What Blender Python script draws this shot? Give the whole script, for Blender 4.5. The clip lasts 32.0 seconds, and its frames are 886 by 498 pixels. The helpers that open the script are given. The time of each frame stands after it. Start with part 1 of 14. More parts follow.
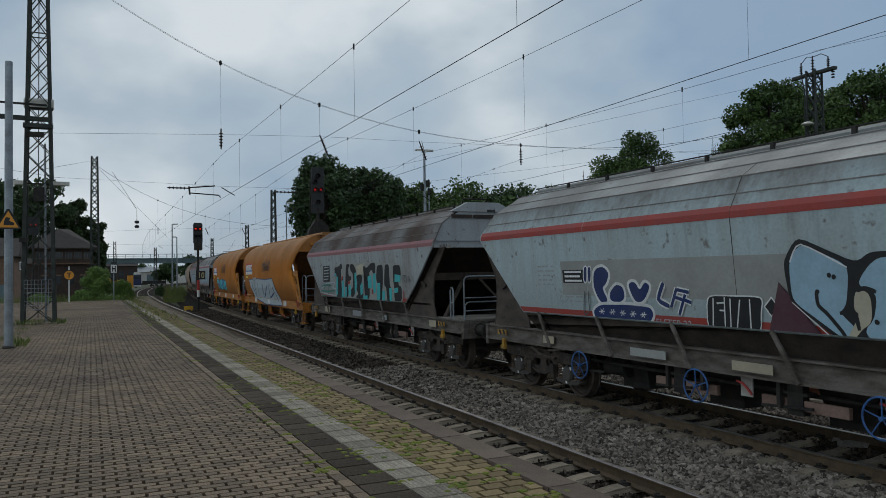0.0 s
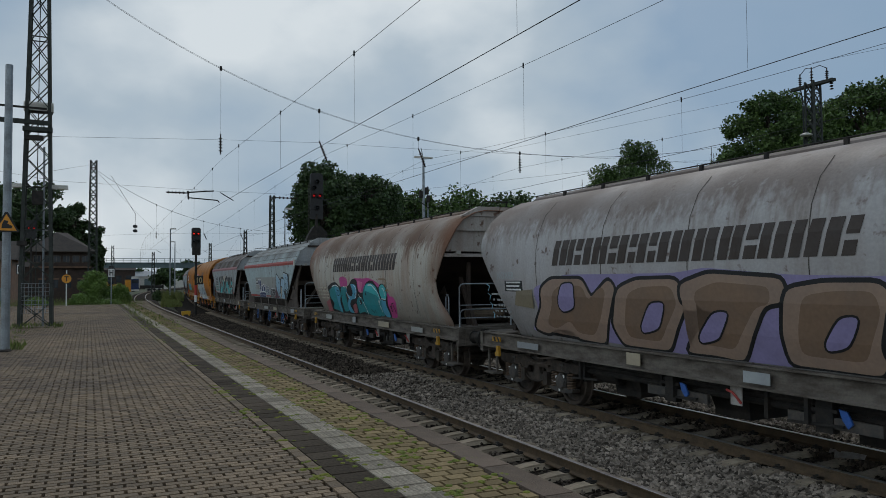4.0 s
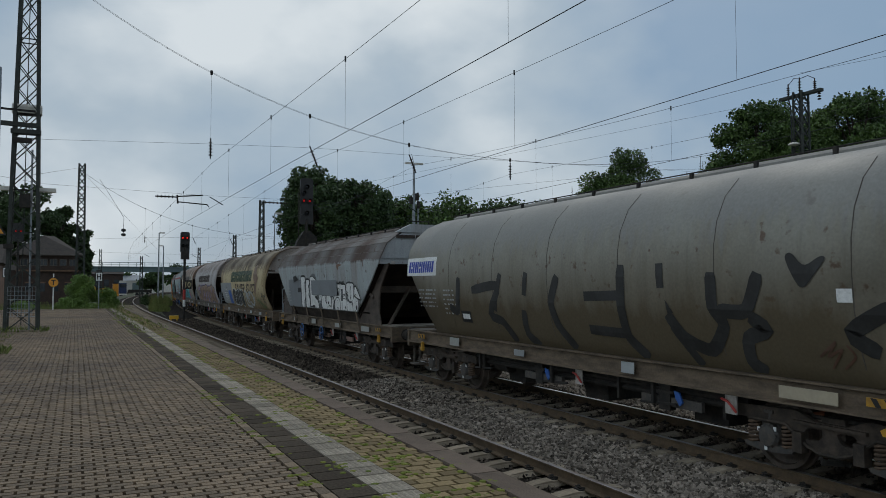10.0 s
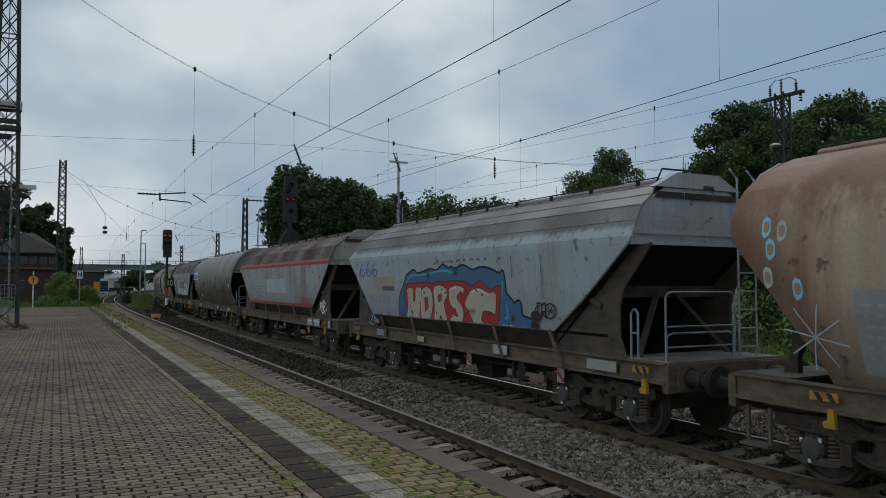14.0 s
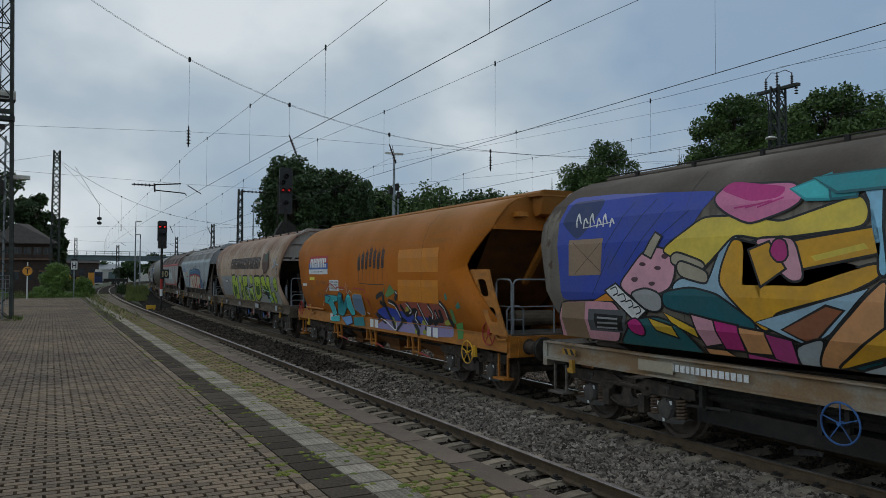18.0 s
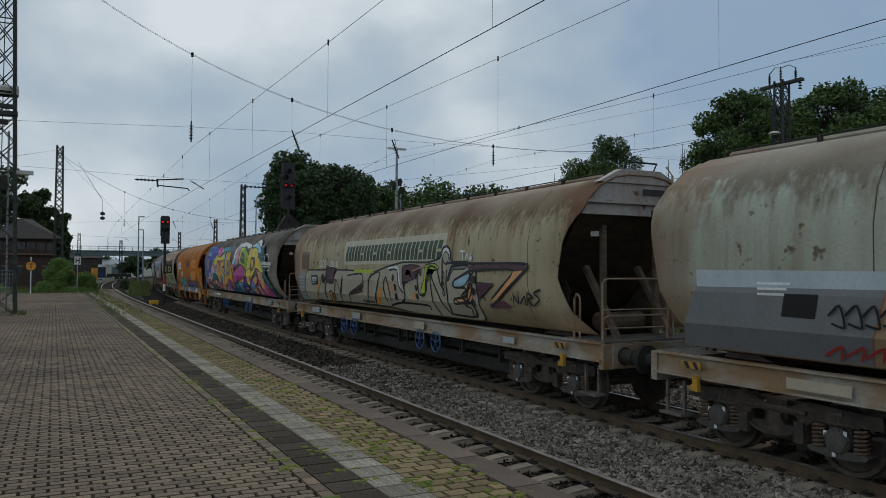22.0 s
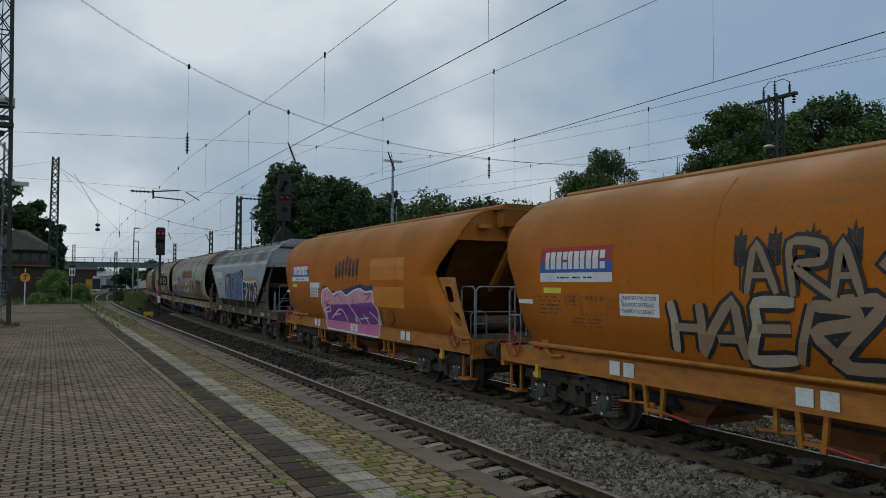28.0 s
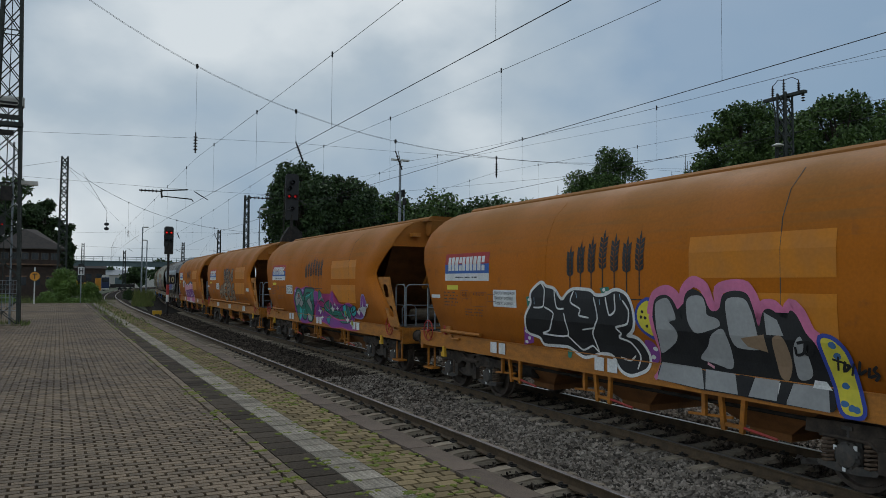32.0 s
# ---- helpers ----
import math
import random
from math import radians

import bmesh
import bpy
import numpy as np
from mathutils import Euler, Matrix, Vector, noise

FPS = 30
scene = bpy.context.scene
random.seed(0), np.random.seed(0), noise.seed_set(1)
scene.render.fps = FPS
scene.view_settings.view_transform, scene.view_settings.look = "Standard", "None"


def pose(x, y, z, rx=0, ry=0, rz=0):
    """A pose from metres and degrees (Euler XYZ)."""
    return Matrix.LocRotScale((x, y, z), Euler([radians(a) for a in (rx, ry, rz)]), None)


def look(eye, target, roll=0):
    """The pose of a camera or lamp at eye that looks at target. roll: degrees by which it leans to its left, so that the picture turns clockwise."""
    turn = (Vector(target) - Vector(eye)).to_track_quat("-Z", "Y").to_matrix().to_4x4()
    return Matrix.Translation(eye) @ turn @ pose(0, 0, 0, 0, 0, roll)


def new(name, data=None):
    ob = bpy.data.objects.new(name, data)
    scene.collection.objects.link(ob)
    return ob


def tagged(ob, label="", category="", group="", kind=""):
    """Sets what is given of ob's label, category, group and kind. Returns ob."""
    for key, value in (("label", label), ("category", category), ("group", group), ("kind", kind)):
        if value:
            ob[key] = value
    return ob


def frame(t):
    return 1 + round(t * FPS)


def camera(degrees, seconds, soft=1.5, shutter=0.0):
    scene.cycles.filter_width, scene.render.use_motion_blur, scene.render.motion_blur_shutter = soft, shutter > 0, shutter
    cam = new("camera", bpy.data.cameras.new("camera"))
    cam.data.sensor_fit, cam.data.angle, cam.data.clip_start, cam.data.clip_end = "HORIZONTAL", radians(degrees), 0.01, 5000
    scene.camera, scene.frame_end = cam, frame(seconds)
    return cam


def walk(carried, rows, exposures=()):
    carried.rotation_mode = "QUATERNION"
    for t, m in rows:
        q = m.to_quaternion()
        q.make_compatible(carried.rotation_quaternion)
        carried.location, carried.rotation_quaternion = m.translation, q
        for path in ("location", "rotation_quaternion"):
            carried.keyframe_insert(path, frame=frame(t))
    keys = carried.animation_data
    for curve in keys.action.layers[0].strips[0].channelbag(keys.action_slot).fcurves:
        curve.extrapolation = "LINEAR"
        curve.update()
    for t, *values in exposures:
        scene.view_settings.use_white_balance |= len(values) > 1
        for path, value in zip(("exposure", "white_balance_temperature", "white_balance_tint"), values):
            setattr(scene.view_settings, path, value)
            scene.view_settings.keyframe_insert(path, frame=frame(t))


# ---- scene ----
# The camera is held by hand on the platform: it stands still and only sways in its turn.
# x: to the right of the track, y: along the track, z: up; the rail tops lie at z = 0.
cam = camera(61.082, 32.0, 0.6)
EYE = (0.0, 0.0, 2.462)
TURNS = [
    (0, 91.748, 0.962, -25.095), (0.5, 91.738, 0.926, -25.097), (1, 91.733, 0.814, -25.111), (1.5, 91.756, 0.745, -25.128),
    (2, 91.854, 0.561, -25.188), (2.5, 92.025, 0.462, -25.193), (3, 92.163, 0.425, -25.196), (3.5, 92.246, 0.427, -25.211),
    (5.5, 92.436, 0.336, -25.490), (6, 92.511, 0.336, -25.595), (6.5, 92.584, 0.317, -25.664), (7, 92.612, 0.258, -25.711),
    (7.5, 92.682, 0.270, -25.756), (8, 92.741, 0.176, -25.808), (8.5, 92.798, 0.115, -25.845), (9, 92.833, 0.059, -25.894),
    (9.5, 92.811, 0.045, -25.980), (10, 92.763, 0.045, -26.031), (10.5, 92.682, 0.023, -26.033), (11, 92.651, -0.046, -26.006),
    (11.5, 92.651, -0.047, -25.998), (12, 92.696, -0.042, -26.101), (12.5, 92.740, -0.088, -26.188), (13, 92.753, -0.128, -26.474),
    (13.5, 92.718, -0.091, -26.868), (14, 92.668, -0.089, -27.233), (14.5, 92.676, -0.099, -27.435), (16.5, 92.414, -0.037, -27.892),
    (17, 92.300, -0.096, -27.825), (17.5, 92.142, -0.159, -27.653), (18, 92.049, -0.237, -27.585), (18.5, 92.038, -0.369, -27.501),
    (19, 92.056, -0.482, -27.472), (19.5, 92.108, -0.567, -27.458), (20, 92.162, -0.623, -27.455), (20.5, 92.136, -0.543, -27.488),
    (21, 92.057, -0.446, -27.547), (21.5, 91.877, -0.296, -27.450), (22, 91.687, -0.270, -27.384), (22.5, 91.613, -0.335, -27.352),
    (23, 91.640, -0.403, -27.424), (23.5, 91.779, -0.433, -27.442), (24, 91.887, -0.364, -27.432), (24.5, 91.914, -0.301, -27.396),
    (25, 91.941, -0.270, -27.446), (25.5, 91.920, -0.254, -27.535), (27.5, 92.501, -0.252, -27.873), (28, 92.618, -0.381, -27.713),
    (28.5, 92.713, -0.596, -27.599), (29, 92.746, -0.612, -27.461), (29.5, 92.716, -0.619, -27.340), (30, 92.685, -0.644, -27.283),
    (30.5, 92.665, -0.560, -27.231), (31, 92.682, -0.496, -27.193), (31.5, 92.609, -0.412, -27.168), (32, 92.544, -0.414, -27.153)]
walk(cam, [(t, pose(*EYE, rx, ry, rz)) for t, rx, ry, rz in TURNS])

# ---- light ----
world = bpy.data.worlds.new("sky")
scene.world = world
world.use_nodes = True


def build_world():
    nt = world.node_tree
    nt.nodes.clear()
    out = nt.nodes.new("ShaderNodeOutputWorld")
    bg = nt.nodes.new("ShaderNodeBackground")
    bg.inputs["Strength"].default_value = 0.1
    sky = nt.nodes.new("ShaderNodeTexSky")
    sky.sky_type = "NISHITA"
    sky.sun_disc = False
    sky.sun_elevation = radians(42)
    sky.sun_rotation = radians(35)
    sky.air_density, sky.dust_density = 1.2, 2.0
    co = nt.nodes.new("ShaderNodeTexCoord")
    mp = nt.nodes.new("ShaderNodeMapping")
    mp.inputs["Scale"].default_value = (1.5, 1.5, 2.4)
    mp.inputs["Rotation"].default_value = (0.15, 0.1, 0.3)
    n1 = nt.nodes.new("ShaderNodeTexNoise")
    n1.inputs["Scale"].default_value = 1.7
    n1.inputs["Detail"].default_value = 6
    n1.inputs["Roughness"].default_value = 0.46
    n2 = nt.nodes.new("ShaderNodeTexNoise")
    n2.inputs["Scale"].default_value = 0.9
    n2.inputs["Detail"].default_value = 5
    ramp = nt.nodes.new("ShaderNodeValToRGB")
    e = ramp.color_ramp.elements
    e[0].position, e[0].color = 0.30, (2.2, 3.35, 4.75, 1)
    e[1].position, e[1].color = 0.63, (6.6, 7.2, 7.6, 1)
    m = ramp.color_ramp.elements.new(0.5)
    m.color = (4.05, 4.92, 5.7, 1)
    veil = nt.nodes.new("ShaderNodeMapRange")
    veil.inputs["From Min"].default_value, veil.inputs["From Max"].default_value = 0.35, 0.62
    veil.inputs["To Min"].default_value, veil.inputs["To Max"].default_value = 0.72, 0.97
    tint = nt.nodes.new("ShaderNodeMix")
    tint.data_type = "RGBA"
    tint.blend_type = "MULTIPLY"
    tint.inputs["Factor"].default_value = 1.0
    tint.inputs["B"].default_value = (0.62, 0.62, 0.62, 1)
    mix = nt.nodes.new("ShaderNodeMix")
    mix.data_type = "RGBA"
    L = nt.links.new
    L(co.outputs["Generated"], mp.inputs["Vector"])
    L(mp.outputs["Vector"], n1.inputs["Vector"])
    L(mp.outputs["Vector"], n2.inputs["Vector"])
    sep = nt.nodes.new("ShaderNodeSeparateXYZ")
    east = nt.nodes.new("ShaderNodeMapRange")
    east.inputs["From Min"].default_value, east.inputs["From Max"].default_value = 0.5, 0.85
    east.inputs["To Min"].default_value, east.inputs["To Max"].default_value = 0.0, -0.17
    add = nt.nodes.new("ShaderNodeMath")
    L(co.outputs["Generated"], sep.inputs["Vector"])
    L(sep.outputs["X"], east.inputs["Value"])
    L(n1.outputs["Fac"], add.inputs[0])
    L(east.outputs["Result"], add.inputs[1])
    L(add.outputs["Value"], ramp.inputs["Fac"])
    L(n2.outputs["Fac"], veil.inputs["Value"])
    L(sky.outputs["Color"], tint.inputs["A"])
    L(veil.outputs["Result"], mix.inputs["Factor"])
    L(tint.outputs["Result"], mix.inputs["A"])
    L(ramp.outputs["Color"], mix.inputs["B"])
    # the cloud cover is thinner and brighter towards the west
    west = nt.nodes.new("ShaderNodeMapRange")
    west.interpolation_type = "SMOOTHSTEP"
    west.inputs["From Min"].default_value, west.inputs["From Max"].default_value = -0.1, -1.0
    west.inputs["To Min"].default_value, west.inputs["To Max"].default_value = 1.0, 1.42
    gain = nt.nodes.new("ShaderNodeVectorMath")
    gain.operation = "SCALE"
    L(sep.outputs["X"], west.inputs["Value"])
    L(mix.outputs["Result"], gain.inputs[0])
    L(west.outputs["Result"], gain.inputs["Scale"])
    L(gain.outputs["Vector"], bg.inputs["Color"])
    L(bg.outputs["Background"], out.inputs["Surface"])


build_world()
sun_data = bpy.data.lights.new("sun", "SUN")
sun_data.energy, sun_data.angle, sun_data.color = 0.5, radians(18), (1.0, 0.95, 0.88)
sun = new("sun", sun_data)
sun.matrix_basis = look((0, 0, 40), (-0.43 * 40, -0.61 * 40, 40 - 0.67 * 40))

# ---- materials ----
MATS = {}


def mat(name, col, col2=None, scale=2.0, rough=0.7, metal=0.0, bump=0.15, grain=30.0, stretch=(1, 1, 1), low=0.4, high=0.65,
        island=0.0, each=0.0, spread=0.12, spec=0.4):
    """A worn surface: two colours mixed by a large noise, a fine grain, a little relief; island and each vary it piece by piece."""
    if name in MATS:
        return MATS[name]
    m = bpy.data.materials.new(name)
    m.use_nodes = True
    nt = m.node_tree
    b = nt.nodes["Principled BSDF"]
    L = nt.links.new
    co = nt.nodes.new("ShaderNodeTexCoord")
    mp = nt.nodes.new("ShaderNodeMapping")
    mp.inputs["Scale"].default_value = stretch
    L(co.outputs["Object"], mp.inputs["Vector"])
    n1 = nt.nodes.new("ShaderNodeTexNoise")
    n1.inputs["Scale"].default_value, n1.inputs["Detail"].default_value, n1.inputs["Roughness"].default_value = scale, 7, 0.6
    L(mp.outputs["Vector"], n1.inputs["Vector"])
    rp = nt.nodes.new("ShaderNodeMapRange")
    rp.inputs["From Min"].default_value, rp.inputs["From Max"].default_value = low, high
    L(n1.outputs["Fac"], rp.inputs["Value"])
    mx = nt.nodes.new("ShaderNodeMix")
    mx.data_type = "RGBA"
    mx.inputs["A"].default_value = (*col, 1)
    mx.inputs["B"].default_value = (*(col2 or [c * 0.72 for c in col]), 1)
    L(rp.outputs["Result"], mx.inputs["Factor"])
    n2 = nt.nodes.new("ShaderNodeTexNoise")
    n2.inputs["Scale"].default_value, n2.inputs["Detail"].default_value = grain, 4
    L(co.outputs["Object"], n2.inputs["Vector"])
    rg = nt.nodes.new("ShaderNodeMapRange")
    rg.inputs["From Min"].default_value, rg.inputs["From Max"].default_value = 0.3, 0.7
    rg.inputs["To Min"].default_value, rg.inputs["To Max"].default_value = 1 - spread, 1 + spread
    L(n2.outputs["Fac"], rg.inputs["Value"])
    last = rg.outputs["Result"]
    for amount, node, socket in ((island, "ShaderNodeNewGeometry", "Random Per Island"), (each, "ShaderNodeObjectInfo", "Random")):
        if amount:
            g = nt.nodes.new(node)
            r2 = nt.nodes.new("ShaderNodeMapRange")
            r2.inputs["To Min"].default_value, r2.inputs["To Max"].default_value = 1 - amount, 1 + amount
            L(g.outputs[socket], r2.inputs["Value"])
            mm = nt.nodes.new("ShaderNodeMath")
            mm.operation = "MULTIPLY"
            L(last, mm.inputs[0])
            L(r2.outputs["Result"], mm.inputs[1])
            last = mm.outputs["Value"]
    sc = nt.nodes.new("ShaderNodeVectorMath")
    sc.operation = "SCALE"
    L(mx.outputs["Result"], sc.inputs[0])
    L(last, sc.inputs["Scale"])
    L(sc.outputs["Vector"], b.inputs["Base Color"])
    b.inputs["Roughness"].default_value = rough
    b.inputs["Metallic"].default_value = metal
    b.inputs["Specular IOR Level"].default_value = spec
    if bump:
        bp = nt.nodes.new("ShaderNodeBump")
        bp.inputs["Strength"].default_value, bp.inputs["Distance"].default_value = bump, 0.02
        L(n2.outputs["Fac"], bp.inputs["Height"])
        L(bp.outputs["Normal"], b.inputs["Normal"])
    MATS[name] = m
    return m


def shell_mat(name, base, stain, amount=0.5, roof=None, roof_z=3.2, dirt=(0.05, 0.04, 0.03), low=0.4, rough=0.55, low_z=1.9, ragged=1.0, lines=0.0, half=0.0, rust=(0.20, 0.095, 0.055), crisp=False):
    """Painted wagon sheet: faded paint with streaks running down, a rusty or dusty roof and brake dirt at the foot, on
    MILL with shading in it.
    """
    m = bpy.data.materials.new(name)
    m.use_nodes = True
    nt = m.node_tree
    b = nt.nodes["Principled BSDF"]
    L = nt.links.new

    def noise_node(scale, vec, detail=6):
        n = nt.nodes.new("ShaderNodeTexNoise")
        n.inputs["Scale"].default_value, n.inputs["Detail"].default_value = scale, detail
        L(vec, n.inputs["Vector"])
        return n.outputs["Fac"]

    def ranged(value, a, c, lo=0.0, hi=1.0):
        r = nt.nodes.new("ShaderNodeMapRange")
        r.inputs["From Min"].default_value, r.inputs["From Max"].default_value = a, c
        r.inputs["To Min"].default_value, r.inputs["To Max"].default_value = lo, hi
        L(value, r.inputs["Value"])
        return r.outputs["Result"]

    def math(op, a, c):
        q = nt.nodes.new("ShaderNodeMath")
        q.operation = op
        for i, v in enumerate((a, c)):
            if isinstance(v, (int, float)):
                q.inputs[i].default_value = v
            else:
                L(v, q.inputs[i])
        return q.outputs["Value"]

    def blend(fac, a, c):
        q = nt.nodes.new("ShaderNodeMix")
        q.data_type = "RGBA"
        L(fac, q.inputs["Factor"])
        for key, v in (("A", a), ("B", c)):
            if isinstance(v, tuple):
                q.inputs[key].default_value = (*v, 1)
            else:
                L(v, q.inputs[key])
        return q.outputs["Result"]

    co = nt.nodes.new("ShaderNodeTexCoord")
    vec = co.outputs["Object"]
    sep = nt.nodes.new("ShaderNodeSeparateXYZ")
    L(vec, sep.inputs["Vector"])
    mp = nt.nodes.new("ShaderNodeMapping")
    mp.inputs["Scale"].default_value = (1.0, 1.0, 0.12)
    L(vec, mp.inputs["Vector"])
    streak = noise_node(3.2, mp.outputs["Vector"], 8)
    cloud = noise_node(0.55, vec, 5)
    fine = noise_node(24.0, vec, 4)
    f1 = math("MULTIPLY", ranged(math("ADD", math("MULTIPLY", streak, 0.6), math("MULTIPLY", cloud, 0.4)), 0.43, 0.68), amount)
    col = blend(f1, base, stain)
    mp2 = nt.nodes.new("ShaderNodeMapping")
    mp2.inputs["Scale"].default_value = (1.0, 1.0, 0.05)
    L(vec, mp2.inputs["Vector"])
    thin = noise_node(11.0, mp2.outputs["Vector"], 6)
    col = blend(math("MULTIPLY", ranged(math("ADD", math("MULTIPLY", thin, 0.7), math("MULTIPLY", cloud, 0.3)), 0.52, 0.70), 0.38 * amount), col, tuple(c * 0.55 for c in stain))
    specks = noise_node(5.0, vec, 9)
    col = blend(math("MULTIPLY", ranged(specks, 0.63, 0.70), 0.9 * amount), col, (0.10, 0.05, 0.03))
    if roof:
        edge = math("ADD", sep.outputs["Z"], math("ADD", math("MULTIPLY", math("SUBTRACT", streak, 0.5), 0.9 * ragged), math("MULTIPLY", math("SUBTRACT", thin, 0.5), 1.1 * ragged)))
        f2 = math("MULTIPLY", ranged(edge, roof_z - 0.03, roof_z + 0.05) if crisp else ranged(edge, roof_z - 0.12 - 0.3 * (1 - ragged), roof_z + 0.3 + 0.5 * (1 - ragged)), ranged(cloud, 0.25, 0.6, 0.55, 0.97))
        col = blend(f2, col, roof)
    if lines:
        mp3 = nt.nodes.new("ShaderNodeMapping")
        mp3.inputs["Scale"].default_value = (0.05, 0.4, 1.0)
        L(vec, mp3.inputs["Vector"])
        rub = noise_node(16.0, mp3.outputs["Vector"], 5)
        col = blend(math("MULTIPLY", ranged(math("ADD", math("MULTIPLY", rub, 0.7), math("MULTIPLY", cloud, 0.3)), 0.5, 0.66), math("MULTIPLY", ranged(sep.outputs["Z"], 2.7, 3.4), lines)), col, roof or stain)
    if half:
        away = nt.nodes.new("ShaderNodeMath")
        away.operation = "ABSOLUTE"
        L(sep.outputs["X"], away.inputs[0])
        reach = math("ADD", away.outputs["Value"], math("ADD", math("MULTIPLY", math("SUBTRACT", cloud, 0.5), 1.8), math("MULTIPLY", math("SUBTRACT", streak, 0.5), 1.6)))
        col = blend(ranged(reach, half - 1.9, half - 0.4, 0.0, 0.82), col, rust)
    foot = math("ADD", sep.outputs["Z"], math("MULTIPLY", math("SUBTRACT", streak, 0.5), 1.2))
    f3 = math("MULTIPLY", ranged(foot, low_z + 0.5, low_z - 0.5), low)
    col = blend(f3, col, dirt)
    sc = nt.nodes.new("ShaderNodeVectorMath")
    sc.operation = "SCALE"
    L(col, sc.inputs[0])
    L(ranged(fine, 0.3, 0.7, 0.9, 1.08), sc.inputs["Scale"])
    L(sc.outputs["Vector"], b.inputs["Base Color"])
    L(ranged(cloud, 0.3, 0.7, rough - 0.05, rough + 0.25), b.inputs["Roughness"])
    b.inputs["Specular IOR Level"].default_value = 0.28
    bp = nt.nodes.new("ShaderNodeBump")
    bp.inputs["Strength"].default_value, bp.inputs["Distance"].default_value = 0.25, 0.03
    L(math("ADD", math("MULTIPLY", cloud, 0.9), math("MULTIPLY", fine, 0.1)), bp.inputs["Height"])
    L(bp.outputs["Normal"], b.inputs["Normal"])
    return m


def glow(name, col, strength):
    m = bpy.data.materials.new(name)
    m.use_nodes = True
    b = m.node_tree.nodes["Principled BSDF"]
    b.inputs["Base Color"].default_value = (*col, 1)
    b.inputs["Emission Color"].default_value = (*col, 1)
    b.inputs["Emission Strength"].default_value = strength
    return m


STEEL = mat("galvanised steel", (0.30, 0.33, 0.35), (0.20, 0.21, 0.22), 3, 0.5, 0.5)
MAST = mat("grey-green mast paint", (0.045, 0.051, 0.045), (0.02625, 0.0285, 0.024), 4, 0.8)
DARKM = mat("dirty black steel", (0.017, 0.0155, 0.0135), (0.038, 0.031, 0.025), 5, 0.8)
FRAME_GREY = mat("dirty grey frame", (0.15, 0.13, 0.108), (0.07, 0.056, 0.044), 2.5, 0.8, 0, stretch=(1, 1, 3))
FRAME_BROWN = mat("rusty brown frame", (0.150, 0.110, 0.073), (0.080, 0.060, 0.041), 2.5, 0.8, 0, stretch=(1, 1, 3))
FRAME_YELLOW = mat("yellow frame paint", (0.47, 0.175, 0.022), (0.30, 0.115, 0.02), 2.2, 0.55, stretch=(1, 1, 3))
FRAME_OCHRE = mat("faded ochre frame", (0.24, 0.15, 0.075), (0.32, 0.30, 0.25), 1.2, 0.7, stretch=(1, 1, 2))
SPRING = mat("rusty spring steel", (0.13, 0.085, 0.055), (0.07, 0.05, 0.036), 7, 0.8)
AXLE = mat("greasy dark axle box", (0.055, 0.052, 0.048), (0.095, 0.08, 0.066), 9, 0.65)
DECK = mat("dust-covered deck plate", (0.24, 0.215, 0.175), (0.11, 0.09, 0.07), 2.2, 0.9, 0, 0.2, 40)
BOGIE = mat("bogie grime", (0.036, 0.029, 0.023), (0.085, 0.064, 0.048), 6, 0.8, 0.1)
TREAD = mat("wheel steel", (0.11, 0.085, 0.066), (0.06, 0.047, 0.038), 5, 0.7, 0.1)
WORN = mat("dull worn rail head", (0.33, 0.31, 0.30), (0.22, 0.195, 0.18), 5, 0.42, 1.0, 0.02)
SHINY = mat("polished rail head", (0.66, 0.66, 0.67), (0.5, 0.48, 0.47), 6, 0.30, 1.0, 0.02)
RAIL = mat("rusty rail", (0.125, 0.084, 0.048), (0.08, 0.056, 0.034), 5, 0.8)
RAIL_SIDE = mat("rusty siding rail", (0.22, 0.09, 0.05), (0.14, 0.06, 0.035), 5, 0.85)
SLEEPER = mat("weathered concrete sleeper", (0.33, 0.275, 0.205), (0.20, 0.16, 0.12), 3, 0.92, each=0.25, spec=0.1)
STONE = mat("ballast stone", (0.165, 0.140, 0.116), (0.255, 0.217, 0.180), 1.2, 0.92, island=0.75, spread=0.2, spec=0.08)
RUBBLE = mat("pale rubble stone", (0.30, 0.25, 0.20), (0.19, 0.15, 0.115), 0.8, 0.92, island=0.55)
STONE_D = mat("dark ballast stone", (0.050, 0.041, 0.033), (0.100, 0.081, 0.065), 1.2, 0.95, island=0.8, spread=0.2, spec=0.05)
# near-black, so the shade in the gaps between stones is in the bed's colour
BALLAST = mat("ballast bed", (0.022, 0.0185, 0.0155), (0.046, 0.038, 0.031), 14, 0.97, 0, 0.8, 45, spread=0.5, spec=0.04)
GROUND = mat("weedy gravel ground", (0.085, 0.08, 0.06), (0.06, 0.085, 0.03), 0.35, 0.95, 0, 0.6, 12, spread=0.35)
PAVER = mat("grey-brown concrete paver", (0.226, 0.160, 0.098), (0.138, 0.0985, 0.064), 0.35, 0.80, 0, 0.4, 60, island=0.34, each=0.34, low=0.36, high=0.62, spread=0.36, spec=0.4)
PAVER_Y = mat("mossy tan concrete paver", (0.246, 0.183, 0.098), (0.174, 0.134, 0.066), 1.2, 0.92, 0, 0.4, 60, island=0.32, each=0.32, spread=0.2, spec=0.15)
JOINT = mat("dark joint grit", (0.016, 0.013, 0.009), (0.030, 0.026, 0.012), 3, 0.97, 0, 0.5, 60, spec=0.04)
TILE_LIGHT = mat("light ribbed tactile tile", (0.3087, 0.2707, 0.2185), (0.1805, 0.1568, 0.1187), 1.9, 0.88, 0, 0.4, 42, island=0.2, each=0.3, spread=0.32, spec=0.08)
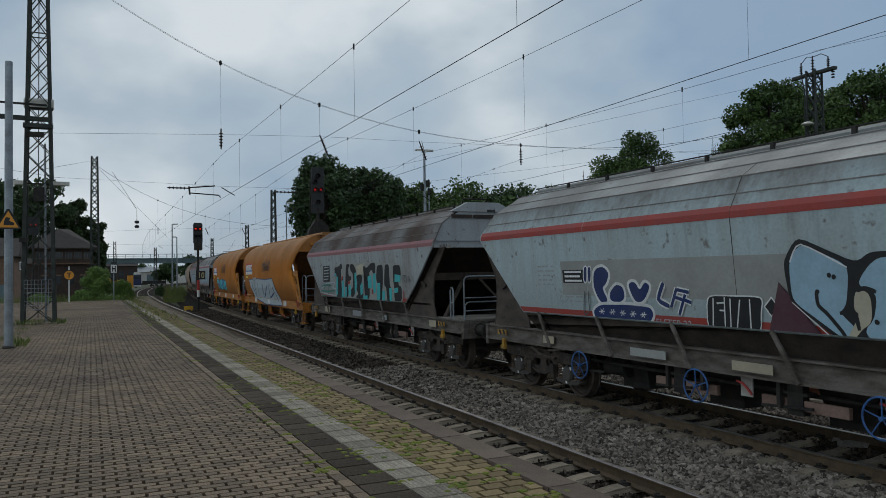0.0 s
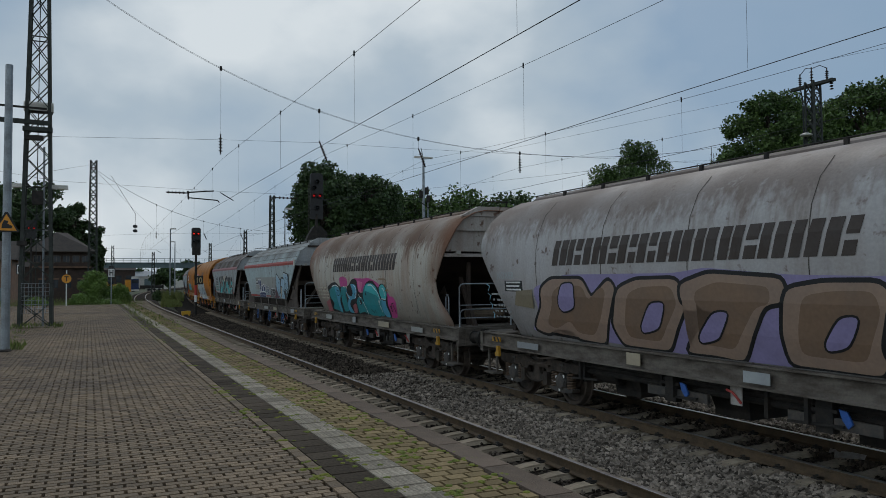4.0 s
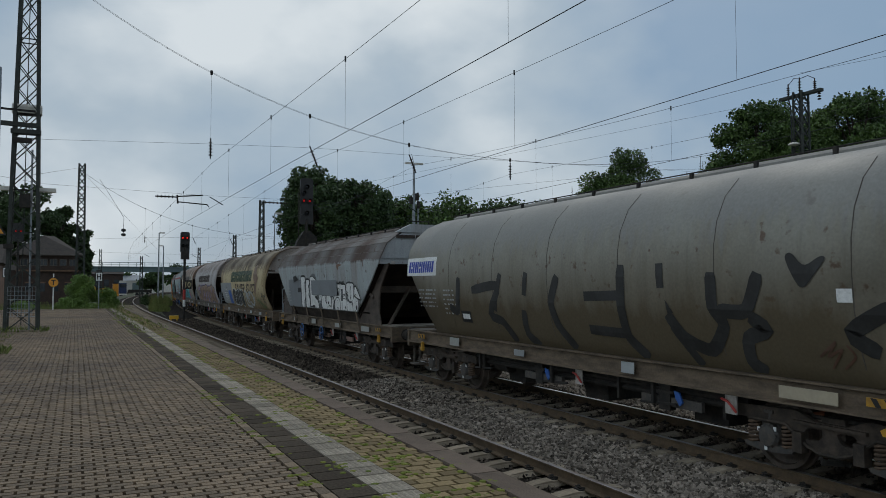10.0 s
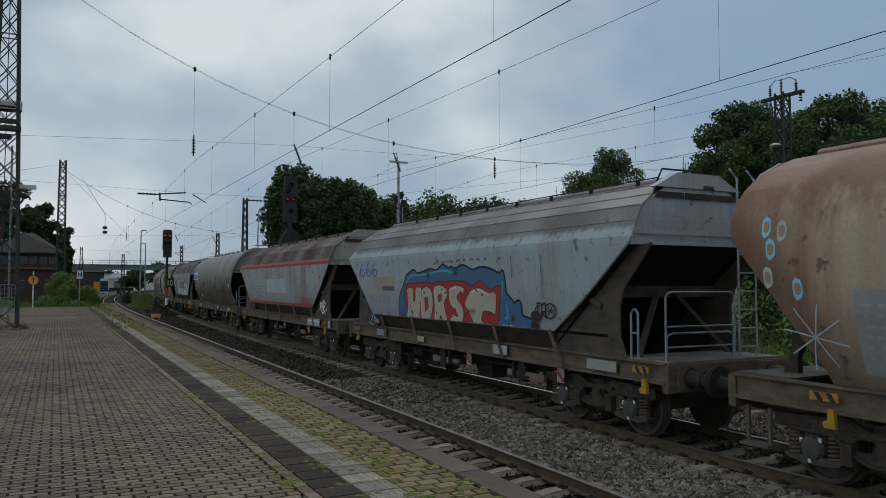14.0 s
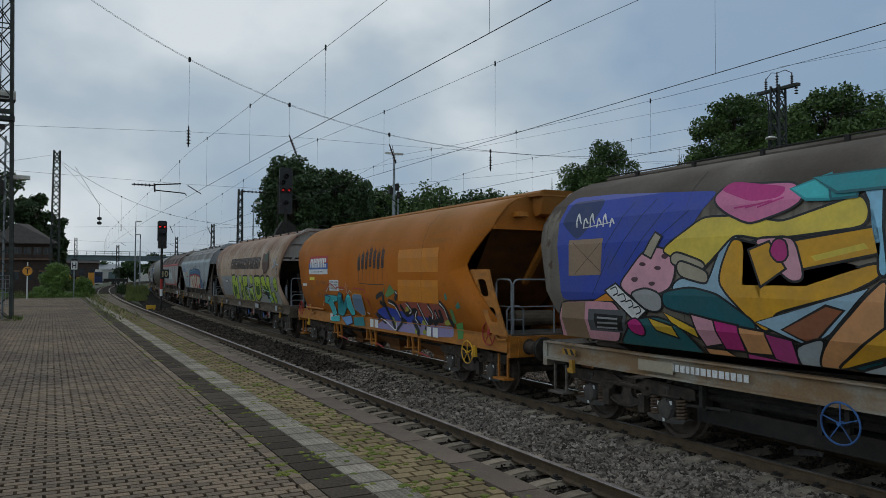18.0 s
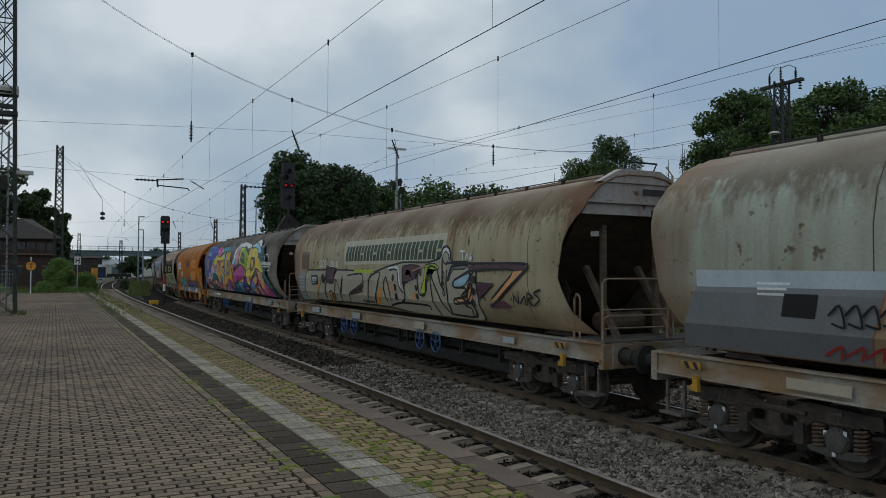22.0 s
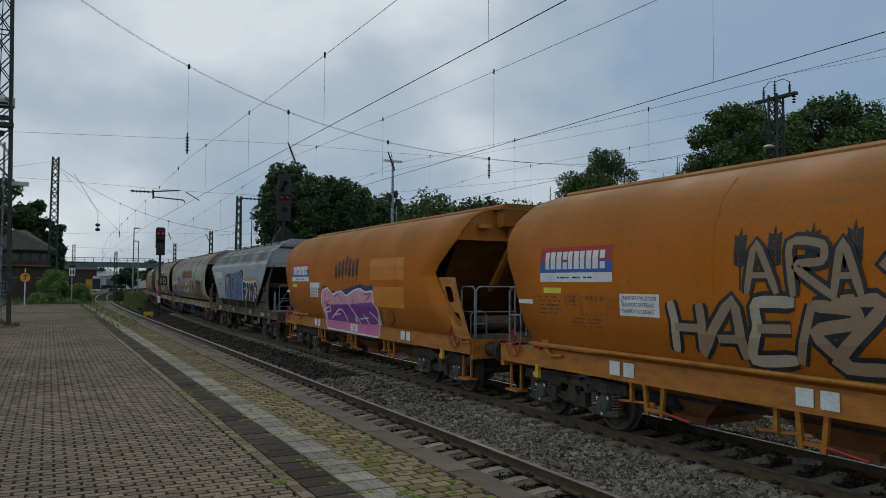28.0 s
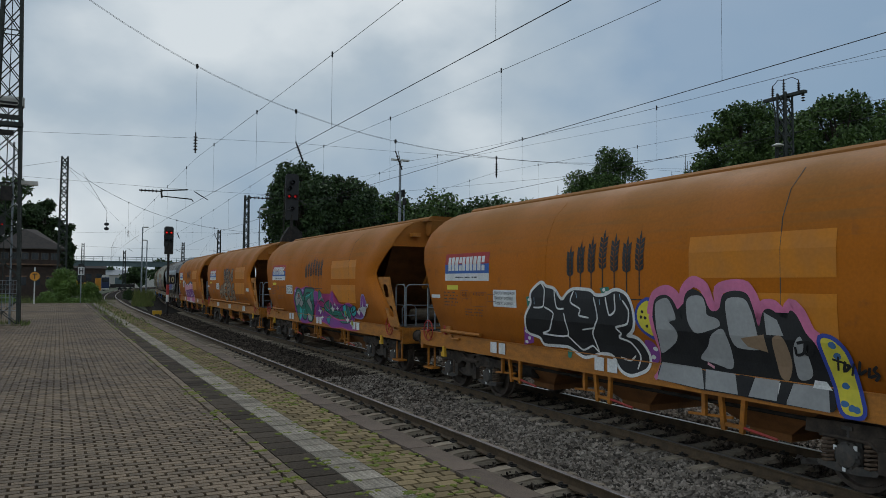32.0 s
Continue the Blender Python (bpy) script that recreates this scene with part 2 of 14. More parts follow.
TILE_DARK = mat("dark slate-grey platform tile", (0.067, 0.053, 0.040), (0.110, 0.087, 0.065), 1.6, 0.9, 0, 0.4, 42, island=0.25, each=0.32, spread=0.32, spec=0.07)
KERB = mat("brown-grey platform edge slab", (0.1665, 0.126, 0.0972), (0.099, 0.0765, 0.0612), 1.5, 0.88, 0, 0.5, 80, each=0.14, spec=0.15, spread=0.25)
MOSS = mat("yellow-green moss", (0.17, 0.18, 0.03), (0.10, 0.13, 0.02), 6, 0.95, 0, 0.6, 50)
LEAF = mat("broad leaves", (0.074, 0.124, 0.026), (0.042, 0.080, 0.017), 0.4, 0.6, 0, 0, 8, island=0.45)
LEAF_B = mat("light green leaves", (0.13, 0.21, 0.04), (0.085, 0.15, 0.028), 0.5, 0.6, 0, 0, 8, island=0.4)
LEAF_D = mat("dark distant leaves", (0.046, 0.080, 0.022), (0.028, 0.054, 0.015), 0.25, 0.65, 0, 0, 8, island=0.4)
GRASS = mat("summer grass", (0.11, 0.15, 0.03), (0.16, 0.15, 0.05), 0.8, 0.8, 0, 0, 8, island=0.4)
BARK = mat("bark", (0.07, 0.055, 0.04), (0.045, 0.036, 0.028), 4, 0.9, 0, 0.6, 20)
BRICKM = mat("dark red-brown brick", (0.0595, 0.0385, 0.0294), (0.0385, 0.028, 0.0231), 1.5, 0.9, 0, 0.4, 15)
BRICK_O = mat("weathered orange brick", (0.19, 0.11, 0.07), (0.12, 0.075, 0.05), 1.5, 0.9, 0, 0.4, 15)
ROOFT = mat("dark brown roof tile", (0.0525, 0.042, 0.035), (0.035, 0.0294, 0.0266), 2, 0.85, 0, 0.5, 12)
BRIDGE = mat("blue-grey bridge paint", (0.13, 0.18, 0.185), (0.10, 0.14, 0.15), 0.6, 0.6)
GLASS = mat("dark window glass", (0.03, 0.035, 0.04), (0.05, 0.055, 0.06), 1, 0.12, 0, 0)
WHITE = mat("white paint", (0.72, 0.72, 0.70), (0.6, 0.6, 0.57), 3, 0.6)
BLACK = mat("black paint", (0.015, 0.015, 0.016), (0.022, 0.022, 0.022), 3, 0.5)
RED = mat("red paint", (0.42, 0.035, 0.03), (0.33, 0.04, 0.03), 3, 0.55)
YELLOW = mat("signal yellow paint", (0.72, 0.42, 0.03), (0.6, 0.33, 0.03), 3, 0.5)
ORANGE = mat("orange sign paint", (0.70, 0.30, 0.03), (0.6, 0.25, 0.03), 3, 0.5)
BLUE = mat("blue paint", (0.03, 0.12, 0.42), (0.04, 0.10, 0.30), 3, 0.5)
HANDWHEEL = mat("dull blue handwheel paint", (0.04, 0.13, 0.34), (0.035, 0.075, 0.18), 6, 0.6)
CABLE = mat("dark cable", (0.03, 0.032, 0.034), None, 3, 0.6, 0.3, 0)
INSUL = mat("brown-black insulator", (0.03, 0.022, 0.02), None, 3, 0.25, 0, 0)
LAMP_SHELL = mat("pale lamp housing", (0.66, 0.63, 0.57), (0.52, 0.5, 0.45), 3, 0.5)
NOTICE = mat("pale stencil paint", (0.42, 0.44, 0.44), (0.34, 0.35, 0.35), 4, 0.7)
HOLLOW = mat("dark brown-amber underside", (0.26, 0.105, 0.030), (0.15, 0.062, 0.020), 1.5, 0.8, stretch=(1, 1, 2))
SHUTTER = mat("faded pink-brown steel", (0.27, 0.175, 0.135), (0.17, 0.11, 0.085), 3, 0.8)
STENCIL_PLATE = mat("dirty white plate paint", (0.42, 0.40, 0.37), (0.24, 0.21, 0.18), 5, 0.75)
ROOF_EDGE = mat("rubbed sheet edge", (0.24, 0.22, 0.20), (0.13, 0.105, 0.09), 3, 0.75)
# a darker grey-brown than FRAME_BROWN, for gussets, end struts and skirt sheets
GUSSET = mat("dark grey-brown gusset paint", (0.088, 0.068, 0.053), (0.045, 0.035, 0.028), 2.2, 0.85, stretch=(1, 1, 2))
# brown darkened to carry the shade inside the end hollows and under the bodies
CAVE = mat("shade-darkened brown hopper end", (0.062, 0.043, 0.032), (0.028, 0.020, 0.016), 1.6, 0.85, stretch=(1, 1, 2))
SIGN_DIM = mat("dull cream figure paint", (0.42, 0.36, 0.20), (0.33, 0.28, 0.15), 5, 0.7)

# ---- mesh helpers ----


def link(name, data, material=None, parent=None, label=""):
    ob = new(name, data)
    if material and not data.materials:
        data.materials.append(material)
    if parent:
        ob.parent = parent
    if label:
        ob["label"] = label
    return ob


def to_mesh(bm, name, smooth=False):
    me = bpy.data.meshes.new(name)
    bm.to_mesh(me)
    bm.free()
    if smooth:
        me.polygons.foreach_set("use_smooth", [True] * len(me.polygons))
    return me


def part(name, bm, material, parent, label="", smooth=False):
    """One bmesh (or ready mesh) as one object under a thing or a part."""
    me = bm if isinstance(bm, bpy.types.Mesh) else to_mesh(bm, name, smooth)
    return link(name, me, material, parent, label)


def thing(name, label, category, at=None, group="", kind="", data=None, material=None):
    ob = new(name, data)
    if data and material and not data.materials:
        data.materials.append(material)
    if at is not None:
        ob.matrix_basis = at
    return tagged(ob, label, category, group, kind)


def box(bm, x0, x1, y0, y1, z0, z1, m=None):
    vs = [bm.verts.new(v) for v in ((x0, y0, z0), (x1, y0, z0), (x1, y1, z0), (x0, y1, z0), (x0, y0, z1), (x1, y0, z1), (x1, y1, z1), (x0, y1, z1))]
    for f in ((3, 2, 1, 0), (4, 5, 6, 7), (0, 1, 5, 4), (1, 2, 6, 5), (2, 3, 7, 6), (3, 0, 4, 7)):
        bm.faces.new([vs[i] for i in f])
    if m is not None:
        for v in vs:
            v.co = m @ v.co
    return bm


def bar(bm, a, b, w, h=None, up=(0, 0, 1)):
    """A square bar of width w and height h from a to b."""
    a, b = Vector(a), Vector(b)
    h = h or w
    d = (b - a).normalized()
    u = Vector(up)
    if abs(d.dot(u)) > 0.95:
        u = Vector((1, 0, 0))
    s = d.cross(u).normalized()
    u = s.cross(d)
    vs = []
    for p in (a, b):
        for i, j in ((-1, -1), (1, -1), (1, 1), (-1, 1)):
            vs.append(bm.verts.new(p + s * (i * w / 2) + u * (j * h / 2)))
    for f in ((0, 1, 2, 3), (7, 6, 5, 4), (0, 4, 5, 1), (1, 5, 6, 2), (2, 6, 7, 3), (3, 7, 4, 0)):
        bm.faces.new([vs[i] for i in f])
    return bm


def tube(bm, pts, r, n=8, cap=True):
    """A round tube along a line of points; r may be a list."""
    pts = [Vector(p) for p in pts]
    rings = []
    for i, p in enumerate(pts):
        d = (pts[min(i + 1, len(pts) - 1)] - pts[max(i - 1, 0)]).normalized()
        u = Vector((0, 0, 1)) if abs(d.z) < 0.95 else Vector((1, 0, 0))
        s = d.cross(u).normalized()
        u = s.cross(d)
        rr = r[i] if isinstance(r, (list, tuple)) else r
        rings.append([bm.verts.new(p + (s * math.cos(2 * math.pi * k / n) + u * math.sin(2 * math.pi * k / n)) * rr) for k in range(n)])
    for a, b in zip(rings, rings[1:]):
        for k in range(n):
            bm.faces.new((a[k], a[(k + 1) % n], b[(k + 1) % n], b[k]))
    if cap and n > 2:
        bm.faces.new(rings[0][::-1])
        bm.faces.new(rings[-1])
    return bm


def lathe(bm, prof, n=16, m=None):
    """A turned body round z from (radius, height) pairs."""
    rings = []
    for r, z in prof:
        rings.append([bm.verts.new((r * math.cos(2 * math.pi * k / n), r * math.sin(2 * math.pi * k / n), z)) for k in range(n)])
    for a, b in zip(rings, rings[1:]):
        for k in range(n):
            bm.faces.new((a[k], a[(k + 1) % n], b[(k + 1) % n], b[k]))
    bm.faces.new(rings[0][::-1])
    bm.faces.new(rings[-1])
    if m is not None:
        for ring in rings:
            for v in ring:
                v.co = m @ v.co
    return bm


def ring(bm, r, w, n=20, m=None, k=5):
    """A torus of radius r and tube radius w round z."""
    vs = [[bm.verts.new(((r + w * math.cos(b)) * math.cos(a), (r + w * math.cos(b)) * math.sin(a), w * math.sin(b)))
           for b in (2 * math.pi * j / k for j in range(k))] for a in (2 * math.pi * i / n for i in range(n))]
    for i in range(n):
        for j in range(k):
            bm.faces.new((vs[i][j], vs[(i + 1) % n][j], vs[(i + 1) % n][(j + 1) % k], vs[i][(j + 1) % k]))
    if m is not None:
        for row in vs:
            for v in row:
                v.co = m @ v.co
    return bm


def prism(bm, pts, axis, a, b):
    """A polygon in the plane across axis ('x', 'y' or 'z'), pulled from a to b."""
    def put(p, t):
        return {"x": (t, p[0], p[1]), "y": (p[0], t, p[1]), "z": (p[0], p[1], t)}[axis]
    lo = [bm.verts.new(put(p, a)) for p in pts]
    hi = [bm.verts.new(put(p, b)) for p in pts]
    n = len(pts)
    bm.faces.new(lo[::-1])
    bm.faces.new(hi)
    for i in range(n):
        bm.faces.new((lo[i], lo[(i + 1) % n], hi[(i + 1) % n], hi[i]))
    return bm


def B():
    return bmesh.new()


def pieces_mesh(name, boxes, cham=0.0):
    """Many boxes as one mesh: rows of (x0, x1, y0, y1, z0, z1), tops drawn in by cham."""
    a = np.asarray(boxes, float)
    n = len(a)
    v = np.zeros((n, 8, 3))
    x0, x1, y0, y1, z0, z1 = a.T
    for i, (xs, ys) in enumerate(((0, 0), (1, 0), (1, 1), (0, 1))):
        v[:, i, 0] = np.where(xs, x1, x0)
        v[:, i, 1] = np.where(ys, y1, y0)
        v[:, i, 2] = z0
        v[:, i + 4, 0] = np.where(xs, x1 - cham, x0 + cham)
        v[:, i + 4, 1] = np.where(ys, y1 - cham, y0 + cham)
        v[:, i + 4, 2] = z1
    f = np.array(((4, 5, 6, 7), (0, 1, 5, 4), (1, 2, 6, 5), (2, 3, 7, 6), (3, 0, 4, 7)))
    faces = (f[None] + 8 * np.arange(n)[:, None, None]).reshape(-1, 4)
    return quick_mesh(name, v.reshape(-1, 3), faces)


def quick_mesh(name, verts, faces):
    verts, faces = np.asarray(verts, np.float32), np.asarray(faces, np.int32)
    me = bpy.data.meshes.new(name)
    me.vertices.add(len(verts))
    me.vertices.foreach_set("co", verts.ravel())
    k = faces.shape[1]
    me.loops.add(faces.size)
    me.loops.foreach_set("vertex_index", faces.ravel())
    me.polygons.add(len(faces))
    me.polygons.foreach_set("loop_start", np.arange(0, faces.size, k, dtype=np.int32))
    me.polygons.foreach_set("use_smooth", np.zeros(len(faces), bool))
    me.update(calc_edges=True)
    return me


def text_mesh(s, embolden=0.0, shear=0.0):
    cu = bpy.data.curves.new("letters", "FONT")
    cu.body, cu.offset, cu.shear, cu.resolution_u = s, embolden, shear, 3
    ob = bpy.data.objects.new("letters", cu)
    me = bpy.data.meshes.new_from_object(ob)
    bpy.data.objects.remove(ob)
    bpy.data.curves.remove(cu)
    return me


# ---- the tracks' lines ----


class Line:
    """A track's centre line: straight at x0 up to y = start, then bending to the right with the given radius."""

    def __init__(self, x0, start, radius):
        self.x0, self.start, self.radius = x0, start, radius

    def at(self, s):
        if s <= self.start:
            return self.x0, s, 0.0
        a = (s - self.start) / self.radius
        return self.x0 + self.radius * (1 - math.cos(a)), self.start + self.radius * math.sin(a), a

    def side(self, s, off):
        x, y, a = self.at(s)
        return x + off * math.cos(a), y - off * math.sin(a)


NEAR, FAR = Line(5.19, 58, 1120), Line(9.39, 30, 800)
THIRD, FOURTH, LEFT = Line(14.0, 25, 780), Line(19.5, 20, 760), Line(-11.0, 70, 1100)

# ---- ground, tracks, platform ----
PZ = 0.766


def sheet(name, x0, x1, y0, y1, z, nx, ny, rough_z=0.0):
    xs, ys = np.linspace(x0, x1, nx), np.linspace(y0, y1, ny)
    X, Y = np.meshgrid(xs, ys)
    Z = z + rough_z * (np.random.rand(*X.shape) - 0.5)
    i = np.arange(nx * ny).reshape(ny, nx)
    f = np.stack([i[:-1, :-1], i[:-1, 1:], i[1:, 1:], i[1:, :-1]], -1).reshape(-1, 4)
    return quick_mesh(name, np.stack([X, Y, Z], -1).reshape(-1, 3), f)


thing("ground", "weedy gravel ground around the tracks", "ground", kind="structure", data=sheet("ground", -2500, 2500, -2500, 2500, -0.62, 60, 60), material=GROUND)


def bed(name, line, a, b, s0, s1, z, label):
    bm = B()
    last = None
    s = s0
    while s <= s1:
        row = []
        for off, dz in ((a - 0.5, -0.36), (a, 0.0), (0, 0.02), (b, 0.0), (b + 0.5, -0.36)):
            x, y = line.side(s, off)
            row.append(bm.verts.new((x, y, z + dz)))
        if last:
            for i in range(4):
                bm.faces.new((last[i], last[i + 1], row[i + 1], row[i]))
        last = row
        s += 4
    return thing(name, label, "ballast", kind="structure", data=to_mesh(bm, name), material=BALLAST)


bed("ballast_near", NEAR, -2.0, 1.9, -30, 330, -0.26, "dark crushed-stone ballast under the platform track")
bed("ballast_far", FAR, -2.3, 2.4, -30, 330, -0.255, "grey-brown crushed-stone ballast under the freight track")
bed("ballast_third", THIRD, -2.2, 2.9, -30, 330, -0.27, "brown rubble ballast of the sidings")
bed("ballast_fourth", FOURTH, -2.4, 3.0, -30, 330, -0.275, "brown rubble ballast of the sidings")
bed("ballast_left", LEFT, -2.2, 2.2, -30, 330, -0.27, "brown ballast of the track behind the platform")

RAIL_PROF = ((-0.07, -0.16), (0.07, -0.16), (0.07, -0.145), (0.012, -0.125), (0.012, -0.04), (0.034, -0.03), (0.036, -0.008), (0.028, 0.0), (-0.028, 0.0), (-0.036, -0.008),
             (-0.034, -0.03), (-0.012, -0.04), (-0.012, -0.125), (-0.07, -0.145))


def rails(line, name, label, heads, s0=-30, s1=330, kind_mat=RAIL):
    for sign, head in zip((-1, 1), heads):
        bm = B()
        last = None
        s = s0
        while s <= s1:
            row = []
            for p, z in RAIL_PROF:
                x, y = line.side(s, sign * 0.7525 + p)
                row.append(bm.verts.new((x, y, z)))
            if last:
                for i in range(len(row)):
                    f = bm.faces.new((last[i], last[(i + 1) % len(row)], row[(i + 1) % len(row)], row[i]))
                    if 5 < i < 9:
                        f.material_index = 1
            last = row
            s += 3
        me = to_mesh(bm, name)
        me.materials.append(kind_mat)
        me.materials.append(head)
        thing(name, label, "rail", group="rails", kind="structure", data=me)


rails(NEAR, "rail", "steel rail of the platform track with a worn grey head", (WORN, WORN))
rails(FAR, "rail", "brown steel rail with a worn head under the freight wagons", (WORN, SHINY))
rails(THIRD, "rail", "rust-red siding rail", (RAIL_SIDE, RAIL_SIDE), kind_mat=RAIL_SIDE)
rails(FOURTH, "rail", "rust-red siding rail", (RAIL_SIDE, RAIL_SIDE), kind_mat=RAIL_SIDE)
rails(LEFT, "rail", "brown rail of the track behind the platform", (RAIL, RAIL))


def sleeper_mesh(simple=False):
    bm = B()
    pts = [(-1.3, -0.23), (-1.3, -0.175), (-1.05, -0.15), (-0.5, -0.155), (-0.25, -0.185), (0.25, -0.185), (0.5, -0.155), (1.05, -0.15), (1.3, -0.175), (1.3, -0.23)]
    prism(bm, pts, "y", -0.125, 0.125)
    for v in bm.verts:
        if v.co.z > -0.2:
            v.co.y *= 0.72
    return to_mesh(bm, "sleeper")


SLEEPER_ME = sleeper_mesh()
SLEEPER_ME.materials.append(SLEEPER)
PAD = B()
for sx in (-0.7525, 0.7525):
    for k in (-1, 1):
        box(PAD, sx + k * 0.09 - 0.045, sx + k * 0.09 + 0.045, -0.07, 0.07, -0.16, -0.135)
        tube(PAD, [(sx + k * 0.10, 0, -0.14), (sx + k * 0.10, 0, -0.09)], 0.02, 6)
        tube(PAD, [(sx + k * 0.05, -0.06, -0.125), (sx + k * 0.12, -0.045, -0.112), (sx + k * 0.12, 0.045, -0.112), (sx + k * 0.05, 0.06, -0.125)], 0.009, 4)
PAD = to_mesh(PAD, "rail_fastening")
PAD.materials.append(DARKM)


def sleepers(line, name, label, s_first, s_last, phase):
    top = thing(name, label, "sleepers", kind="structure")
    s = phase
    while s < s_last:
        if s > s_first:
            x, y, a = line.at(s)
            ob = link("sleeper", SLEEPER_ME, parent=top)
            ob.matrix_basis = pose(x, y, 0, 0, 0, -math.degrees(a))
            if s < 30:
                f = link("rail_fastening", PAD, parent=ob)
        s += 0.6


def far_sleepers(line, s0, s1, name, label):
    rows = []
    s = s0
    while s < s1:
        x, y, a = line.at(s)
        rows.append((x - 1.3, x + 1.3, y - 0.12, y + 0.12, -0.3, -0.16))
        s += 0.6
    thing(name, label, "sleepers", kind="stuff", data=pieces_mesh(name, rows, 0.03), material=SLEEPER)


sleepers(NEAR, "sleepers_near", "weathered concrete sleepers with rail clips", 2.0, 70, 0.2)
sleepers(FAR, "sleepers_far", "weathered concrete sleepers under the freight wagons", 4.0, 66, 0.22)
far_sleepers(NEAR, 70, 110, "sleeper_run", "distant concrete sleepers of the bending track")
far_sleepers(THIRD, 2, 90, "sleeper_run", "half-buried sleepers of the siding")
far_sleepers(FOURTH, 2, 90, "sleeper_run", "half-buried sleepers of the siding")
far_sleepers(LEFT, 20, 160, "sleeper_run", "distant sleepers of the track behind the platform")


def stones(name, n, x0, x1, y0, y1, z, size, label, power=1.6, material=None, blocky=False):
    """Loose crushed stones, thinner further off."""
    r = np.random.rand(n, 3)
    y = y0 + (y1 - y0) * r[:, 1] ** power
    x = x0 + (x1 - x0) * r[:, 0]
    s = size * (0.55 + 0.75 * np.random.rand(n))
    base = np.array([(-1, -1, -1), (1, -1, -1), (1, 1, -1), (-1, 1, -1), (-1, -1, 1), (1, -1, 1), (1, 1, 1), (-1, 1, 1)], float)
    f = np.array(((0, 3, 2, 1), (4, 5, 6, 7), (0, 1, 5, 4), (1, 2, 6, 5), (2, 3, 7, 6), (3, 0, 4, 7)))
    if not blocky:
        base = np.array([(-1, 0, 0), (1, 0, 0), (0, -1, 0), (0, 1, 0), (0, 0, -1), (0, 0, 1)], float) * 1.35
        f = np.array(((0, 2, 5), (2, 1, 5), (1, 3, 5), (3, 0, 5), (2, 0, 4), (1, 2, 4), (3, 1, 4), (0, 3, 4)))
    v = base[None] * (0.35 + 0.65 * np.random.rand(n, len(base), 1)) * s[:, None, None] * (0.6 + 0.6 * np.random.rand(n, 1, 3))
    ang = np.random.rand(n, 3) * 6.28
    for ax in range(3):
        c, q = np.cos(ang[:, ax])[:, None], np.sin(ang[:, ax])[:, None]
        i, j = [(1, 2), (0, 2), (0, 1)][ax]
        a, b = v[:, :, i].copy(), v[:, :, j].copy()
        v[:, :, i], v[:, :, j] = a * c - b * q, a * q + b * c
    v += np.stack([x, y, np.full(n, z) + 0.04 * np.random.rand(n)], -1)[:, None]
    faces = (f[None] + len(base) * np.arange(n)[:, None, None]).reshape(-1, f.shape[1])
    return thing(name, label, "ballast stones", kind="stuff", data=quick_mesh(name, v.reshape(-1, 3), faces), material=material or STONE)


stones("ballast_stones", 44000, 6.05, 8.6, 3.5, 20, -0.232, 0.035, "loose grey crushed stones between the two tracks", 1.5, blocky=True)
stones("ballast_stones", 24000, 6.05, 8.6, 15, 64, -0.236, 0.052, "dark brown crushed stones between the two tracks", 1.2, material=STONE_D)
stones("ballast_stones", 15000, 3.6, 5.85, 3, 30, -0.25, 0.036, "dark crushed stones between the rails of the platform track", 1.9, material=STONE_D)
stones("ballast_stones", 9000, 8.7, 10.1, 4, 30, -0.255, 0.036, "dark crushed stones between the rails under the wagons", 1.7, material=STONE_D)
# added dark heap: stands in for the wagons' shade along the far rail
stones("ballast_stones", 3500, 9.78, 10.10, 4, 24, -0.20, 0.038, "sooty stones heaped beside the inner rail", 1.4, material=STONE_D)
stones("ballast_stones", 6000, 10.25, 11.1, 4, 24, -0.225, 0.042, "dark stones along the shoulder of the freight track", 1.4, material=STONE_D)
stones("ballast_stones", 11000, 10.6, 13.2, 4, 40, -0.24, 0.05, "pale rubble stones beside the freight track", 1.7, material=RUBBLE)
stones("ballast_stones", 9000, 13.4, 23, 4, 60, -0.25, 0.06, "brown rubble stones of the sidings", 1.4, material=RUBBLE)

# platform: body, then its pieces
X_EDGE, Y_END, X_BACK = 3.49, 61.0, -8.2
pb = box(B(), X_BACK, 3.40, -14, Y_END, -0.62, PZ - 0.085)
platform = thing("platform", "long island platform paved with grey-brown concrete pavers", "platform", kind="structure", data=to_mesh(pb, "platform"), material=JOINT)


def pavers(x0, x1, y0, y1, lx, ly, gap, z, open_joint=0.03):
    rows = []
    j = 0
    y = y0
    while y < y1:
        x = x0 + (lx / 2 if j % 2 else 0.0)
        if j % 2:
            rows.append((x0, x0 + lx / 2 - open_joint, y, y + ly - gap))
        while x < x1 - 0.04:
            rows.append((x, min(x + lx - open_joint, x1), y, y + ly - gap))
            x += lx
        y += ly
        j += 1
    a = np.array(rows)
    n = len(a)
    zz = z + 0.004 * (np.random.rand(n) - 0.5)
    return np.column_stack([a, np.full(n, PZ - 0.09), zz])


def lay(rows, name, material, near, label):
    """The pieces nearest to the camera's stand become parts of the platform; the rest is one joined surface."""
    sel = near(rows)
    shared = {}
    for r in rows[sel]:
        k = (round(r[1] - r[0], 3), round(r[3] - r[2], 3))
        if k not in shared:
            shared[k] = pieces_mesh(name, [(0, k[0], 0, k[1], -0.09, 0.0)], 0.003)
            shared[k].materials.append(material)
        ob = link(name, shared[k], parent=platform)
        ob.location = (r[0], r[2], r[5])
    link(name + "_field", pieces_mesh(name, rows[~sel], 0.003), material, platform, label)["kind"] = "stuff"


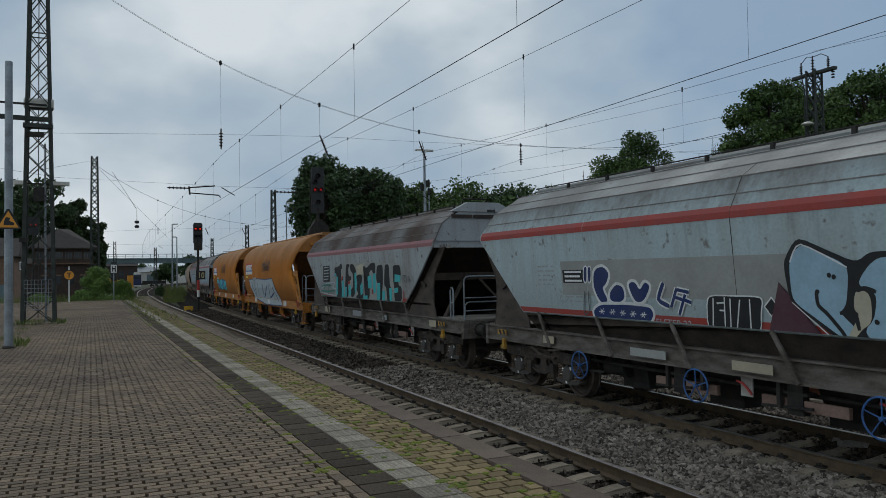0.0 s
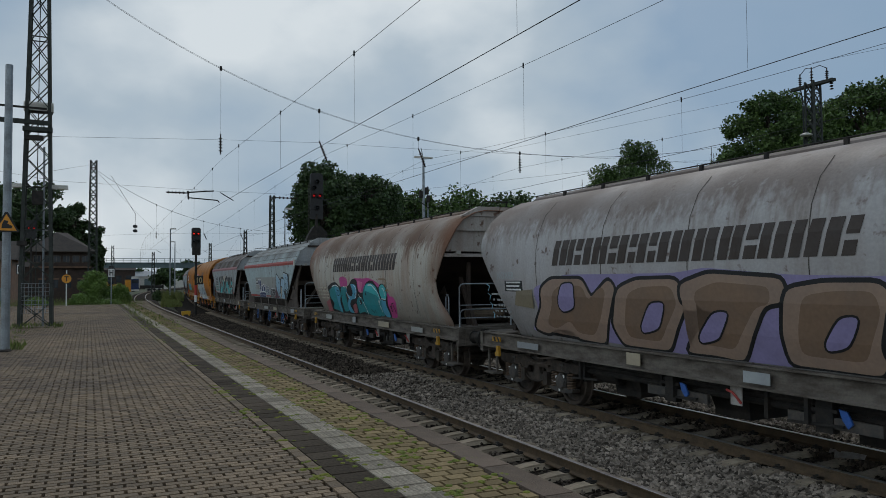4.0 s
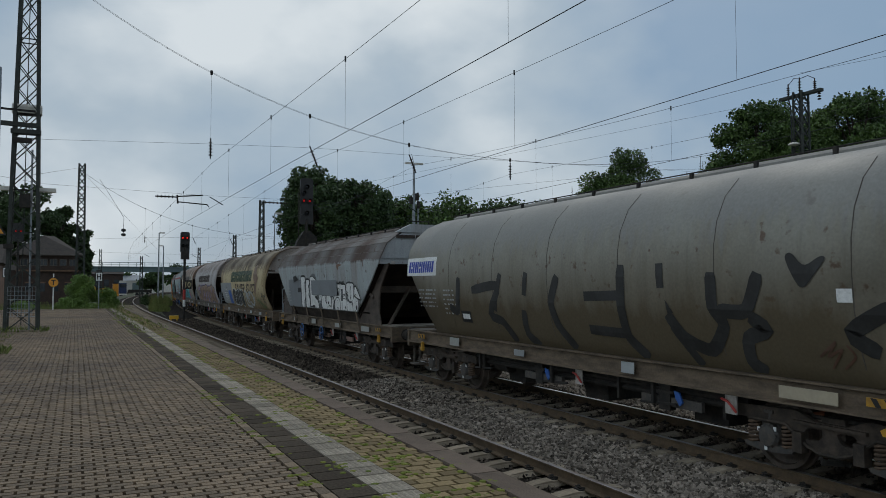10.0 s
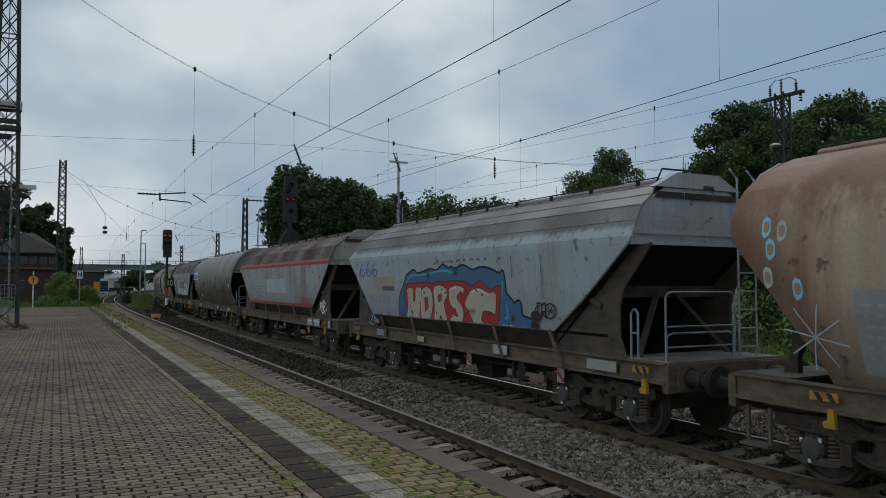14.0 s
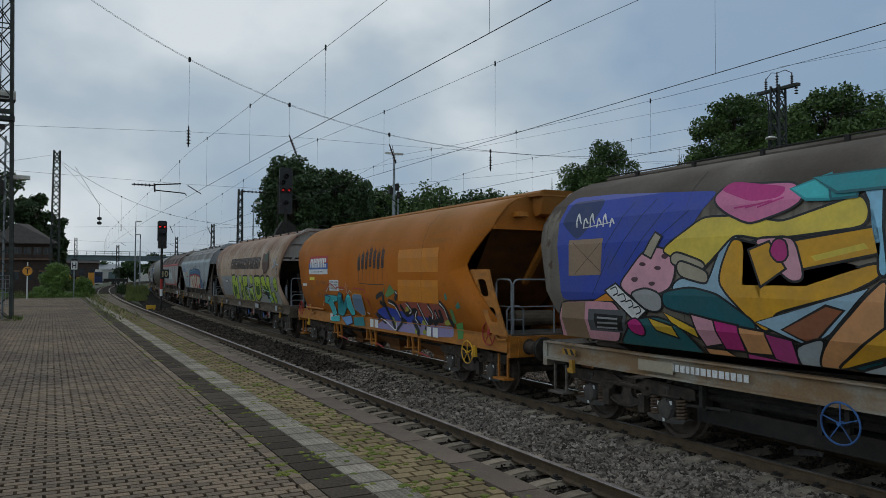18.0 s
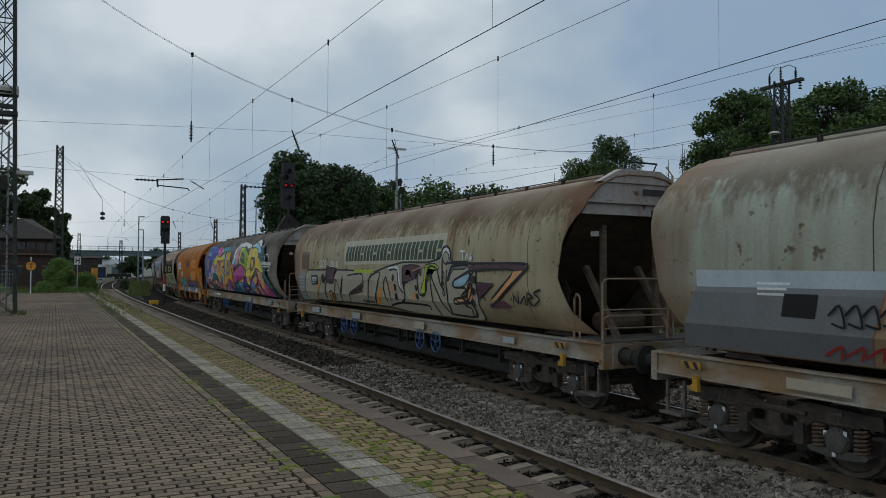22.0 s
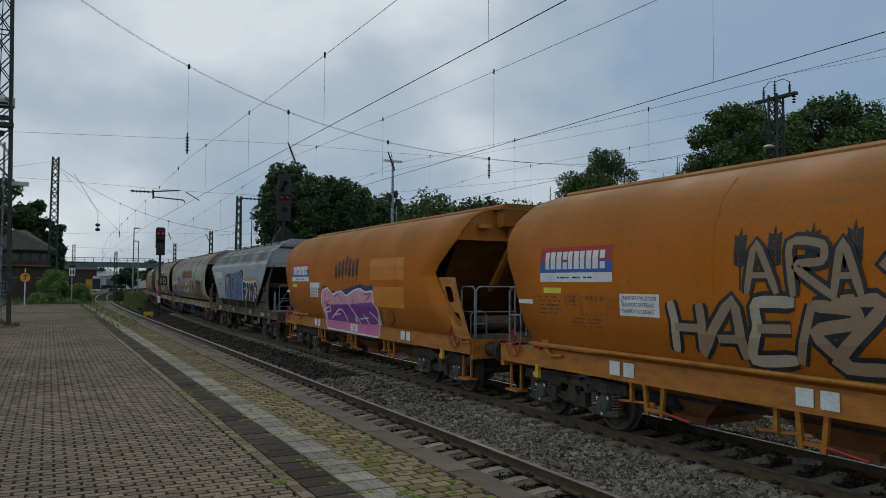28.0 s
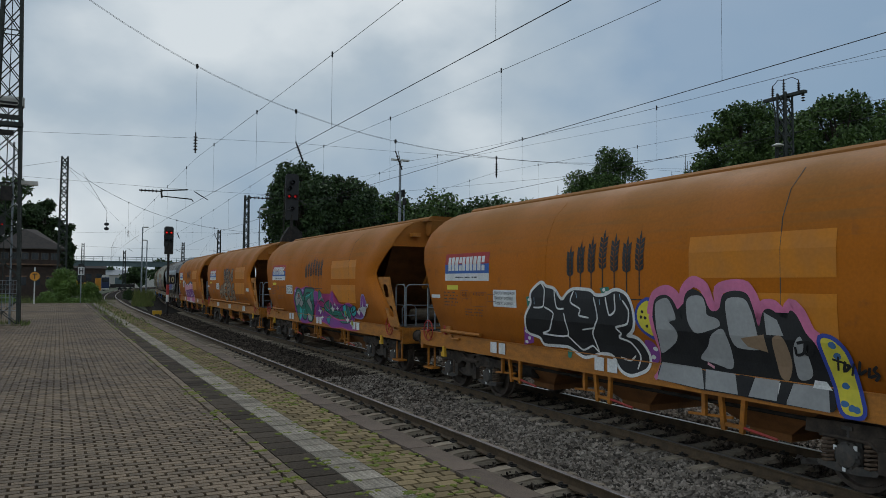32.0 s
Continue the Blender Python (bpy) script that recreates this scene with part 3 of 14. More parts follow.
# ---- the freight train ----
def travelled(t):
    """How far the train has rolled since the start, in metres: it slowly gathers speed."""
    return 6.69283 * t + 0.117642 * t * t - 0.00267651 * t ** 3 + 1.9628e-5 * t ** 4


PROFILE = {
    "trap": ((1.36, 1.62), (1.50, 3.12), (1.50, 3.22), (1.24, 3.72), (0.66, 4.10), (0.30, 4.19)),
    "round": ((1.21, 1.29), (1.35, 1.68), (1.46, 2.13), (1.50, 2.60), (1.49, 3.00), (1.42, 3.35), (1.25, 3.70), (0.98, 3.97), (0.60, 4.15), (0.30, 4.21)),
    "long": ((1.20, 1.40), (1.42, 1.75), (1.50, 2.20), (1.50, 3.00), (1.42, 3.40), (1.25, 3.72), (0.95, 4.00), (0.60, 4.16), (0.30, 4.21)),
    "yellow": ((1.335, 1.284), (1.37, 1.46), (1.47, 1.80), (1.50, 2.20), (1.50, 2.90), (1.44, 3.30), (1.28, 3.66), (1.00, 3.95), (0.72, 4.10), (0.45, 4.17)),
}
TAIL = {
    "trap": ((1.60, 3.60), (2.25, 2.60), (3.12, 1.40), (3.22, 1.33), (3.87, 1.40), (4.20, 1.85)),
    "round": ((1.38, 0.95), (1.60, 1.05), (1.90, 1.38), (2.40, 1.52), (2.90, 1.15), (3.40, 0.85), (3.70, 0.82), (4.20, 1.0)),
    "long": ((1.40, 0.80), (1.80, 1.30), (2.40, 1.60), (3.15, 1.40), (3.57, 1.04), (4.20, 1.06)),
    "yellow": ((1.46, 0.75), (1.60, 0.85), (2.25, 1.60), (2.62, 1.94), (2.76, 1.98), (3.44, 1.14), (3.70, 1.10), (4.20, 1.19)),
}
HEAD = {
    "trap": ((1.62, 2.30), (3.12, 0.76), (3.22, 0.72), (4.20, 1.20)),
    "round": ((1.38, 2.20), (2.30, 1.60), (3.10, 0.92), (3.50, 0.92), (3.90, 1.05), (4.20, 1.30)),
    "long": ((1.40, 1.80), (1.80, 1.20), (2.20, 0.95), (3.30, 0.72), (3.70, 0.85), (4.20, 1.10)),
    "yellow": ((1.46, 1.75), (2.50, 1.35), (3.00, 1.08), (3.40, 1.00), (3.80, 1.15), (4.20, 1.50)),
}
WALL_FOOT = {"trap": 3.12, "round": 3.05, "long": 3.5, "yellow": 3.46}


def lerp_at(table, z, col=1, key=0):
    pts = [(p[key], p[col]) for p in table]
    if z <= pts[0][0]:
        return pts[0][1]
    for (a, b), (c, d) in zip(pts, pts[1:]):
        if z <= c:
            return b + (d - b) * (z - a) / max(c - a, 1e-6)
    return pts[-1][1]


def half_width(kind, z):
    return lerp_at(PROFILE[kind], z, 0, 1)


def fine_profile(kind):
    pts = PROFILE[kind]
    out = [pts[0]]
    for a, b in zip(pts, pts[1:]):
        n = max(1, int(round((b[1] - a[1]) / 0.16)))
        for i in range(1, n + 1):
            out.append((a[0] + (b[0] - a[0]) * i / n, a[1] + (b[1] - a[1]) * i / n))
    return out


def shell_mesh(kind, L, slide=0.0, nose=0.0):
    bm = B()
    prof = fine_profile(kind)
    loop = [(y, z) for y, z in prof] + [(-y, z) for y, z in prof[::-1]]
    cols = 12
    grids = []
    for inner in (0, 1):
        grid = []
        for i in range(cols + 1):
            u = i / cols
            row = []
            for y, z in loop:
                a, b = -L / 2 + slide + lerp_at(TAIL[kind], z), L / 2 - nose - lerp_at(HEAD[kind], z)
                row.append(bm.verts.new((a + (b - a) * u, y - 0.028 * inner * (1 if y > 0 else -1), z - 0.02 * inner)))
            grid.append(row)
        grids.append(grid)
        for i in range(cols):
            for j in range(len(loop) - 1):
                f = (grid[i][j], grid[i][j + 1], grid[i + 1][j + 1], grid[i + 1][j])
                bm.faces.new(f if inner else f[::-1])
    for i in (0, cols):
        for j in range(len(loop) - 1):
            f = (grids[0][i][j], grids[0][i][j + 1], grids[1][i][j + 1], grids[1][i][j])
            bm.faces.new(f if i == 0 else f[::-1])
    for j in (0, len(loop) - 1):
        for i in range(cols):
            bm.faces.new((grids[0][i][j], grids[0][i + 1][j], grids[1][i + 1][j], grids[1][i][j]))
    bmesh.ops.recalc_face_normals(bm, faces=bm.faces)
    return to_mesh(bm, "shell", kind != "trap")


def wheelset_mesh():
    bm = B()
    for s in (-1, 1):
        m = pose(0, s * 0.68, 0, -90 * s)
        lathe(bm, ((0.10, -0.04), (0.16, 0.0), (0.34, 0.03), (0.40, -0.02), (0.49, -0.02), (0.492, 0.005), (0.465, 0.02), (0.458, 0.13), (0.40, 0.13), (0.385, 0.085), (0.18, 0.06), (0.15, 0.16), (0.09, 0.16)), 26, m)
        for k in range(4):
            box(bm, -0.03, 0.03, -0.03, 0.03, 0.075, 0.1, m @ pose(0.24 * math.cos(k * 1.5708), 0.24 * math.sin(k * 1.5708), 0))
    tube(bm, [(0, -0.7, 0), (0, 0.7, 0)], 0.085, 10)
    return to_mesh(bm, "wheelset")


def holed_plate(outer, holes, thick):
    """A flat plate in the x-z plane with rounded openings, of some thickness along y."""
    bm = B()
    edges = []
    for loop in (outer, *holes):
        vs = [bm.verts.new((x, 0, z)) for x, z in loop]
        edges += [bm.edges.new((vs[i], vs[(i + 1) % len(vs)])) for i in range(len(vs))]
    bmesh.ops.triangle_fill(bm, edges=edges, use_beauty=True)
    bmesh.ops.solidify(bm, geom=bm.faces[:], thickness=thick)
    return bm


def round_hole(cx, cz, w, h, lean, n=16):
    out = []
    for i in range(n):
        a = 2 * math.pi * i / n
        c, s = math.cos(a), math.sin(a)
        u, v = math.copysign(abs(c) ** 0.55, c) * w / 2, math.copysign(abs(s) ** 0.55, s) * h / 2
        out.append((cx + u + lean * v, cz + v))
    return out


def bogie_meshes():
    frame_bm = B()
    sides = []
    for s in (-1, 1):
        side_bm = B()
        y0, y1 = s * 0.98, s * 1.06
        lo, hi = min(y0, y1), max(y0, y1)
        # drooping side frame with two lightening holes and a rolled lower lip
        lip = [(1.2, 0.66), (0.62, 0.66), (0.48, 0.56), (0.30, 0.43), (0.12, 0.375), (-0.12, 0.375), (-0.30, 0.43), (-0.48, 0.56), (-0.62, 0.66), (-1.2, 0.66)]
        outer = [(-1.45, 0.82), (-0.5, 0.86), (-0.2, 0.75), (0.2, 0.75), (0.5, 0.86), (1.45, 0.82), (1.47, 0.66)] + lip + [(-1.47, 0.66)]
        side = holed_plate(outer, [round_hole(k * 0.24, 0.59, 0.26, 0.15, -0.5 * k) for k in (-1, 1)], hi - lo)
        for v in side.verts:
            v.co.y += hi if max(q.co.y for q in side.verts[:4]) <= 0.001 else lo
        me = to_mesh(side, "side_frame")
        side_bm.from_mesh(me)
        bpy.data.meshes.remove(me)
        tube(side_bm, [(x, s * 1.09, z) for x, z in lip], 0.022, 5)
        box(side_bm, -0.5, 0.5, min(s * 0.9, s * 1.12), max(s * 0.9, s * 1.12), 0.70, 0.74)
        for k in (-1, 1):
            box(side_bm, k * 0.42 - 0.07, k * 0.42 + 0.07, min(s * 1.0, s * 1.14), max(s * 1.0, s * 1.14), 0.34, 0.60)
        sides.append(to_mesh(side_bm, "side_frame"))
    box(frame_bm, -0.16, 0.16, -1.0, 1.0, 0.58, 0.82)
    beam = to_mesh(box(B(), -0.04, 0.04, -1.0, 1.0, 0.62, 0.74), "end_beam")
    lathe(frame_bm, ((0.3, 0.82), (0.3, 0.92), (0.18, 0.95)), 14)
    spring = B()
    tube(spring, [(0.075 * math.cos(i * 0.9), 0.075 * math.sin(i * 0.9), 0.35 + 0.0072 * i) for i in range(43)], 0.02, 5)
    abox = B()
    lathe(abox, ((0.17, -0.12), (0.17, 0.02), (0.165, 0.06), (0.13, 0.10), (0.05, 0.115)), 16, pose(0, 0, 0.46, -90))
    box(abox, -0.15, 0.15, -0.12, 0.0, 0.34, 0.66)
    tube(abox, [(0, 0.02, 0.62), (0, 0.02, 0.78)], 0.03, 6)
    box(abox, -0.07, 0.07, -0.02, 0.06, 0.76, 0.80)
    seat = [(-0.40, 0.34), (-0.36, 0.29), (-0.14, 0.26), (0.14, 0.26), (0.36, 0.29), (0.40, 0.34), (0.36, 0.355), (-0.36, 0.355)]
    prism(abox, seat, "y", -0.10, 0.07)
    for k in range(5):
        a = k * 1.2566 + 0.5
        box(abox, 0.14 * math.cos(a) - 0.014, 0.14 * math.cos(a) + 0.014, 0.06, 0.095, 0.46 + 0.14 * math.sin(a) - 0.014, 0.46 + 0.14 * math.sin(a) + 0.014)
    n_dark = len(abox.faces)
    for a in (0.5, 2.4, 4.9):
        box(abox, 0.16 * math.cos(a) - 0.022, 0.16 * math.cos(a) + 0.022, 0.075, 0.085, 0.46 + 0.16 * math.sin(a) - 0.028, 0.46 + 0.16 * math.sin(a) + 0.028)
    abox.faces.ensure_lookup_table()
    for f in abox.faces[n_dark:]:
        f.material_index = 1
    return to_mesh(frame_bm, "bogie"), to_mesh(spring, "coil_spring"), to_mesh(abox, "axle_box"), beam, sides


WHEELSET = wheelset_mesh()
WHEELSET.materials.append(TREAD)
BOGIE_ME, SPRING_ME, AXLE_ME, BEAM_ME, SIDE_FRAMES = bogie_meshes()
for me, paint in ((BOGIE_ME, BOGIE), (BEAM_ME, BOGIE), (SIDE_FRAMES[0], BOGIE), (SIDE_FRAMES[1], BOGIE), (SPRING_ME, SPRING), (AXLE_ME, AXLE), (AXLE_ME, WHITE)):
    me.materials.append(paint)
WHEELS = []


def bogie(wagon, x):
    bo = link("bogie", BOGIE_ME, parent=wagon)
    bo.location = (x, 0, 0)
    for me in SIDE_FRAMES:
        link("side_frame", me, parent=bo)
    for bx in (-1.28, 1.28):
        link("end_beam", BEAM_ME, parent=bo).location = (bx, 0, 0)
    for ax in (-0.9, 0.9):
        w = link("wheelset", WHEELSET, parent=bo)
        w.location = (ax, 0, 0.46)
        WHEELS.append((w, ax))
        for s in (-1, 1):
            for k in (-0.27, 0.27):
                sp = link("coil_spring", SPRING_ME, parent=bo)
                sp.location = (ax + k, s * 1.02, 0)
            ab = link("axle_box", AXLE_ME, parent=bo)
            ab.matrix_basis = pose(ax, s * 1.02, 0, 0, 0, 0 if s > 0 else 180)


SHARED = {}


def shared(key, make, *materials):
    if key not in SHARED:
        me = make()
        me = me if isinstance(me, bpy.types.Mesh) else to_mesh(me, key[0])
        SHARED[key] = me
    me = SHARED[key]
    return me


def coloured(me, material):
    """The mesh in this material; another copy of it where it already has one."""
    key = (me.name, material.name)
    if key not in SHARED:
        c = me if not me.materials else me.copy()
        c.materials.clear()
        c.materials.append(material)
        SHARED[key] = c
    return SHARED[key]


def buffer_mesh():
    bm = B()
    m = pose(0, 0, 0, 0, 90)
    lathe(bm, ((0.19, 0.0), (0.19, 0.03), (0.125, 0.05), (0.125, 0.3), (0.10, 0.31), (0.10, 0.5), (0.16, 0.54), (0.235, 0.57), (0.235, 0.60), (0.1, 0.615)), 18, m)
    return bm


def handrail_mesh(h=1.05, w=0.55):
    bm = B()
    tube(bm, [(0, 0, 0), (0, 0, h - 0.08), (0, 0.05, h - 0.02), (0, 0.12, h), (0, w - 0.12, h), (0, w - 0.05, h - 0.02), (0, w, h - 0.08), (0, w, 0)], 0.02, 6)
    tube(bm, [(0, 0, h * 0.5), (0, w, h * 0.5)], 0.015, 6)
    return bm


def ladder_mesh(h=2.9):
    bm = B()
    for y in (-0.2, 0.2):
        tube(bm, [(0, y, 0), (0, y, h), (0.15, y, h + 0.18)], 0.02, 6)
    n = int(h / 0.3)
    for i in range(n):
        tube(bm, [(0, -0.2, 0.15 + i * 0.3), (0, 0.2, 0.15 + i * 0.3)], 0.013, 5)
    return bm


def handwheel_mesh():
    bm = ring(B(), 0.24, 0.013, 24, pose(0, 0, 0, 90), 6)
    for k in range(5):
        a = k * 2 * math.pi / 5 + 0.3
        bar(bm, (0, 0, 0), (0.24 * math.cos(a), 0, 0.24 * math.sin(a)), 0.013)
    lathe(bm, ((0.028, -0.03), (0.028, 0.05)), 8, pose(0, 0, 0, 90))
    return bm


def hook_mesh():
    bm = B()
    box(bm, 0.0, 0.25, -0.05, 0.05, 0.98, 1.1)
    for i in range(3):
        ring(bm, 0.09, 0.022, 10, pose(0.30 + 0.12 * i, 0, 0.98 - 0.05 * i, 90 * (i % 2)), 5)
    return bm


def end_leg_mesh(L):
    x = lambda r: -L / 2 + r
    outer = [(x(2.0), 2.60), (x(1.15), 2.60), (x(1.05), 2.35), (x(0.55), 1.45), (x(0.42), 1.28), (x(0.98), 1.28), (x(1.15), 1.45)]
    holes = [round_hole(x(1.36), 2.22, 0.36, 0.36, 0.45), round_hole(x(0.98), 1.68, 0.30, 0.30, 0.5)]
    bm = holed_plate(outer, holes, 0.04)
    for v in bm.verts:
        v.co.y += 1.42
    return bm


def wagon(kind, head, tail, label, shell_material, frame_material, roof_material=None, end_material=None, wheels_blue=(), rail_mat=None, rails=("tail",), notice=False, slide=0.0, nose=0.0, cut=0.0, grow_head=0.0):
    """cut and grow_head: frame shorter at the tail, longer at the head; slide and nose: how far the body keeps back from the layout of its kind at the tail and at the head."""
    L = head - tail
    ob = thing("hopper_wagon", label, "freight wagon", group="wagons of the train")
    info = dict(ob=ob, kind=kind, L=L, mid=(head + tail) / 2, marks=0.0, slide=slide, nose=nose)
    reach = {-1: L / 2 - 0.62 - cut, 1: L / 2 - 0.62 + grow_head}
    end_material = end_material or shell_material
    part("shell", coloured(shell_mesh(kind, L, slide, nose), shell_material), None, ob)
    # ends: an upper wall, a sloping hopper sheet under it, struts in the hollow
    zf = WALL_FOOT[kind]
    prof = [p for p in fine_profile(kind) if p[1] >= zf - 0.02]
    for sgn, table in ((-1, TAIL), (1, HEAD)):
        E_ = reach[sgn]
        inset = max(lerp_at(table[kind], 3.65), lerp_at(table[kind], zf)) + 0.04 + (slide if sgn < 0 else nose)
        xw = sgn * (L / 2 - inset)
        bm = B()
        loop = [(y - 0.03, z - 0.02) for y, z in prof] + [(-y + 0.03, z - 0.02) for y, z in prof[::-1]]
        prism(bm, loop, "x", xw - 0.02, xw + 0.02)
        box(bm, xw - 0.05, xw + 0.05, -half_width(kind, zf) + 0.05, half_width(kind, zf) - 0.05, zf - 0.03, zf + 0.05)
        part("end_wall", bm, end_material, ob)
        bm = B()
        y1 = half_width(kind, zf) - 0.04
        xi = xw - sgn * 2.1
        top = [bm.verts.new((xw, -y1, zf)), bm.verts.new((xw, y1, zf))]
        yl = 1.3 if kind == "trap" else 1.05
        low = [bm.verts.new((xi, -yl, 1.42)), bm.verts.new((xi, yl, 1.42))]
        bm.faces.new((top[0], top[1], low[1], low[0]))
        fl = [bm.verts.new((xi, -1.0, 0.9)), bm.verts.new((xi, 1.0, 0.9))]
        bm.faces.new((low[0], low[1], fl[1], fl[0]))
        bmesh.ops.solidify(bm, geom=bm.faces[:], thickness=0.03)
        # on trap and round wagons the hollow's shade is in the CAVE colour
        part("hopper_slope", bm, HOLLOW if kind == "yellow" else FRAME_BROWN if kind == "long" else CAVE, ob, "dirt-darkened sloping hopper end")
        for y in () if kind in ("yellow", "trap") else (-0.62, 0.62):
            bm = bar(B(), (sgn * (E_ - 0.35), y, 1.26), (xw - sgn * 0.75, y, 2.55), 0.10, 0.10)
            bar(bm, (xw - sgn * 0.25, y, 1.26), (xw - sgn * 0.25, y, zf), 0.09, 0.09)
            part("end_strut", bm, FRAME_BROWN if kind == "long" else CAVE, ob)
        if kind != "trap":
            part("air_tank", lathe(B(), ((0.10, -0.55), (0.17, -0.5), (0.17, 0.5), (0.10, 0.55)), 14, pose(xw - sgn * 0.55, 0, 1.55, 90)), FRAME_BROWN, ob)
        if kind == "trap":
            def back(r):
                return sgn * (L / 2 - slide - r) if sgn < 0 else L / 2 - nose - 0.5 - (r - 1.15) * 0.74

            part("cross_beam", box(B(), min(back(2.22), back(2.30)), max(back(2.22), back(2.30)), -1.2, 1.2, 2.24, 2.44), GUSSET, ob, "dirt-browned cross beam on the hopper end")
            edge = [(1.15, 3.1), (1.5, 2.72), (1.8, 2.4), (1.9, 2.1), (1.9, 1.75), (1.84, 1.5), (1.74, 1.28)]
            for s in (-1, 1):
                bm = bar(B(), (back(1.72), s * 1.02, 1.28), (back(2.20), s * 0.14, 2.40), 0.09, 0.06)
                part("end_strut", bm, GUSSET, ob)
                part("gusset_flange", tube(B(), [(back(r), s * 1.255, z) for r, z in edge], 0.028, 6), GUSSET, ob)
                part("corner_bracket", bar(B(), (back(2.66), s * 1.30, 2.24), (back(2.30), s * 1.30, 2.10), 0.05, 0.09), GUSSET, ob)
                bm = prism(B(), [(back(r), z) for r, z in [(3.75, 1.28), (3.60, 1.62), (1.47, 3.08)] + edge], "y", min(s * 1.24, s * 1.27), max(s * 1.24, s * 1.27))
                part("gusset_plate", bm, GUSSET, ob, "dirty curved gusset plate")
        if kind in ("round", "long"):
            for s in (-1, 1):
                pts = [(2.6, 1.28), (2.5, 1.7), (1.75, 2.3), (1.62, 2.1), (1.72, 1.7), (1.45, 1.28)]
                bm = prism(B(), [(sgn * (L / 2 - r - 0.25), z) for r, z in pts], "y", min(s * 0.98, s * 1.0), max(s * 0.98, s * 1.0))
                part("gusset_plate", bm, GUSSET, ob, "dirty curved gusset plate")
        if kind == "yellow" and sgn < 0:
            for s in (-1, 1):
                part("end_leg", coloured(shared(("end_leg", L), lambda: end_leg_mesh(L)), FRAME_YELLOW), None, ob, "amber leg plate with two rounded openings").matrix_basis = Matrix.Diagonal((-sgn, s, 1, 1))
        # headstock, deck, buffers, coupling, steps
        bm = box(B(), sgn * E_ - 0.06, sgn * E_ + 0.06, -1.3, 1.3, 0.84, 1.26)
        box(bm, sgn * E_ - sgn * 0.0, sgn * E_ + sgn * 0.10, -1.12, -0.62, 0.86, 1.24)
        box(bm, sgn * E_ - sgn * 0.0, sgn * E_ + sgn * 0.10, 0.62, 1.12, 0.86, 1.24)
        part("headstock", bm, frame_material, ob)
        deck = (min(sgn * E_, xw - sgn * 0.6), max(sgn * E_, xw - sgn * 0.6))
        part("end_deck", box(B(), deck[0], deck[1], -1.22, 1.22, 1.262, 1.295), DECK if kind == "trap" else FRAME_GREY, ob)
        for y in (-0.875, 0.875):
            b = part("buffer", coloured(shared(("buffer",), buffer_mesh), DARKM if kind != "yellow" else BOGIE), None, ob)
            b.matrix_basis = pose(sgn * (E_ + 0.06), y, 1.05, 0, 0, 0 if sgn > 0 else 180)
        part("coupling", coloured(shared(("coupling",), hook_mesh), DARKM), None, ob).matrix_basis = pose(sgn * (E_ + 0.06), 0, 0, 0, 0, 0 if sgn > 0 else 180)
        for y in () if kind == "trap" else (-1.2, 1.2):
            bm = bar(B(), (sgn * (E_ - 0.18), y, 0.88), (sgn * (E_ - 0.18), y, 0.40), 0.04)
            bar(bm, (sgn * (E_ - 0.52), y, 0.88), (sgn * (E_ - 0.52), y, 0.40), 0.04)
            box(bm, sgn * (E_ - 0.35) - 0.22, sgn * (E_ - 0.35) + 0.22, y - 0.12, y + 0.12, 0.37, 0.41)
            part("footstep", bm, frame_material if kind == "yellow" else FRAME_GREY, ob)
        bogie(ob, sgn * (E_ - 1.93))
    # end platform rails and ladder stand at the tail
    rm = rail_mat or STEEL
    if kind != "yellow":
        for end in rails:
            g = -1 if end == "tail" else 1
            E_ = reach[g]
            for x, y, h, w, rz in ((E_ - 0.08, -0.25, 1.05, 1.45, 0), (E_ - 0.10, -0.25, 0.42, 1.42, 0), (E_ - 0.85, 1.2, 0.78, 0.16, 90)):
                rail = part("handrail", coloured(shared(("handrail", h, w), lambda: handrail_mesh(h, w)), rm), None, ob)
                rail.matrix_basis = pose(g * x, y, 1.295, 0, 0, rz)
            lad = part("ladder", coloured(shared(("ladder",), ladder_mesh), rm), None, ob)
            lad.matrix_basis = pose(g * (E_ - 0.22), -0.72, 1.3)
    elif kind == "yellow":
        E_ = L / 2 - 0.62
        for x, y, h, w, turned in ((-E_ + 0.66, 1.18, 1.1, 0.58, 1), (-E_ + 0.66, -1.18, 1.1, 0.58, 1), (-E_ + 0.06, -1.15, 1.1, 1.0, 0), (-E_ + 0.06, 0.15, 1.1, 1.0, 0), (-E_ + 0.30, 0.75, 0.55, 0.4, 0),
                                   (E_ - 0.08, 1.18, 1.1, 0.40, 1), (E_ - 0.06, -1.15, 1.1, 1.0, 0), (E_ - 0.06, 0.15, 1.1, 1.0, 0)):
            ob2 = part("handrail", coloured(shared(("handrail", h, w), lambda: handrail_mesh(h, w)), rm), None, ob)
            ob2.matrix_basis = pose(x, y, 1.295, 0, 0, 90 if turned else 0)
        for x, z, colour in ((-L / 2 + 1.26, 1.28, RED), (L / 2 - 1.13, 1.30, RED)) + (((-L / 2 + 2.15, 0.82, YELLOW),) if "wheat" in label else ()):
            hw = part("brake_handwheel", coloured(shared(("handwheel",), handwheel_mesh), colour), None, ob, "spoked handwheel")
            hw.matrix_basis = pose(x, 1.38, z)
            part("handwheel_spindle", bar(B(), (x, 1.05, z), (x, 1.40, z), 0.04), DARKM, ob)
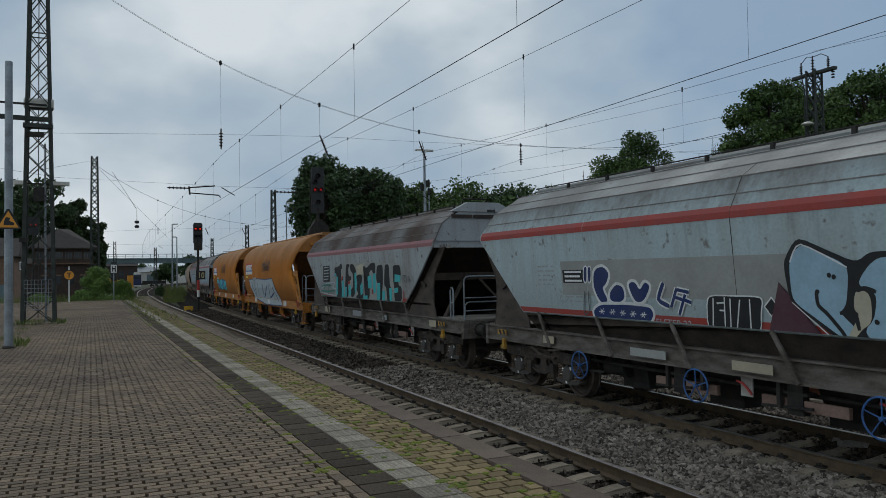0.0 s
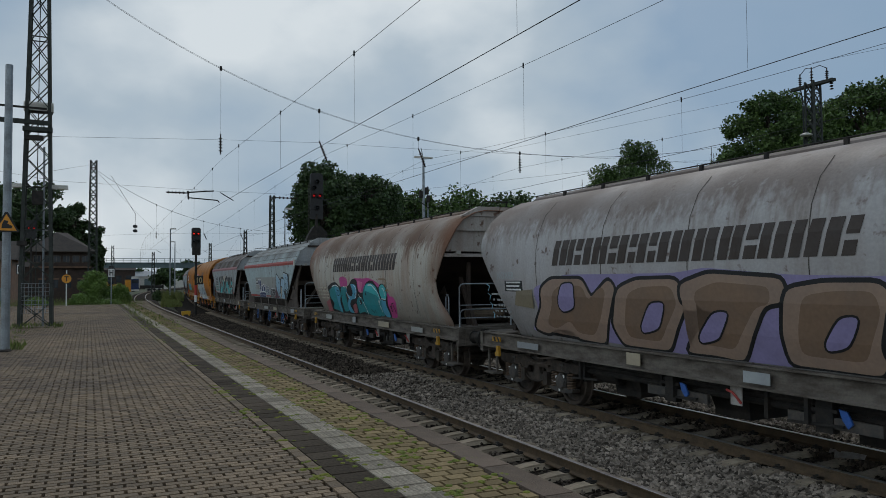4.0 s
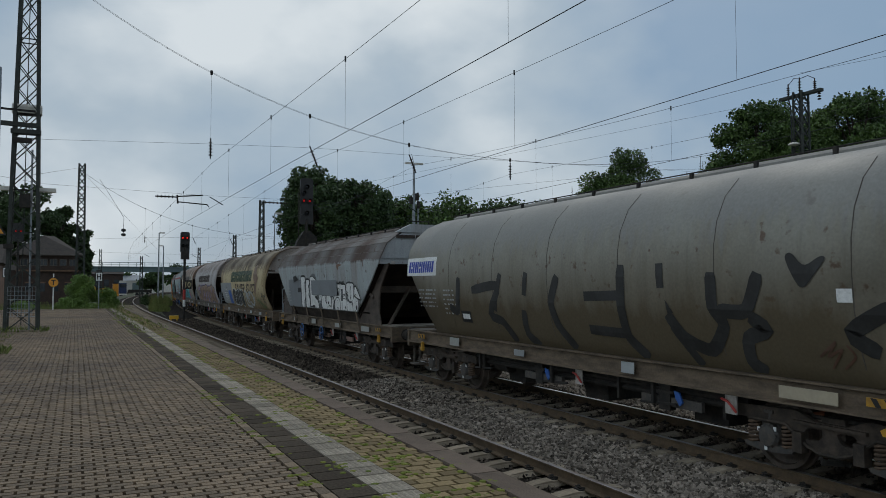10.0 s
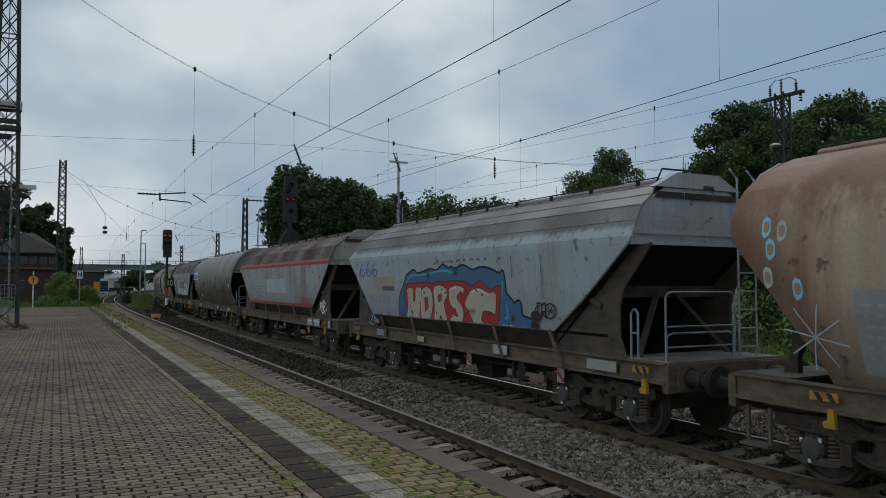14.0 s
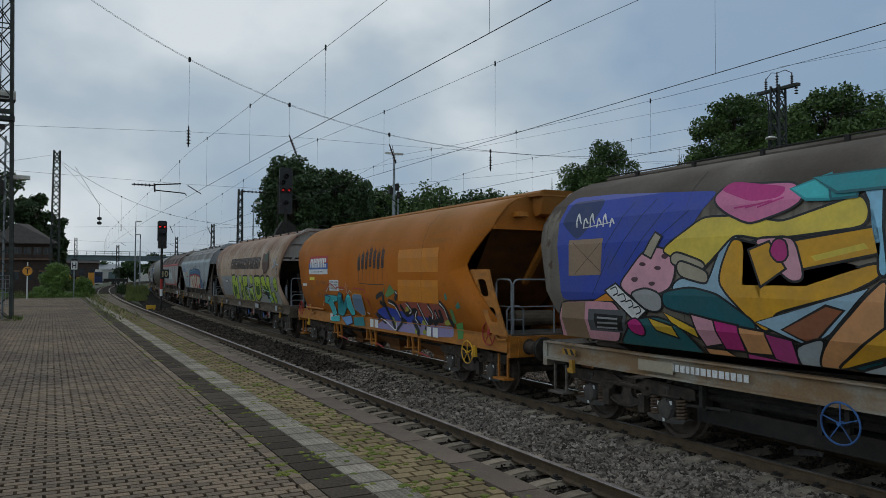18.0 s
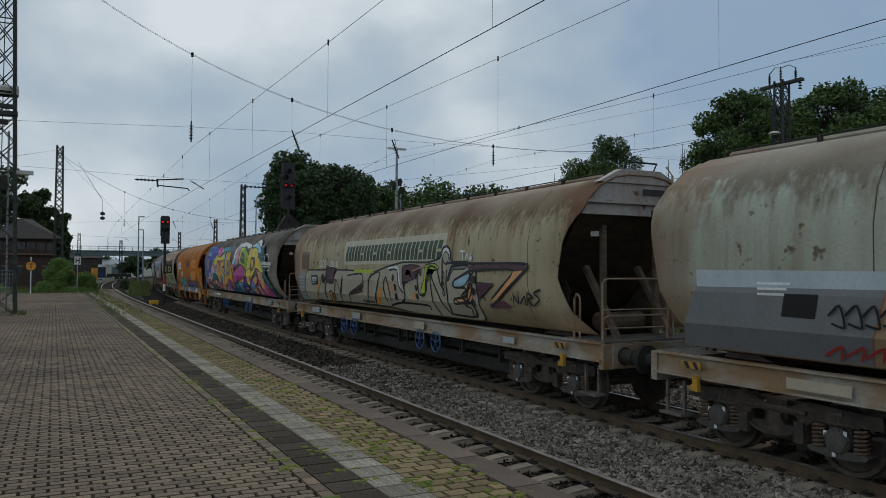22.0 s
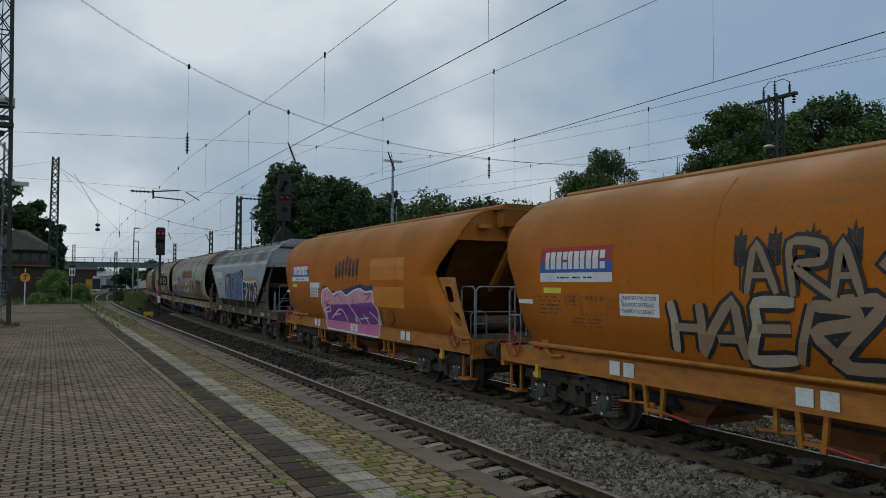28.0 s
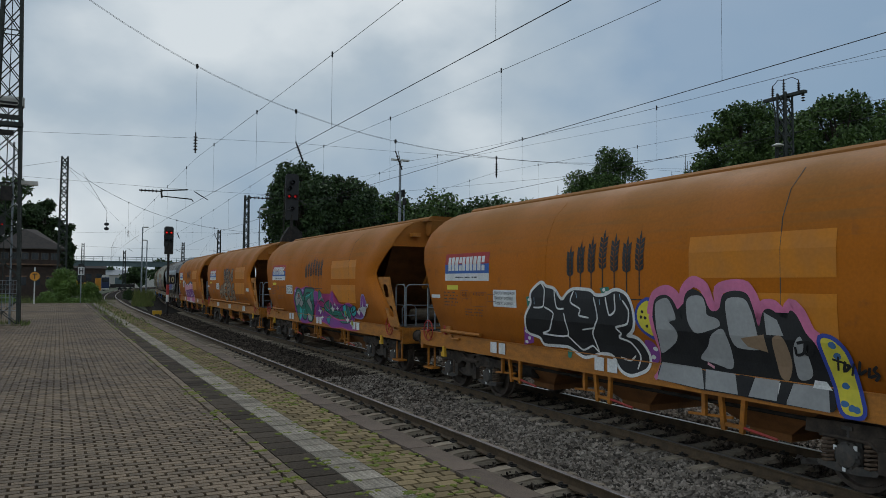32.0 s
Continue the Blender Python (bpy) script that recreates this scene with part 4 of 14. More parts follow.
        # valve boxes with a red tap, and the pipe along the foot of the body at the head
        for x in (-L / 2 + 1.05, L / 2 - 2.2):
            v = part("valve_box", box(B(), x - 0.12, x + 0.12, 1.28, 1.40, 1.30, 1.46), FRAME_YELLOW, ob)
            part("red_tap", box(B(), x + 0.14, x + 0.22, 1.33, 1.40, 1.26, 1.46), RED, ob, "red valve tap")
            part("valve_pipe", tube(B(), [(x, 1.36, 1.28), (x - 0.2, 1.38, 1.18), (x - 0.5, 1.38, 1.2)], 0.03, 6), FRAME_YELLOW, ob)
        part("foot_pipe", tube(B(), [(L / 2 - 1.9, 1.41, 1.35), (L / 2 - 3.7, 1.41, 1.35)], 0.035, 8), FRAME_YELLOW, ob)
        part("lamp_bracket", box(B(), L / 2 - 0.78, L / 2 - 0.72, 1.05, 1.32, 1.0, 1.22), WHITE, ob, "white wire-fronted plate")
    # solebars
    for s in (-1, 1):
        y0, y1 = s * 1.24, s * 1.32
        pts = [(s * 1.17, 0.96), (s * 1.34, 0.96), (s * 1.34, 0.985), (s * 1.27, 1.0), (s * 1.27, 1.24), (s * 1.34, 1.255), (s * 1.34, 1.28), (s * 1.17, 1.28)]
        if kind == "yellow":
            pts = [(s * 1.17, 0.94), (s * 1.335, 0.94), (s * 1.335, 1.262), (s * 1.36, 1.266), (s * 1.36, 1.28), (s * 1.17, 1.28)]
        part("solebar", prism(B(), pts, "x", -reach[-1], reach[1]), frame_material, ob)
        if kind == "trap":
            for i in range(5):
                x = -L / 2 + slide + 3.3 + i * (L - slide - nose - 6.4) / 4.1
                bm = bar(B(), (x, s * 1.365, 0.975), (x + 0.40, s * 1.365, 1.63), 0.035, 0.06)
                part("side_brace", bm, frame_material, ob)
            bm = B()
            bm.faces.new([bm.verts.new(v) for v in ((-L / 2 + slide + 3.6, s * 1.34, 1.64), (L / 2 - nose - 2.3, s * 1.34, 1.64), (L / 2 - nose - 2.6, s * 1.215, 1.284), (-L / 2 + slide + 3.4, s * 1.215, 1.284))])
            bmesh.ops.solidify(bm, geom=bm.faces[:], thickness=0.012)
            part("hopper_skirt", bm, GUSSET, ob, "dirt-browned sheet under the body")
        if kind in ("trap", "round") and s > 0:
            # shutter bars on hangers, with a blue catch on the rounded wagons, and a red lever on a white plate
            for k, x in enumerate((L / 2 - 6.6, -L / 2 + 5.3)):
                part("shutter_bar", box(B(), x - 0.75, x + 0.55, 1.10, 1.16, 0.60, 0.74), SHUTTER if kind == "trap" else AXLE, ob, "dull shutter bar under the frame")
                if kind == "round":
                    part("shutter_catch", prism(B(), [(x - 0.40, 0.70), (x - 0.33, 0.84), (x - 0.22, 0.86), (x - 0.26, 0.74), (x - 0.34, 0.64)], "y", 1.17, 1.20), BLUE, ob, "blue shutter catch")
                bm = box(B(), x - 0.12, x + 0.12, 1.06, 1.18, 0.54, 0.96)
                box(bm, x - 0.20, x + 0.20, 1.02, 1.20, 0.80, 0.84)
                part("shutter_hanger", bm, DARKM, ob)
                xl = x - 1.35
                part("lever_plate", box(B(), xl - 0.10, xl + 0.10, 1.20, 1.22, 0.68, 0.95), STENCIL_PLATE, ob, "dirty white lever plate")
                part("release_lever", tube(B(), [(xl + 0.14, 1.25, 0.88), (xl + 0.02, 1.27, 0.86), (xl - 0.06, 1.27, 0.80), (xl - 0.12, 1.25, 0.72)], 0.018, 6), RED, ob, "red release lever")
    # hopper bottoms and outlets
    bm = B()
    a, b = -L / 2 + 2.5, L / 2 - 2.3
    for s in (-1, 1):
        w = PROFILE[kind][0][0] - 0.03
        vs = [bm.verts.new(v) for v in ((a, s * w, PROFILE[kind][0][1] + 0.02), (b, s * w, PROFILE[kind][0][1] + 0.02), (b - 0.6, s * 0.62, 0.98), (a + 0.6, s * 0.62, 0.98))]
        bm.faces.new(vs)
    bmesh.ops.solidify(bm, geom=bm.faces[:], thickness=0.03)
    # CAVE puts the shade under the body into the sheet's colour
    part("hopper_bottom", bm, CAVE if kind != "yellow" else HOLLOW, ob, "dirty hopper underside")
    n = 4 if L > 17 else 3
    x_in = L / 2 - 4.9
    slim = 0.0 if kind in ("long", "yellow") else 0.32
    for i in range(n):
        x = -x_in + 2 * x_in * i / (n - 1)
        half = 0.94 * x_in / (n - 1) if kind in ("long", "yellow") else 0.45
        bm = B()
        rims = [[bm.verts.new((x + sx * a, sy * b, z)) for sx, sy in ((-1, -1), (1, -1), (1, 1), (-1, 1))] for a, b, z in ((half, 1.14 - slim, 1.27), (half * 0.97, 1.10 - slim, 1.0), (min(half, 0.34), 0.62, 0.46), (min(half, 0.34), 0.62, 0.36))]
        for p, q in zip(rims, rims[1:]):
            for e in range(4):
                bm.faces.new((p[e], p[(e + 1) % 4], q[(e + 1) % 4], q[e]))
        bm.faces.new(rims[0])
        bm.faces.new(rims[-1])
        bmesh.ops.recalc_face_normals(bm, faces=bm.faces[:])
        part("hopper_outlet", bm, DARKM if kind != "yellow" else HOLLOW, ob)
        bm = bar(B(), (x + 0.6, 1.22, 0.98), (x + 0.6, 1.22, 0.62), 0.06)
        bar(bm, (x + 0.1, 1.22, 0.66), (x + 0.95, 1.16, 0.60), 0.035)
        part("outlet_lever", bm, FRAME_YELLOW if kind == "yellow" else DARKM, ob)
        if kind == "yellow":
            bm = bar(B(), (x + 0.25, 1.28, 0.98), (x + 0.25, 1.22, 0.48), 0.05, 0.07)
            bar(bm, (x - 0.15, 1.28, 0.98), (x - 0.05, 1.22, 0.48), 0.05, 0.07)
            bar(bm, (x - 0.10, 1.22, 0.56), (x + 0.3, 1.22, 0.56), 0.05)
            part("lever_bracket", bm, FRAME_YELLOW, ob)
            part("lever_grip", tube(B(), [(x - 0.62, 1.24, 0.50), (x - 0.1, 1.24, 0.56)], 0.02, 6), RED, ob, "red lever grip")
    if kind in ("long", "round"):
        # dark beams and pipes between the bogies
        part("centre_sill", box(B(), -L / 2 + 3.6, L / 2 - 3.6, -0.35, 0.35, 0.72, 0.97), DARKM, ob)
        for z, y in ((0.86, 1.02), (0.74, 0.98)):
            part("side_pipe", tube(B(), [(-L / 2 + 3.8, y, z), (L / 2 - 3.8, y, z)], 0.045, 6), DARKM, ob)
        # added dark block that fills the shaded space below the sill
        if kind == "long":
            part("lower_beam", box(B(), -L / 2 + 3.9, L / 2 - 3.9, -0.9, 0.9, 0.34, 0.60), DARKM, ob)
        for k in range(7 if kind == "long" else 4):
            x = -L / 2 + 4.2 + k * (L - 8.4) / (6 if kind == "long" else 3)
            part("pipe_hanger", box(B(), x - 0.03, x + 0.03, 0.94, 1.08, 0.55, 0.97), DARKM, ob)
    part("brake_pipe", tube(B(), [(-reach[-1], 0.9, 0.82), (-L / 4, 0.95, 0.78), (L / 4, 0.95, 0.78), (reach[1], 0.9, 0.82)], 0.03, 6), DARKM, ob)
    part("brake_cylinder", lathe(B(), ((0.12, -0.3), (0.16, -0.28), (0.16, 0.28), (0.12, 0.3)), 12, pose(L / 2 - 4.6, 0.75, 0.7, 0, 90)), DARKM, ob)
    # roof walkway with hatch clamps
    ra, rb = -L / 2 + slide + lerp_at(TAIL[kind], 4.2) + 0.1, L / 2 - nose - lerp_at(HEAD[kind], 4.2) - 0.1
    if kind == "yellow":
        ra = -L / 2 + 0.75
    zt = PROFILE[kind][-1][1]
    yw = 0.46 if kind == "yellow" else 0.33
    bm = prism(B(), [(-yw, zt - 0.04), (yw, zt - 0.04), (yw, zt + 0.03), (yw - 0.06, zt + 0.08), (-yw + 0.06, zt + 0.08), (-yw, zt + 0.03)], "x", ra, rb)
    part("roof_hatch", bm, roof_material or shell_material, ob)
    for i in range(int((rb - ra) / 1.3) if kind != "yellow" else 0):
        x = ra + 0.5 + i * 1.3
        bm = box(B(), x - 0.03, x + 0.03, yw - 0.01, yw + 0.04, zt - 0.03, zt + 0.085)
        part("hatch_clamp", bm, DARKM, ob)
    if kind != "yellow":
        part("roof_rail", tube(B(), [(ra, yw + 0.02, zt + 0.085), (rb, yw + 0.02, zt + 0.085)], 0.012, 6), DARKM, ob)
        bm = tube(B(), [(ra + 0.05, -0.35, zt), (ra - 0.1, -0.35, zt + 0.22), (ra - 0.1, 0.35, zt + 0.22), (ra + 0.05, 0.35, zt)], 0.018, 6)
        part("roof_handrail", bm, DARKM, ob)
        xe = -L / 2 + slide + max(lerp_at(TAIL[kind], 3.65), lerp_at(TAIL[kind], zf)) + 0.01
        if kind == "trap":
            part("end_ledge", bar(B(), (xe - 0.025, -1.42, 3.27), (xe - 0.025, 1.42, 3.27), 0.02, 0.02), end_material, ob)
            part("end_slot", box(B(), xe - 0.035, xe - 0.02, -0.34, -0.10, 4.03, 4.09), BLACK, ob, "dark slot in the end wall")
            for y0, y1 in ((-0.94, -0.34), (-0.30, 0.30), (0.34, 0.94)):
                part("end_slot", box(B(), xe - 0.035, xe - 0.02, y0, y1, 3.86, 3.95), CAVE, ob, "long dark slot in the end wall")
        else:
            part("end_ledge", bar(B(), (xe - 0.03, -1.0, 3.70), (xe - 0.03, 1.22, 3.70), 0.05, 0.05), end_material, ob)
            part("end_slot", box(B(), xe - 0.035, xe - 0.02, -0.55, -0.05, 3.86, 3.96), BLACK, ob, "dark slot in the end wall")
        part("end_clip", box(B(), xe - 0.05, xe + 0.03, 0.98, 1.1, 3.08, 3.17), STENCIL_PLATE, ob, "small pale bracket")
        if notice:
            for k, line in enumerate(("ATTENTION", "LE CHARGEMENT DOIT ETRE", "UNIFORMEMENT REPARTI", "NE DOIT CIRCULER QU'AVEC LE", "TOIT FERME ET VERROUILLE")):
                me = text_mesh(line)
                wide = max(v.co.x for v in me.vertices)
                me.transform(pose(xe - 0.034, 0.45, 3.56 - 0.085 * k - 0.03 * (k > 2), 90, 0, -90) @ Matrix.Diagonal((0.085, 0.085, 1, 1)) @ Matrix.Translation((-wide / 2, 0, 0)))
                part("notice_line", me, NOTICE, ob, "pale stencilled notice on the end wall")
        elif kind != "trap":
            for k, colour in enumerate((YELLOW, ORANGE)):
                sg = part("warning_plate", box(B(), xe - 0.04, xe - 0.028, -0.50, -0.24, 3.34 - 0.28 * k, 3.58 - 0.28 * k), BLACK, ob, "small black and yellow warning plate")
                part("warning_symbol", prism(B(), [(-0.46, 3.38 - 0.28 * k), (-0.28, 3.38 - 0.28 * k), (-0.37, 3.55 - 0.28 * k)], "x", xe - 0.048, xe - 0.041), colour, sg)
        part("end_cowl", prism(B(), [(-0.95, zt - 0.16), (0.95, zt - 0.16), (0.46, zt + 0.09), (-0.46, zt + 0.09)], "x", xe - 0.03, xe + 0.14), end_material, ob)
    else:
        xw = -L / 2 + 1.15
        bm = bar(B(), (xw - 0.14, 0.0, 3.9), (xw - 0.14, 0.0, 3.36), 0.16, 0.14)
        bar(bm, (xw - 0.14, 0.0, 3.4), (xw + 0.85, 0.0, 2.3), 0.12, 0.10)
        part("end_strut", bm, FRAME_YELLOW, ob)
        part("end_cowl", prism(B(), [(-L / 2 + 0.72, zt + 0.09), (-L / 2 + 1.3, zt + 0.06), (-L / 2 + 1.2, 3.92), (-L / 2 + 1.05, 3.72), (-L / 2 + 0.88, 3.76)], "y", -0.36, 0.36), shell_material, ob)
        part("end_sill", bar(B(), (xw - 0.02, -1.34, 3.46), (xw - 0.02, 1.34, 3.46), 0.08, 0.06), shell_material, ob)
        part("end_bracket", box(B(), xw - 0.22, xw - 0.02, 0.62, 0.86, 3.70, 3.80), FRAME_YELLOW, ob)
        part("notice_plate", box(B(), xw - 0.035, xw - 0.024, -0.52, -0.28, 3.72, 4.0), WHITE, ob, "white notice on the end wall")
        part("warning_plate", prism(B(), [(-1.22, 3.56), (-0.98, 3.56), (-1.10, 3.76)], "x", xw - 0.04, xw - 0.024), YELLOW, ob, "yellow warning triangle")
        lad = part("ladder", coloured(shared(("ladder",), ladder_mesh), DARKM), None, ob)
        lad.matrix_basis = pose(-L / 2 + 1.18, -1.22, 1.3, 0, 0, 90)
        bx = part("ladder_guard", box(B(), -L / 2 + 0.98, -L / 2 + 1.34, -1.19, -1.14, 2.70, 3.42), FRAME_YELLOW, ob, "amber guard board hung on the ladder")
        part("warning_plate", box(B(), -L / 2 + 1.03, -L / 2 + 1.21, -1.138, -1.13, 2.98, 3.38), BLUE, bx, "blue plate with two yellow symbols")
        part("warning_symbol", prism(B(), [(-L / 2 + 1.05, 3.20), (-L / 2 + 1.19, 3.20), (-L / 2 + 1.12, 3.35)], "y", -1.128, -1.122), YELLOW, bx)
        part("warning_symbol", lathe(B(), ((0.0, 0.0), (0.07, 0.0), (0.07, 0.006), (0.0, 0.006)), 12, pose(-L / 2 + 1.12, -1.128, 3.08, -90)), YELLOW, bx)
    if kind == "trap":
        # lapped roof sheets: a fine ledge along each fold
        for y, z in ((1.372, 3.47), (1.243, 3.722), (0.952, 3.912), (0.665, 4.102)):
            x0, x1 = -L / 2 + slide + lerp_at(TAIL[kind], z) + 0.02, L / 2 - nose - lerp_at(HEAD[kind], z) - 0.02
            part("roof_ledge", bar(B(), (x0, y, z), (x1, y, z), 0.016, 0.016), ROOF_EDGE, ob)
    # seams between the body sheets
    step = {"trap": 3.4, "round": 2.05, "long": 3.0, "yellow": 5.0}[kind]
    k = 1
    while k * step < L - 2.6:
        x = L / 2 - 1.2 - k * step
        bm = B()
        rows = []
        for y, z in fine_profile(kind):
            if z > PROFILE[kind][0][1] + 0.1 and z < 4.1 and slide + lerp_at(TAIL[kind], z) + 0.02 < x + L / 2 < L - nose - lerp_at(HEAD[kind], z) - 0.02:
                rows.append([bm.verts.new((x - 0.008, y + 0.003, z + 0.002)), bm.verts.new((x, y + 0.007, z + 0.003)), bm.verts.new((x + 0.008, y + 0.003, z + 0.002))])
        for p, q in zip(rows, rows[1:]):
            for i in range(2):
                bm.faces.new((p[i], p[i + 1], q[i + 1], q[i]))
        part("weld_seam", bm, shell_material if kind in ("yellow", "trap") and k % 2 else SEAM, ob)
        k += 1
    for r in wheels_blue:
        x = r - L / 2
        hw = part("brake_handwheel", coloured(shared(("handwheel",), handwheel_mesh), HANDWHEEL), None, ob, "dull blue spoked handwheel")
        hw.matrix_basis = pose(x, 1.40, 0.74 if kind == "trap" else 0.80)
        bm = bar(B(), (x, 1.24, 0.98), (x, 1.24, 0.66), 0.08, 0.06)
        bar(bm, (x, 1.0, 0.76), (x, 1.38, 0.76), 0.03)
        part("handwheel_bracket", bm, DARKM, ob)
    return info


SEAM = mat("dark weld seam", (0.10, 0.085, 0.07), (0.06, 0.05, 0.04), 4, 0.7)

# paints of the single wagons
WHITE_GREY = shell_mat("pale grey-blue wagon paint", (0.41, 0.495, 0.50), (0.33, 0.34, 0.31), 0.7, (0.17, 0.165, 0.155), 3.25, low=0.3, ragged=0.6)
GREY_BROWN = shell_mat("grey wagon paint with brown roof", (0.36, 0.395, 0.395), (0.27, 0.235, 0.21), 0.8, (0.074, 0.049, 0.038), 3.2, low=0.35, rough=0.7, ragged=0.14, crisp=True)
GREY_RUST = shell_mat("grey wagon paint with rust-red roof", (0.37, 0.40, 0.395), (0.28, 0.19, 0.145), 1.0, (0.080, 0.040, 0.028), 3.2, low=0.45, rough=0.7, ragged=0.14, crisp=True)
PALE_BLUE = shell_mat("light blue-grey wagon paint", (0.36, 0.415, 0.43), (0.31, 0.30, 0.28), 0.75, (0.165, 0.15, 0.13), 3.36, low=0.35, ragged=0.18, crisp=True)
VTG_GREY = shell_mat("silver grey wagon paint", (0.40, 0.43, 0.45), (0.36, 0.36, 0.35), 0.7, (0.14, 0.125, 0.11), 3.32, low=0.35, ragged=0.18, crisp=True)
CREAM = shell_mat("cream wagon paint with rust stains", (0.46, 0.43, 0.37), (0.36, 0.27, 0.21), 1.0, (0.145, 0.088, 0.06), 3.2, low=0.5, half=6.7)
LILAC = shell_mat("pale warm grey wagon paint", (0.415, 0.40, 0.395), (0.33, 0.295, 0.27), 0.85, (0.20, 0.16, 0.14), 3.35, low=0.35)
DIRTY = shell_mat("cream paint under black-brown grime", (0.50, 0.41, 0.24), (0.36, 0.27, 0.15), 0.8, (0.055, 0.036, 0.022), 3.2, (0.10, 0.065, 0.032), 0.8, low_z=1.8, half=7.4, rust=(0.10, 0.06, 0.035))
# the high foot tone holds brown dirt and the round body's shading gradient
MILL = shell_mat("olive-grey wagon paint", (0.275, 0.265, 0.225), (0.20, 0.175, 0.13), 0.85, (0.255, 0.25, 0.235), 3.2, (0.095, 0.072, 0.040), 0.95, low_z=2.5)
TAN = shell_mat("tan wagon paint", (0.45, 0.335, 0.235), (0.34, 0.21, 0.135), 0.9, (0.24, 0.14, 0.09), 3.4, (0.14, 0.10, 0.065), 0.5, half=7.5)
MURAL_GREY = shell_mat("grey-brown dusty wagon paint", (0.23, 0.20, 0.16), (0.15, 0.125, 0.10), 0.8, (0.075, 0.060, 0.048), 3.25, low=0.3, rough=0.75)
SAND = shell_mat("sand-green wagon paint", (0.40, 0.345, 0.215), (0.31, 0.215, 0.12), 1.0, (0.135, 0.078, 0.042), 3.35, (0.17, 0.105, 0.055), 0.6, half=9.2)
MINT = shell_mat("pale green-grey wagon paint", (0.385, 0.40, 0.32), (0.28, 0.25, 0.18), 0.95, (0.15, 0.118, 0.08), 3.4, (0.27, 0.16, 0.075), 0.85, low_z=2.05, half=9.2, rust=(0.24, 0.15, 0.085))
AMBER = shell_mat("amber yellow wagon paint", (0.47, 0.132, 0.001), (0.39, 0.112, 0.002), 0.25, (0.27, 0.118, 0.028), 3.3, (0.10, 0.04, 0.010), 0.4, rough=0.6, ragged=0.12, lines=0.7)
AMBER_OLD = shell_mat("dusty amber wagon paint", (0.45, 0.15, 0.008), (0.35, 0.12, 0.015), 0.35, (0.30, 0.15, 0.06), 3.2, (0.10, 0.045, 0.015), 0.5, rough=0.62, ragged=0.2, lines=0.6)

END_GREY = shell_mat("grey end-wall paint", (0.34, 0.36, 0.37), (0.26, 0.25, 0.24), 0.8, low=0.2)
END_PALE = shell_mat("dusty pale end-wall paint", (0.36, 0.33, 0.30), (0.24, 0.17, 0.14), 1.0, low=0.2)
RUST_RAIL = mat("rust-stained railing paint", (0.30, 0.17, 0.09), (0.28, 0.25, 0.21), 4, 0.75)
W = {}
W["X5"] = wagon("round", 131.45, 117.45, "grey rounded hopper wagon far along the train", LILAC, FRAME_GREY)
W["X4"] = wagon("trap", 117.45, 103.45, "grey hopper wagon far along the train", GREY_BROWN, FRAME_GREY)
W["X3"] = wagon("round", 103.45, 88.95, "brown-grey rounded hopper wagon far along the train", TAN, FRAME_BROWN)
W["X2"] = wagon("trap", 88.95, 74.75, "dark grey hopper wagon far along the train", GREY_BROWN, FRAME_BROWN)
W["X1"] = wagon("trap", 74.75, 60.65, "grey hopper wagon ahead of the yellow ones", VTG_GREY, FRAME_GREY)
W["Y1"] = wagon("yellow", 60.65, 45.55, "dusty amber yellow hopper wagon with teal graffiti", AMBER_OLD, FRAME_YELLOW)
W["Y2"] = wagon("yellow", 45.55, 30.4, "dusty amber yellow hopper wagon with pale graffiti", AMBER_OLD, FRAME_YELLOW)
W["B"] = wagon("trap", 30.4, 15.6, "grey hopper wagon with brown roof and black-green graffiti", GREY_BROWN, FRAME_GREY, end_material=END_GREY, slide=0.48, nose=-0.1)
W["A"] = wagon("trap", 15.6, 1.6, "pale grey hopper wagon with red stripe and light blue graffiti", WHITE_GREY, FRAME_GREY, wheels_blue=(9.71, 6.83, 3.97), notice=True, end_material=END_GREY, slide=-0.1)
W["C1"] = wagon("round", 1.6, -12.75, "cream rounded hopper wagon with rust streaks and teal graffiti", CREAM, FRAME_GREY, end_material=END_PALE)
W["C2"] = wagon("round", -12.75, -27.35, "pale grey rounded hopper wagon with violet outlined graffiti", LILAC, FRAME_GREY, notice=True, end_material=END_PALE)
W["C3"] = wagon("round", -27.35, -42.65, "grimy cream rounded hopper wagon with black graffiti", DIRTY, FRAME_BROWN, rails=(), end_material=END_PALE)
W["D"] = wagon("trap", -42.65, -57.1, "grey hopper wagon with brown roof and white graffiti", GREY_BROWN, FRAME_BROWN, rails=("head",), end_material=END_GREY, wheels_blue=(9.8, 7.27), slide=-0.05, nose=0.3, cut=0.2)
W["E"] = wagon("round", -57.1, -72.5, "olive-grey rounded hopper wagon with a white name panel", MILL, FRAME_BROWN, nose=-0.15, grow_head=0.2)
W["F"] = wagon("trap", -72.5, -87.6, "grey hopper wagon with rust-red roof and red stripes", GREY_RUST, FRAME_BROWN, rails=(), end_material=END_PALE, slide=-0.42, nose=0.28)
W["G"] = wagon("trap", -87.6, -102.9, "light blue-grey hopper wagon with red and blue graffiti", PALE_BLUE, FRAME_BROWN, notice=True, end_material=END_GREY, slide=0.38, nose=0.3, cut=0.6)
W["H"] = wagon("round", -102.9, -117.6, "tan rounded hopper wagon with yellow-green graffiti", TAN, FRAME_BROWN, end_material=END_PALE, nose=-0.75, grow_head=0.6)
W["I"] = wagon("yellow", -117.6, -133.0, "amber yellow hopper wagon with wheat-ear emblem and mixed graffiti", AMBER, FRAME_YELLOW)
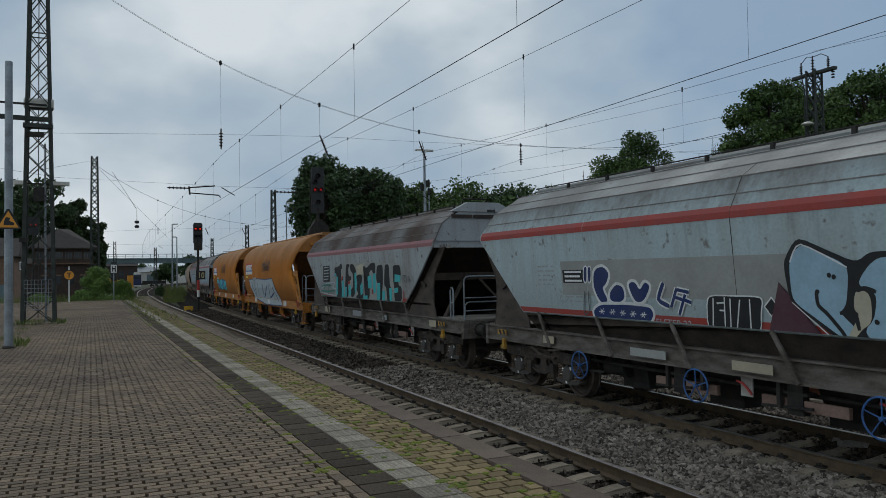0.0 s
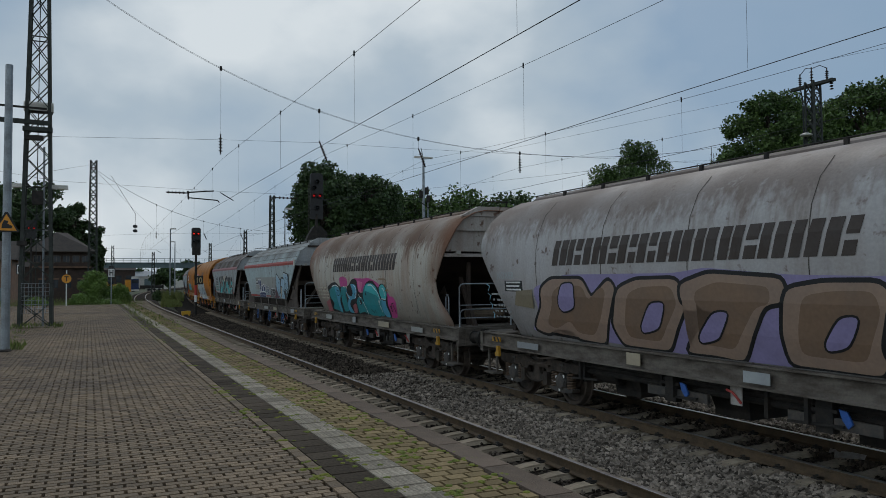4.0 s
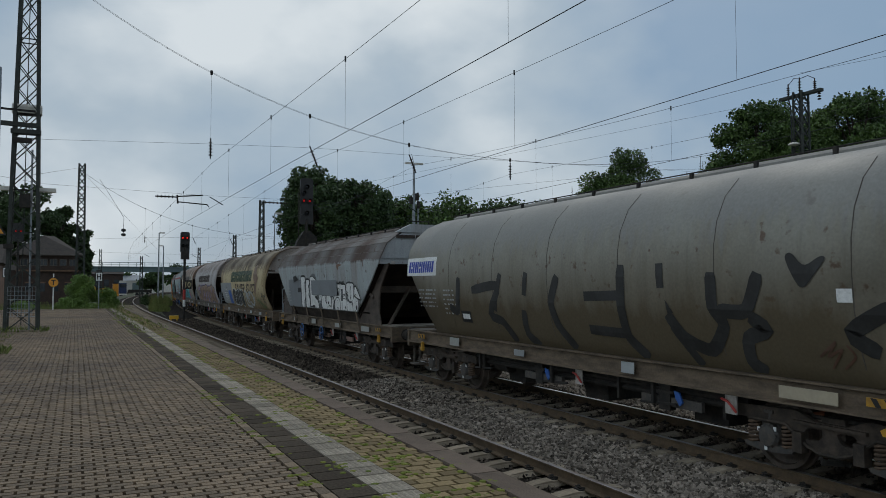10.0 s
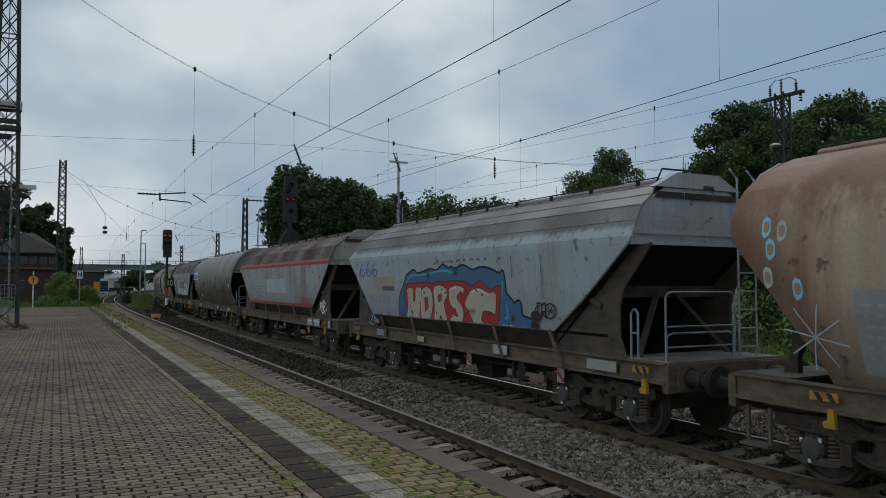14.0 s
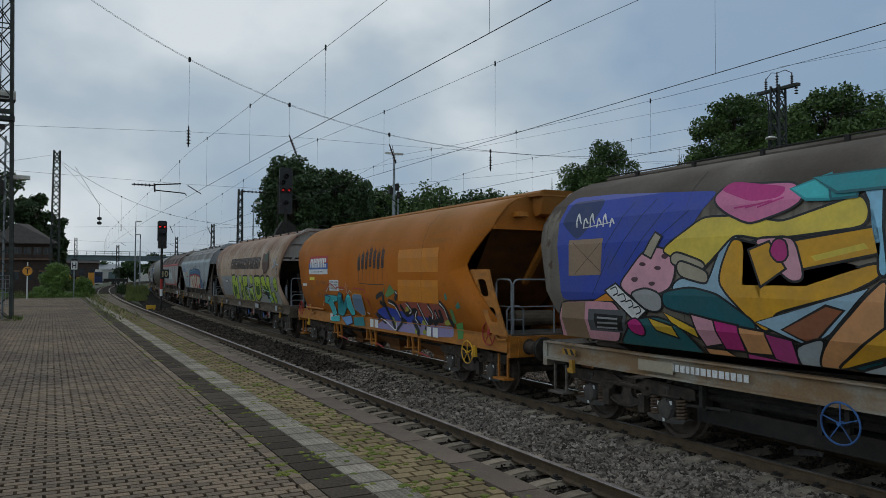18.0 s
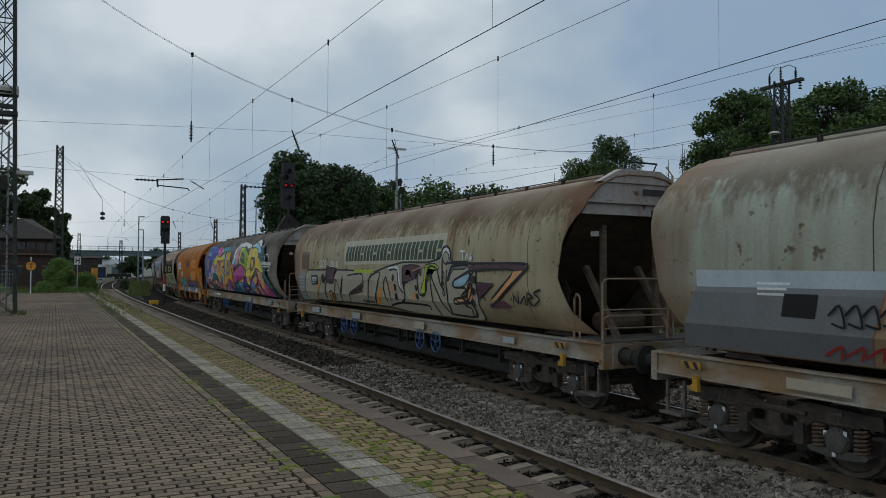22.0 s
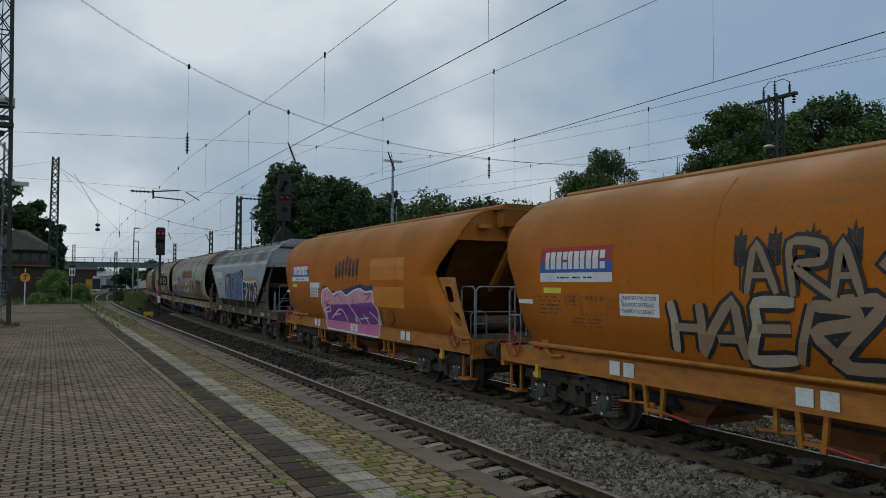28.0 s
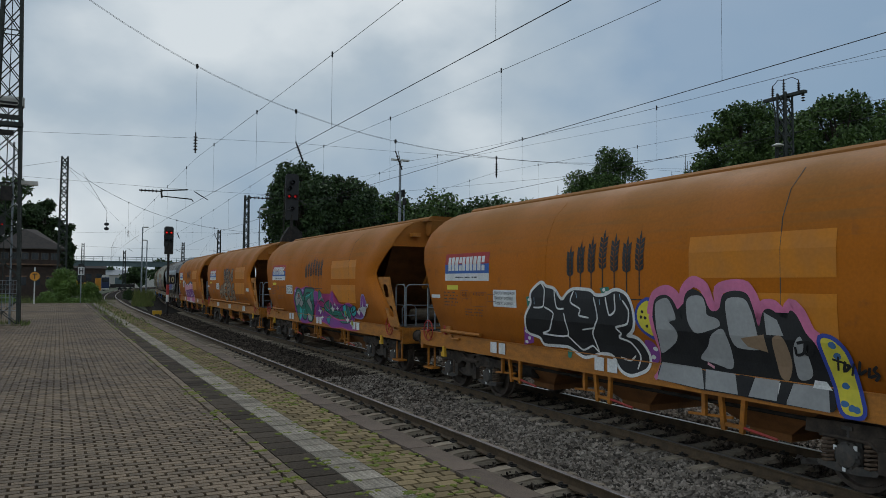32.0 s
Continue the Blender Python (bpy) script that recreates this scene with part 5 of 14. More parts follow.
W["J"] = wagon("long", -133.0, -152.3, "long hopper wagon covered by a colourful cartoon-style mural", MURAL_GREY, FRAME_OCHRE, wheels_blue=(12.79, 11.94, 7.37, 6.51), end_material=END_PALE, rail_mat=RUST_RAIL)
W["K"] = wagon("long", -152.3, -171.0, "long sand-green hopper wagon with pale outlined graffiti", SAND, FRAME_OCHRE, wheels_blue=(12.79, 11.94, 7.37, 6.51), end_material=END_PALE, rail_mat=RUST_RAIL)
W["L"] = wagon("long", -171.0, -189.7, "long pale green hopper wagon with brown lettering band and graffiti", MINT, FRAME_OCHRE, wheels_blue=(12.79, 11.94, 7.37, 6.51), end_material=END_PALE, rail_mat=RUST_RAIL)
W["M"] = wagon("trap", -189.7, -204.1, "silver grey hopper wagon with blue and black-white graffiti", VTG_GREY, FRAME_BROWN, end_material=END_GREY, slide=0.33)
W["N"] = wagon("yellow", -204.1, -219.5, "amber yellow hopper wagon with pink-silver graffiti", AMBER, FRAME_YELLOW)
W["O"] = wagon("yellow", -219.5, -234.6, "amber yellow hopper wagon with grey-outlined block graffiti", AMBER, FRAME_YELLOW)
W["P"] = wagon("yellow", -234.6, -250.0, "amber yellow hopper wagon with green and violet graffiti", AMBER, FRAME_YELLOW)
W["Q"] = wagon("yellow", -250.0, -265.2, "amber yellow hopper wagon with black, white and silver graffiti", AMBER, FRAME_YELLOW)

# how far the stencils stand from the layout common to their kind
for key, along in (("A", 0.28), ("B", 0.35), ("C1", 0.08), ("C2", 0.29), ("C3", -0.21), ("D", -0.06), ("E", 0.29), ("F", 0.33), ("G", 0.81), ("H", 0.5), ("K", 0.39), ("L", 0.18), ("M", 1.03)):
    W[key]["marks"] = along


# ---- paint, lettering and graffiti on the wagon sides ----
def paint(name, col, wear=0.8):
    return mat(name + " paint", col, tuple(c * wear + 0.02 for c in col), 2.5, 0.55, 0, 0, 20, spread=0.08)


P = {k: paint(k, c) for k, c in {
    "black": (0.012, 0.012, 0.013), "white": (0.62, 0.62, 0.60), "pale": (0.42, 0.47, 0.48), "ice": (0.32, 0.48, 0.58), "silver": (0.36, 0.36, 0.35),
    "teal": (0.02, 0.26, 0.28), "turquoise": (0.05, 0.46, 0.47), "deepteal": (0.01, 0.11, 0.13), "blue": (0.03, 0.13, 0.40), "royal": (0.03, 0.06, 0.36), "sky": (0.28, 0.58, 0.76),
    "navy": (0.012, 0.03, 0.12), "lilac": (0.42, 0.34, 0.55), "purple": (0.24, 0.05, 0.28), "pink": (0.66, 0.18, 0.33), "rose": (0.7, 0.34, 0.4),
    "magenta": (0.52, 0.025, 0.2), "maroon": (0.09, 0.035, 0.045), "red": (0.42, 0.035, 0.035), "brick": (0.33, 0.08, 0.05), "orange": (0.74, 0.27, 0.02), "peach": (0.7, 0.33, 0.13),
    "gold": (0.74, 0.46, 0.03), "lemon": (0.72, 0.62, 0.05), "lime": (0.4, 0.52, 0.04), "green": (0.08, 0.26, 0.06), "jade": (0.03, 0.20, 0.14), "moss": (0.07, 0.13, 0.03), "grey": (0.20, 0.20, 0.20),
    "ash": (0.11, 0.115, 0.12), "tan": (0.30, 0.20, 0.12), "cocoa": (0.10, 0.05, 0.03), "umber": (0.045, 0.03, 0.022), "forest": (0.035, 0.07, 0.035), "cream": (0.50, 0.45, 0.33),
    "amber": (0.60, 0.205, 0.003), "sand": (0.40, 0.34, 0.24), "stripe": (0.34, 0.045, 0.03), "panelgrey": (0.27, 0.28, 0.28), "fade": (0.30, 0.12, 0.12),
    "mustard": (0.36, 0.25, 0.06), "straw": (0.76, 0.56, 0.07), "orange2": (0.72, 0.36, 0.02), "brick2": (0.30, 0.10, 0.04), "peach2": (0.7, 0.33, 0.13), "tan2": (0.22, 0.14, 0.09), "magenta2": (0.52, 0.06, 0.25),
    "teal2": (0.02, 0.13, 0.14), "sky2": (0.13, 0.28, 0.52), "sky3": (0.08, 0.35, 0.5), "lime2": (0.32, 0.47, 0.03), "sand2": (0.40, 0.36, 0.26), "rusty": (0.16, 0.085, 0.05),
    "rusttan": (0.34, 0.235, 0.13), "fade2": (0.36, 0.11, 0.12), "fade3": (0.32, 0.22, 0.16), "turq2": (0.02, 0.20, 0.22), "faded": (0.33, 0.33, 0.30), "blue3": (0.05, 0.16, 0.36),
    "bluegrey": (0.13, 0.20, 0.30), "green2": (0.10, 0.24, 0.07), "lilac2": (0.28, 0.24, 0.42), "lemon2": (0.34, 0.36, 0.04), "panelolive": (0.24, 0.20, 0.13), "pale2": (0.36, 0.38, 0.38), "slate": (0.20, 0.215, 0.225), "stencil": (0.33, 0.34, 0.33), "soot": (0.022, 0.021, 0.019), "azure": (0.05, 0.20, 0.40), "denim": (0.06, 0.14, 0.25),
}.items()}


def on_side(w, bm, lift, clip=True, side=1, along=None):
    """Lays a flat drawing (metres from the tail, height) onto the wagon's side sheet."""
    kind, L = w["kind"], w["L"]
    geom = lambda: bm.verts[:] + bm.edges[:] + bm.faces[:]
    zs = [v.co.y for v in bm.verts]
    if not zs:
        return bm
    if clip:
        low = 0.945 if kind == "yellow" else PROFILE[kind][0][1] + 0.015
        if min(zs) < low:
            bmesh.ops.bisect_plane(bm, geom=geom(), plane_co=(0, low, 0), plane_no=(0, 1, 0), clear_inner=True)
    if kind == "trap" and clip:
        # nothing hangs over the slanting edge at the tail
        shift = w["slide"] - (w["marks"] if along is None else along)
        bmesh.ops.bisect_plane(bm, geom=geom(), plane_co=(3.60 + shift, 1.60, 0), plane_no=(1.52, 2.20, 0), clear_inner=True)
        zs = [v.co.y for v in bm.verts]
        if not zs:
            return bm
    levels = [p[1] for p in fine_profile(kind) if min(zs) < p[1] < max(zs)]
    if kind == "trap":
        levels = [z for z in (3.12, 3.22, 3.72) if min(zs) < z < max(zs)]
    for z in levels:
        bmesh.ops.bisect_plane(bm, geom=geom(), plane_co=(0, z, 0), plane_no=(0, 1, 0))
    for v in bm.verts:
        r, z = v.co.x, v.co.y
        s = (half_width(kind, z + 0.05) - half_width(kind, z - 0.05)) / 0.1
        n = math.hypot(1, s)
        v.co = (r - L / 2 + (w["marks"] if along is None else along), side * (half_width(kind, z) + lift / n), z - lift * s / n)
    return bm


def loops_bm(loops):
    bm = B()
    for loop in loops:
        vs = [bm.verts.new((p[0], p[1], 0)) for p in loop]
        try:
            bm.faces.new(vs)
        except ValueError:
            continue
    bmesh.ops.triangulate(bm, faces=bm.faces[:])
    return bm


def decal(w, name, loops, colour, lift=0.005, label="", clip=True, along=None):
    bm = on_side(w, loops_bm(loops), lift, clip, along=along)
    if not bm.faces:
        bm.free()
        return None
    return part(name, bm, P[colour] if isinstance(colour, str) else colour, w["ob"], label)


def rect(r0, r1, z0, z1):
    return [(r0, z0), (r1, z0), (r1, z1), (r0, z1)]


def band(w, z0, z1, colour, name="stripe", lift=0.005, label=""):
    k, L = w["kind"], w["L"]
    a = [(w["slide"] + lerp_at(TAIL[k], z) + 0.03, z) for z in (z0, z1)]
    b = [(L - w["nose"] - lerp_at(HEAD[k], z) - 0.03, z) for z in (z1, z0)]
    n = 8
    mid = lambda p, q: [(p[0] + (q[0] - p[0]) * i / n, p[1]) for i in range(n + 1)]
    return decal(w, name, [mid(a[0], b[1]) + mid(b[0], a[1])], colour, lift, label, along=0.0)


def blob(cx, cz, rx, rz, rng, n=16, wob=0.18, power=2.4):
    ph = [rng.uniform(0, 6.28) for _ in range(3)]
    out = []
    for i in range(n):
        a = 2 * math.pi * i / n
        k = 1 + wob * (0.6 * math.sin(2 * a + ph[0]) + 0.5 * math.sin(3 * a + ph[1]) + 0.35 * math.sin(5 * a + ph[2]))
        c, s = math.cos(a), math.sin(a)
        out.append((cx + rx * k * math.copysign(abs(c) ** (2 / power), c), cz + rz * k * math.copysign(abs(s) ** (2 / power), s)))
    return out


# abstract block forms in a unit square, for graffiti that cannot be read
FORMS = (
    ((0, 0), (0.34, 0), (0.36, 0.36), (0.66, 0.34), (0.64, 0), (1, 0.05), (0.95, 1), (0.62, 0.96), (0.64, 0.62), (0.36, 0.64), (0.34, 1), (0.02, 0.95)),
    ((0, 0.04), (1, 0), (0.92, 0.32), (0.45, 0.33), (0.5, 0.42), (0.9, 0.45), (0.86, 0.66), (0.42, 0.62), (0.44, 0.72), (1, 0.78), (0.96, 1), (0.06, 0.96)),
    ((0.05, 0), (0.42, 0.05), (0.5, 0.45), (0.6, 0.0), (1, 0.08), (0.78, 0.5), (0.98, 0.96), (0.62, 1), (0.48, 0.66), (0.34, 0.98), (0, 0.92), (0.24, 0.5)),
    ((0, 0), (0.9, 0.0), (1.05, 0.2), (0.96, 0.6), (0.74, 0.98), (0.3, 1), (0.02, 0.78), (0.3, 0.7), (0.55, 0.76), (0.66, 0.5), (0.3, 0.48), (0.05, 0.3)),
    ((0.08, 0), (0.4, 0.02), (0.42, 0.7), (0.62, 0.68), (0.6, 0.0), (0.95, 0.04), (0.98, 0.84), (0.7, 1.02), (0.2, 1), (0.0, 0.8)),
    ((0, 0.9), (0.05, 0.62), (0.34, 0.66), (0.3, 0.1), (0.62, -0.04), (0.68, 0.62), (1, 0.64), (0.98, 0.95), (0.5, 1.05)),
    ((0.0, 0.1), (0.5, -0.06), (1, 0.12), (0.96, 0.42), (0.4, 0.46), (0.98, 0.56), (0.95, 0.9), (0.5, 1.04), (0.04, 0.88), (0.02, 0.5)),
)


def grow(poly, d):
    n = len(poly)
    area = sum(poly[i][0] * poly[(i + 1) % n][1] - poly[(i + 1) % n][0] * poly[i][1] for i in range(n))
    sg = 1 if area > 0 else -1
    out = []
    for i in range(n):
        (ax, az), (bx, bz), (cx, cz) = poly[i - 1], poly[i], poly[(i + 1) % n]
        n1, n2 = Vector((bz - az, ax - bx)), Vector((cz - bz, bx - cx))
        n1 = n1.normalized() if n1.length else n1
        n2 = n2.normalized() if n2.length else n2
        m = n1 + n2
        k = min(1.8, 2 / max(m.length_squared, 0.5))
        out.append((bx + sg * m.x * d * k, bz + sg * m.y * d * k))
    return out


def wild(w, rl, rr, z0, z1, n, fills, outline="black", halo=None, seed=1, style="block", line=0.045, lift=0.006, shine="white", lean=0.12, over=1.25):
    """An unreadable graffiti piece: n overlapping forms with outline, fill, shine and sometimes a halo."""
    rng = random.Random(seed)
    step = (rl - rr) / n
    forms = []
    for i in range(n):
        cx = rl - (i + 0.5) * step
        hw, hh = step * over / 2, (z1 - z0) / 2 * rng.uniform(0.86, 1.04)
        cz = (z0 + z1) / 2 + rng.uniform(-0.06, 0.06) * (z1 - z0)
        if style == "bubble":
            p = blob(cx, cz, hw, hh, rng, 18, 0.15, 2.8)
        else:
            f = rng.choice(FORMS)
            flip = rng.random() < 0.5
            p = [(cx + hw * (1 - 2 * (1 - u if flip else u)) + lean * (v - 0.5) * -1, cz + hh * (2 * v - 1)) for u, v in f]
        forms.append(p)
    ob = w["ob"]
    if halo:
        for i, p in enumerate(forms):
            decal(w, "graffiti_halo", [grow(p, line * 2.3)], halo, lift - 0.003 + i * 0.0002)
    for i, p in enumerate(forms):
        decal(w, "graffiti_outline", [grow(p, line)], outline, lift + 0.002 + i * 0.0012)
        decal(w, "graffiti_fill", [p], fills[i % len(fills)], lift + 0.0026 + i * 0.0012)
        cx, cz = sum(q[0] for q in p) / len(p), sum(q[1] for q in p) / len(p)
        if len(fills) > 1:
            hw = step * 0.3
            decal(w, "graffiti_shade", [blob(cx, cz - (z1 - z0) * 0.17, hw * 0.8, (z1 - z0) * 0.12, rng, 9, 0.3)], fills[(i + 1) % len(fills)], lift + 0.0031 + i * 0.0012)
        if shine:
            decal(w, "graffiti_shine", [blob(cx + step * 0.18, cz + (z1 - z0) * 0.27, 0.05, 0.025, rng, 7, 0.2)], shine, lift + 0.0034 + i * 0.0012)
    return forms


def stroke(w, pts, width, colour, lift=0.008, name="graffiti_stroke", along=None):
    """One brush line through (distance, height) points."""
    left, right = [], []
    for i, (x, z) in enumerate(pts):
        a, b = pts[max(i - 1, 0)], pts[min(i + 1, len(pts) - 1)]
        d = Vector((b[0] - a[0], b[1] - a[1])).normalized()
        k = width / 2 * (0.55 if i in (0, len(pts) - 1) else 1)
        left.append((x - d.y * k, z + d.x * k))
        right.append((x + d.y * k, z - d.x * k))
    return decal(w, name, [left + right[::-1]], colour, lift, along=along)


def letters(w, s, rl, rr, z0, z1, colour, lift=0.007, bold=0.0, shear=0.0, name="lettering", label="", along=None):
    me = text_mesh(s, bold, shear)
    bm = B()
    bm.from_mesh(me)
    bpy.data.meshes.remove(me)
    xs, ys = [v.co.x for v in bm.verts], [v.co.y for v in bm.verts]
    x0, x1, y0, y1 = min(xs), max(xs), min(ys), max(ys)
    for v in bm.verts:
        v.co = (rl - (v.co.x - x0) / (x1 - x0) * (rl - rr), z0 + (v.co.y - y0) / (y1 - y0) * (z1 - z0), 0)
    on_side(w, bm, lift, along=along)
    return part(name, bm, P[colour], w["ob"], label)


def name_blocks(w, n, rl, rr, z0, z1, colour, lift=0.007, seed=0, slant=0.25, name="name_block"):
    """A company name as pairs of plain leaning bars of the letters' size and weight."""
    rng = random.Random(seed)
    step = (rl - rr) / n
    h = z1 - z0
    for i in range(n):
        a, k = rl - i * step, step * rng.uniform(0.86, 0.93)
        cut, low = rng.choice((0.40, 0.46)), rng.choice((0.0, 0.0, 0.55))
        bars = ((0.0, cut, 0.0, 1.0), (cut + 0.14, 1.0, low, 1.0), (cut + 0.14, 1.0, 0.0, low - 0.16))
        loops = [[(a - k * u - slant * h * v, z0 + h * v) for u, v in ((p, lo), (q, lo), (q, hi), (p, hi))] for p, q, lo, hi in bars if hi > lo]
        decal(w, name, loops, colour, lift)


def data_bars(w, rl, rr, z0, z1, rows, colour="stencil", seed=3, lift=0.006):
    """A block of small stencilled data, too small to read, as bars."""
    rng = random.Random(seed)
    h = (z1 - z0) / rows
    loops = []
    for k in range(rows):
        r = rl
        while r > rr + 0.06:
            ln = rng.uniform(0.04, 0.14)
            loops.append(rect(max(rr, r - ln), r, z0 + k * h + h * 0.28, z0 + k * h + h * 0.62))
            r -= ln + rng.choice((0.02, 0.025, 0.09))
    ob = decal(w, "data_block", loops, colour, lift)
    if ob:
        ob["kind"] = "stuff"


def rounded(shape, cut=0.22):
    """The polygon with its corners cut twice, as a spray can draws it."""
    for most in (cut, 0.25):
        out = []
        for (ax, az), (bx, bz) in zip(shape, shape[1:] + shape[:1]):
            c = min(most, 0.07 / max(math.hypot(bx - ax, bz - az), 0.01))
            out += [(ax + (bx - ax) * c, az + (bz - az) * c), (bx + (ax - bx) * c, bz + (az - bz) * c)]
        shape = out
    return shape


def flowing(pts):
    """More points along a smooth curve through the given ones."""
    out = []
    for i in range(len(pts) - 1):
        p0, p1, p2, p3 = (Vector(pts[max(0, min(k, len(pts) - 1))]) for k in (i - 1, i, i + 1, i + 2))
        for k in range(4):
            u = k / 4
            out.append(tuple(p1 + 0.35 * u * (1 - u) * ((1 - u) * (p2 - p0) - u * (p3 - p1)) * 1.0 + (p2 - p1) * (u * u * (3 - 2 * u))))
    return out + [pts[-1]]


class Art:
    """Paint laid on a wagon side, layer on layer; the strokes of one colour form one part."""

    def __init__(self, w, base=0.006):
        self.w, self.lift, self.pens = w, base, {}
        ARTS.append(self)

    def up(self):
        self.lift += 0.0004
        return self.lift

    def pen(self, name, colour, shape):
        bm = on_side(self.w, loops_bm([shape]), self.up(), along=0.0)
        self.pens.setdefault((name, colour), []).append(to_mesh(bm, name))

    def field(self, shape, fill, edge=None, width=0.03):
        if len(shape) > 4:
            shape = rounded(shape)
        if edge:
            self.pen("graffiti_outline", edge, grow(shape, width))
        decal(self.w, "graffiti_fill", [shape], fill, self.up(), along=0.0)

    def line(self, pts, width, colour):
        left, right = [], []
        pts = flowing(pts) if len(pts) > 2 else pts
        for i, (x, z) in enumerate(pts):
            a, b = pts[max(i - 1, 0)], pts[min(i + 1, len(pts) - 1)]
            d = Vector((b[0] - a[0], b[1] - a[1])).normalized()
            k = width / 2 * (0.75 if i in (0, len(pts) - 1) else 1)
            left.append((x - d.y * k, z + d.x * k))
            right.append((x + d.y * k, z - d.x * k))
        up = self.up()
        for i in range(len(pts) - 1):
            bm = on_side(self.w, loops_bm([[left[i], left[i + 1], right[i + 1], right[i]]]), up, along=0.0)
            self.pens.setdefault(("graffiti_stroke", colour), []).append(to_mesh(bm, "stroke"))

    def spot(self, r, z, a, b, fill, edge=None):
        rng = random.Random(int(r * 100 + z * 1000))
        shape = blob(r, z, max(a, 0.02), max(b, 0.02), rng, 14, 0.08, 2)
        if edge:
            self.pen("graffiti_outline", edge, grow(shape, 0.025))
        self.pen("graffiti_spot", fill, shape)

    def close(self):
        for (name, colour), meshes in self.pens.items():
            bm = B()
            for me in meshes:
                bm.from_mesh(me)
                bpy.data.meshes.remove(me)
            part(name, bm, P[colour], self.w["ob"])["kind"] = "stuff"


ARTS = []


def plate(w, rl, rr, z0, z1, rows=3, face="black", ink="white"):
    decal(w, "owner_plate", [rect(rr, rl, z0, z1)], face, 0.006, "small black owner's plate")
    h = (z1 - z0) / rows
    for k in range(rows):
        decal(w, "plate_line", [rect(rr + 0.06 + 0.05 * (k % 2), rl - 0.06, z0 + k * h + h * 0.3, z0 + k * h + h * 0.75)], ink, 0.009)


def ear(w, r, z0, z1, lean=0.0, colour="black"):
    """One painted wheat ear: a stalk with paired grains."""
    h = z1 - z0
    bm_loops = [[(r - 0.012, z0), (r + 0.012, z0), (r + 0.012 + lean, z1), (r - 0.012 + lean, z1)]]
    n = 6
    for i in range(n):
        zc = z0 + h * (0.42 + 0.55 * i / n)
        c = r + lean * (zc - z0) / h
        for s in (-1, 1):
            bm_loops.append([(c + s * 0.012, zc), (c + s * 0.085, zc + 0.03), (c + s * 0.10, zc + 0.11), (c + s * 0.03, zc + 0.075)])
    bm_loops.append([(r + lean - 0.03, z1 - 0.02), (r + lean + 0.03, z1 - 0.02), (r + lean, z1 + 0.12)])
    decal(w, "wheat_ear", bm_loops, colour, 0.006)


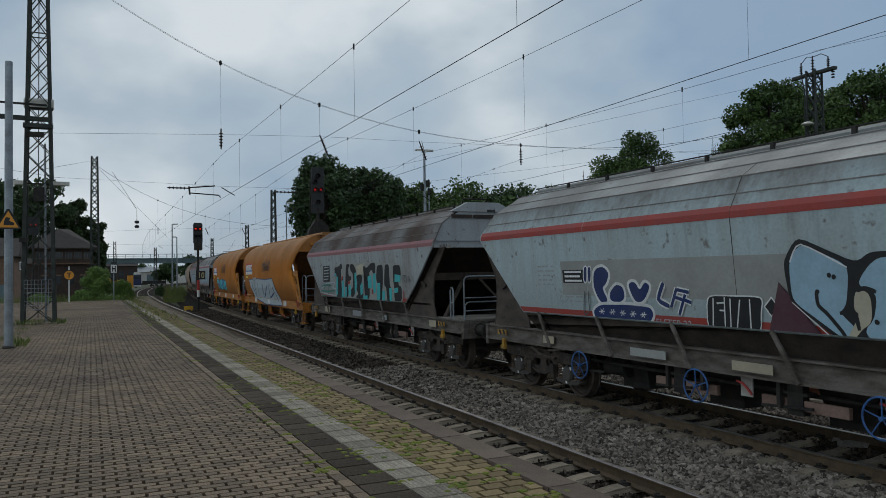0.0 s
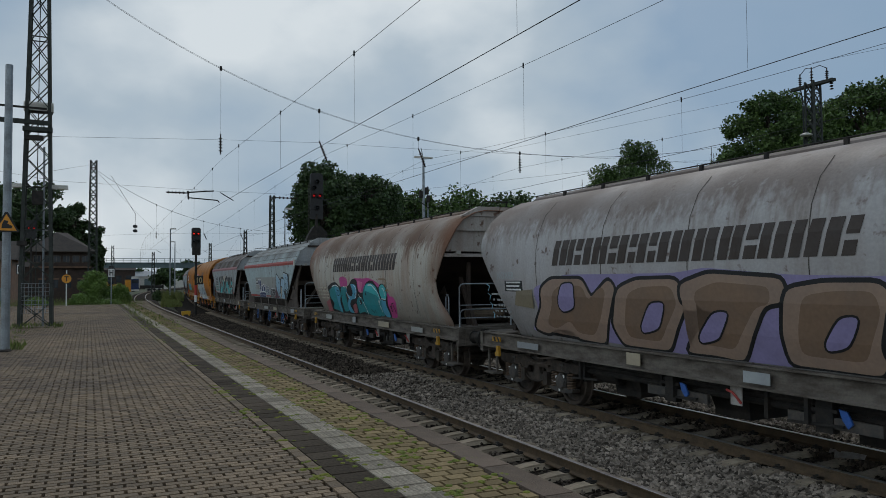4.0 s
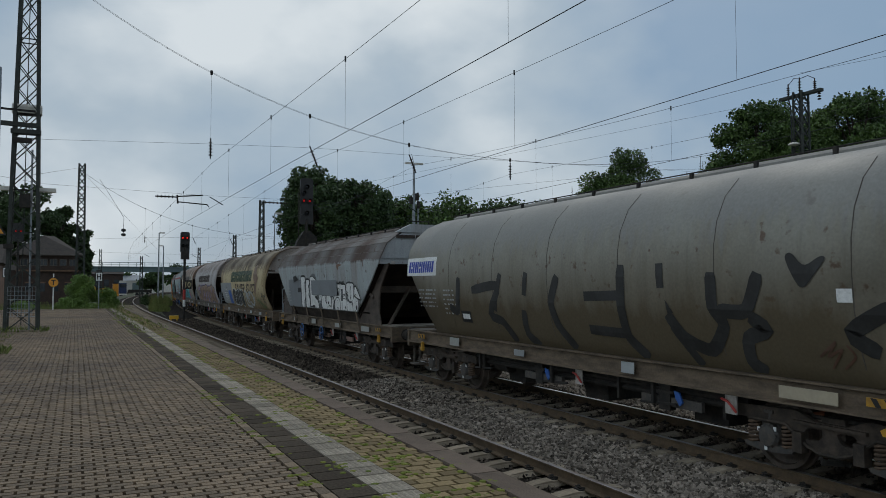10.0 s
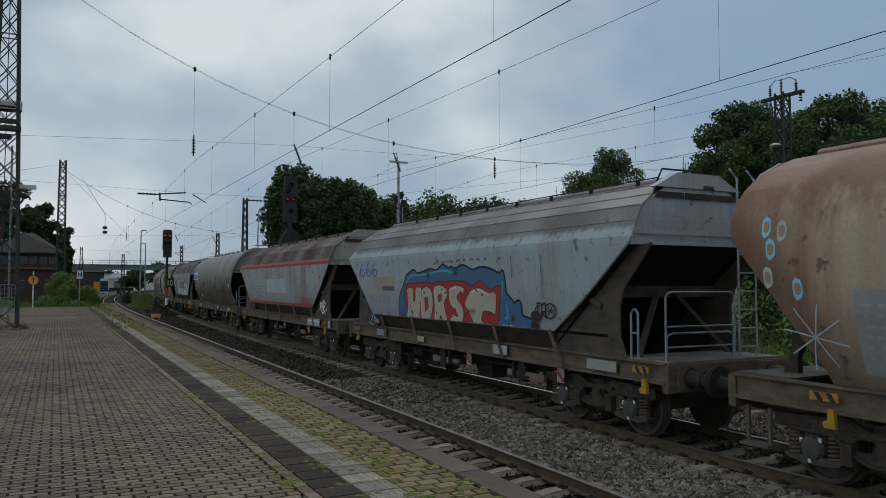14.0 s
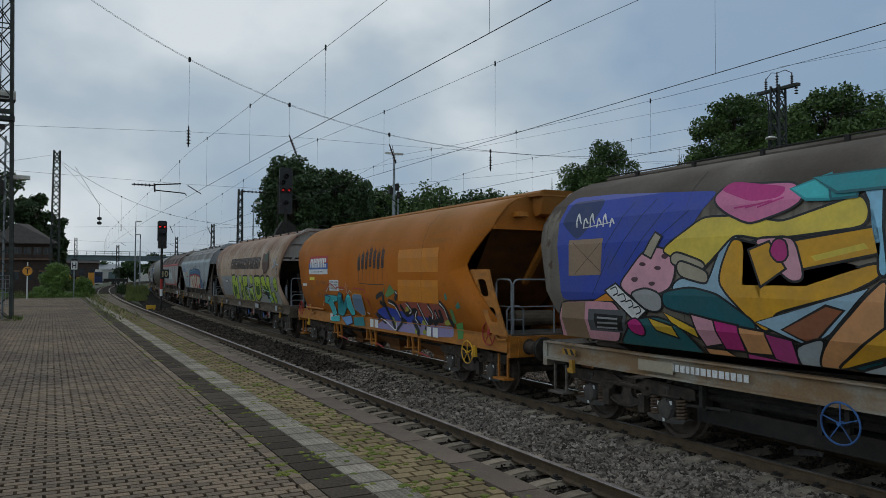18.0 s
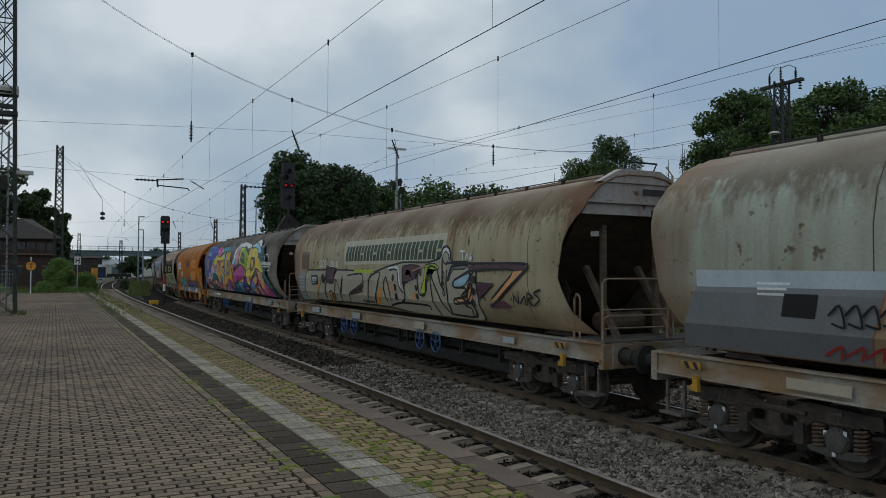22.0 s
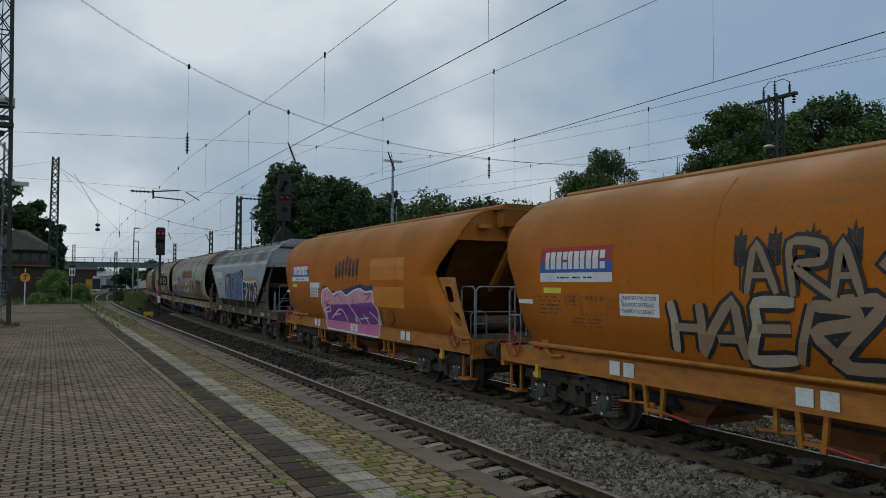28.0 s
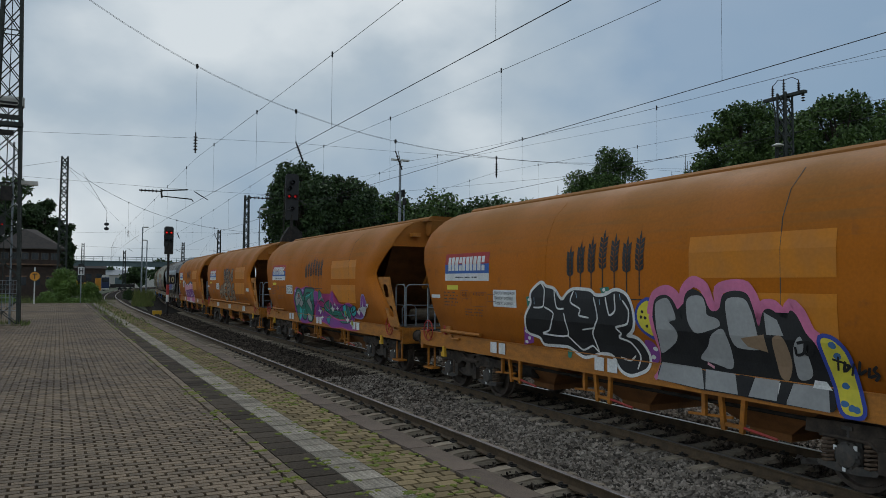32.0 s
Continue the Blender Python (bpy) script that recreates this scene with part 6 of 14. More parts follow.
def amber_marks(w, shift=0.0, patches=True, ears=True, pipe=False):
    """Logo panel, wheat ears, data lines and repaired patches of the amber wagons."""
    a = 12.8 + shift
    decal(w, "logo_panel", [rect(a - 1.95, a, 2.86, 3.10)], "red", 0.005, "red, blue and white company panel")
    decal(w, "logo_panel", [rect(a - 1.95, a, 2.66, 2.86)], "blue", 0.005)
    decal(w, "logo_panel", [rect(a - 1.95, a, 2.50, 2.66)], "white", 0.005)
    name_blocks(w, 5, a - 0.16, a - 1.8, 2.72, 3.02, "white", 0.008, 3, 0.0)
    data_bars(w, a - 0.5, a - 1.5, 2.54, 2.62, 1, "black", 4, 0.008)
    if ears:
        for i in range(7):
            h = (0.0, 0.1, 0.16, 0.3, 0.2, 0.12, 0.22)[i]
            ear(w, 8.1 + shift - i * 0.29, 2.28 + 0.02 * (i % 2), 3.0 + h * 0.8)
        stroke(w, [(8.1 + shift, 2.24), (7.2 + shift, 2.22), (6.2 + shift, 2.22)], 0.025, "black", 0.006, "emblem_line")
    data_bars(w, a + 0.05, a - 0.6, 1.92, 2.28, 5, "cocoa", 7)
    data_bars(w, a - 0.9, a - 1.7, 1.74, 1.92, 3, "cocoa", 8)
    decal(w, "yellow_label", [rect(a - 0.62, a - 0.1, 2.30, 2.40)], "lemon", 0.006)
    decal(w, "notice_label", [rect(a - 2.98, a - 2.12, 1.98, 2.32)], "white", 0.006, "white notice board with three lines of capitals")
    for k, line in enumerate(("TRANSPORT VON GETREIDE", "TRANSPORT OF CEREALS", "TRANSPORT DE CEREALES")):
        letters(w, line, a - 2.17, a - 2.93 + 0.06 * (k > 0), 2.225 - 0.10 * k, 2.285 - 0.10 * k, "black", 0.008)
    letters(w, "GE", a - 0.80, a - 1.02, 2.16, 2.26, "black", 0.007)
    letters(w, "A B C D", a - 1.28, a - 1.75, 2.19, 2.25, "black", 0.007)
    for box_r, box_w, bz, bh in ((a - 0.74, 0.34, 2.12, 0.17), (a - 1.15, 0.68, 1.96, 0.30), (a - 1.9, 0.3, 2.08, 0.14)):
        for q in (((box_r, bz), (box_r - box_w, bz)), ((box_r, bz + bh), (box_r - box_w, bz + bh)), ((box_r, bz), (box_r, bz + bh)), ((box_r - box_w, bz), (box_r - box_w, bz + bh))):
            stroke(w, q, 0.014, "cocoa", 0.007, "data_frame")
    decal(w, "notice_label", [rect(a + 0.25, a + 0.7, 2.1, 2.18)], "white", 0.006)
    if patches:
        decal(w, "repaint_patch", [rect(3.1 + shift, 5.35 + shift, 2.55, 3.12)], "amber", 0.005, "fresher amber repaint patch")
        decal(w, "repaint_patch", [rect(3.1 + shift, 5.35 + shift, 1.82, 2.36)], "amber", 0.005, "fresher amber repaint patch")
    for r in (3.6, 7.2, 10.6):
        for k in (0, 0.33):
            part("instruction_plate", box(B(), r - w["L"] / 2 + k, r - w["L"] / 2 + k + 0.24, 1.352, 1.358, 1.02, 1.24), WHITE, w["ob"], "small white instruction plate")
    if pipe:
        part("side_pipe", tube(B(), [(-w["L"] / 2 + 2.1, 1.41, 1.37), (w["L"] / 2 - 1.8, 1.41, 1.37)], 0.035, 8), FRAME_YELLOW, w["ob"])


def trap_marks(w, top="stripe", low="stripe"):
    if top:
        band(w, 3.13, 3.30, top, label="painted red-brown stripe")
    if low:
        band(w, 1.635, 1.73, low, label="painted red-brown foot stripe")


# wagon by wagon
w = W["A"]
trap_marks(w)
plate(w, 9.85, 9.2, 2.22, 2.46)
data_bars(w, 10.7, 10.1, 2.15, 2.58, 5)
data_bars(w, 10.0, 9.0, 1.85, 2.1, 3)
decal(w, "faded_panel", [rect(4.6, 9.9, 2.0, 2.62)], "faded", 0.004)
part("grip_plate", box(B(), -w["L"] / 2 + 1.30, -w["L"] / 2 + 1.52, 1.49, 1.515, 3.08, 3.36), LAMP_SHELL, w["ob"])

w = W["B"]
trap_marks(w, "fade")

for key, seed in (("Y2", 31), ("Y1", 35)):
    w = W[key]
    amber_marks(w, 0.3, False, True)
    if key == "Y1":
        wild(w, 11.0, 6.4, 1.5, 2.18, 5, ["turquoise", "blue3"], "deepteal", None, seed, "block", 0.04)
for key in ("X1", "X2", "X4"):
    trap_marks(W[key], "fade", "fade")
    wild(W[key], 9.5, 4.5, 1.8, 2.6, 6, ["pale", "ice"], "ash", None, 41, "block", 0.04)

w = W["C1"]
name_blocks(w, 13, 10.15, 4.15, 2.74, 3.22, "umber", seed=1)
data_bars(w, 12.2, 10.8, 1.75, 2.25, 4, "cream")

w = W["C2"]
name_blocks(w, 13, 10.5, 4.25, 2.70, 3.16, "umber", seed=2)
plate(w, 12.3, 11.6, 2.2, 2.42)
letters(w, "NOXER", 12.6, 11.9, 2.46, 2.6, "pale")
for k in range(4):
    stroke(w, [(13.1 - 0.03 * k, 2.35 - 0.2 * k), (12.95, 2.3 - 0.2 * k), (13.05, 2.2 - 0.2 * k)], 0.03, "sky")
data_bars(w, 12.9, 12.2, 1.6, 2.2, 5)

w = W["C3"]
name_blocks(w, 13, 10.9, 4.85, 2.66, 3.22, "forest", seed=3)
decal(w, "primer_panel", [[(10.7, 1.42), (14.0, 1.42), (14.2, 2.0), (14.6, 2.62), (10.7, 2.62)]], "panelgrey", 0.004, "grey primer panel")
decal(w, "painted_patch", [rect(11.0, 11.8, 1.42, 2.18)], "blue", 0.006)
letters(w, "SAUER GUST", 9.5, 3.85, 2.06, 2.54, "umber", 0.007, 0.02)
plate(w, 13.0, 12.3, 2.2, 2.34)
data_bars(w, 13.2, 12.2, 1.55, 2.1, 5, "white", 8)

for line, ra, rb in (("VERROUILLAGE COTE OPPOSE", 7.62, 7.06), ("VERROUILLAGE COTE OPPOSE", 4.93, 4.37), ("FREIN C-GP", 5.95, 5.72), ("10.25m", 6.58, 6.41), ("VERROUILLAGE COTE OPPOSE", 10.29, 9.74)):
    me = text_mesh(line)
    wide = max(v.co.x for v in me.vertices)
    k = (ra - rb) / wide
    me.transform(pose(ra - w["L"] / 2, 1.274, 1.10, 90, 0, 180) @ Matrix.Diagonal((k, min(k * 1.5, 0.11), 1, 1)))
    part("frame_lettering", me, NOTICE, w["ob"], "pale stencilled words on the frame")

w = W["D"]
data_bars(w, 12.2, 11.4, 1.8, 2.4, 5, lift=0.034)

w = W["E"]
decal(w, "name_panel", [rect(12.55, 14.3, 2.70, 3.16)], "white", 0.005, "white company name panel")
name_blocks(w, 6, 14.2, 12.7, 2.78, 3.06, "royal", 0.008, 5, 0.18)
plate(w, 11.4, 10.95, 1.62, 1.88, 1)
data_bars(w, 13.6, 12.6, 1.9, 2.4, 5)
data_bars(w, 12.2, 11.5, 1.75, 2.4, 6)
decal(w, "notice_label", [rect(1.62, 1.82, 2.26, 2.42)], "white", 0.006)

w = W["F"]
trap_marks(w)
letters(w, "CEREALI", 4.3, 2.75, 1.72, 1.98, "red", 0.008, 0.01)
decal(w, "primer_panel", [rect(6.0, 9.0, 2.1, 2.65)], "pale", 0.0045)
plate(w, 10.45, 9.9, 2.12, 2.34)
data_bars(w, 11.3, 10.7, 1.85, 2.35, 4)

w = W["G"]
letters(w, "666", 12.6, 11.3, 2.66, 3.06, "royal", 0.007, -0.02)
decal(w, "faded_panel", [rect(10.2, 11.6, 2.28, 2.66)], "sand", 0.004)
decal(w, "name_panel", [rect(10.2, 11.0, 2.28, 2.4)], "ash", 0.006)
data_bars(w, 12.0, 10.1, 2.45, 2.62, 2)
for k in range(5):
    stroke(w, [(12.0 - 0.3 * k, 2.2 - 0.03 * (k % 2)), (11.85 - 0.3 * k, 1.9), (11.75 - 0.3 * k, 2.1), (11.9 - 0.3 * k, 2.15)], 0.03, "ash", 0.007)
data_bars(w, 11.9, 10.2, 1.78, 1.95, 2)

w = W["H"]
name_blocks(w, 13, 10.0, 4.0, 2.74, 3.24, "umber", seed=4)
decal(w, "primer_panel", [rect(9.9, 12.3, 1.45, 2.42)], "panelgrey", 0.0035)
for r, z, colour in ((13.95, 3.18, "sky"), (13.72, 3.12, "pale"), (13.87, 2.90, "sky"), (13.91, 2.55, "pale"), (13.50, 2.41, "sky")):
    for k, ink in enumerate((colour, "rusttan")):
        decal(w, "graffiti_drop", [blob(r, z, 0.075 - 0.03 * k, 0.13 - 0.05 * k, random.Random(k), 9, 0.1)], ink, 0.006 + 0.002 * k, along=0.0)
for k in range(4):
    a = k * 0.785 + 0.2
    stroke(w, [(13.34 - 0.42 * math.cos(a), 1.84 - 0.40 * math.sin(a)), (13.34 + 0.42 * math.cos(a), 1.84 + 0.40 * math.sin(a))], 0.035, "pale", along=0.0)
plate(w, 11.25, 10.6, 2.1, 2.28)
data_bars(w, 12.2, 11.4, 1.6, 2.3, 6)

w = W["I"]
amber_marks(w, 0.22)

w = W["K"]
decal(w, "name_panel", [rect(5.45, 12.15, 2.64, 3.34)], "cream", 0.005, "pale panel behind the company name")
name_blocks(w, 13, 12.0, 5.65, 2.74, 3.18, "forest", 0.008, 6)
data_bars(w, 16.9, 16.3, 1.7, 2.3, 5, "pale", lift=0.012)

w = W["L"]
name_blocks(w, 13, 11.65, 6.8, 2.68, 3.18, "brick2", seed=7)
stroke(w, [(6.9, 2.62), (9.0, 2.62), (9.1, 2.62)], 0.03, "brick2", name="name_underline")
plate(w, 15.9, 15.3, 2.16, 2.36)
data_bars(w, 16.9, 16.1, 1.85, 2.4, 5)

w = W["M"]
for k in range(3):
    a = k * 2.094 + 0.5
    decal(w, "logo_mark", [blob(11.55 + 0.17 * math.cos(a), 2.83 + 0.14 * math.sin(a), 0.13, 0.09, random.Random(2), 10, 0.1)], "white", 0.006, "white company mark")
name_blocks(w, 3, 11.15, 9.75, 2.66, 2.98, "white", 0.006, 8, 0.1)
plate(w, 10.9, 10.3, 2.22, 2.46)
data_bars(w, 10.9, 10.0, 1.8, 2.1, 4)

w = W["N"]
amber_marks(w, 0.6)
decal(w, "graffiti_tag", [rect(10.3, 11.3, 2.28, 2.46)], "white", 0.006)

w = W["O"]
amber_marks(w, 0.08, True, False, True)
for i in range(4):
    ear(w, 8.45 - i * 0.52, 2.4, 3.1)
decal(w, "notice_label", [rect(2.2, 2.8, 1.97, 2.12)], "white", 0.006)

w = W["P"]
amber_marks(w, 0.48)

w = W["Q"]
amber_marks(w, 0.15)


# painted pieces, form by form

w = W["J"]
art = Art(w)
art.field([(18.08, 3.46), (18.0, 3.85), (16.98, 3.82), (14.59, 3.64), (14.97, 3.12), (15.43, 2.87), (15.79, 2.76), (16.22, 2.36), (16.88, 2.07), (17.9, 2.06)], "royal")
art.field([(17.99, 3.39), (17.89, 3.76), (17.0, 3.75), (17.06, 3.43), (17.47, 3.06)], "navy")
art.line([(15.4, 3.55), (16.3, 2.6)], 0.025, "navy")
art.line([(15.02, 3.4), (15.87, 2.82)], 0.025, "navy")
art.line([(15.76, 3.64), (16.67, 2.6)], 0.025, "navy")
art.line([(16.25, 3.62), (16.76, 2.91)], 0.025, "navy")
art.line([(16.66, 2.78), (17.06, 2.16)], 0.025, "navy")
art.field([(17.69, 3.08), (16.8, 3.08), (16.85, 2.49), (17.69, 2.47)], "tan")
art.line([(17.57, 3.03), (16.85, 2.54)], 0.015, "cocoa")
art.line([(16.85, 3.01), (17.51, 2.51)], 0.015, "cocoa")
art.line([(17.53, 3.29), (17.59, 3.53), (17.42, 3.35)], 0.03, "white")
art.line([(17.35, 3.28), (17.35, 3.43), (17.24, 3.34)], 0.03, "white")
art.line([(17.17, 3.27), (17.22, 3.51), (17.07, 3.33)], 0.03, "white")
art.line([(17.0, 3.26), (16.99, 3.41), (16.9, 3.32)], 0.03, "white")
art.line([(16.84, 3.26), (16.87, 3.48), (16.74, 3.31)], 0.03, "white")
art.line([(16.67, 3.25), (16.66, 3.39), (16.58, 3.3)], 0.03, "white")
art.line([(17.36, 3.27), (16.64, 3.33)], 0.02, "white")
art.field([(17.91, 2.02), (16.6, 2.08), (16.38, 1.85), (16.73, 1.42), (18.29, 1.28)], "rose", "black")
art.field([(17.91, 2.01), (17.27, 2.04), (17.48, 1.36), (18.18, 1.2)], "tan")
art.field([(17.21, 1.93), (16.27, 1.94), (16.43, 1.58), (17.34, 1.57)], "ash")
art.field([(17.08, 1.86), (16.38, 1.85), (16.5, 1.61), (17.16, 1.61)], "black")
art.field([(17.02, 1.81), (16.52, 1.81), (16.53, 1.78), (17.03, 1.78)], "silver")
art.field([(17.05, 1.73), (16.54, 1.74), (16.56, 1.71), (17.07, 1.7)], "silver")
art.field([(17.11, 1.65), (16.6, 1.66), (16.62, 1.63), (17.14, 1.62)], "silver")
art.field([(17.03, 2.07), (16.57, 2.24), (16.49, 2.08)], "orange", "black")
art.field([(16.39, 2.33), (15.87, 2.82), (15.55, 2.9), (15.24, 2.78), (15.21, 2.53), (15.32, 2.29), (15.72, 2.18), (16.14, 2.17)], "rose", "black")
art.spot(15.87, 2.65, 0.07, 0.03, "maroon")
art.spot(15.55, 2.59, 0.07, 0.03, "maroon")
art.spot(15.4, 2.76, 0.07, 0.04, "maroon")
art.spot(16.04, 2.42, 0.07, 0.04, "maroon")
art.spot(15.67, 2.36, 0.07, 0.03, "maroon")
art.field([(16.13, 2.21), (15.8, 2.29), (15.48, 2.2), (15.52, 1.97), (15.8, 1.96), (16.02, 2.1)], "silver", "black")
art.field([(15.83, 2.81), (15.61, 3.1), (15.49, 3.04), (15.69, 2.75)], "sand", "black")
art.field([(15.29, 2.29), (15.1, 2.45), (14.61, 2.35), (14.28, 3.04), (14.08, 2.98), (14.13, 2.33), (13.69, 1.84), (14.0, 1.74), (14.58, 2.01)], "ice", "black")
art.field([(15.47, 2.84), (14.72, 3.27), (13.95, 3.24), (13.47, 3.12), (12.47, 3.38), (12.36, 3.2), (12.39, 3.03), (13.04, 2.98), (13.68, 2.94), (14.16, 3.03), (14.68, 2.58), (14.95, 2.64)], "straw", "black")
art.field([(15.28, 2.75), (15.17, 2.81), (14.68, 2.66), (14.66, 2.57), (15.25, 2.64)], "sand", "black")
art.field([(15.17, 2.59), (15.11, 2.69), (14.61, 2.53), (14.61, 2.37), (15.09, 2.47)], "sand", "black")
art.field([(13.97, 2.9), (13.27, 2.94), (13.15, 2.57), (13.58, 2.24), (13.98, 2.19)], "ice", "black")
art.field([(14.18, 2.96), (14.0, 2.91), (14.04, 2.18), (13.63, 2.2), (12.57, 2.53), (12.22, 2.62), (12.21, 2.48), (12.57, 2.3), (13.6, 2.03), (13.7, 1.76), (13.96, 1.94), (14.41, 2.38), (14.35, 2.63)], "orange2", "black")
art.field([(13.26, 2.89), (12.28, 3.0), (12.24, 2.73), (13.15, 2.57)], "orange2", "black")
art.field([(13.04, 2.71), (12.39, 2.84), (12.34, 2.78), (12.99, 2.65)], "straw")
art.field([(13.85, 2.94), (13.27, 2.94), (13.14, 2.45), (13.3, 2.41), (13.52, 2.58)], "rose", "black")
art.field([(13.91, 2.8), (13.62, 2.89), (13.4, 2.57), (13.74, 2.36)], "orange2", "black")
art.spot(13.47, 2.79, 0.12, 0.13, "magenta", "black")
art.field([(14.62, 3.51), (14.47, 3.68), (13.38, 3.61), (13.18, 3.4), (13.39, 3.28), (13.93, 3.14), (14.33, 3.31)], "pink", "black")
art.field([(14.55, 3.63), (14.38, 3.73), (13.47, 3.57), (13.53, 3.43), (13.98, 3.42)], "magenta")
art.line([(14.21, 3.36), (13.79, 3.38)], 0.03, "magenta")
art.line([(14.03, 3.35), (13.63, 3.41)], 0.03, "magenta")
art.line([(13.84, 3.34), (13.47, 3.43)], 0.03, "magenta")
art.field([(13.4, 3.53), (12.93, 3.65), (12.85, 3.37), (13.14, 3.39)], "turquoise", "teal")
art.field([(12.92, 3.63), (12.5, 3.63), (12.52, 3.37), (12.81, 3.37)], "teal", "deepteal")
art.field([(12.54, 3.62), (12.24, 3.62), (12.14, 2.48), (12.23, 2.5), (12.2, 2.98), (12.37, 3.33)], "sky", "black")
art.field([(13.85, 1.9), (12.35, 2.34), (12.86, 1.82), (13.16, 1.66)], "ice", "black")
art.field([(13.47, 1.83), (12.86, 2.13), (12.67, 2.09), (13.1, 1.69)], "brick2", "black")
art.field([(13.14, 1.48), (12.27, 2.34), (12.14, 2.44), (12.26, 1.61), (13.13, 1.35)], "peach2", "black")
art.field([(13.38, 1.63), (12.92, 1.77), (13.14, 1.48), (13.13, 1.36), (13.39, 1.36)], "pale", "black")
art.field([(12.73, 1.54), (12.48, 1.7), (12.27, 1.67), (12.36, 1.47), (12.68, 1.43)], "deepteal", "black")
art.field([(15.44, 2.23), (14.89, 2.31), (14.42, 2.22), (13.9, 1.9), (13.87, 1.79), (14.6, 1.91), (15.43, 2.03)], "deepteal", "black")
art.field([(14.93, 1.94), (14.57, 1.88), (14.45, 1.6), (14.82, 1.53)], "rose", "black")
art.field([(14.54, 1.88), (14.16, 1.83), (14.18, 1.52), (14.48, 1.52)], "magenta", "black")
art.field([(14.14, 1.81), (13.76, 1.78), (13.76, 1.51), (14.13, 1.5)], "peach2", "black")
art.field([(13.73, 1.76), (13.39, 1.71), (13.43, 1.4), (13.73, 1.45)], "magenta2", "black")
art.field([(14.85, 1.49), (14.5, 1.49), (14.22, 1.31), (14.8, 1.35)], "peach2", "black")
art.field([(14.14, 1.48), (13.75, 1.44), (13.43, 1.36), (14.18, 1.33)], "magenta2", "black")
art.field([(16.64, 1.42), (16.13, 1.8), (15.62, 1.88), (15.18, 1.77), (14.89, 1.35), (15.88, 1.34)], "teal2", "black")
art.field([(15.78, 1.85), (15.33, 1.76), (15.3, 1.62), (15.67, 1.7)], "gold", "black")
art.field([(15.45, 1.95), (14.9, 1.76), (14.9, 1.65), (15.32, 1.82)], "gold", "black")
art.field([(16.67, 2.24), (16.44, 2.34), (15.83, 1.96), (16.08, 1.8)], "white", "black")
art.line([(16.57, 2.26), (16.44, 2.3), (16.39, 2.21), (16.51, 2.17)], 0.02, "black")
art.line([(16.4, 2.17), (16.26, 2.2), (16.23, 2.11), (16.35, 2.08)], 0.02, "black")
art.line([(16.24, 2.08), (16.11, 2.11), (16.08, 2.03), (16.19, 1.99)], 0.02, "black")
art.line([(16.09, 1.99), (15.95, 2.02), (15.93, 1.94), (16.04, 1.9)], 0.02, "black")
art.spot(16.1, 1.71, 0.16, 0.12, "magenta", "black")
art.field([(11.41, 3.53), (10.8, 3.76), (9.74, 3.52), (8.52, 3.59), (8.2, 3.71), (7.04, 3.7), (5.95, 3.46), (6.48, 2.6), (7.12, 2.55), (8.2, 2.55), (9.72, 2.62), (10.54, 3.22)], "ash")
art.field([(13.12, 3.63), (11.31, 3.62), (11.26, 3.43), (12.75, 3.43)], "teal", "deepteal")
art.field([(11.99, 2.31), (11.86, 3.35), (11.56, 3.38), (11.86, 2.17)], "sky", "black")
art.field([(9.82, 3.03), (9.71, 3.38), (9.25, 3.72), (8.7, 3.71), (8.37, 3.77), (6.68, 3.63), (6.25, 3.5), (6.9, 3.44), (7.67, 3.6), (8.17, 3.5), (8.63, 3.6), (8.87, 3.21), (9.14, 2.82)], "white", "ash")
art.field([(10.32, 2.61), (9.85, 3.05), (9.0, 2.74), (9.25, 2.65), (9.84, 2.52)], "sky", "ash")
art.field([(12.91, 1.41), (11.95, 2.08), (11.58, 3.34), (10.74, 3.41), (10.44, 2.26), (9.6, 1.51), (10.17, 1.84), (11.05, 2.08), (11.88, 1.76)], "orange2", "black")
art.field([(11.64, 2.19), (11.17, 2.94), (10.75, 2.91), (10.52, 2.29)], "grey", "black")
art.field([(11.38, 2.32), (11.02, 2.78), (10.88, 2.4)], "sand", "black")
art.field([(10.06, 2.75), (9.89, 2.69), (9.69, 2.33), (9.4, 1.92), (9.67, 1.89), (9.9, 2.33)], "orange2", "black")
art.field([(12.64, 1.41), (12.01, 1.63), (11.27, 1.79), (10.85, 1.38), (12.41, 1.32)], "pale", "black")
art.spot(11.6, 1.65, 0.19, 0.18, "magenta", "black")
art.field([(11.29, 1.98), (10.53, 1.97), (10.04, 1.77), (10.43, 1.41), (10.85, 1.38), (11.13, 1.79)], "purple", "black")
art.line([(11.11, 1.87), (10.11, 1.78)], 0.02, "magenta")
art.line([(11.01, 1.74), (10.2, 1.66)], 0.02, "magenta")
art.line([(11.0, 1.6), (10.32, 1.54)], 0.02, "magenta")
art.field([(10.4, 1.44), (9.46, 1.8), (8.76, 1.96), (8.32, 1.43), (9.65, 1.39)], "deepteal", "black")
art.line([(9.39, 1.63), (9.21, 1.78), (9.21, 1.67)], 0.02, "pale")
art.line([(9.22, 1.64), (9.05, 1.78), (9.05, 1.68)], 0.02, "pale")
art.line([(9.06, 1.65), (8.9, 1.79), (8.89, 1.69)], 0.02, "pale")
art.line([(8.9, 1.66), (8.75, 1.8), (8.74, 1.7)], 0.02, "pale")
art.field([(8.78, 2.08), (8.34, 2.23), (7.32, 2.01), (7.72, 1.64), (8.27, 1.4), (8.59, 1.63)], "sky2", "black")
art.field([(8.38, 2.11), (7.6, 2.14), (7.51, 2.01), (7.69, 1.93), (8.42, 1.88)], "orange2", "black")
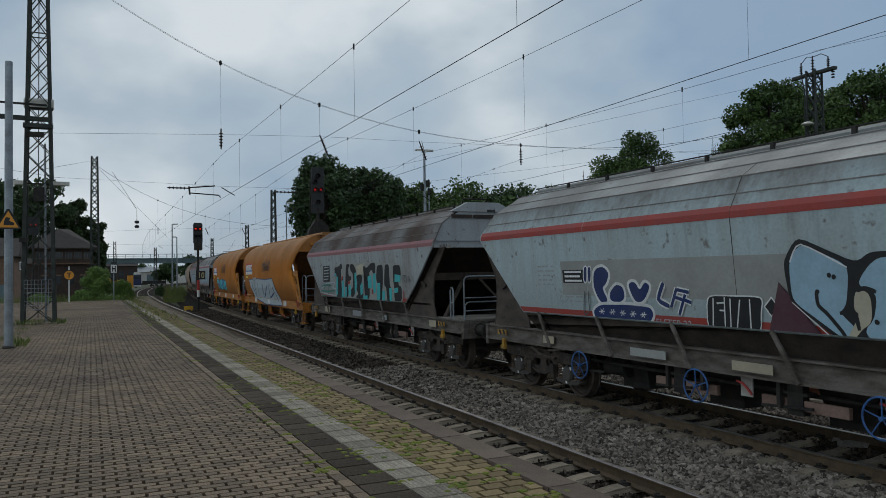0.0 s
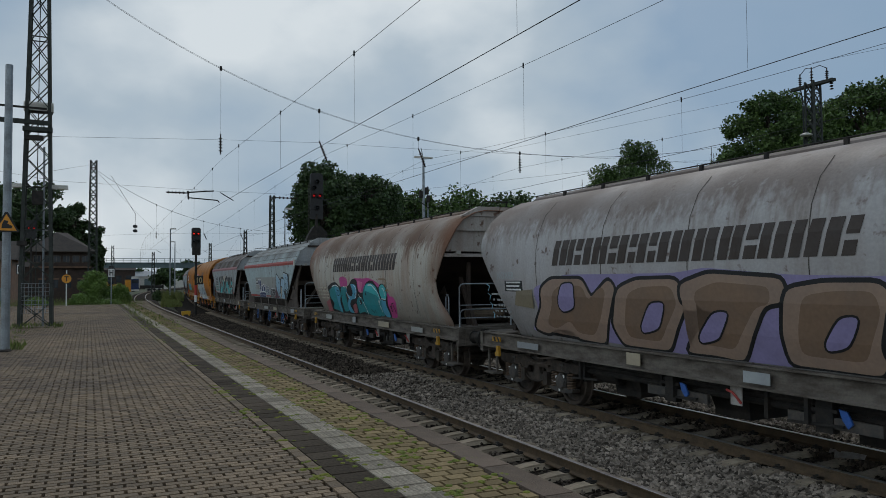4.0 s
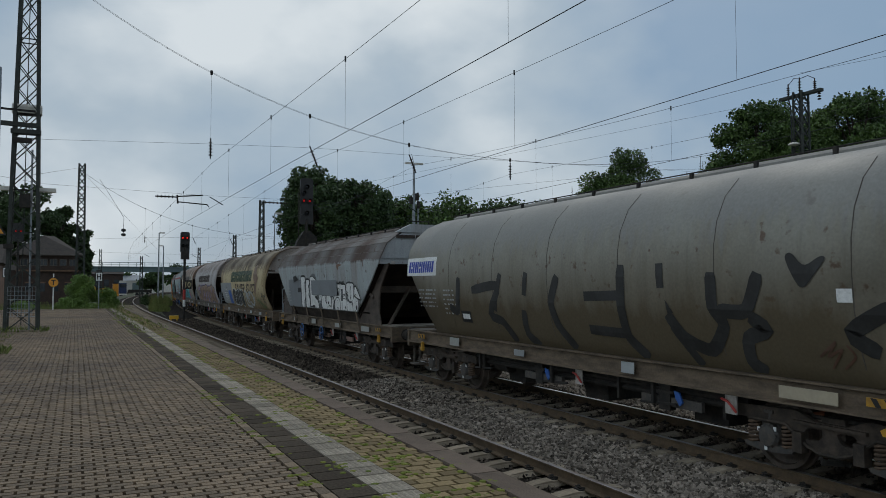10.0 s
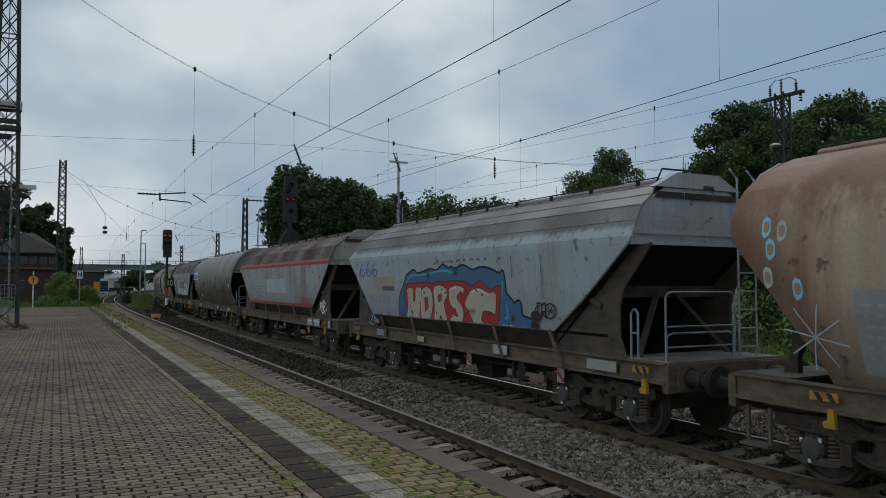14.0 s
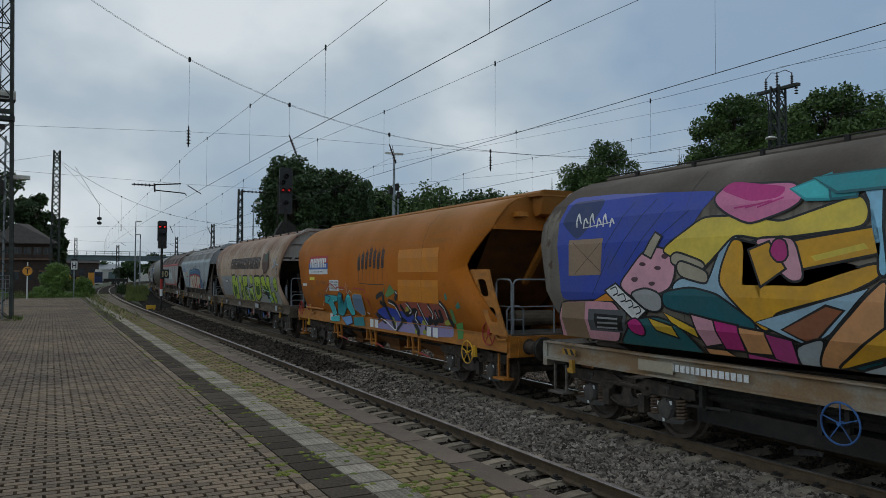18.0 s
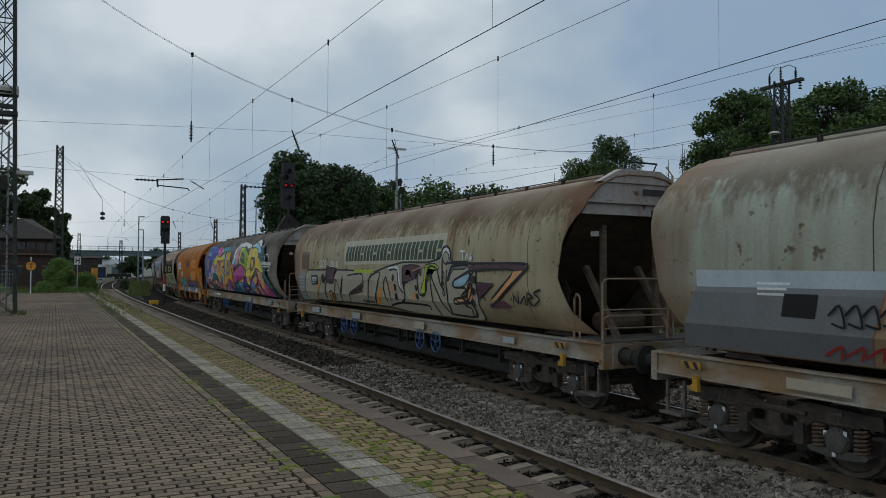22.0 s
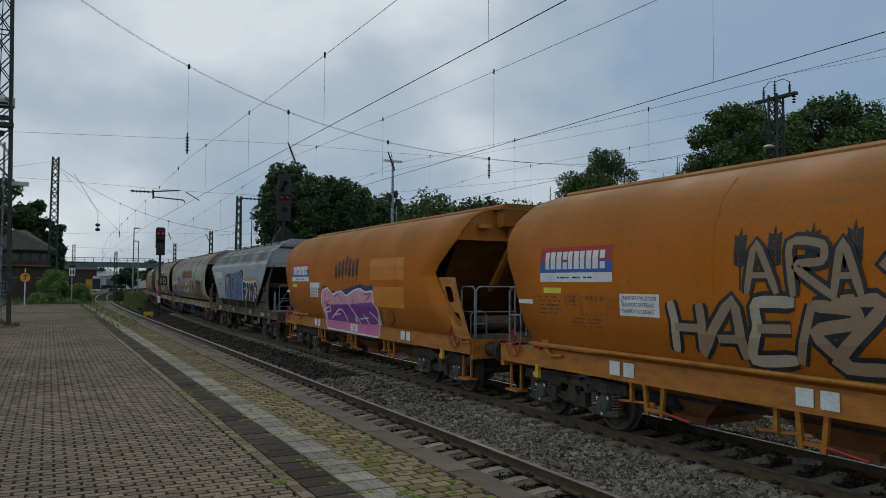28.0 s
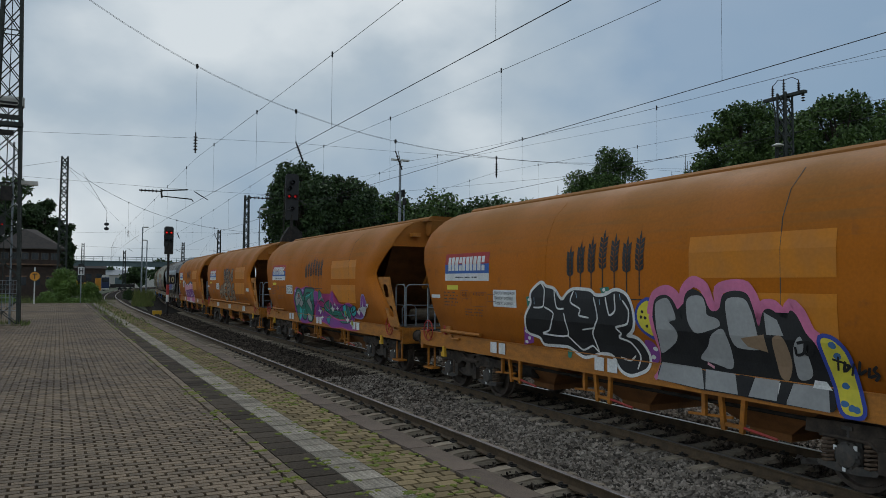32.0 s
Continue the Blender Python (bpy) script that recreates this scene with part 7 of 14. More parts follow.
art.field([(8.31, 2.27), (7.91, 2.27), (7.49, 1.88), (7.65, 1.73), (7.86, 2.0)], "rose", "black")
art.field([(9.37, 3.24), (9.11, 3.29), (9.23, 3.61), (8.97, 3.56), (8.89, 3.31), (8.62, 3.43), (8.47, 3.0), (8.7, 2.69), (8.81, 2.91), (9.08, 2.6), (9.31, 2.82), (9.15, 3.06)], "rose", "black")
art.field([(8.44, 2.77), (8.4, 3.0), (8.42, 3.52), (7.61, 3.5), (6.54, 3.19), (6.51, 2.82), (6.78, 2.4), (7.2, 2.6), (7.91, 2.73)], "lime2", "black")
art.field([(8.36, 2.87), (8.34, 3.47), (7.68, 3.46), (8.09, 3.33), (8.1, 2.93)], "straw")
art.field([(8.08, 3.01), (8.04, 3.33), (7.23, 3.12), (7.28, 2.77), (7.82, 2.86)], "ash", "black")
art.line([(7.94, 3.11), (7.78, 3.03), (7.69, 3.07)], 0.02, "silver")
art.line([(7.78, 3.08), (7.63, 3.0), (7.54, 3.04)], 0.02, "silver")
art.line([(7.63, 3.04), (7.48, 2.97), (7.4, 3.01)], 0.02, "silver")
art.line([(7.48, 3.01), (7.34, 2.94), (7.26, 2.98)], 0.02, "silver")
art.line([(7.17, 3.07), (6.52, 2.91)], 0.03, "black")
art.line([(7.22, 2.81), (6.67, 2.71)], 0.03, "black")
art.field([(9.76, 2.29), (8.92, 2.51), (7.91, 2.72), (7.23, 2.51), (7.29, 2.07), (7.55, 2.18), (8.1, 2.36), (8.92, 2.18), (9.19, 1.88), (9.68, 1.85)], "magenta2", "black")
art.field([(9.8, 2.59), (9.34, 2.8), (9.25, 2.7), (9.74, 2.5)], "magenta2", "black")
art.line([(9.57, 2.03), (9.23, 2.01)], 0.02, "pink")
art.field([(7.24, 2.43), (7.12, 2.52), (6.95, 2.35), (7.08, 2.19), (7.2, 2.23)], "silver", "black")
art.field([(6.21, 1.73), (5.54, 2.09), (4.7, 2.27), (4.2, 2.06), (4.51, 2.0), (5.1, 1.81), (5.51, 1.68)], "sky2", "black")
art.field([(5.53, 2.14), (5.21, 2.4), (4.64, 2.55), (4.56, 2.36), (4.86, 2.26)], "ash")
art.field([(8.16, 1.44), (7.52, 1.89), (7.06, 2.09), (6.76, 2.16), (6.26, 1.85), (5.78, 1.39), (6.79, 1.38)], "navy", "black")
art.field([(7.28, 1.7), (6.67, 1.71), (6.72, 1.63), (7.3, 1.61)], "silver", "black")
art.field([(6.81, 1.56), (6.24, 1.58), (6.24, 1.5), (6.82, 1.48)], "silver", "black")
art.field([(6.15, 1.72), (5.52, 1.69), (5.7, 1.48), (5.99, 1.59)], "silver", "black")
art.line([(6.82, 2.07), (7.15, 2.03), (7.35, 1.87)], 0.055, "teal2")
art.line([(6.82, 2.07), (7.01, 1.92), (7.13, 1.74)], 0.055, "teal2")
art.line([(6.74, 2.04), (6.67, 1.82), (6.63, 1.66)], 0.055, "teal2")
art.line([(6.74, 2.07), (6.46, 1.95), (6.27, 1.77)], 0.055, "teal2")
art.line([(6.81, 2.1), (6.58, 2.08), (6.35, 1.92)], 0.055, "teal2")
art.line([(6.86, 2.07), (6.96, 1.98), (7.0, 1.69)], 0.055, "teal2")
art.field([(6.85, 2.09), (6.68, 2.49), (6.36, 3.15), (6.2, 3.42), (5.23, 3.44), (4.61, 3.37), (4.45, 2.94), (4.86, 2.74), (5.02, 2.84), (4.98, 3.04), (5.79, 3.07), (5.91, 2.6), (5.85, 2.43), (5.52, 2.44), (5.09, 2.6), (4.08, 3.06), (3.79, 2.89), (3.37, 2.29), (3.89, 2.38), (4.64, 2.57), (5.15, 2.4), (5.52, 2.23), (6.2, 1.79), (6.55, 1.83)], "straw", "black")
art.field([(5.9, 2.6), (5.74, 3.01), (5.03, 3.0), (4.96, 2.84), (5.15, 2.59), (5.52, 2.44), (5.83, 2.43)], "ash", "black")
art.field([(5.74, 2.83), (5.64, 2.96), (5.33, 2.94), (5.29, 2.75), (5.54, 2.47)], "gold", "black")
art.line([(6.68, 2.44), (5.98, 2.55), (5.85, 2.42), (5.85, 2.26)], 0.035, "black")
art.line([(5.06, 2.62), (5.03, 2.47), (4.67, 2.59)], 0.03, "black")
art.line([(5.92, 3.4), (5.47, 3.42)], 0.03, "straw")
art.line([(5.98, 3.4), (5.43, 3.41)], 0.03, "black")
art.spot(6.72, 2.06, 0.13, 0.11, "magenta2", "black")
art.spot(6.0, 2.04, 0.16, 0.16, "magenta2", "black")
art.spot(7.65, 1.61, 0.13, 0.09, "magenta", "black")
art.spot(6.9, 2.28, 0.08, 0.11, "orange", "black")
art.field([(4.47, 3.17), (3.37, 3.14), (3.36, 2.71), (3.66, 2.78), (4.08, 3.08), (4.43, 2.94)], "ash")
art.field([(6.03, 3.48), (5.39, 3.66), (5.14, 3.76), (4.71, 3.57), (4.12, 3.33), (3.38, 3.2), (3.37, 3.14), (4.1, 3.2), (4.45, 3.18), (4.64, 3.39), (5.23, 3.44)], "sky", "black")
art.field([(5.49, 3.61), (5.08, 3.75), (4.54, 3.69), (4.13, 3.4), (4.69, 3.52), (5.01, 3.63)], "white", "ash")
art.field([(4.13, 3.4), (3.89, 3.54), (3.62, 3.45), (3.5, 3.25), (3.83, 3.29)], "grey", "black")
art.field([(6.04, 3.51), (5.57, 3.64), (5.35, 3.58), (5.76, 3.49)], "white")
art.field([(5.59, 2.04), (4.7, 2.24), (4.48, 2.13), (4.62, 2.01), (4.98, 1.82)], "peach2", "black")
art.field([(4.54, 2.03), (4.16, 2.01), (4.13, 1.8), (4.54, 1.85)], "magenta", "black")
art.field([(5.53, 1.66), (5.04, 1.77), (5.05, 1.49), (5.61, 1.44)], "peach2", "black")
art.field([(5.01, 1.77), (4.61, 1.85), (4.57, 1.46), (5.07, 1.46)], "tan2", "black")
art.field([(4.54, 1.81), (4.14, 1.78), (4.12, 1.47), (4.56, 1.45)], "rose", "black")
art.field([(4.02, 1.71), (3.62, 1.57), (3.63, 1.44), (4.08, 1.43)], "magenta2", "black")
art.field([(5.03, 1.44), (4.59, 1.44), (4.59, 1.38), (5.0, 1.34)], "magenta2", "black")
art.line([(4.47, 1.74), (4.11, 1.73)], 0.025, "pink")
art.line([(4.5, 1.69), (4.13, 1.68)], 0.025, "pink")
art.line([(4.52, 1.65), (4.15, 1.63)], 0.025, "pink")
art.line([(4.55, 1.6), (4.17, 1.59)], 0.025, "pink")
art.line([(4.57, 1.55), (4.19, 1.54)], 0.025, "pink")
art.line([(5.43, 1.64), (5.11, 1.63)], 0.025, "pink")
art.line([(5.46, 1.59), (5.14, 1.58)], 0.025, "pink")
art.line([(5.49, 1.53), (5.17, 1.52)], 0.025, "pink")
art.field([(4.53, 2.48), (3.54, 2.25), (3.38, 2.14), (3.52, 1.52), (3.7, 1.5), (4.1, 2.06)], "peach2", "black")
art.line([(4.43, 2.39), (3.5, 2.19), (3.65, 2.0)], 0.03, "black")
art.line([(4.17, 1.95), (3.83, 1.62)], 0.03, "black")
art.line([(3.81, 2.12), (3.54, 2.17)], 0.03, "black")
art.field([(3.99, 2.0), (3.02, 1.95), (1.78, 1.31), (3.44, 1.28)], "magenta2", "black")
art.field([(4.56, 2.48), (3.35, 2.29), (3.26, 1.36), (3.88, 1.82)], "peach2", "black")
art.field([(3.96, 3.43), (3.12, 2.9), (3.35, 2.42), (4.04, 2.92)], "ash")
art.spot(3.65, 3.2, 0.25, 0.14, "deepteal", "black")
art.spot(3.28, 2.95, 0.24, 0.14, "teal2", "black")
art.spot(3.44, 2.67, 0.24, 0.14, "deepteal", "black")
art.spot(3.19, 2.47, 0.23, 0.14, "teal2", "black")
art.spot(3.3, 2.26, 0.24, 0.13, "deepteal", "black")
art.spot(2.97, 2.15, 0.23, 0.13, "teal2", "black")
art.spot(2.77, 2.02, 0.22, 0.13, "deepteal", "black")
art.spot(2.5, 1.93, 0.22, 0.13, "teal2", "black")
art.spot(2.35, 1.78, 0.21, 0.13, "deepteal", "black")
art.spot(2.13, 1.74, 0.21, 0.14, "teal2", "black")
art.spot(2.02, 1.61, 0.21, 0.14, "deepteal", "black")
art.spot(1.87, 1.51, 0.21, 0.13, "teal2", "black")
art.spot(1.73, 1.45, 0.21, 0.13, "deepteal", "black")
art.spot(1.61, 1.37, 0.19, 0.12, "teal2", "black")
art.line([(3.12, 2.9), (3.02, 3.05), (2.78, 3.11), (2.5, 3.05), (2.37, 2.97)], 0.03, "white")
art.line([(2.81, 2.47), (2.51, 2.43), (2.25, 2.51), (2.16, 2.62)], 0.03, "white")
art.field([(3.61, 2.83), (3.49, 2.83), (3.52, 2.68), (3.64, 2.68)], "white")
art.field([(3.44, 2.83), (3.33, 2.83), (3.36, 2.68), (3.47, 2.68)], "white")
art.field([(3.28, 2.82), (3.17, 2.82), (3.2, 2.68), (3.31, 2.68)], "white")
art.field([(3.12, 2.82), (3.01, 2.82), (3.04, 2.68), (3.15, 2.68)], "white")
art.field([(2.96, 2.81), (2.86, 2.81), (2.89, 2.67), (2.99, 2.67)], "white")
art.field([(2.81, 2.81), (2.71, 2.81), (2.73, 2.67), (2.84, 2.67)], "white")
art.field([(2.66, 2.8), (2.56, 2.8), (2.58, 2.67), (2.69, 2.67)], "white")
art.field([(2.51, 2.8), (2.41, 2.8), (2.44, 2.67), (2.54, 2.67)], "white")
art.field([(2.37, 2.79), (2.27, 2.79), (2.29, 2.66), (2.39, 2.66)], "white")
art.field([(2.22, 2.79), (2.12, 2.79), (2.15, 2.66), (2.25, 2.66)], "white")
art.field([(2.08, 2.79), (1.99, 2.78), (2.01, 2.66), (2.11, 2.66)], "white")
art.field([(3.57, 2.64), (3.18, 2.63), (3.18, 2.59), (3.57, 2.59)], "white")
art.field([(3.09, 2.64), (2.72, 2.62), (2.72, 2.58), (3.09, 2.59)], "white")
art.field([(2.63, 2.64), (2.28, 2.62), (2.28, 2.58), (2.63, 2.59)], "white")

w = W["K"]
art = Art(w)
art.field([(17.1, 2.36), (15.23, 2.39), (14.88, 2.09), (15.82, 1.4), (17.67, 1.26)], "panelgrey")
art.field([(16.93, 3.1), (16.06, 3.08), (16.09, 2.52), (16.93, 2.52)], "rusty", "cocoa", 0.01)
art.field([(15.74, 2.5), (15.26, 2.55), (15.11, 2.4), (15.54, 2.35)], "lime")
art.field([(16.31, 2.46), (12.49, 2.46), (10.07, 2.4), (9.24, 2.54), (8.17, 2.66), (6.7, 2.64), (6.03, 2.74), (5.96, 2.98), (5.75, 3.01), (5.6, 2.92), (5.58, 2.64), (4.85, 2.64), (4.46, 2.56), (4.45, 1.43), (7.12, 1.36), (9.52, 1.52), (12.84, 1.52), (16.87, 1.44)], "sand2", "black", 0.05)
art.field([(11.64, 2.49), (10.07, 2.5), (10.09, 2.4), (11.64, 2.41)], "lime")
art.field([(6.9, 2.6), (6.32, 2.63), (6.13, 2.5), (6.45, 2.5), (6.7, 2.54), (6.86, 1.97), (7.19, 1.9), (7.14, 2.02), (6.91, 2.23)], "lime", "black")
art.field([(8.21, 2.58), (7.54, 2.61), (7.09, 2.55), (7.09, 2.32), (7.24, 2.48), (7.6, 2.2), (7.73, 2.49), (8.0, 2.49), (8.07, 2.09), (8.19, 2.08)], "maroon", "black")
art.field([(14.21, 2.6), (13.03, 2.51), (13.97, 2.08), (14.24, 2.09)], "maroon", "black")
art.field([(12.15, 1.83), (11.02, 2.13), (11.11, 1.84), (12.12, 1.73)], "maroon")
art.field([(9.19, 2.27), (8.97, 2.06), (8.93, 1.91), (9.21, 1.92)], "peach")
art.field([(5.46, 1.85), (4.95, 1.9), (4.74, 2.12), (4.77, 2.2), (4.6, 2.17), (4.68, 1.79), (5.2, 1.76)], "peach", "black")
art.field([(10.36, 1.53), (9.68, 2.03), (9.57, 1.97), (10.06, 1.55)], "orange")
art.field([(5.73, 2.26), (5.54, 2.58), (4.85, 2.64), (4.88, 2.52), (5.49, 2.52), (5.67, 2.26)], "grey", "black")
art.field([(5.41, 2.25), (4.72, 2.47), (4.68, 2.38), (4.94, 2.15), (5.42, 2.11)], "ice", "black")
art.field([(5.96, 2.95), (5.75, 3.01), (5.6, 2.92), (5.61, 2.73), (5.75, 2.61), (5.94, 2.69)], "white", "black")
art.spot(5.79, 2.77, 0.13, 0.12, "sand2", "black")
art.field([(9.15, 2.55), (8.42, 2.6), (8.3, 1.96), (8.46, 2.02), (8.51, 2.48), (9.05, 2.47)], "white")
art.field([(7.68, 1.92), (7.53, 1.93), (7.59, 1.71), (7.69, 1.7)], "peach")
art.line([(9.31, 1.54), (8.5, 1.65), (6.97, 1.64), (6.94, 1.52)], 0.05, "black")
art.line([(8.17, 2.52), (8.16, 1.8), (8.49, 1.66)], 0.05, "black")
art.line([(9.05, 2.49), (8.51, 2.48), (8.44, 2.08), (8.23, 1.9)], 0.05, "black")
art.line([(7.24, 2.52), (7.29, 1.93), (6.95, 1.91), (6.7, 2.54), (6.26, 2.52), (6.0, 2.07), (5.97, 2.74)], 0.05, "black")
art.line([(6.87, 2.0), (6.57, 2.39), (5.91, 1.46), (5.75, 2.5)], 0.05, "black")
art.line([(6.57, 2.39), (6.59, 1.73), (6.48, 1.42)], 0.05, "black")
art.line([(5.7, 2.27), (5.49, 2.54), (4.86, 2.6), (4.71, 2.46), (5.39, 2.26), (5.42, 2.11), (4.92, 2.1), (4.94, 1.91), (5.46, 1.85), (5.48, 1.74), (4.73, 1.8), (4.78, 1.49), (5.84, 1.49)], 0.05, "black")
art.line([(12.2, 2.32), (11.0, 2.37), (11.05, 1.98), (12.16, 1.79), (12.47, 1.45)], 0.05, "black")
art.line([(10.73, 1.7), (10.4, 2.28), (9.64, 2.41), (10.37, 1.52)], 0.05, "black")
art.line([(13.71, 1.54), (13.27, 2.19), (12.99, 1.76), (12.64, 2.3), (13.21, 1.5)], 0.05, "black")
art.line([(14.51, 1.6), (14.29, 2.38)], 0.05, "black")
art.line([(9.41, 1.66), (9.48, 2.04), (9.24, 2.3), (9.13, 2.05), (9.11, 1.68)], 0.05, "black")
art.line([(4.46, 2.54), (4.75, 2.21), (4.6, 2.17), (4.72, 1.95), (4.91, 1.8), (4.75, 2.21)], 0.04, "black")
art.line([(5.03, 1.72), (4.82, 1.67), (4.89, 1.51)], 0.04, "black")
art.spot(8.77, 2.28, 0.08, 0.09, "black")
art.spot(7.37, 2.33, 0.06, 0.08, "black")
art.spot(7.4, 2.05, 0.06, 0.08, "black")
art.spot(7.4, 1.84, 0.07, 0.08, "black")
art.spot(8.69, 2.04, 0.08, 0.09, "black")
art.spot(8.7, 1.8, 0.08, 0.10, "black")
art.spot(11.22, 1.6, 0.06, 0.05, "black")
art.spot(11.02, 1.6, 0.06, 0.05, "black")
art.spot(10.83, 1.6, 0.06, 0.05, "black")
art.spot(10.64, 1.6, 0.06, 0.04, "black")
art.spot(10.46, 1.6, 0.06, 0.04, "black")
art.line([(5.91, 2.47), (5.85, 2.4), (5.91, 2.33), (5.96, 2.4), (5.91, 2.47)], 0.025, "black")
art.line([(5.91, 2.33), (5.85, 2.26), (5.91, 2.18), (5.96, 2.26), (5.91, 2.33)], 0.025, "black")
art.line([(5.91, 2.19), (5.86, 2.12), (5.93, 2.04), (5.98, 2.11), (5.91, 2.19)], 0.025, "black")
art.line([(5.93, 2.04), (5.89, 1.98), (5.95, 1.9), (6.0, 1.97), (5.93, 2.04)], 0.025, "black")
art.line([(5.11, 2.9), (4.85, 2.89)], 0.05, "white")
art.line([(4.99, 2.88), (4.97, 2.7)], 0.05, "white")
art.line([(4.85, 2.71), (4.78, 2.86), (4.72, 2.71)], 0.05, "white")
art.line([(4.65, 2.86), (4.65, 2.71), (4.57, 2.75), (4.65, 2.79), (4.59, 2.84)], 0.05, "white")
art.field([(15.64, 1.51), (14.83, 2.05), (14.83, 2.29), (14.89, 2.29), (14.95, 2.04), (15.66, 1.56)], "orange")
art.field([(15.75, 2.3), (15.08, 2.32), (15.11, 2.01), (15.79, 1.98)], "black")
art.field([(15.69, 2.24), (15.14, 2.25), (15.14, 2.17), (15.7, 2.15)], "pale")
art.field([(15.71, 2.12), (15.19, 2.14), (15.19, 2.12), (15.71, 2.09)], "pale")
art.field([(15.72, 2.05), (15.3, 2.07), (15.3, 2.05), (15.72, 2.03)], "pale")
letters(w, ".GIOS.", 14.49, 13.72, 2.56, 2.8, "white", art.up(), 0.0)
letters(w, ".2018.", 13.44, 12.57, 2.57, 2.77, "white", art.up(), 0.0)
art.spot(14.54, 2.21, 0.14, 0.15, "black")
art.field([(13.85, 2.07), (13.51, 2.55), (13.3, 2.52), (13.57, 2.08)], "maroon", "black")
art.field([(14.01, 1.78), (13.75, 1.8), (13.92, 1.48), (14.11, 1.49)], "orange", "black")
art.line([(15.26, 2.48), (14.48, 2.49), (13.51, 2.55)], 0.04, "black")
art.line([(15.66, 1.5), (14.15, 1.5), (14.01, 1.78), (13.75, 1.8), (13.93, 1.46), (13.43, 1.47)], 0.04, "black")
art.line([(14.61, 1.53), (14.36, 1.98), (14.1, 2.42)], 0.05, "black")
art.field([(4.8, 2.58), (2.58, 2.6), (2.61, 2.48), (4.65, 2.49)], "maroon")
art.field([(2.61, 2.48), (3.55, 1.91), (3.83, 1.87), (2.91, 2.46)], "peach")
art.field([(4.33, 2.21), (3.68, 2.22), (4.35, 1.9)], "maroon", "black", 0.03)
art.field([(3.95, 1.8), (3.35, 1.89), (3.09, 1.77), (3.88, 1.73)], "maroon")
art.line([(5.74, 2.65), (4.68, 2.63), (2.56, 2.61), (2.59, 2.46), (3.64, 1.87), (3.87, 1.74)], 0.05, "black")
art.line([(4.7, 2.47), (2.95, 2.49), (3.84, 1.9)], 0.05, "black")
art.line([(4.7, 2.47), (4.62, 2.18), (5.1, 1.92), (4.75, 1.77)], 0.05, "black")
art.spot(4.5, 2.29, 0.08, 0.08, "black")
art.spot(4.54, 2.05, 0.08, 0.08, "black")
art.spot(4.62, 1.8, 0.08, 0.08, "black")
art.line([(2.99, 2.05), (3.01, 1.79)], 0.04, "black")
art.line([(3.0, 2.03), (2.84, 1.85), (2.82, 2.04)], 0.04, "black")
art.line([(2.78, 1.85), (2.6, 2.0), (2.59, 1.82)], 0.04, "black")
art.line([(2.53, 1.83), (2.5, 2.06), (2.33, 1.99), (2.5, 1.94), (2.33, 1.82)], 0.04, "black")
art.line([(2.04, 2.14), (2.27, 2.07), (2.12, 1.96), (2.31, 1.83)], 0.04, "black")
art.line([(7.54, 2.46), (6.78, 2.59)], 0.05, "rusttan")
art.line([(10.64, 2.15), (10.11, 2.46)], 0.05, "rusttan")

w = W["L"]
art = Art(w)
art.field([(17.02, 2.29), (14.31, 2.28), (14.26, 1.29), (17.63, 1.25)], "grey")
art.field([(17.03, 2.5), (14.32, 2.48), (14.27, 2.28), (17.02, 2.27)], "pale")
art.field([(14.21, 2.62), (9.89, 2.63), (9.89, 2.27), (8.69, 2.29), (7.99, 2.28), (6.23, 2.34), (4.97, 2.33), (5.15, 1.21), (9.43, 1.15), (14.71, 1.34)], "rusttan", "brick2", 0.02)
art.field([(9.88, 2.63), (8.66, 2.59), (8.66, 2.28), (9.88, 2.25)], "panelgrey")
art.field([(13.63, 2.13), (13.13, 2.13), (13.62, 1.43), (13.94, 1.44)], "tan2")
art.field([(12.19, 2.14), (11.77, 2.13), (12.2, 1.44), (12.46, 1.45)], "tan2")
art.field([(10.98, 2.14), (10.61, 2.14), (10.99, 1.45), (11.22, 1.46)], "tan2")
art.field([(9.93, 2.14), (9.62, 2.14), (9.95, 1.46), (10.15, 1.47)], "tan2")
art.field([(9.03, 2.15), (8.76, 2.14), (9.06, 1.47), (9.23, 1.48)], "tan2")
art.field([(8.24, 2.15), (8.0, 2.15), (8.27, 1.47), (8.42, 1.48)], "tan2")
art.field([(7.55, 2.15), (7.34, 2.15), (7.58, 1.48), (7.71, 1.49)], "tan2")
art.field([(6.93, 2.15), (6.74, 2.15), (6.96, 1.48), (7.08, 1.49)], "tan2")
art.field([(6.38, 2.15), (6.21, 2.15), (6.41, 1.49), (6.51, 1.5)], "tan2")
art.field([(15.62, 2.21), (15.16, 2.21), (15.25, 1.92), (15.71, 1.93)], "black")
art.line([(13.85, 2.17), (13.77, 2.64), (12.79, 2.59), (14.02, 1.4), (12.92, 1.38)], 0.22, "sky2")
art.line([(13.85, 2.17), (13.77, 2.64), (12.79, 2.59), (14.02, 1.4), (12.92, 1.38)], 0.13, "blue")
art.line([(12.77, 2.67), (12.55, 1.72), (11.64, 1.83)], 0.22, "sky2")
art.line([(12.77, 2.67), (12.55, 1.72), (11.64, 1.83)], 0.13, "blue")
art.line([(12.11, 2.38), (12.26, 1.72), (12.17, 1.36)], 0.22, "sky2")
art.line([(12.11, 2.38), (12.26, 1.72), (12.17, 1.36)], 0.13, "blue")
art.line([(11.52, 2.59), (11.4, 1.84)], 0.22, "sky2")
art.line([(11.52, 2.59), (11.4, 1.84)], 0.13, "blue")
art.line([(11.54, 1.55), (11.35, 1.39)], 0.22, "sky2")
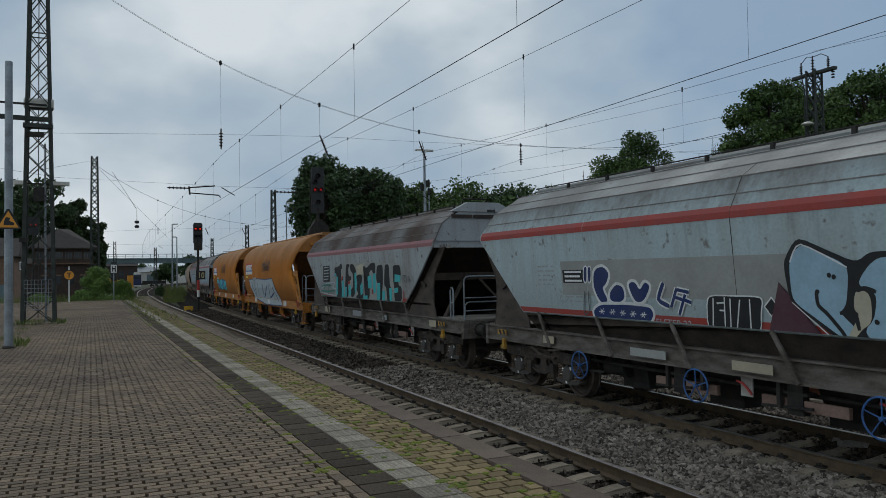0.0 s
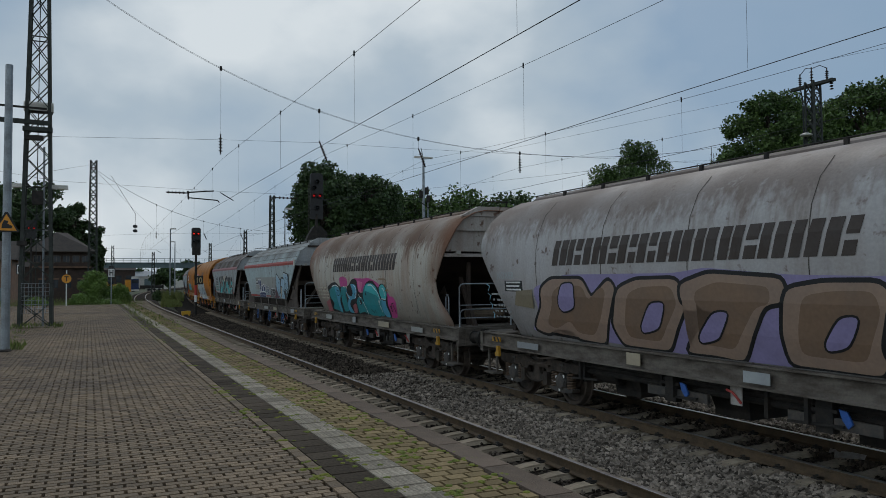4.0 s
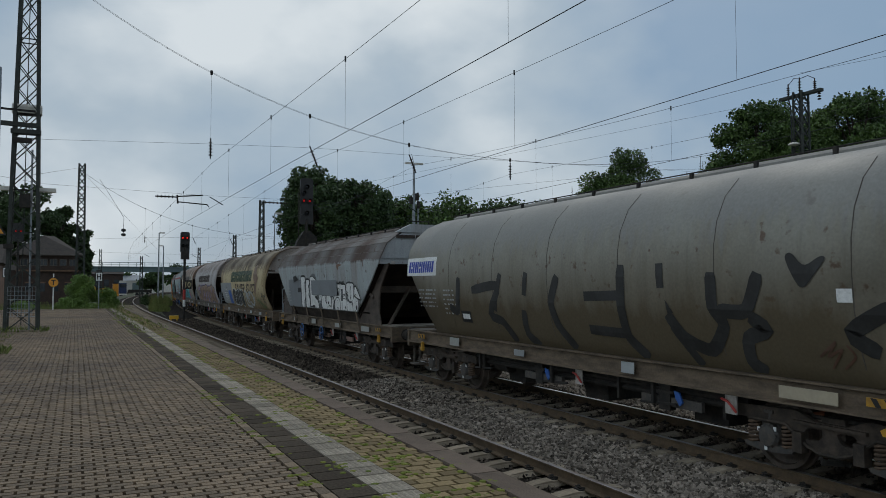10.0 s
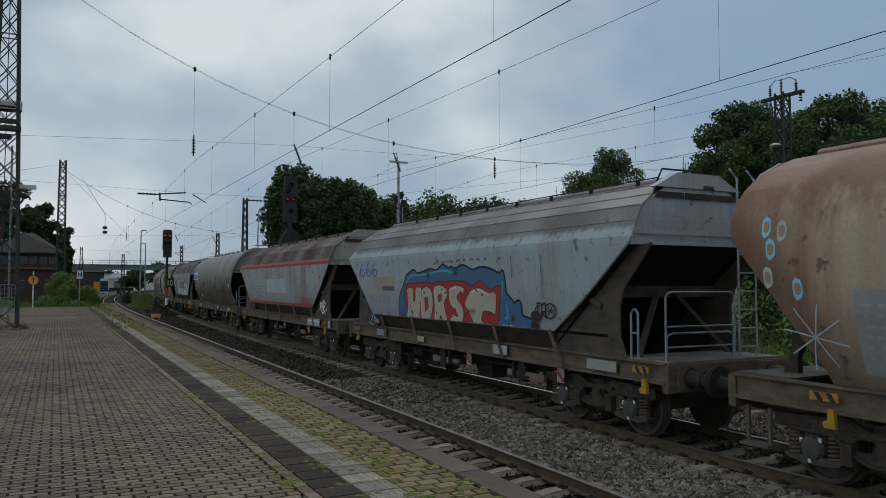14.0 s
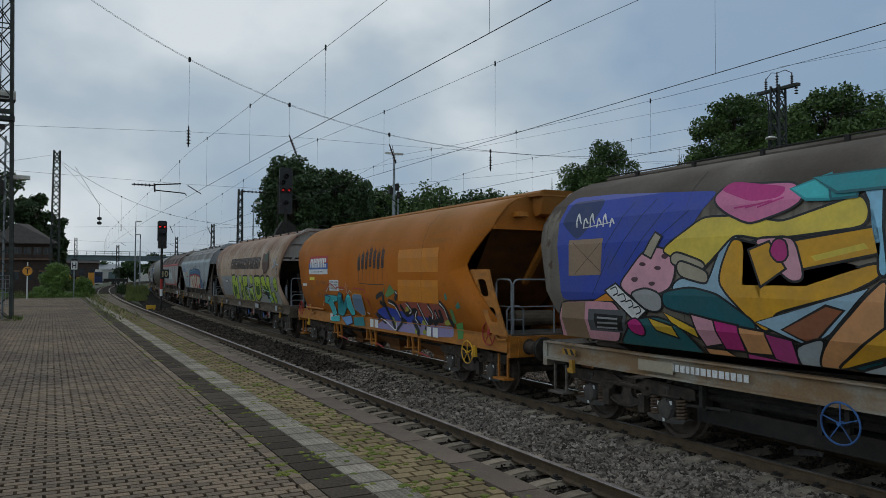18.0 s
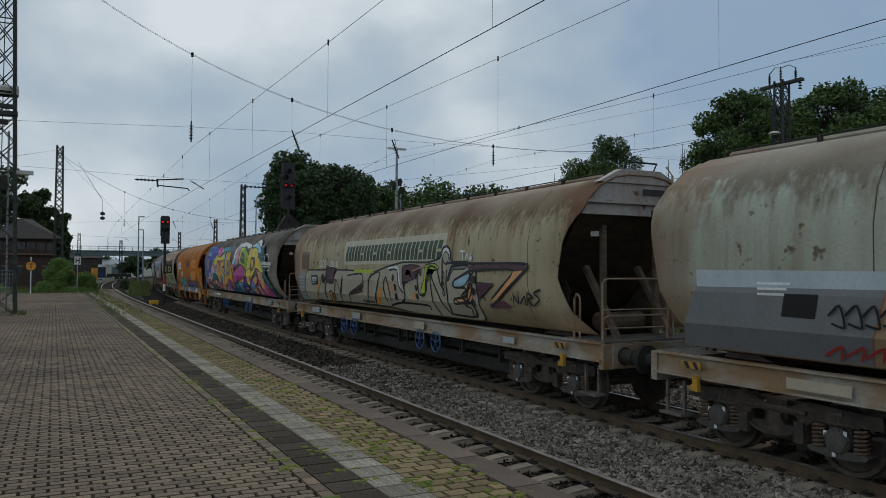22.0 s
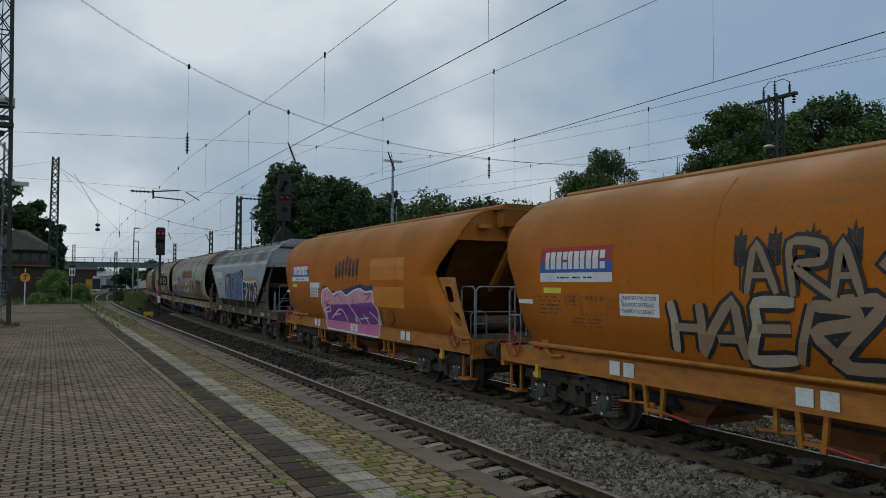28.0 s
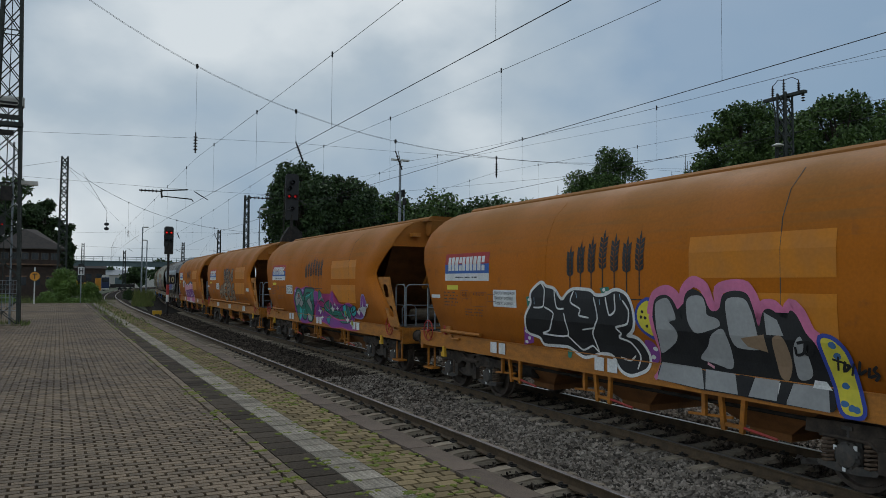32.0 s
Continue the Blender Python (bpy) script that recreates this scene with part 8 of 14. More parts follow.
art.line([(11.54, 1.55), (11.35, 1.39)], 0.13, "blue")
art.field([(10.51, 2.01), (10.4, 2.26), (9.97, 2.37), (8.94, 2.21), (7.99, 2.3), (7.93, 2.0), (7.91, 1.38), (8.94, 1.21), (10.7, 1.42)], "lemon")
art.field([(10.43, 2.07), (10.16, 2.3), (9.88, 2.19), (10.02, 1.97), (9.79, 1.85), (9.93, 1.53), (10.32, 1.4), (10.61, 1.54), (10.31, 1.83)], "silver", "black", 0.07)
art.field([(9.21, 2.09), (8.63, 2.16), (8.57, 1.86), (8.88, 1.41), (9.17, 1.41), (9.21, 1.71)], "silver", "black", 0.07)
art.field([(8.61, 2.11), (8.05, 2.18), (7.98, 2.0), (8.2, 1.91), (7.95, 1.41), (8.64, 1.4), (8.56, 1.92)], "silver", "black", 0.07)
art.spot(9.54, 1.81, 0.34, 0.39, "silver", "black")
art.field([(9.85, 2.08), (9.15, 2.14), (9.32, 1.93), (9.47, 2.0), (9.68, 1.85), (9.83, 1.9)], "black")
art.spot(10.14, 2.2, 0.10, 0.09, "black")
art.spot(8.93, 2.24, 0.11, 0.11, "black")
art.field([(9.14, 2.22), (8.71, 2.27), (8.68, 2.15), (9.12, 2.12)], "black")
art.spot(9.09, 1.95, 0.10, 0.05, "white", "black")
art.spot(8.79, 1.99, 0.10, 0.04, "white", "black")
art.spot(8.27, 2.01, 0.09, 0.04, "white", "black")
art.spot(8.05, 2.05, 0.08, 0.04, "white", "black")
art.line([(9.28, 1.68), (9.17, 1.54), (8.78, 1.74)], 0.04, "black")
art.line([(9.85, 1.67), (9.7, 1.56), (9.37, 1.73)], 0.04, "black")
art.line([(8.42, 1.76), (8.3, 1.72), (8.06, 1.84)], 0.04, "black")
art.field([(9.61, 1.63), (9.47, 1.65), (9.57, 1.54)], "rose", "black")
art.field([(9.02, 1.58), (8.88, 1.62), (8.99, 1.51)], "rose", "black")
art.line([(8.03, 2.44), (7.35, 1.42), (8.03, 1.46), (7.05, 2.48), (7.99, 2.43)], 0.22, "rose")
art.line([(8.03, 2.44), (7.35, 1.42), (8.03, 1.46), (7.05, 2.48), (7.99, 2.43)], 0.14, "fade2")
art.line([(6.91, 2.51), (7.07, 1.75), (6.25, 1.66), (6.84, 2.22)], 0.22, "rose")
art.line([(6.91, 2.51), (7.07, 1.75), (6.25, 1.66), (6.84, 2.22)], 0.14, "fade2")
art.line([(6.79, 2.2), (6.64, 1.31)], 0.22, "rose")
art.line([(6.79, 2.2), (6.64, 1.31)], 0.14, "fade2")
art.line([(6.3, 2.5), (6.31, 1.94), (6.11, 1.8), (6.0, 1.34)], 0.16, "black")
letters(w, "2017", 5.99, 5.39, 2.11, 2.27, "black", art.up(), 0.01)
art.line([(10.96, 2.39), (11.03, 1.99)], 0.07, "black")
art.line([(10.69, 1.78), (10.78, 1.51)], 0.07, "black")
art.line([(11.93, 2.28), (11.94, 2.03)], 0.07, "black")
art.line([(7.32, 2.06), (7.36, 1.83)], 0.07, "black")
art.line([(6.42, 2.27), (6.43, 1.98)], 0.07, "black")
art.line([(7.02, 1.61), (7.03, 1.39)], 0.07, "black")
art.line([(9.43, 2.52), (9.39, 2.64)], 0.07, "black")
art.line([(15.06, 1.97), (14.9, 2.1), (14.87, 1.85), (15.03, 1.89)], 0.03, "black")
art.line([(14.85, 1.98), (14.69, 2.11), (14.66, 1.86), (14.82, 1.9)], 0.03, "black")
art.line([(14.64, 1.98), (14.49, 2.11), (14.46, 1.87), (14.62, 1.9)], 0.03, "black")
art.line([(14.44, 1.99), (14.29, 2.12), (14.27, 1.87), (14.42, 1.91)], 0.03, "black")
art.line([(15.24, 1.5), (14.96, 1.64), (15.05, 1.46)], 0.03, "red")
art.line([(14.98, 1.51), (14.7, 1.65), (14.79, 1.48)], 0.03, "red")
art.line([(14.73, 1.52), (14.46, 1.66), (14.54, 1.49)], 0.03, "red")
art.line([(4.92, 2.52), (4.47, 2.33), (4.42, 2.1), (4.71, 1.58), (4.47, 1.49)], 0.2, "black")
art.line([(4.33, 2.57), (4.5, 2.33)], 0.2, "black")
art.line([(4.08, 2.57), (3.91, 2.37), (3.33, 2.43), (3.36, 2.22), (3.29, 1.62)], 0.2, "black")
art.line([(3.81, 2.33), (3.99, 1.93), (3.93, 1.81)], 0.2, "black")
art.line([(3.09, 2.51), (3.23, 2.14), (3.25, 1.64)], 0.2, "black")
art.line([(5.56, 1.91), (5.35, 1.78), (5.56, 1.52)], 0.15, "black")
art.line([(5.48, 1.41), (4.99, 1.33)], 0.15, "black")
art.line([(3.22, 1.6), (3.14, 1.31)], 0.15, "black")
art.line([(2.12, 1.59), (1.99, 1.42)], 0.15, "black")
art.line([(4.35, 1.46), (4.16, 1.34)], 0.15, "black")
art.field([(2.51, 2.51), (2.3, 2.47), (2.18, 2.53), (2.38, 2.07)], "black")
art.line([(6.03, 2.46), (5.49, 2.48), (4.76, 2.14)], 0.14, "faded")
art.line([(4.23, 2.21), (4.09, 1.64)], 0.14, "faded")
art.line([(2.7, 2.34), (2.59, 2.03), (2.46, 1.81)], 0.14, "faded")
letters(w, "TOIT FERME ET VERROUILLE", 2.5, 1.7, 2.97, 3.01, "moss", art.up(), 0, along=0.0)
letters(w, "DARF NUR MIT GESCHLOSSENEM", 2.56, 1.64, 2.86, 2.91, "moss", art.up(), 0, along=0.0)
letters(w, "UND VERRIEGELTEM DACH IN", 2.52, 1.7, 2.79, 2.83, "moss", art.up(), 0, along=0.0)
letters(w, "ZUGE EINGESTELLT WERDEN", 2.52, 1.72, 2.7, 2.76, "moss", art.up(), 0, along=0.0)
letters(w, "DEVE SOLO CIRCOLARE CON IL", 2.54, 1.68, 2.6, 2.65, "moss", art.up(), 0, along=0.0)
letters(w, "TETTO CHIUSO E BLOCCATO", 2.5, 1.73, 2.52, 2.58, "moss", art.up(), 0, along=0.0)

w = W["M"]
art = Art(w)
art.field([(10.28, 2.82), (9.87, 2.83), (8.9, 2.89), (8.0, 2.92), (7.36, 2.95), (6.7, 2.98), (6.35, 3.04), (6.08, 3.03), (5.96, 2.92), (6.03, 2.79), (6.21, 2.57), (6.39, 2.32), (6.54, 1.9), (6.71, 1.54), (7.97, 1.55), (10.46, 1.52)], "maroon", "cream", 0.03)
art.field([(10.23, 2.8), (9.88, 2.82), (9.96, 2.12), (9.62, 2.4), (9.38, 2.64), (9.08, 2.68), (9.54, 2.3), (9.18, 2.31), (9.38, 1.53), (10.21, 1.52), (10.14, 2.12)], "azure", "cream", 0.022)
art.field([(8.78, 2.85), (7.38, 2.92), (7.42, 2.74), (7.67, 2.72), (7.71, 2.58), (7.48, 2.3), (7.84, 1.96), (7.65, 1.58), (8.92, 1.54)], "azure", "cream", 0.022)
art.field([(8.6, 2.63), (7.99, 2.68), (8.23, 2.45), (7.89, 2.4), (8.39, 1.98), (8.71, 2.13)], "maroon", "cream", 0.02)
art.field([(8.39, 2.48), (8.12, 2.52), (8.34, 2.32), (8.08, 2.29), (8.44, 2.1)], "azure", "cream", 0.018)
art.field([(7.19, 2.93), (6.78, 2.95), (6.86, 2.77), (6.5, 2.62), (6.57, 2.88), (6.44, 2.9), (6.26, 2.57), (6.3, 2.32), (6.69, 1.55), (7.61, 1.56), (7.26, 2.39)], "azure", "cream", 0.022)
art.field([(7.06, 2.65), (6.87, 2.74), (6.79, 2.57), (6.95, 2.45)], "maroon", "cream", 0.018)
art.field([(6.72, 2.95), (6.56, 2.96), (6.45, 2.67), (6.36, 2.57), (6.54, 2.59), (6.8, 2.73)], "maroon", "cream", 0.018)
art.line([(10.02, 2.25), (8.88, 2.24), (7.62, 2.23), (6.55, 2.2)], 0.03, "purple")
art.line([(10.04, 2.11), (8.9, 2.1), (7.64, 2.1), (6.57, 2.08)], 0.03, "purple")
art.line([(10.06, 1.96), (8.92, 1.96), (7.65, 1.97), (6.58, 1.95)], 0.03, "purple")
art.line([(10.08, 1.82), (8.94, 1.82), (7.67, 1.84), (6.59, 1.83)], 0.03, "purple")
art.line([(10.1, 1.67), (8.96, 1.68), (7.69, 1.71), (6.61, 1.7)], 0.03, "purple")
art.line([(9.96, 2.23), (10.13, 1.51)], 0.022, "purple")
art.line([(9.61, 2.23), (9.77, 1.52)], 0.022, "purple")
art.line([(9.27, 2.23), (9.43, 1.53)], 0.022, "purple")
art.line([(8.94, 2.23), (9.1, 1.54)], 0.022, "purple")
art.line([(8.63, 2.23), (8.78, 1.55)], 0.022, "purple")
art.line([(8.33, 2.23), (8.47, 1.55)], 0.022, "purple")
art.line([(8.04, 2.23), (8.18, 1.56)], 0.022, "purple")
art.line([(7.76, 2.23), (7.9, 1.57)], 0.022, "purple")
art.line([(7.49, 2.23), (7.63, 1.57)], 0.022, "purple")
art.line([(7.23, 2.23), (7.36, 1.58)], 0.022, "purple")
art.line([(6.98, 2.23), (7.11, 1.58)], 0.022, "purple")
art.line([(6.74, 2.23), (6.87, 1.59)], 0.022, "purple")
letters(w, "IHND", 7.68, 7.24, 2.51, 2.66, "cream", art.up(), 0, along=0.0)
letters(w, "YF", 6.56, 6.34, 1.82, 1.94, "cream", art.up(), 0, along=0.0)
letters(w, "2018", 6.65, 6.44, 1.53, 1.61, "cream", art.up(), 0, along=0.0)
letters(w, "SKINS", 9.38, 8.98, 1.53, 1.7, "cream", art.up(), 0, along=0.0)
art.line([(5.89, 2.95), (5.84, 2.86)], 0.03, "cream")
art.line([(5.88, 3.01), (5.77, 3.08)], 0.03, "cream")
art.line([(5.79, 2.9), (5.68, 2.87)], 0.03, "cream")
art.field([(6.31, 2.34), (6.13, 2.57), (5.78, 2.65), (5.52, 2.57), (5.38, 2.66), (5.13, 2.69), (4.9, 2.61), (4.6, 2.69), (4.39, 2.6), (4.14, 2.56), (3.92, 2.67), (3.64, 2.63), (3.44, 2.52), (3.3, 2.32), (3.3, 2.05), (3.14, 2.02), (3.22, 1.82), (3.41, 1.54), (3.77, 1.51), (4.43, 1.49), (4.88, 1.53), (5.62, 1.53), (6.32, 1.52), (6.41, 1.91)], "mustard")
art.field([(6.28, 2.32), (6.1, 2.54), (5.79, 2.61), (5.53, 2.52), (5.36, 2.62), (5.14, 2.65), (4.9, 2.57), (4.61, 2.63), (4.4, 2.57), (4.14, 2.52), (3.93, 2.62), (3.66, 2.59), (3.47, 2.48), (3.34, 2.3), (3.34, 2.01), (3.42, 1.59), (4.43, 1.51), (5.62, 1.54), (6.32, 1.54), (6.37, 1.91)], "peach")
art.field([(6.29, 2.31), (6.09, 2.48), (5.79, 2.55), (5.5, 2.48), (5.27, 2.55), (5.0, 2.51), (4.88, 2.48), (4.57, 2.47), (4.35, 2.54), (4.14, 2.48), (3.91, 2.53), (3.65, 2.56), (3.47, 2.44), (3.34, 2.27), (3.38, 1.97), (3.5, 1.54), (3.77, 1.52), (4.43, 1.5), (4.88, 1.54), (5.62, 1.54), (6.3, 1.54), (6.34, 1.91)], "white", "ash", 0.012)
art.field([(6.2, 2.32), (6.05, 2.45), (5.76, 2.49), (5.54, 2.42), (5.47, 2.28), (5.55, 1.99), (5.78, 1.86), (5.87, 1.78), (5.79, 1.64), (5.81, 1.53), (6.28, 1.54), (6.26, 1.91)], "black")
art.field([(5.45, 2.38), (5.25, 2.48), (5.03, 2.45), (4.94, 2.25), (4.97, 1.97), (5.1, 1.81), (5.0, 1.58), (5.33, 1.52), (5.4, 1.6), (5.59, 1.54), (5.75, 1.57), (5.49, 1.95), (5.43, 2.19)], "black")
art.field([(4.87, 2.43), (4.58, 2.41), (4.53, 2.34), (4.35, 2.48), (4.17, 2.41), (4.16, 2.31), (4.21, 2.01), (4.31, 1.81), (4.43, 1.53), (4.6, 1.59), (4.7, 1.67), (4.78, 1.56), (4.95, 1.6), (4.98, 1.79), (4.87, 2.02)], "black")
art.field([(4.14, 2.26), (3.92, 2.46), (3.67, 2.51), (3.54, 2.4), (3.46, 2.36), (3.4, 2.24), (3.43, 2.0), (3.57, 1.84), (3.6, 1.75), (3.87, 1.6), (4.12, 1.54), (4.27, 1.66), (4.17, 1.88), (4.23, 2.05), (4.17, 2.16)], "black")
art.line([(5.98, 2.1), (5.9, 2.17), (5.75, 2.14), (5.63, 2.21), (5.66, 2.01)], 0.035, "white")
art.line([(5.31, 2.17), (5.4, 2.02), (5.32, 1.97), (5.26, 2.1), (5.31, 2.17)], 0.035, "white")
art.line([(4.58, 2.26), (4.54, 2.41), (4.41, 2.42)], 0.035, "white")
art.line([(4.69, 2.1), (4.62, 1.81), (4.48, 1.99), (4.49, 2.12)], 0.035, "white")
art.line([(3.81, 2.25), (3.9, 2.23), (3.9, 2.15), (3.72, 2.18), (3.64, 2.24), (3.65, 2.15), (3.94, 1.99), (3.78, 2.02), (3.5, 2.0)], 0.045, "white")
art.line([(3.96, 1.96), (4.02, 1.85), (3.9, 1.77), (3.81, 1.86), (3.83, 1.96)], 0.045, "white")
art.line([(4.18, 2.09), (4.26, 2.0), (4.13, 2.07)], 0.045, "white")
art.line([(5.87, 1.78), (5.68, 1.71), (5.59, 1.61)], 0.025, "white")
art.line([(5.42, 2.35), (5.28, 2.47)], 0.025, "white")
art.line([(3.43, 2.36), (3.56, 2.36)], 0.025, "white")
art.line([(5.1, 1.81), (5.04, 1.65)], 0.025, "white")

w = W["P"]
art = Art(w)
art.field([(10.34, 1.37), (10.08, 2.04), (9.8, 2.25), (9.21, 2.17), (8.58, 2.27), (7.48, 2.19), (7.55, 1.7), (8.0, 1.39), (8.24, 1.05), (9.28, 0.93), (9.87, 1.05)], "purple", "magenta")
art.spot(9.91, 2.11, 0.13, 0.05, "lilac")
art.spot(9.59, 2.04, 0.12, 0.06, "lilac")
art.spot(9.29, 1.96, 0.12, 0.06, "lilac")
art.spot(8.98, 2.14, 0.12, 0.05, "lilac")
art.spot(8.7, 2.07, 0.12, 0.05, "lilac")
art.spot(8.43, 2.0, 0.11, 0.05, "lilac")
art.spot(8.15, 2.17, 0.10, 0.05, "lilac")
art.spot(7.91, 2.1, 0.10, 0.05, "lilac")
art.spot(7.67, 2.03, 0.09, 0.05, "lilac")
art.field([(10.11, 1.24), (10.04, 1.85), (9.6, 2.19), (9.22, 2.14), (8.97, 1.84), (8.65, 2.21), (8.86, 1.61), (8.96, 1.09), (9.38, 1.13), (9.57, 1.4), (9.81, 1.01), (9.92, 1.14)], "jade", "black", 0.06)
art.field([(10.06, 1.52), (9.92, 1.86), (9.59, 2.11), (9.32, 2.04), (9.15, 1.83), (9.58, 1.68)], "silver")
art.field([(9.82, 1.09), (9.77, 1.41), (9.53, 1.56), (9.43, 1.31), (9.67, 1.04)], "turquoise")
art.spot(9.5, 1.92, 0.24, 0.09, "silver", "black")
art.spot(9.48, 1.93, 0.10, 0.06, "brick", "black")
art.field([(9.61, 1.62), (9.15, 1.84), (9.03, 1.69), (9.4, 1.54)], "silver", "black")
art.field([(8.67, 2.21), (7.54, 2.19), (7.84, 1.57), (7.71, 1.96), (8.24, 1.07), (8.48, 1.27), (8.69, 1.61), (8.78, 1.91)], "jade", "black", 0.06)
art.field([(8.89, 1.54), (8.6, 2.01), (8.1, 2.06), (7.97, 1.67), (8.27, 1.05), (8.74, 1.08)], "jade", "black", 0.05)
art.field([(8.53, 1.75), (8.19, 1.88), (8.04, 1.67), (8.24, 1.41)], "silver", "black")
art.field([(8.78, 1.37), (8.48, 1.28), (8.27, 1.19), (8.3, 1.07), (8.7, 1.11)], "silver")
art.line([(9.72, 1.03), (9.67, 1.29), (9.38, 1.44)], 0.03, "turquoise")
art.line([(9.38, 1.16), (9.24, 1.42), (9.0, 1.47)], 0.03, "turquoise")
art.line([(8.61, 1.92), (8.27, 1.97), (7.79, 2.1)], 0.03, "turquoise")
art.line([(7.87, 2.01), (7.89, 1.68)], 0.03, "turquoise")
art.field([(7.63, 2.13), (7.14, 2.1), (7.31, 1.73), (6.75, 1.49), (5.99, 1.67), (5.76, 2.09), (5.62, 2.18), (5.61, 1.73), (5.12, 1.75), (4.62, 1.74), (4.19, 1.81), (3.83, 1.72), (3.87, 1.42), (4.3, 1.09), (3.69, 1.03), (4.53, 0.99), (5.15, 1.04), (6.12, 0.96), (6.42, 1.04), (7.93, 1.21), (7.64, 1.57)], "purple", "magenta2", 0.03)
art.field([(3.93, 1.4), (3.41, 1.39), (3.17, 1.45), (2.94, 1.74), (2.71, 1.79), (2.85, 2.04), (2.94, 2.08), (3.08, 2.04), (3.16, 1.72), (3.46, 1.56), (3.66, 1.58)], "purple", "lilac2", 0.04)
art.field([(7.06, 2.21), (6.64, 1.96), (6.51, 1.77), (6.93, 1.86), (7.19, 1.76)], "jade", "black", 0.03)
art.field([(6.67, 1.67), (6.35, 1.77), (5.91, 1.86), (5.85, 1.46), (6.12, 1.25), (6.34, 1.43), (6.71, 1.49)], "jade", "black", 0.03)
art.field([(6.54, 1.29), (6.18, 1.36), (6.38, 1.04), (6.66, 1.19)], "teal", "black", 0.02)
art.field([(5.78, 1.55), (5.35, 1.52), (4.82, 1.54), (5.14, 1.36), (5.55, 1.28), (5.97, 1.31)], "jade", "black", 0.03)
art.field([(5.4, 1.36), (4.63, 1.38), (4.3, 1.27), (4.53, 1.18), (5.15, 1.16), (5.45, 1.25)], "jade", "black", 0.02)
art.field([(4.76, 1.7), (4.5, 1.75), (4.56, 1.4), (4.88, 1.36)], "turquoise", "black", 0.03)
art.field([(4.39, 1.72), (4.07, 1.66), (4.29, 1.31), (4.55, 1.44)], "jade", "black", 0.03)
art.field([(4.12, 1.64), (3.76, 1.76), (3.62, 1.69), (3.75, 1.49), (4.1, 1.4)], "turquoise", "black", 0.03)
art.line([(7.63, 1.57), (6.93, 1.88), (6.51, 2.03)], 0.045, "magenta2")
art.line([(6.82, 2.1), (6.19, 1.53), (5.75, 2.17)], 0.045, "magenta2")
art.line([(5.61, 1.73), (5.92, 1.88), (5.87, 2.05)], 0.045, "magenta2")
art.line([(4.81, 1.73), (5.07, 1.56), (4.65, 1.24)], 0.045, "magenta2")
art.line([(4.26, 1.76), (4.17, 1.32)], 0.045, "magenta2")
art.line([(6.75, 1.49), (5.55, 1.24), (4.3, 1.27)], 0.045, "magenta2")
art.line([(7.06, 1.63), (6.6, 1.57), (6.38, 1.43)], 0.035, "black")
art.line([(6.14, 1.66), (5.95, 1.37), (5.39, 1.38)], 0.035, "black")
art.line([(4.81, 1.73), (5.15, 1.59)], 0.035, "black")
art.line([(4.7, 1.55), (4.51, 1.37), (4.65, 1.2)], 0.035, "black")
art.line([(3.76, 1.76), (4.06, 1.52), (3.64, 1.64)], 0.035, "black")
art.line([(4.07, 1.66), (4.21, 1.58), (3.95, 1.34)], 0.035, "black")
art.line([(6.83, 2.02), (6.69, 1.87)], 0.03, "turquoise")
art.line([(6.61, 1.63), (6.41, 1.51), (6.18, 1.57)], 0.03, "turquoise")
art.line([(5.7, 1.5), (5.22, 1.5)], 0.03, "turquoise")
art.line([(4.73, 1.62), (4.61, 1.44)], 0.03, "turquoise")
art.line([(4.27, 1.58), (4.23, 1.43)], 0.03, "turquoise")
art.field([(7.52, 1.46), (7.23, 1.5), (7.13, 1.65), (7.16, 1.5), (6.91, 1.49), (7.18, 1.46), (7.25, 1.32), (7.25, 1.46)], "white")
art.field([(7.29, 1.24), (7.11, 1.27), (7.05, 1.37), (7.04, 1.27), (6.87, 1.26), (7.04, 1.23), (7.07, 1.14), (7.11, 1.23)], "white")
art.field([(6.09, 1.6), (5.81, 1.63), (5.72, 1.78), (5.76, 1.63), (5.51, 1.62), (5.77, 1.59), (5.85, 1.44), (5.83, 1.59)], "white")
art.field([(5.59, 1.73), (5.48, 1.76), (5.44, 1.81), (5.43, 1.75), (5.34, 1.73), (5.45, 1.71), (5.49, 1.66), (5.5, 1.71)], "white")
art.field([(5.5, 1.61), (5.33, 1.64), (5.26, 1.74), (5.27, 1.64), (5.12, 1.63), (5.29, 1.6), (5.35, 1.51), (5.34, 1.6)], "white")
art.field([(4.79, 1.29), (4.58, 1.33), (4.52, 1.46), (4.53, 1.33), (4.33, 1.32), (4.54, 1.29), (4.56, 1.16), (4.59, 1.29)], "white")
art.field([(4.43, 1.17), (4.19, 1.21), (4.15, 1.36), (4.15, 1.21), (3.92, 1.21), (4.15, 1.17), (4.17, 1.03), (4.19, 1.17)], "white")
art.field([(3.65, 1.58), (3.44, 1.61), (3.38, 1.74), (3.4, 1.61), (3.21, 1.6), (3.41, 1.57), (3.47, 1.44), (3.45, 1.57)], "white")
art.field([(3.47, 1.69), (3.01, 1.73), (2.95, 2.04), (2.97, 1.73), (2.55, 1.74), (2.98, 1.7), (3.09, 1.39), (3.02, 1.7)], "white")
art.field([(2.74, 1.81), (2.62, 1.83), (2.6, 1.92), (2.59, 1.83), (2.47, 1.82), (2.59, 1.8), (2.63, 1.72), (2.62, 1.8)], "white")
art.field([(6.94, 1.61), (6.71, 1.58), (6.87, 1.42)], "lemon2")
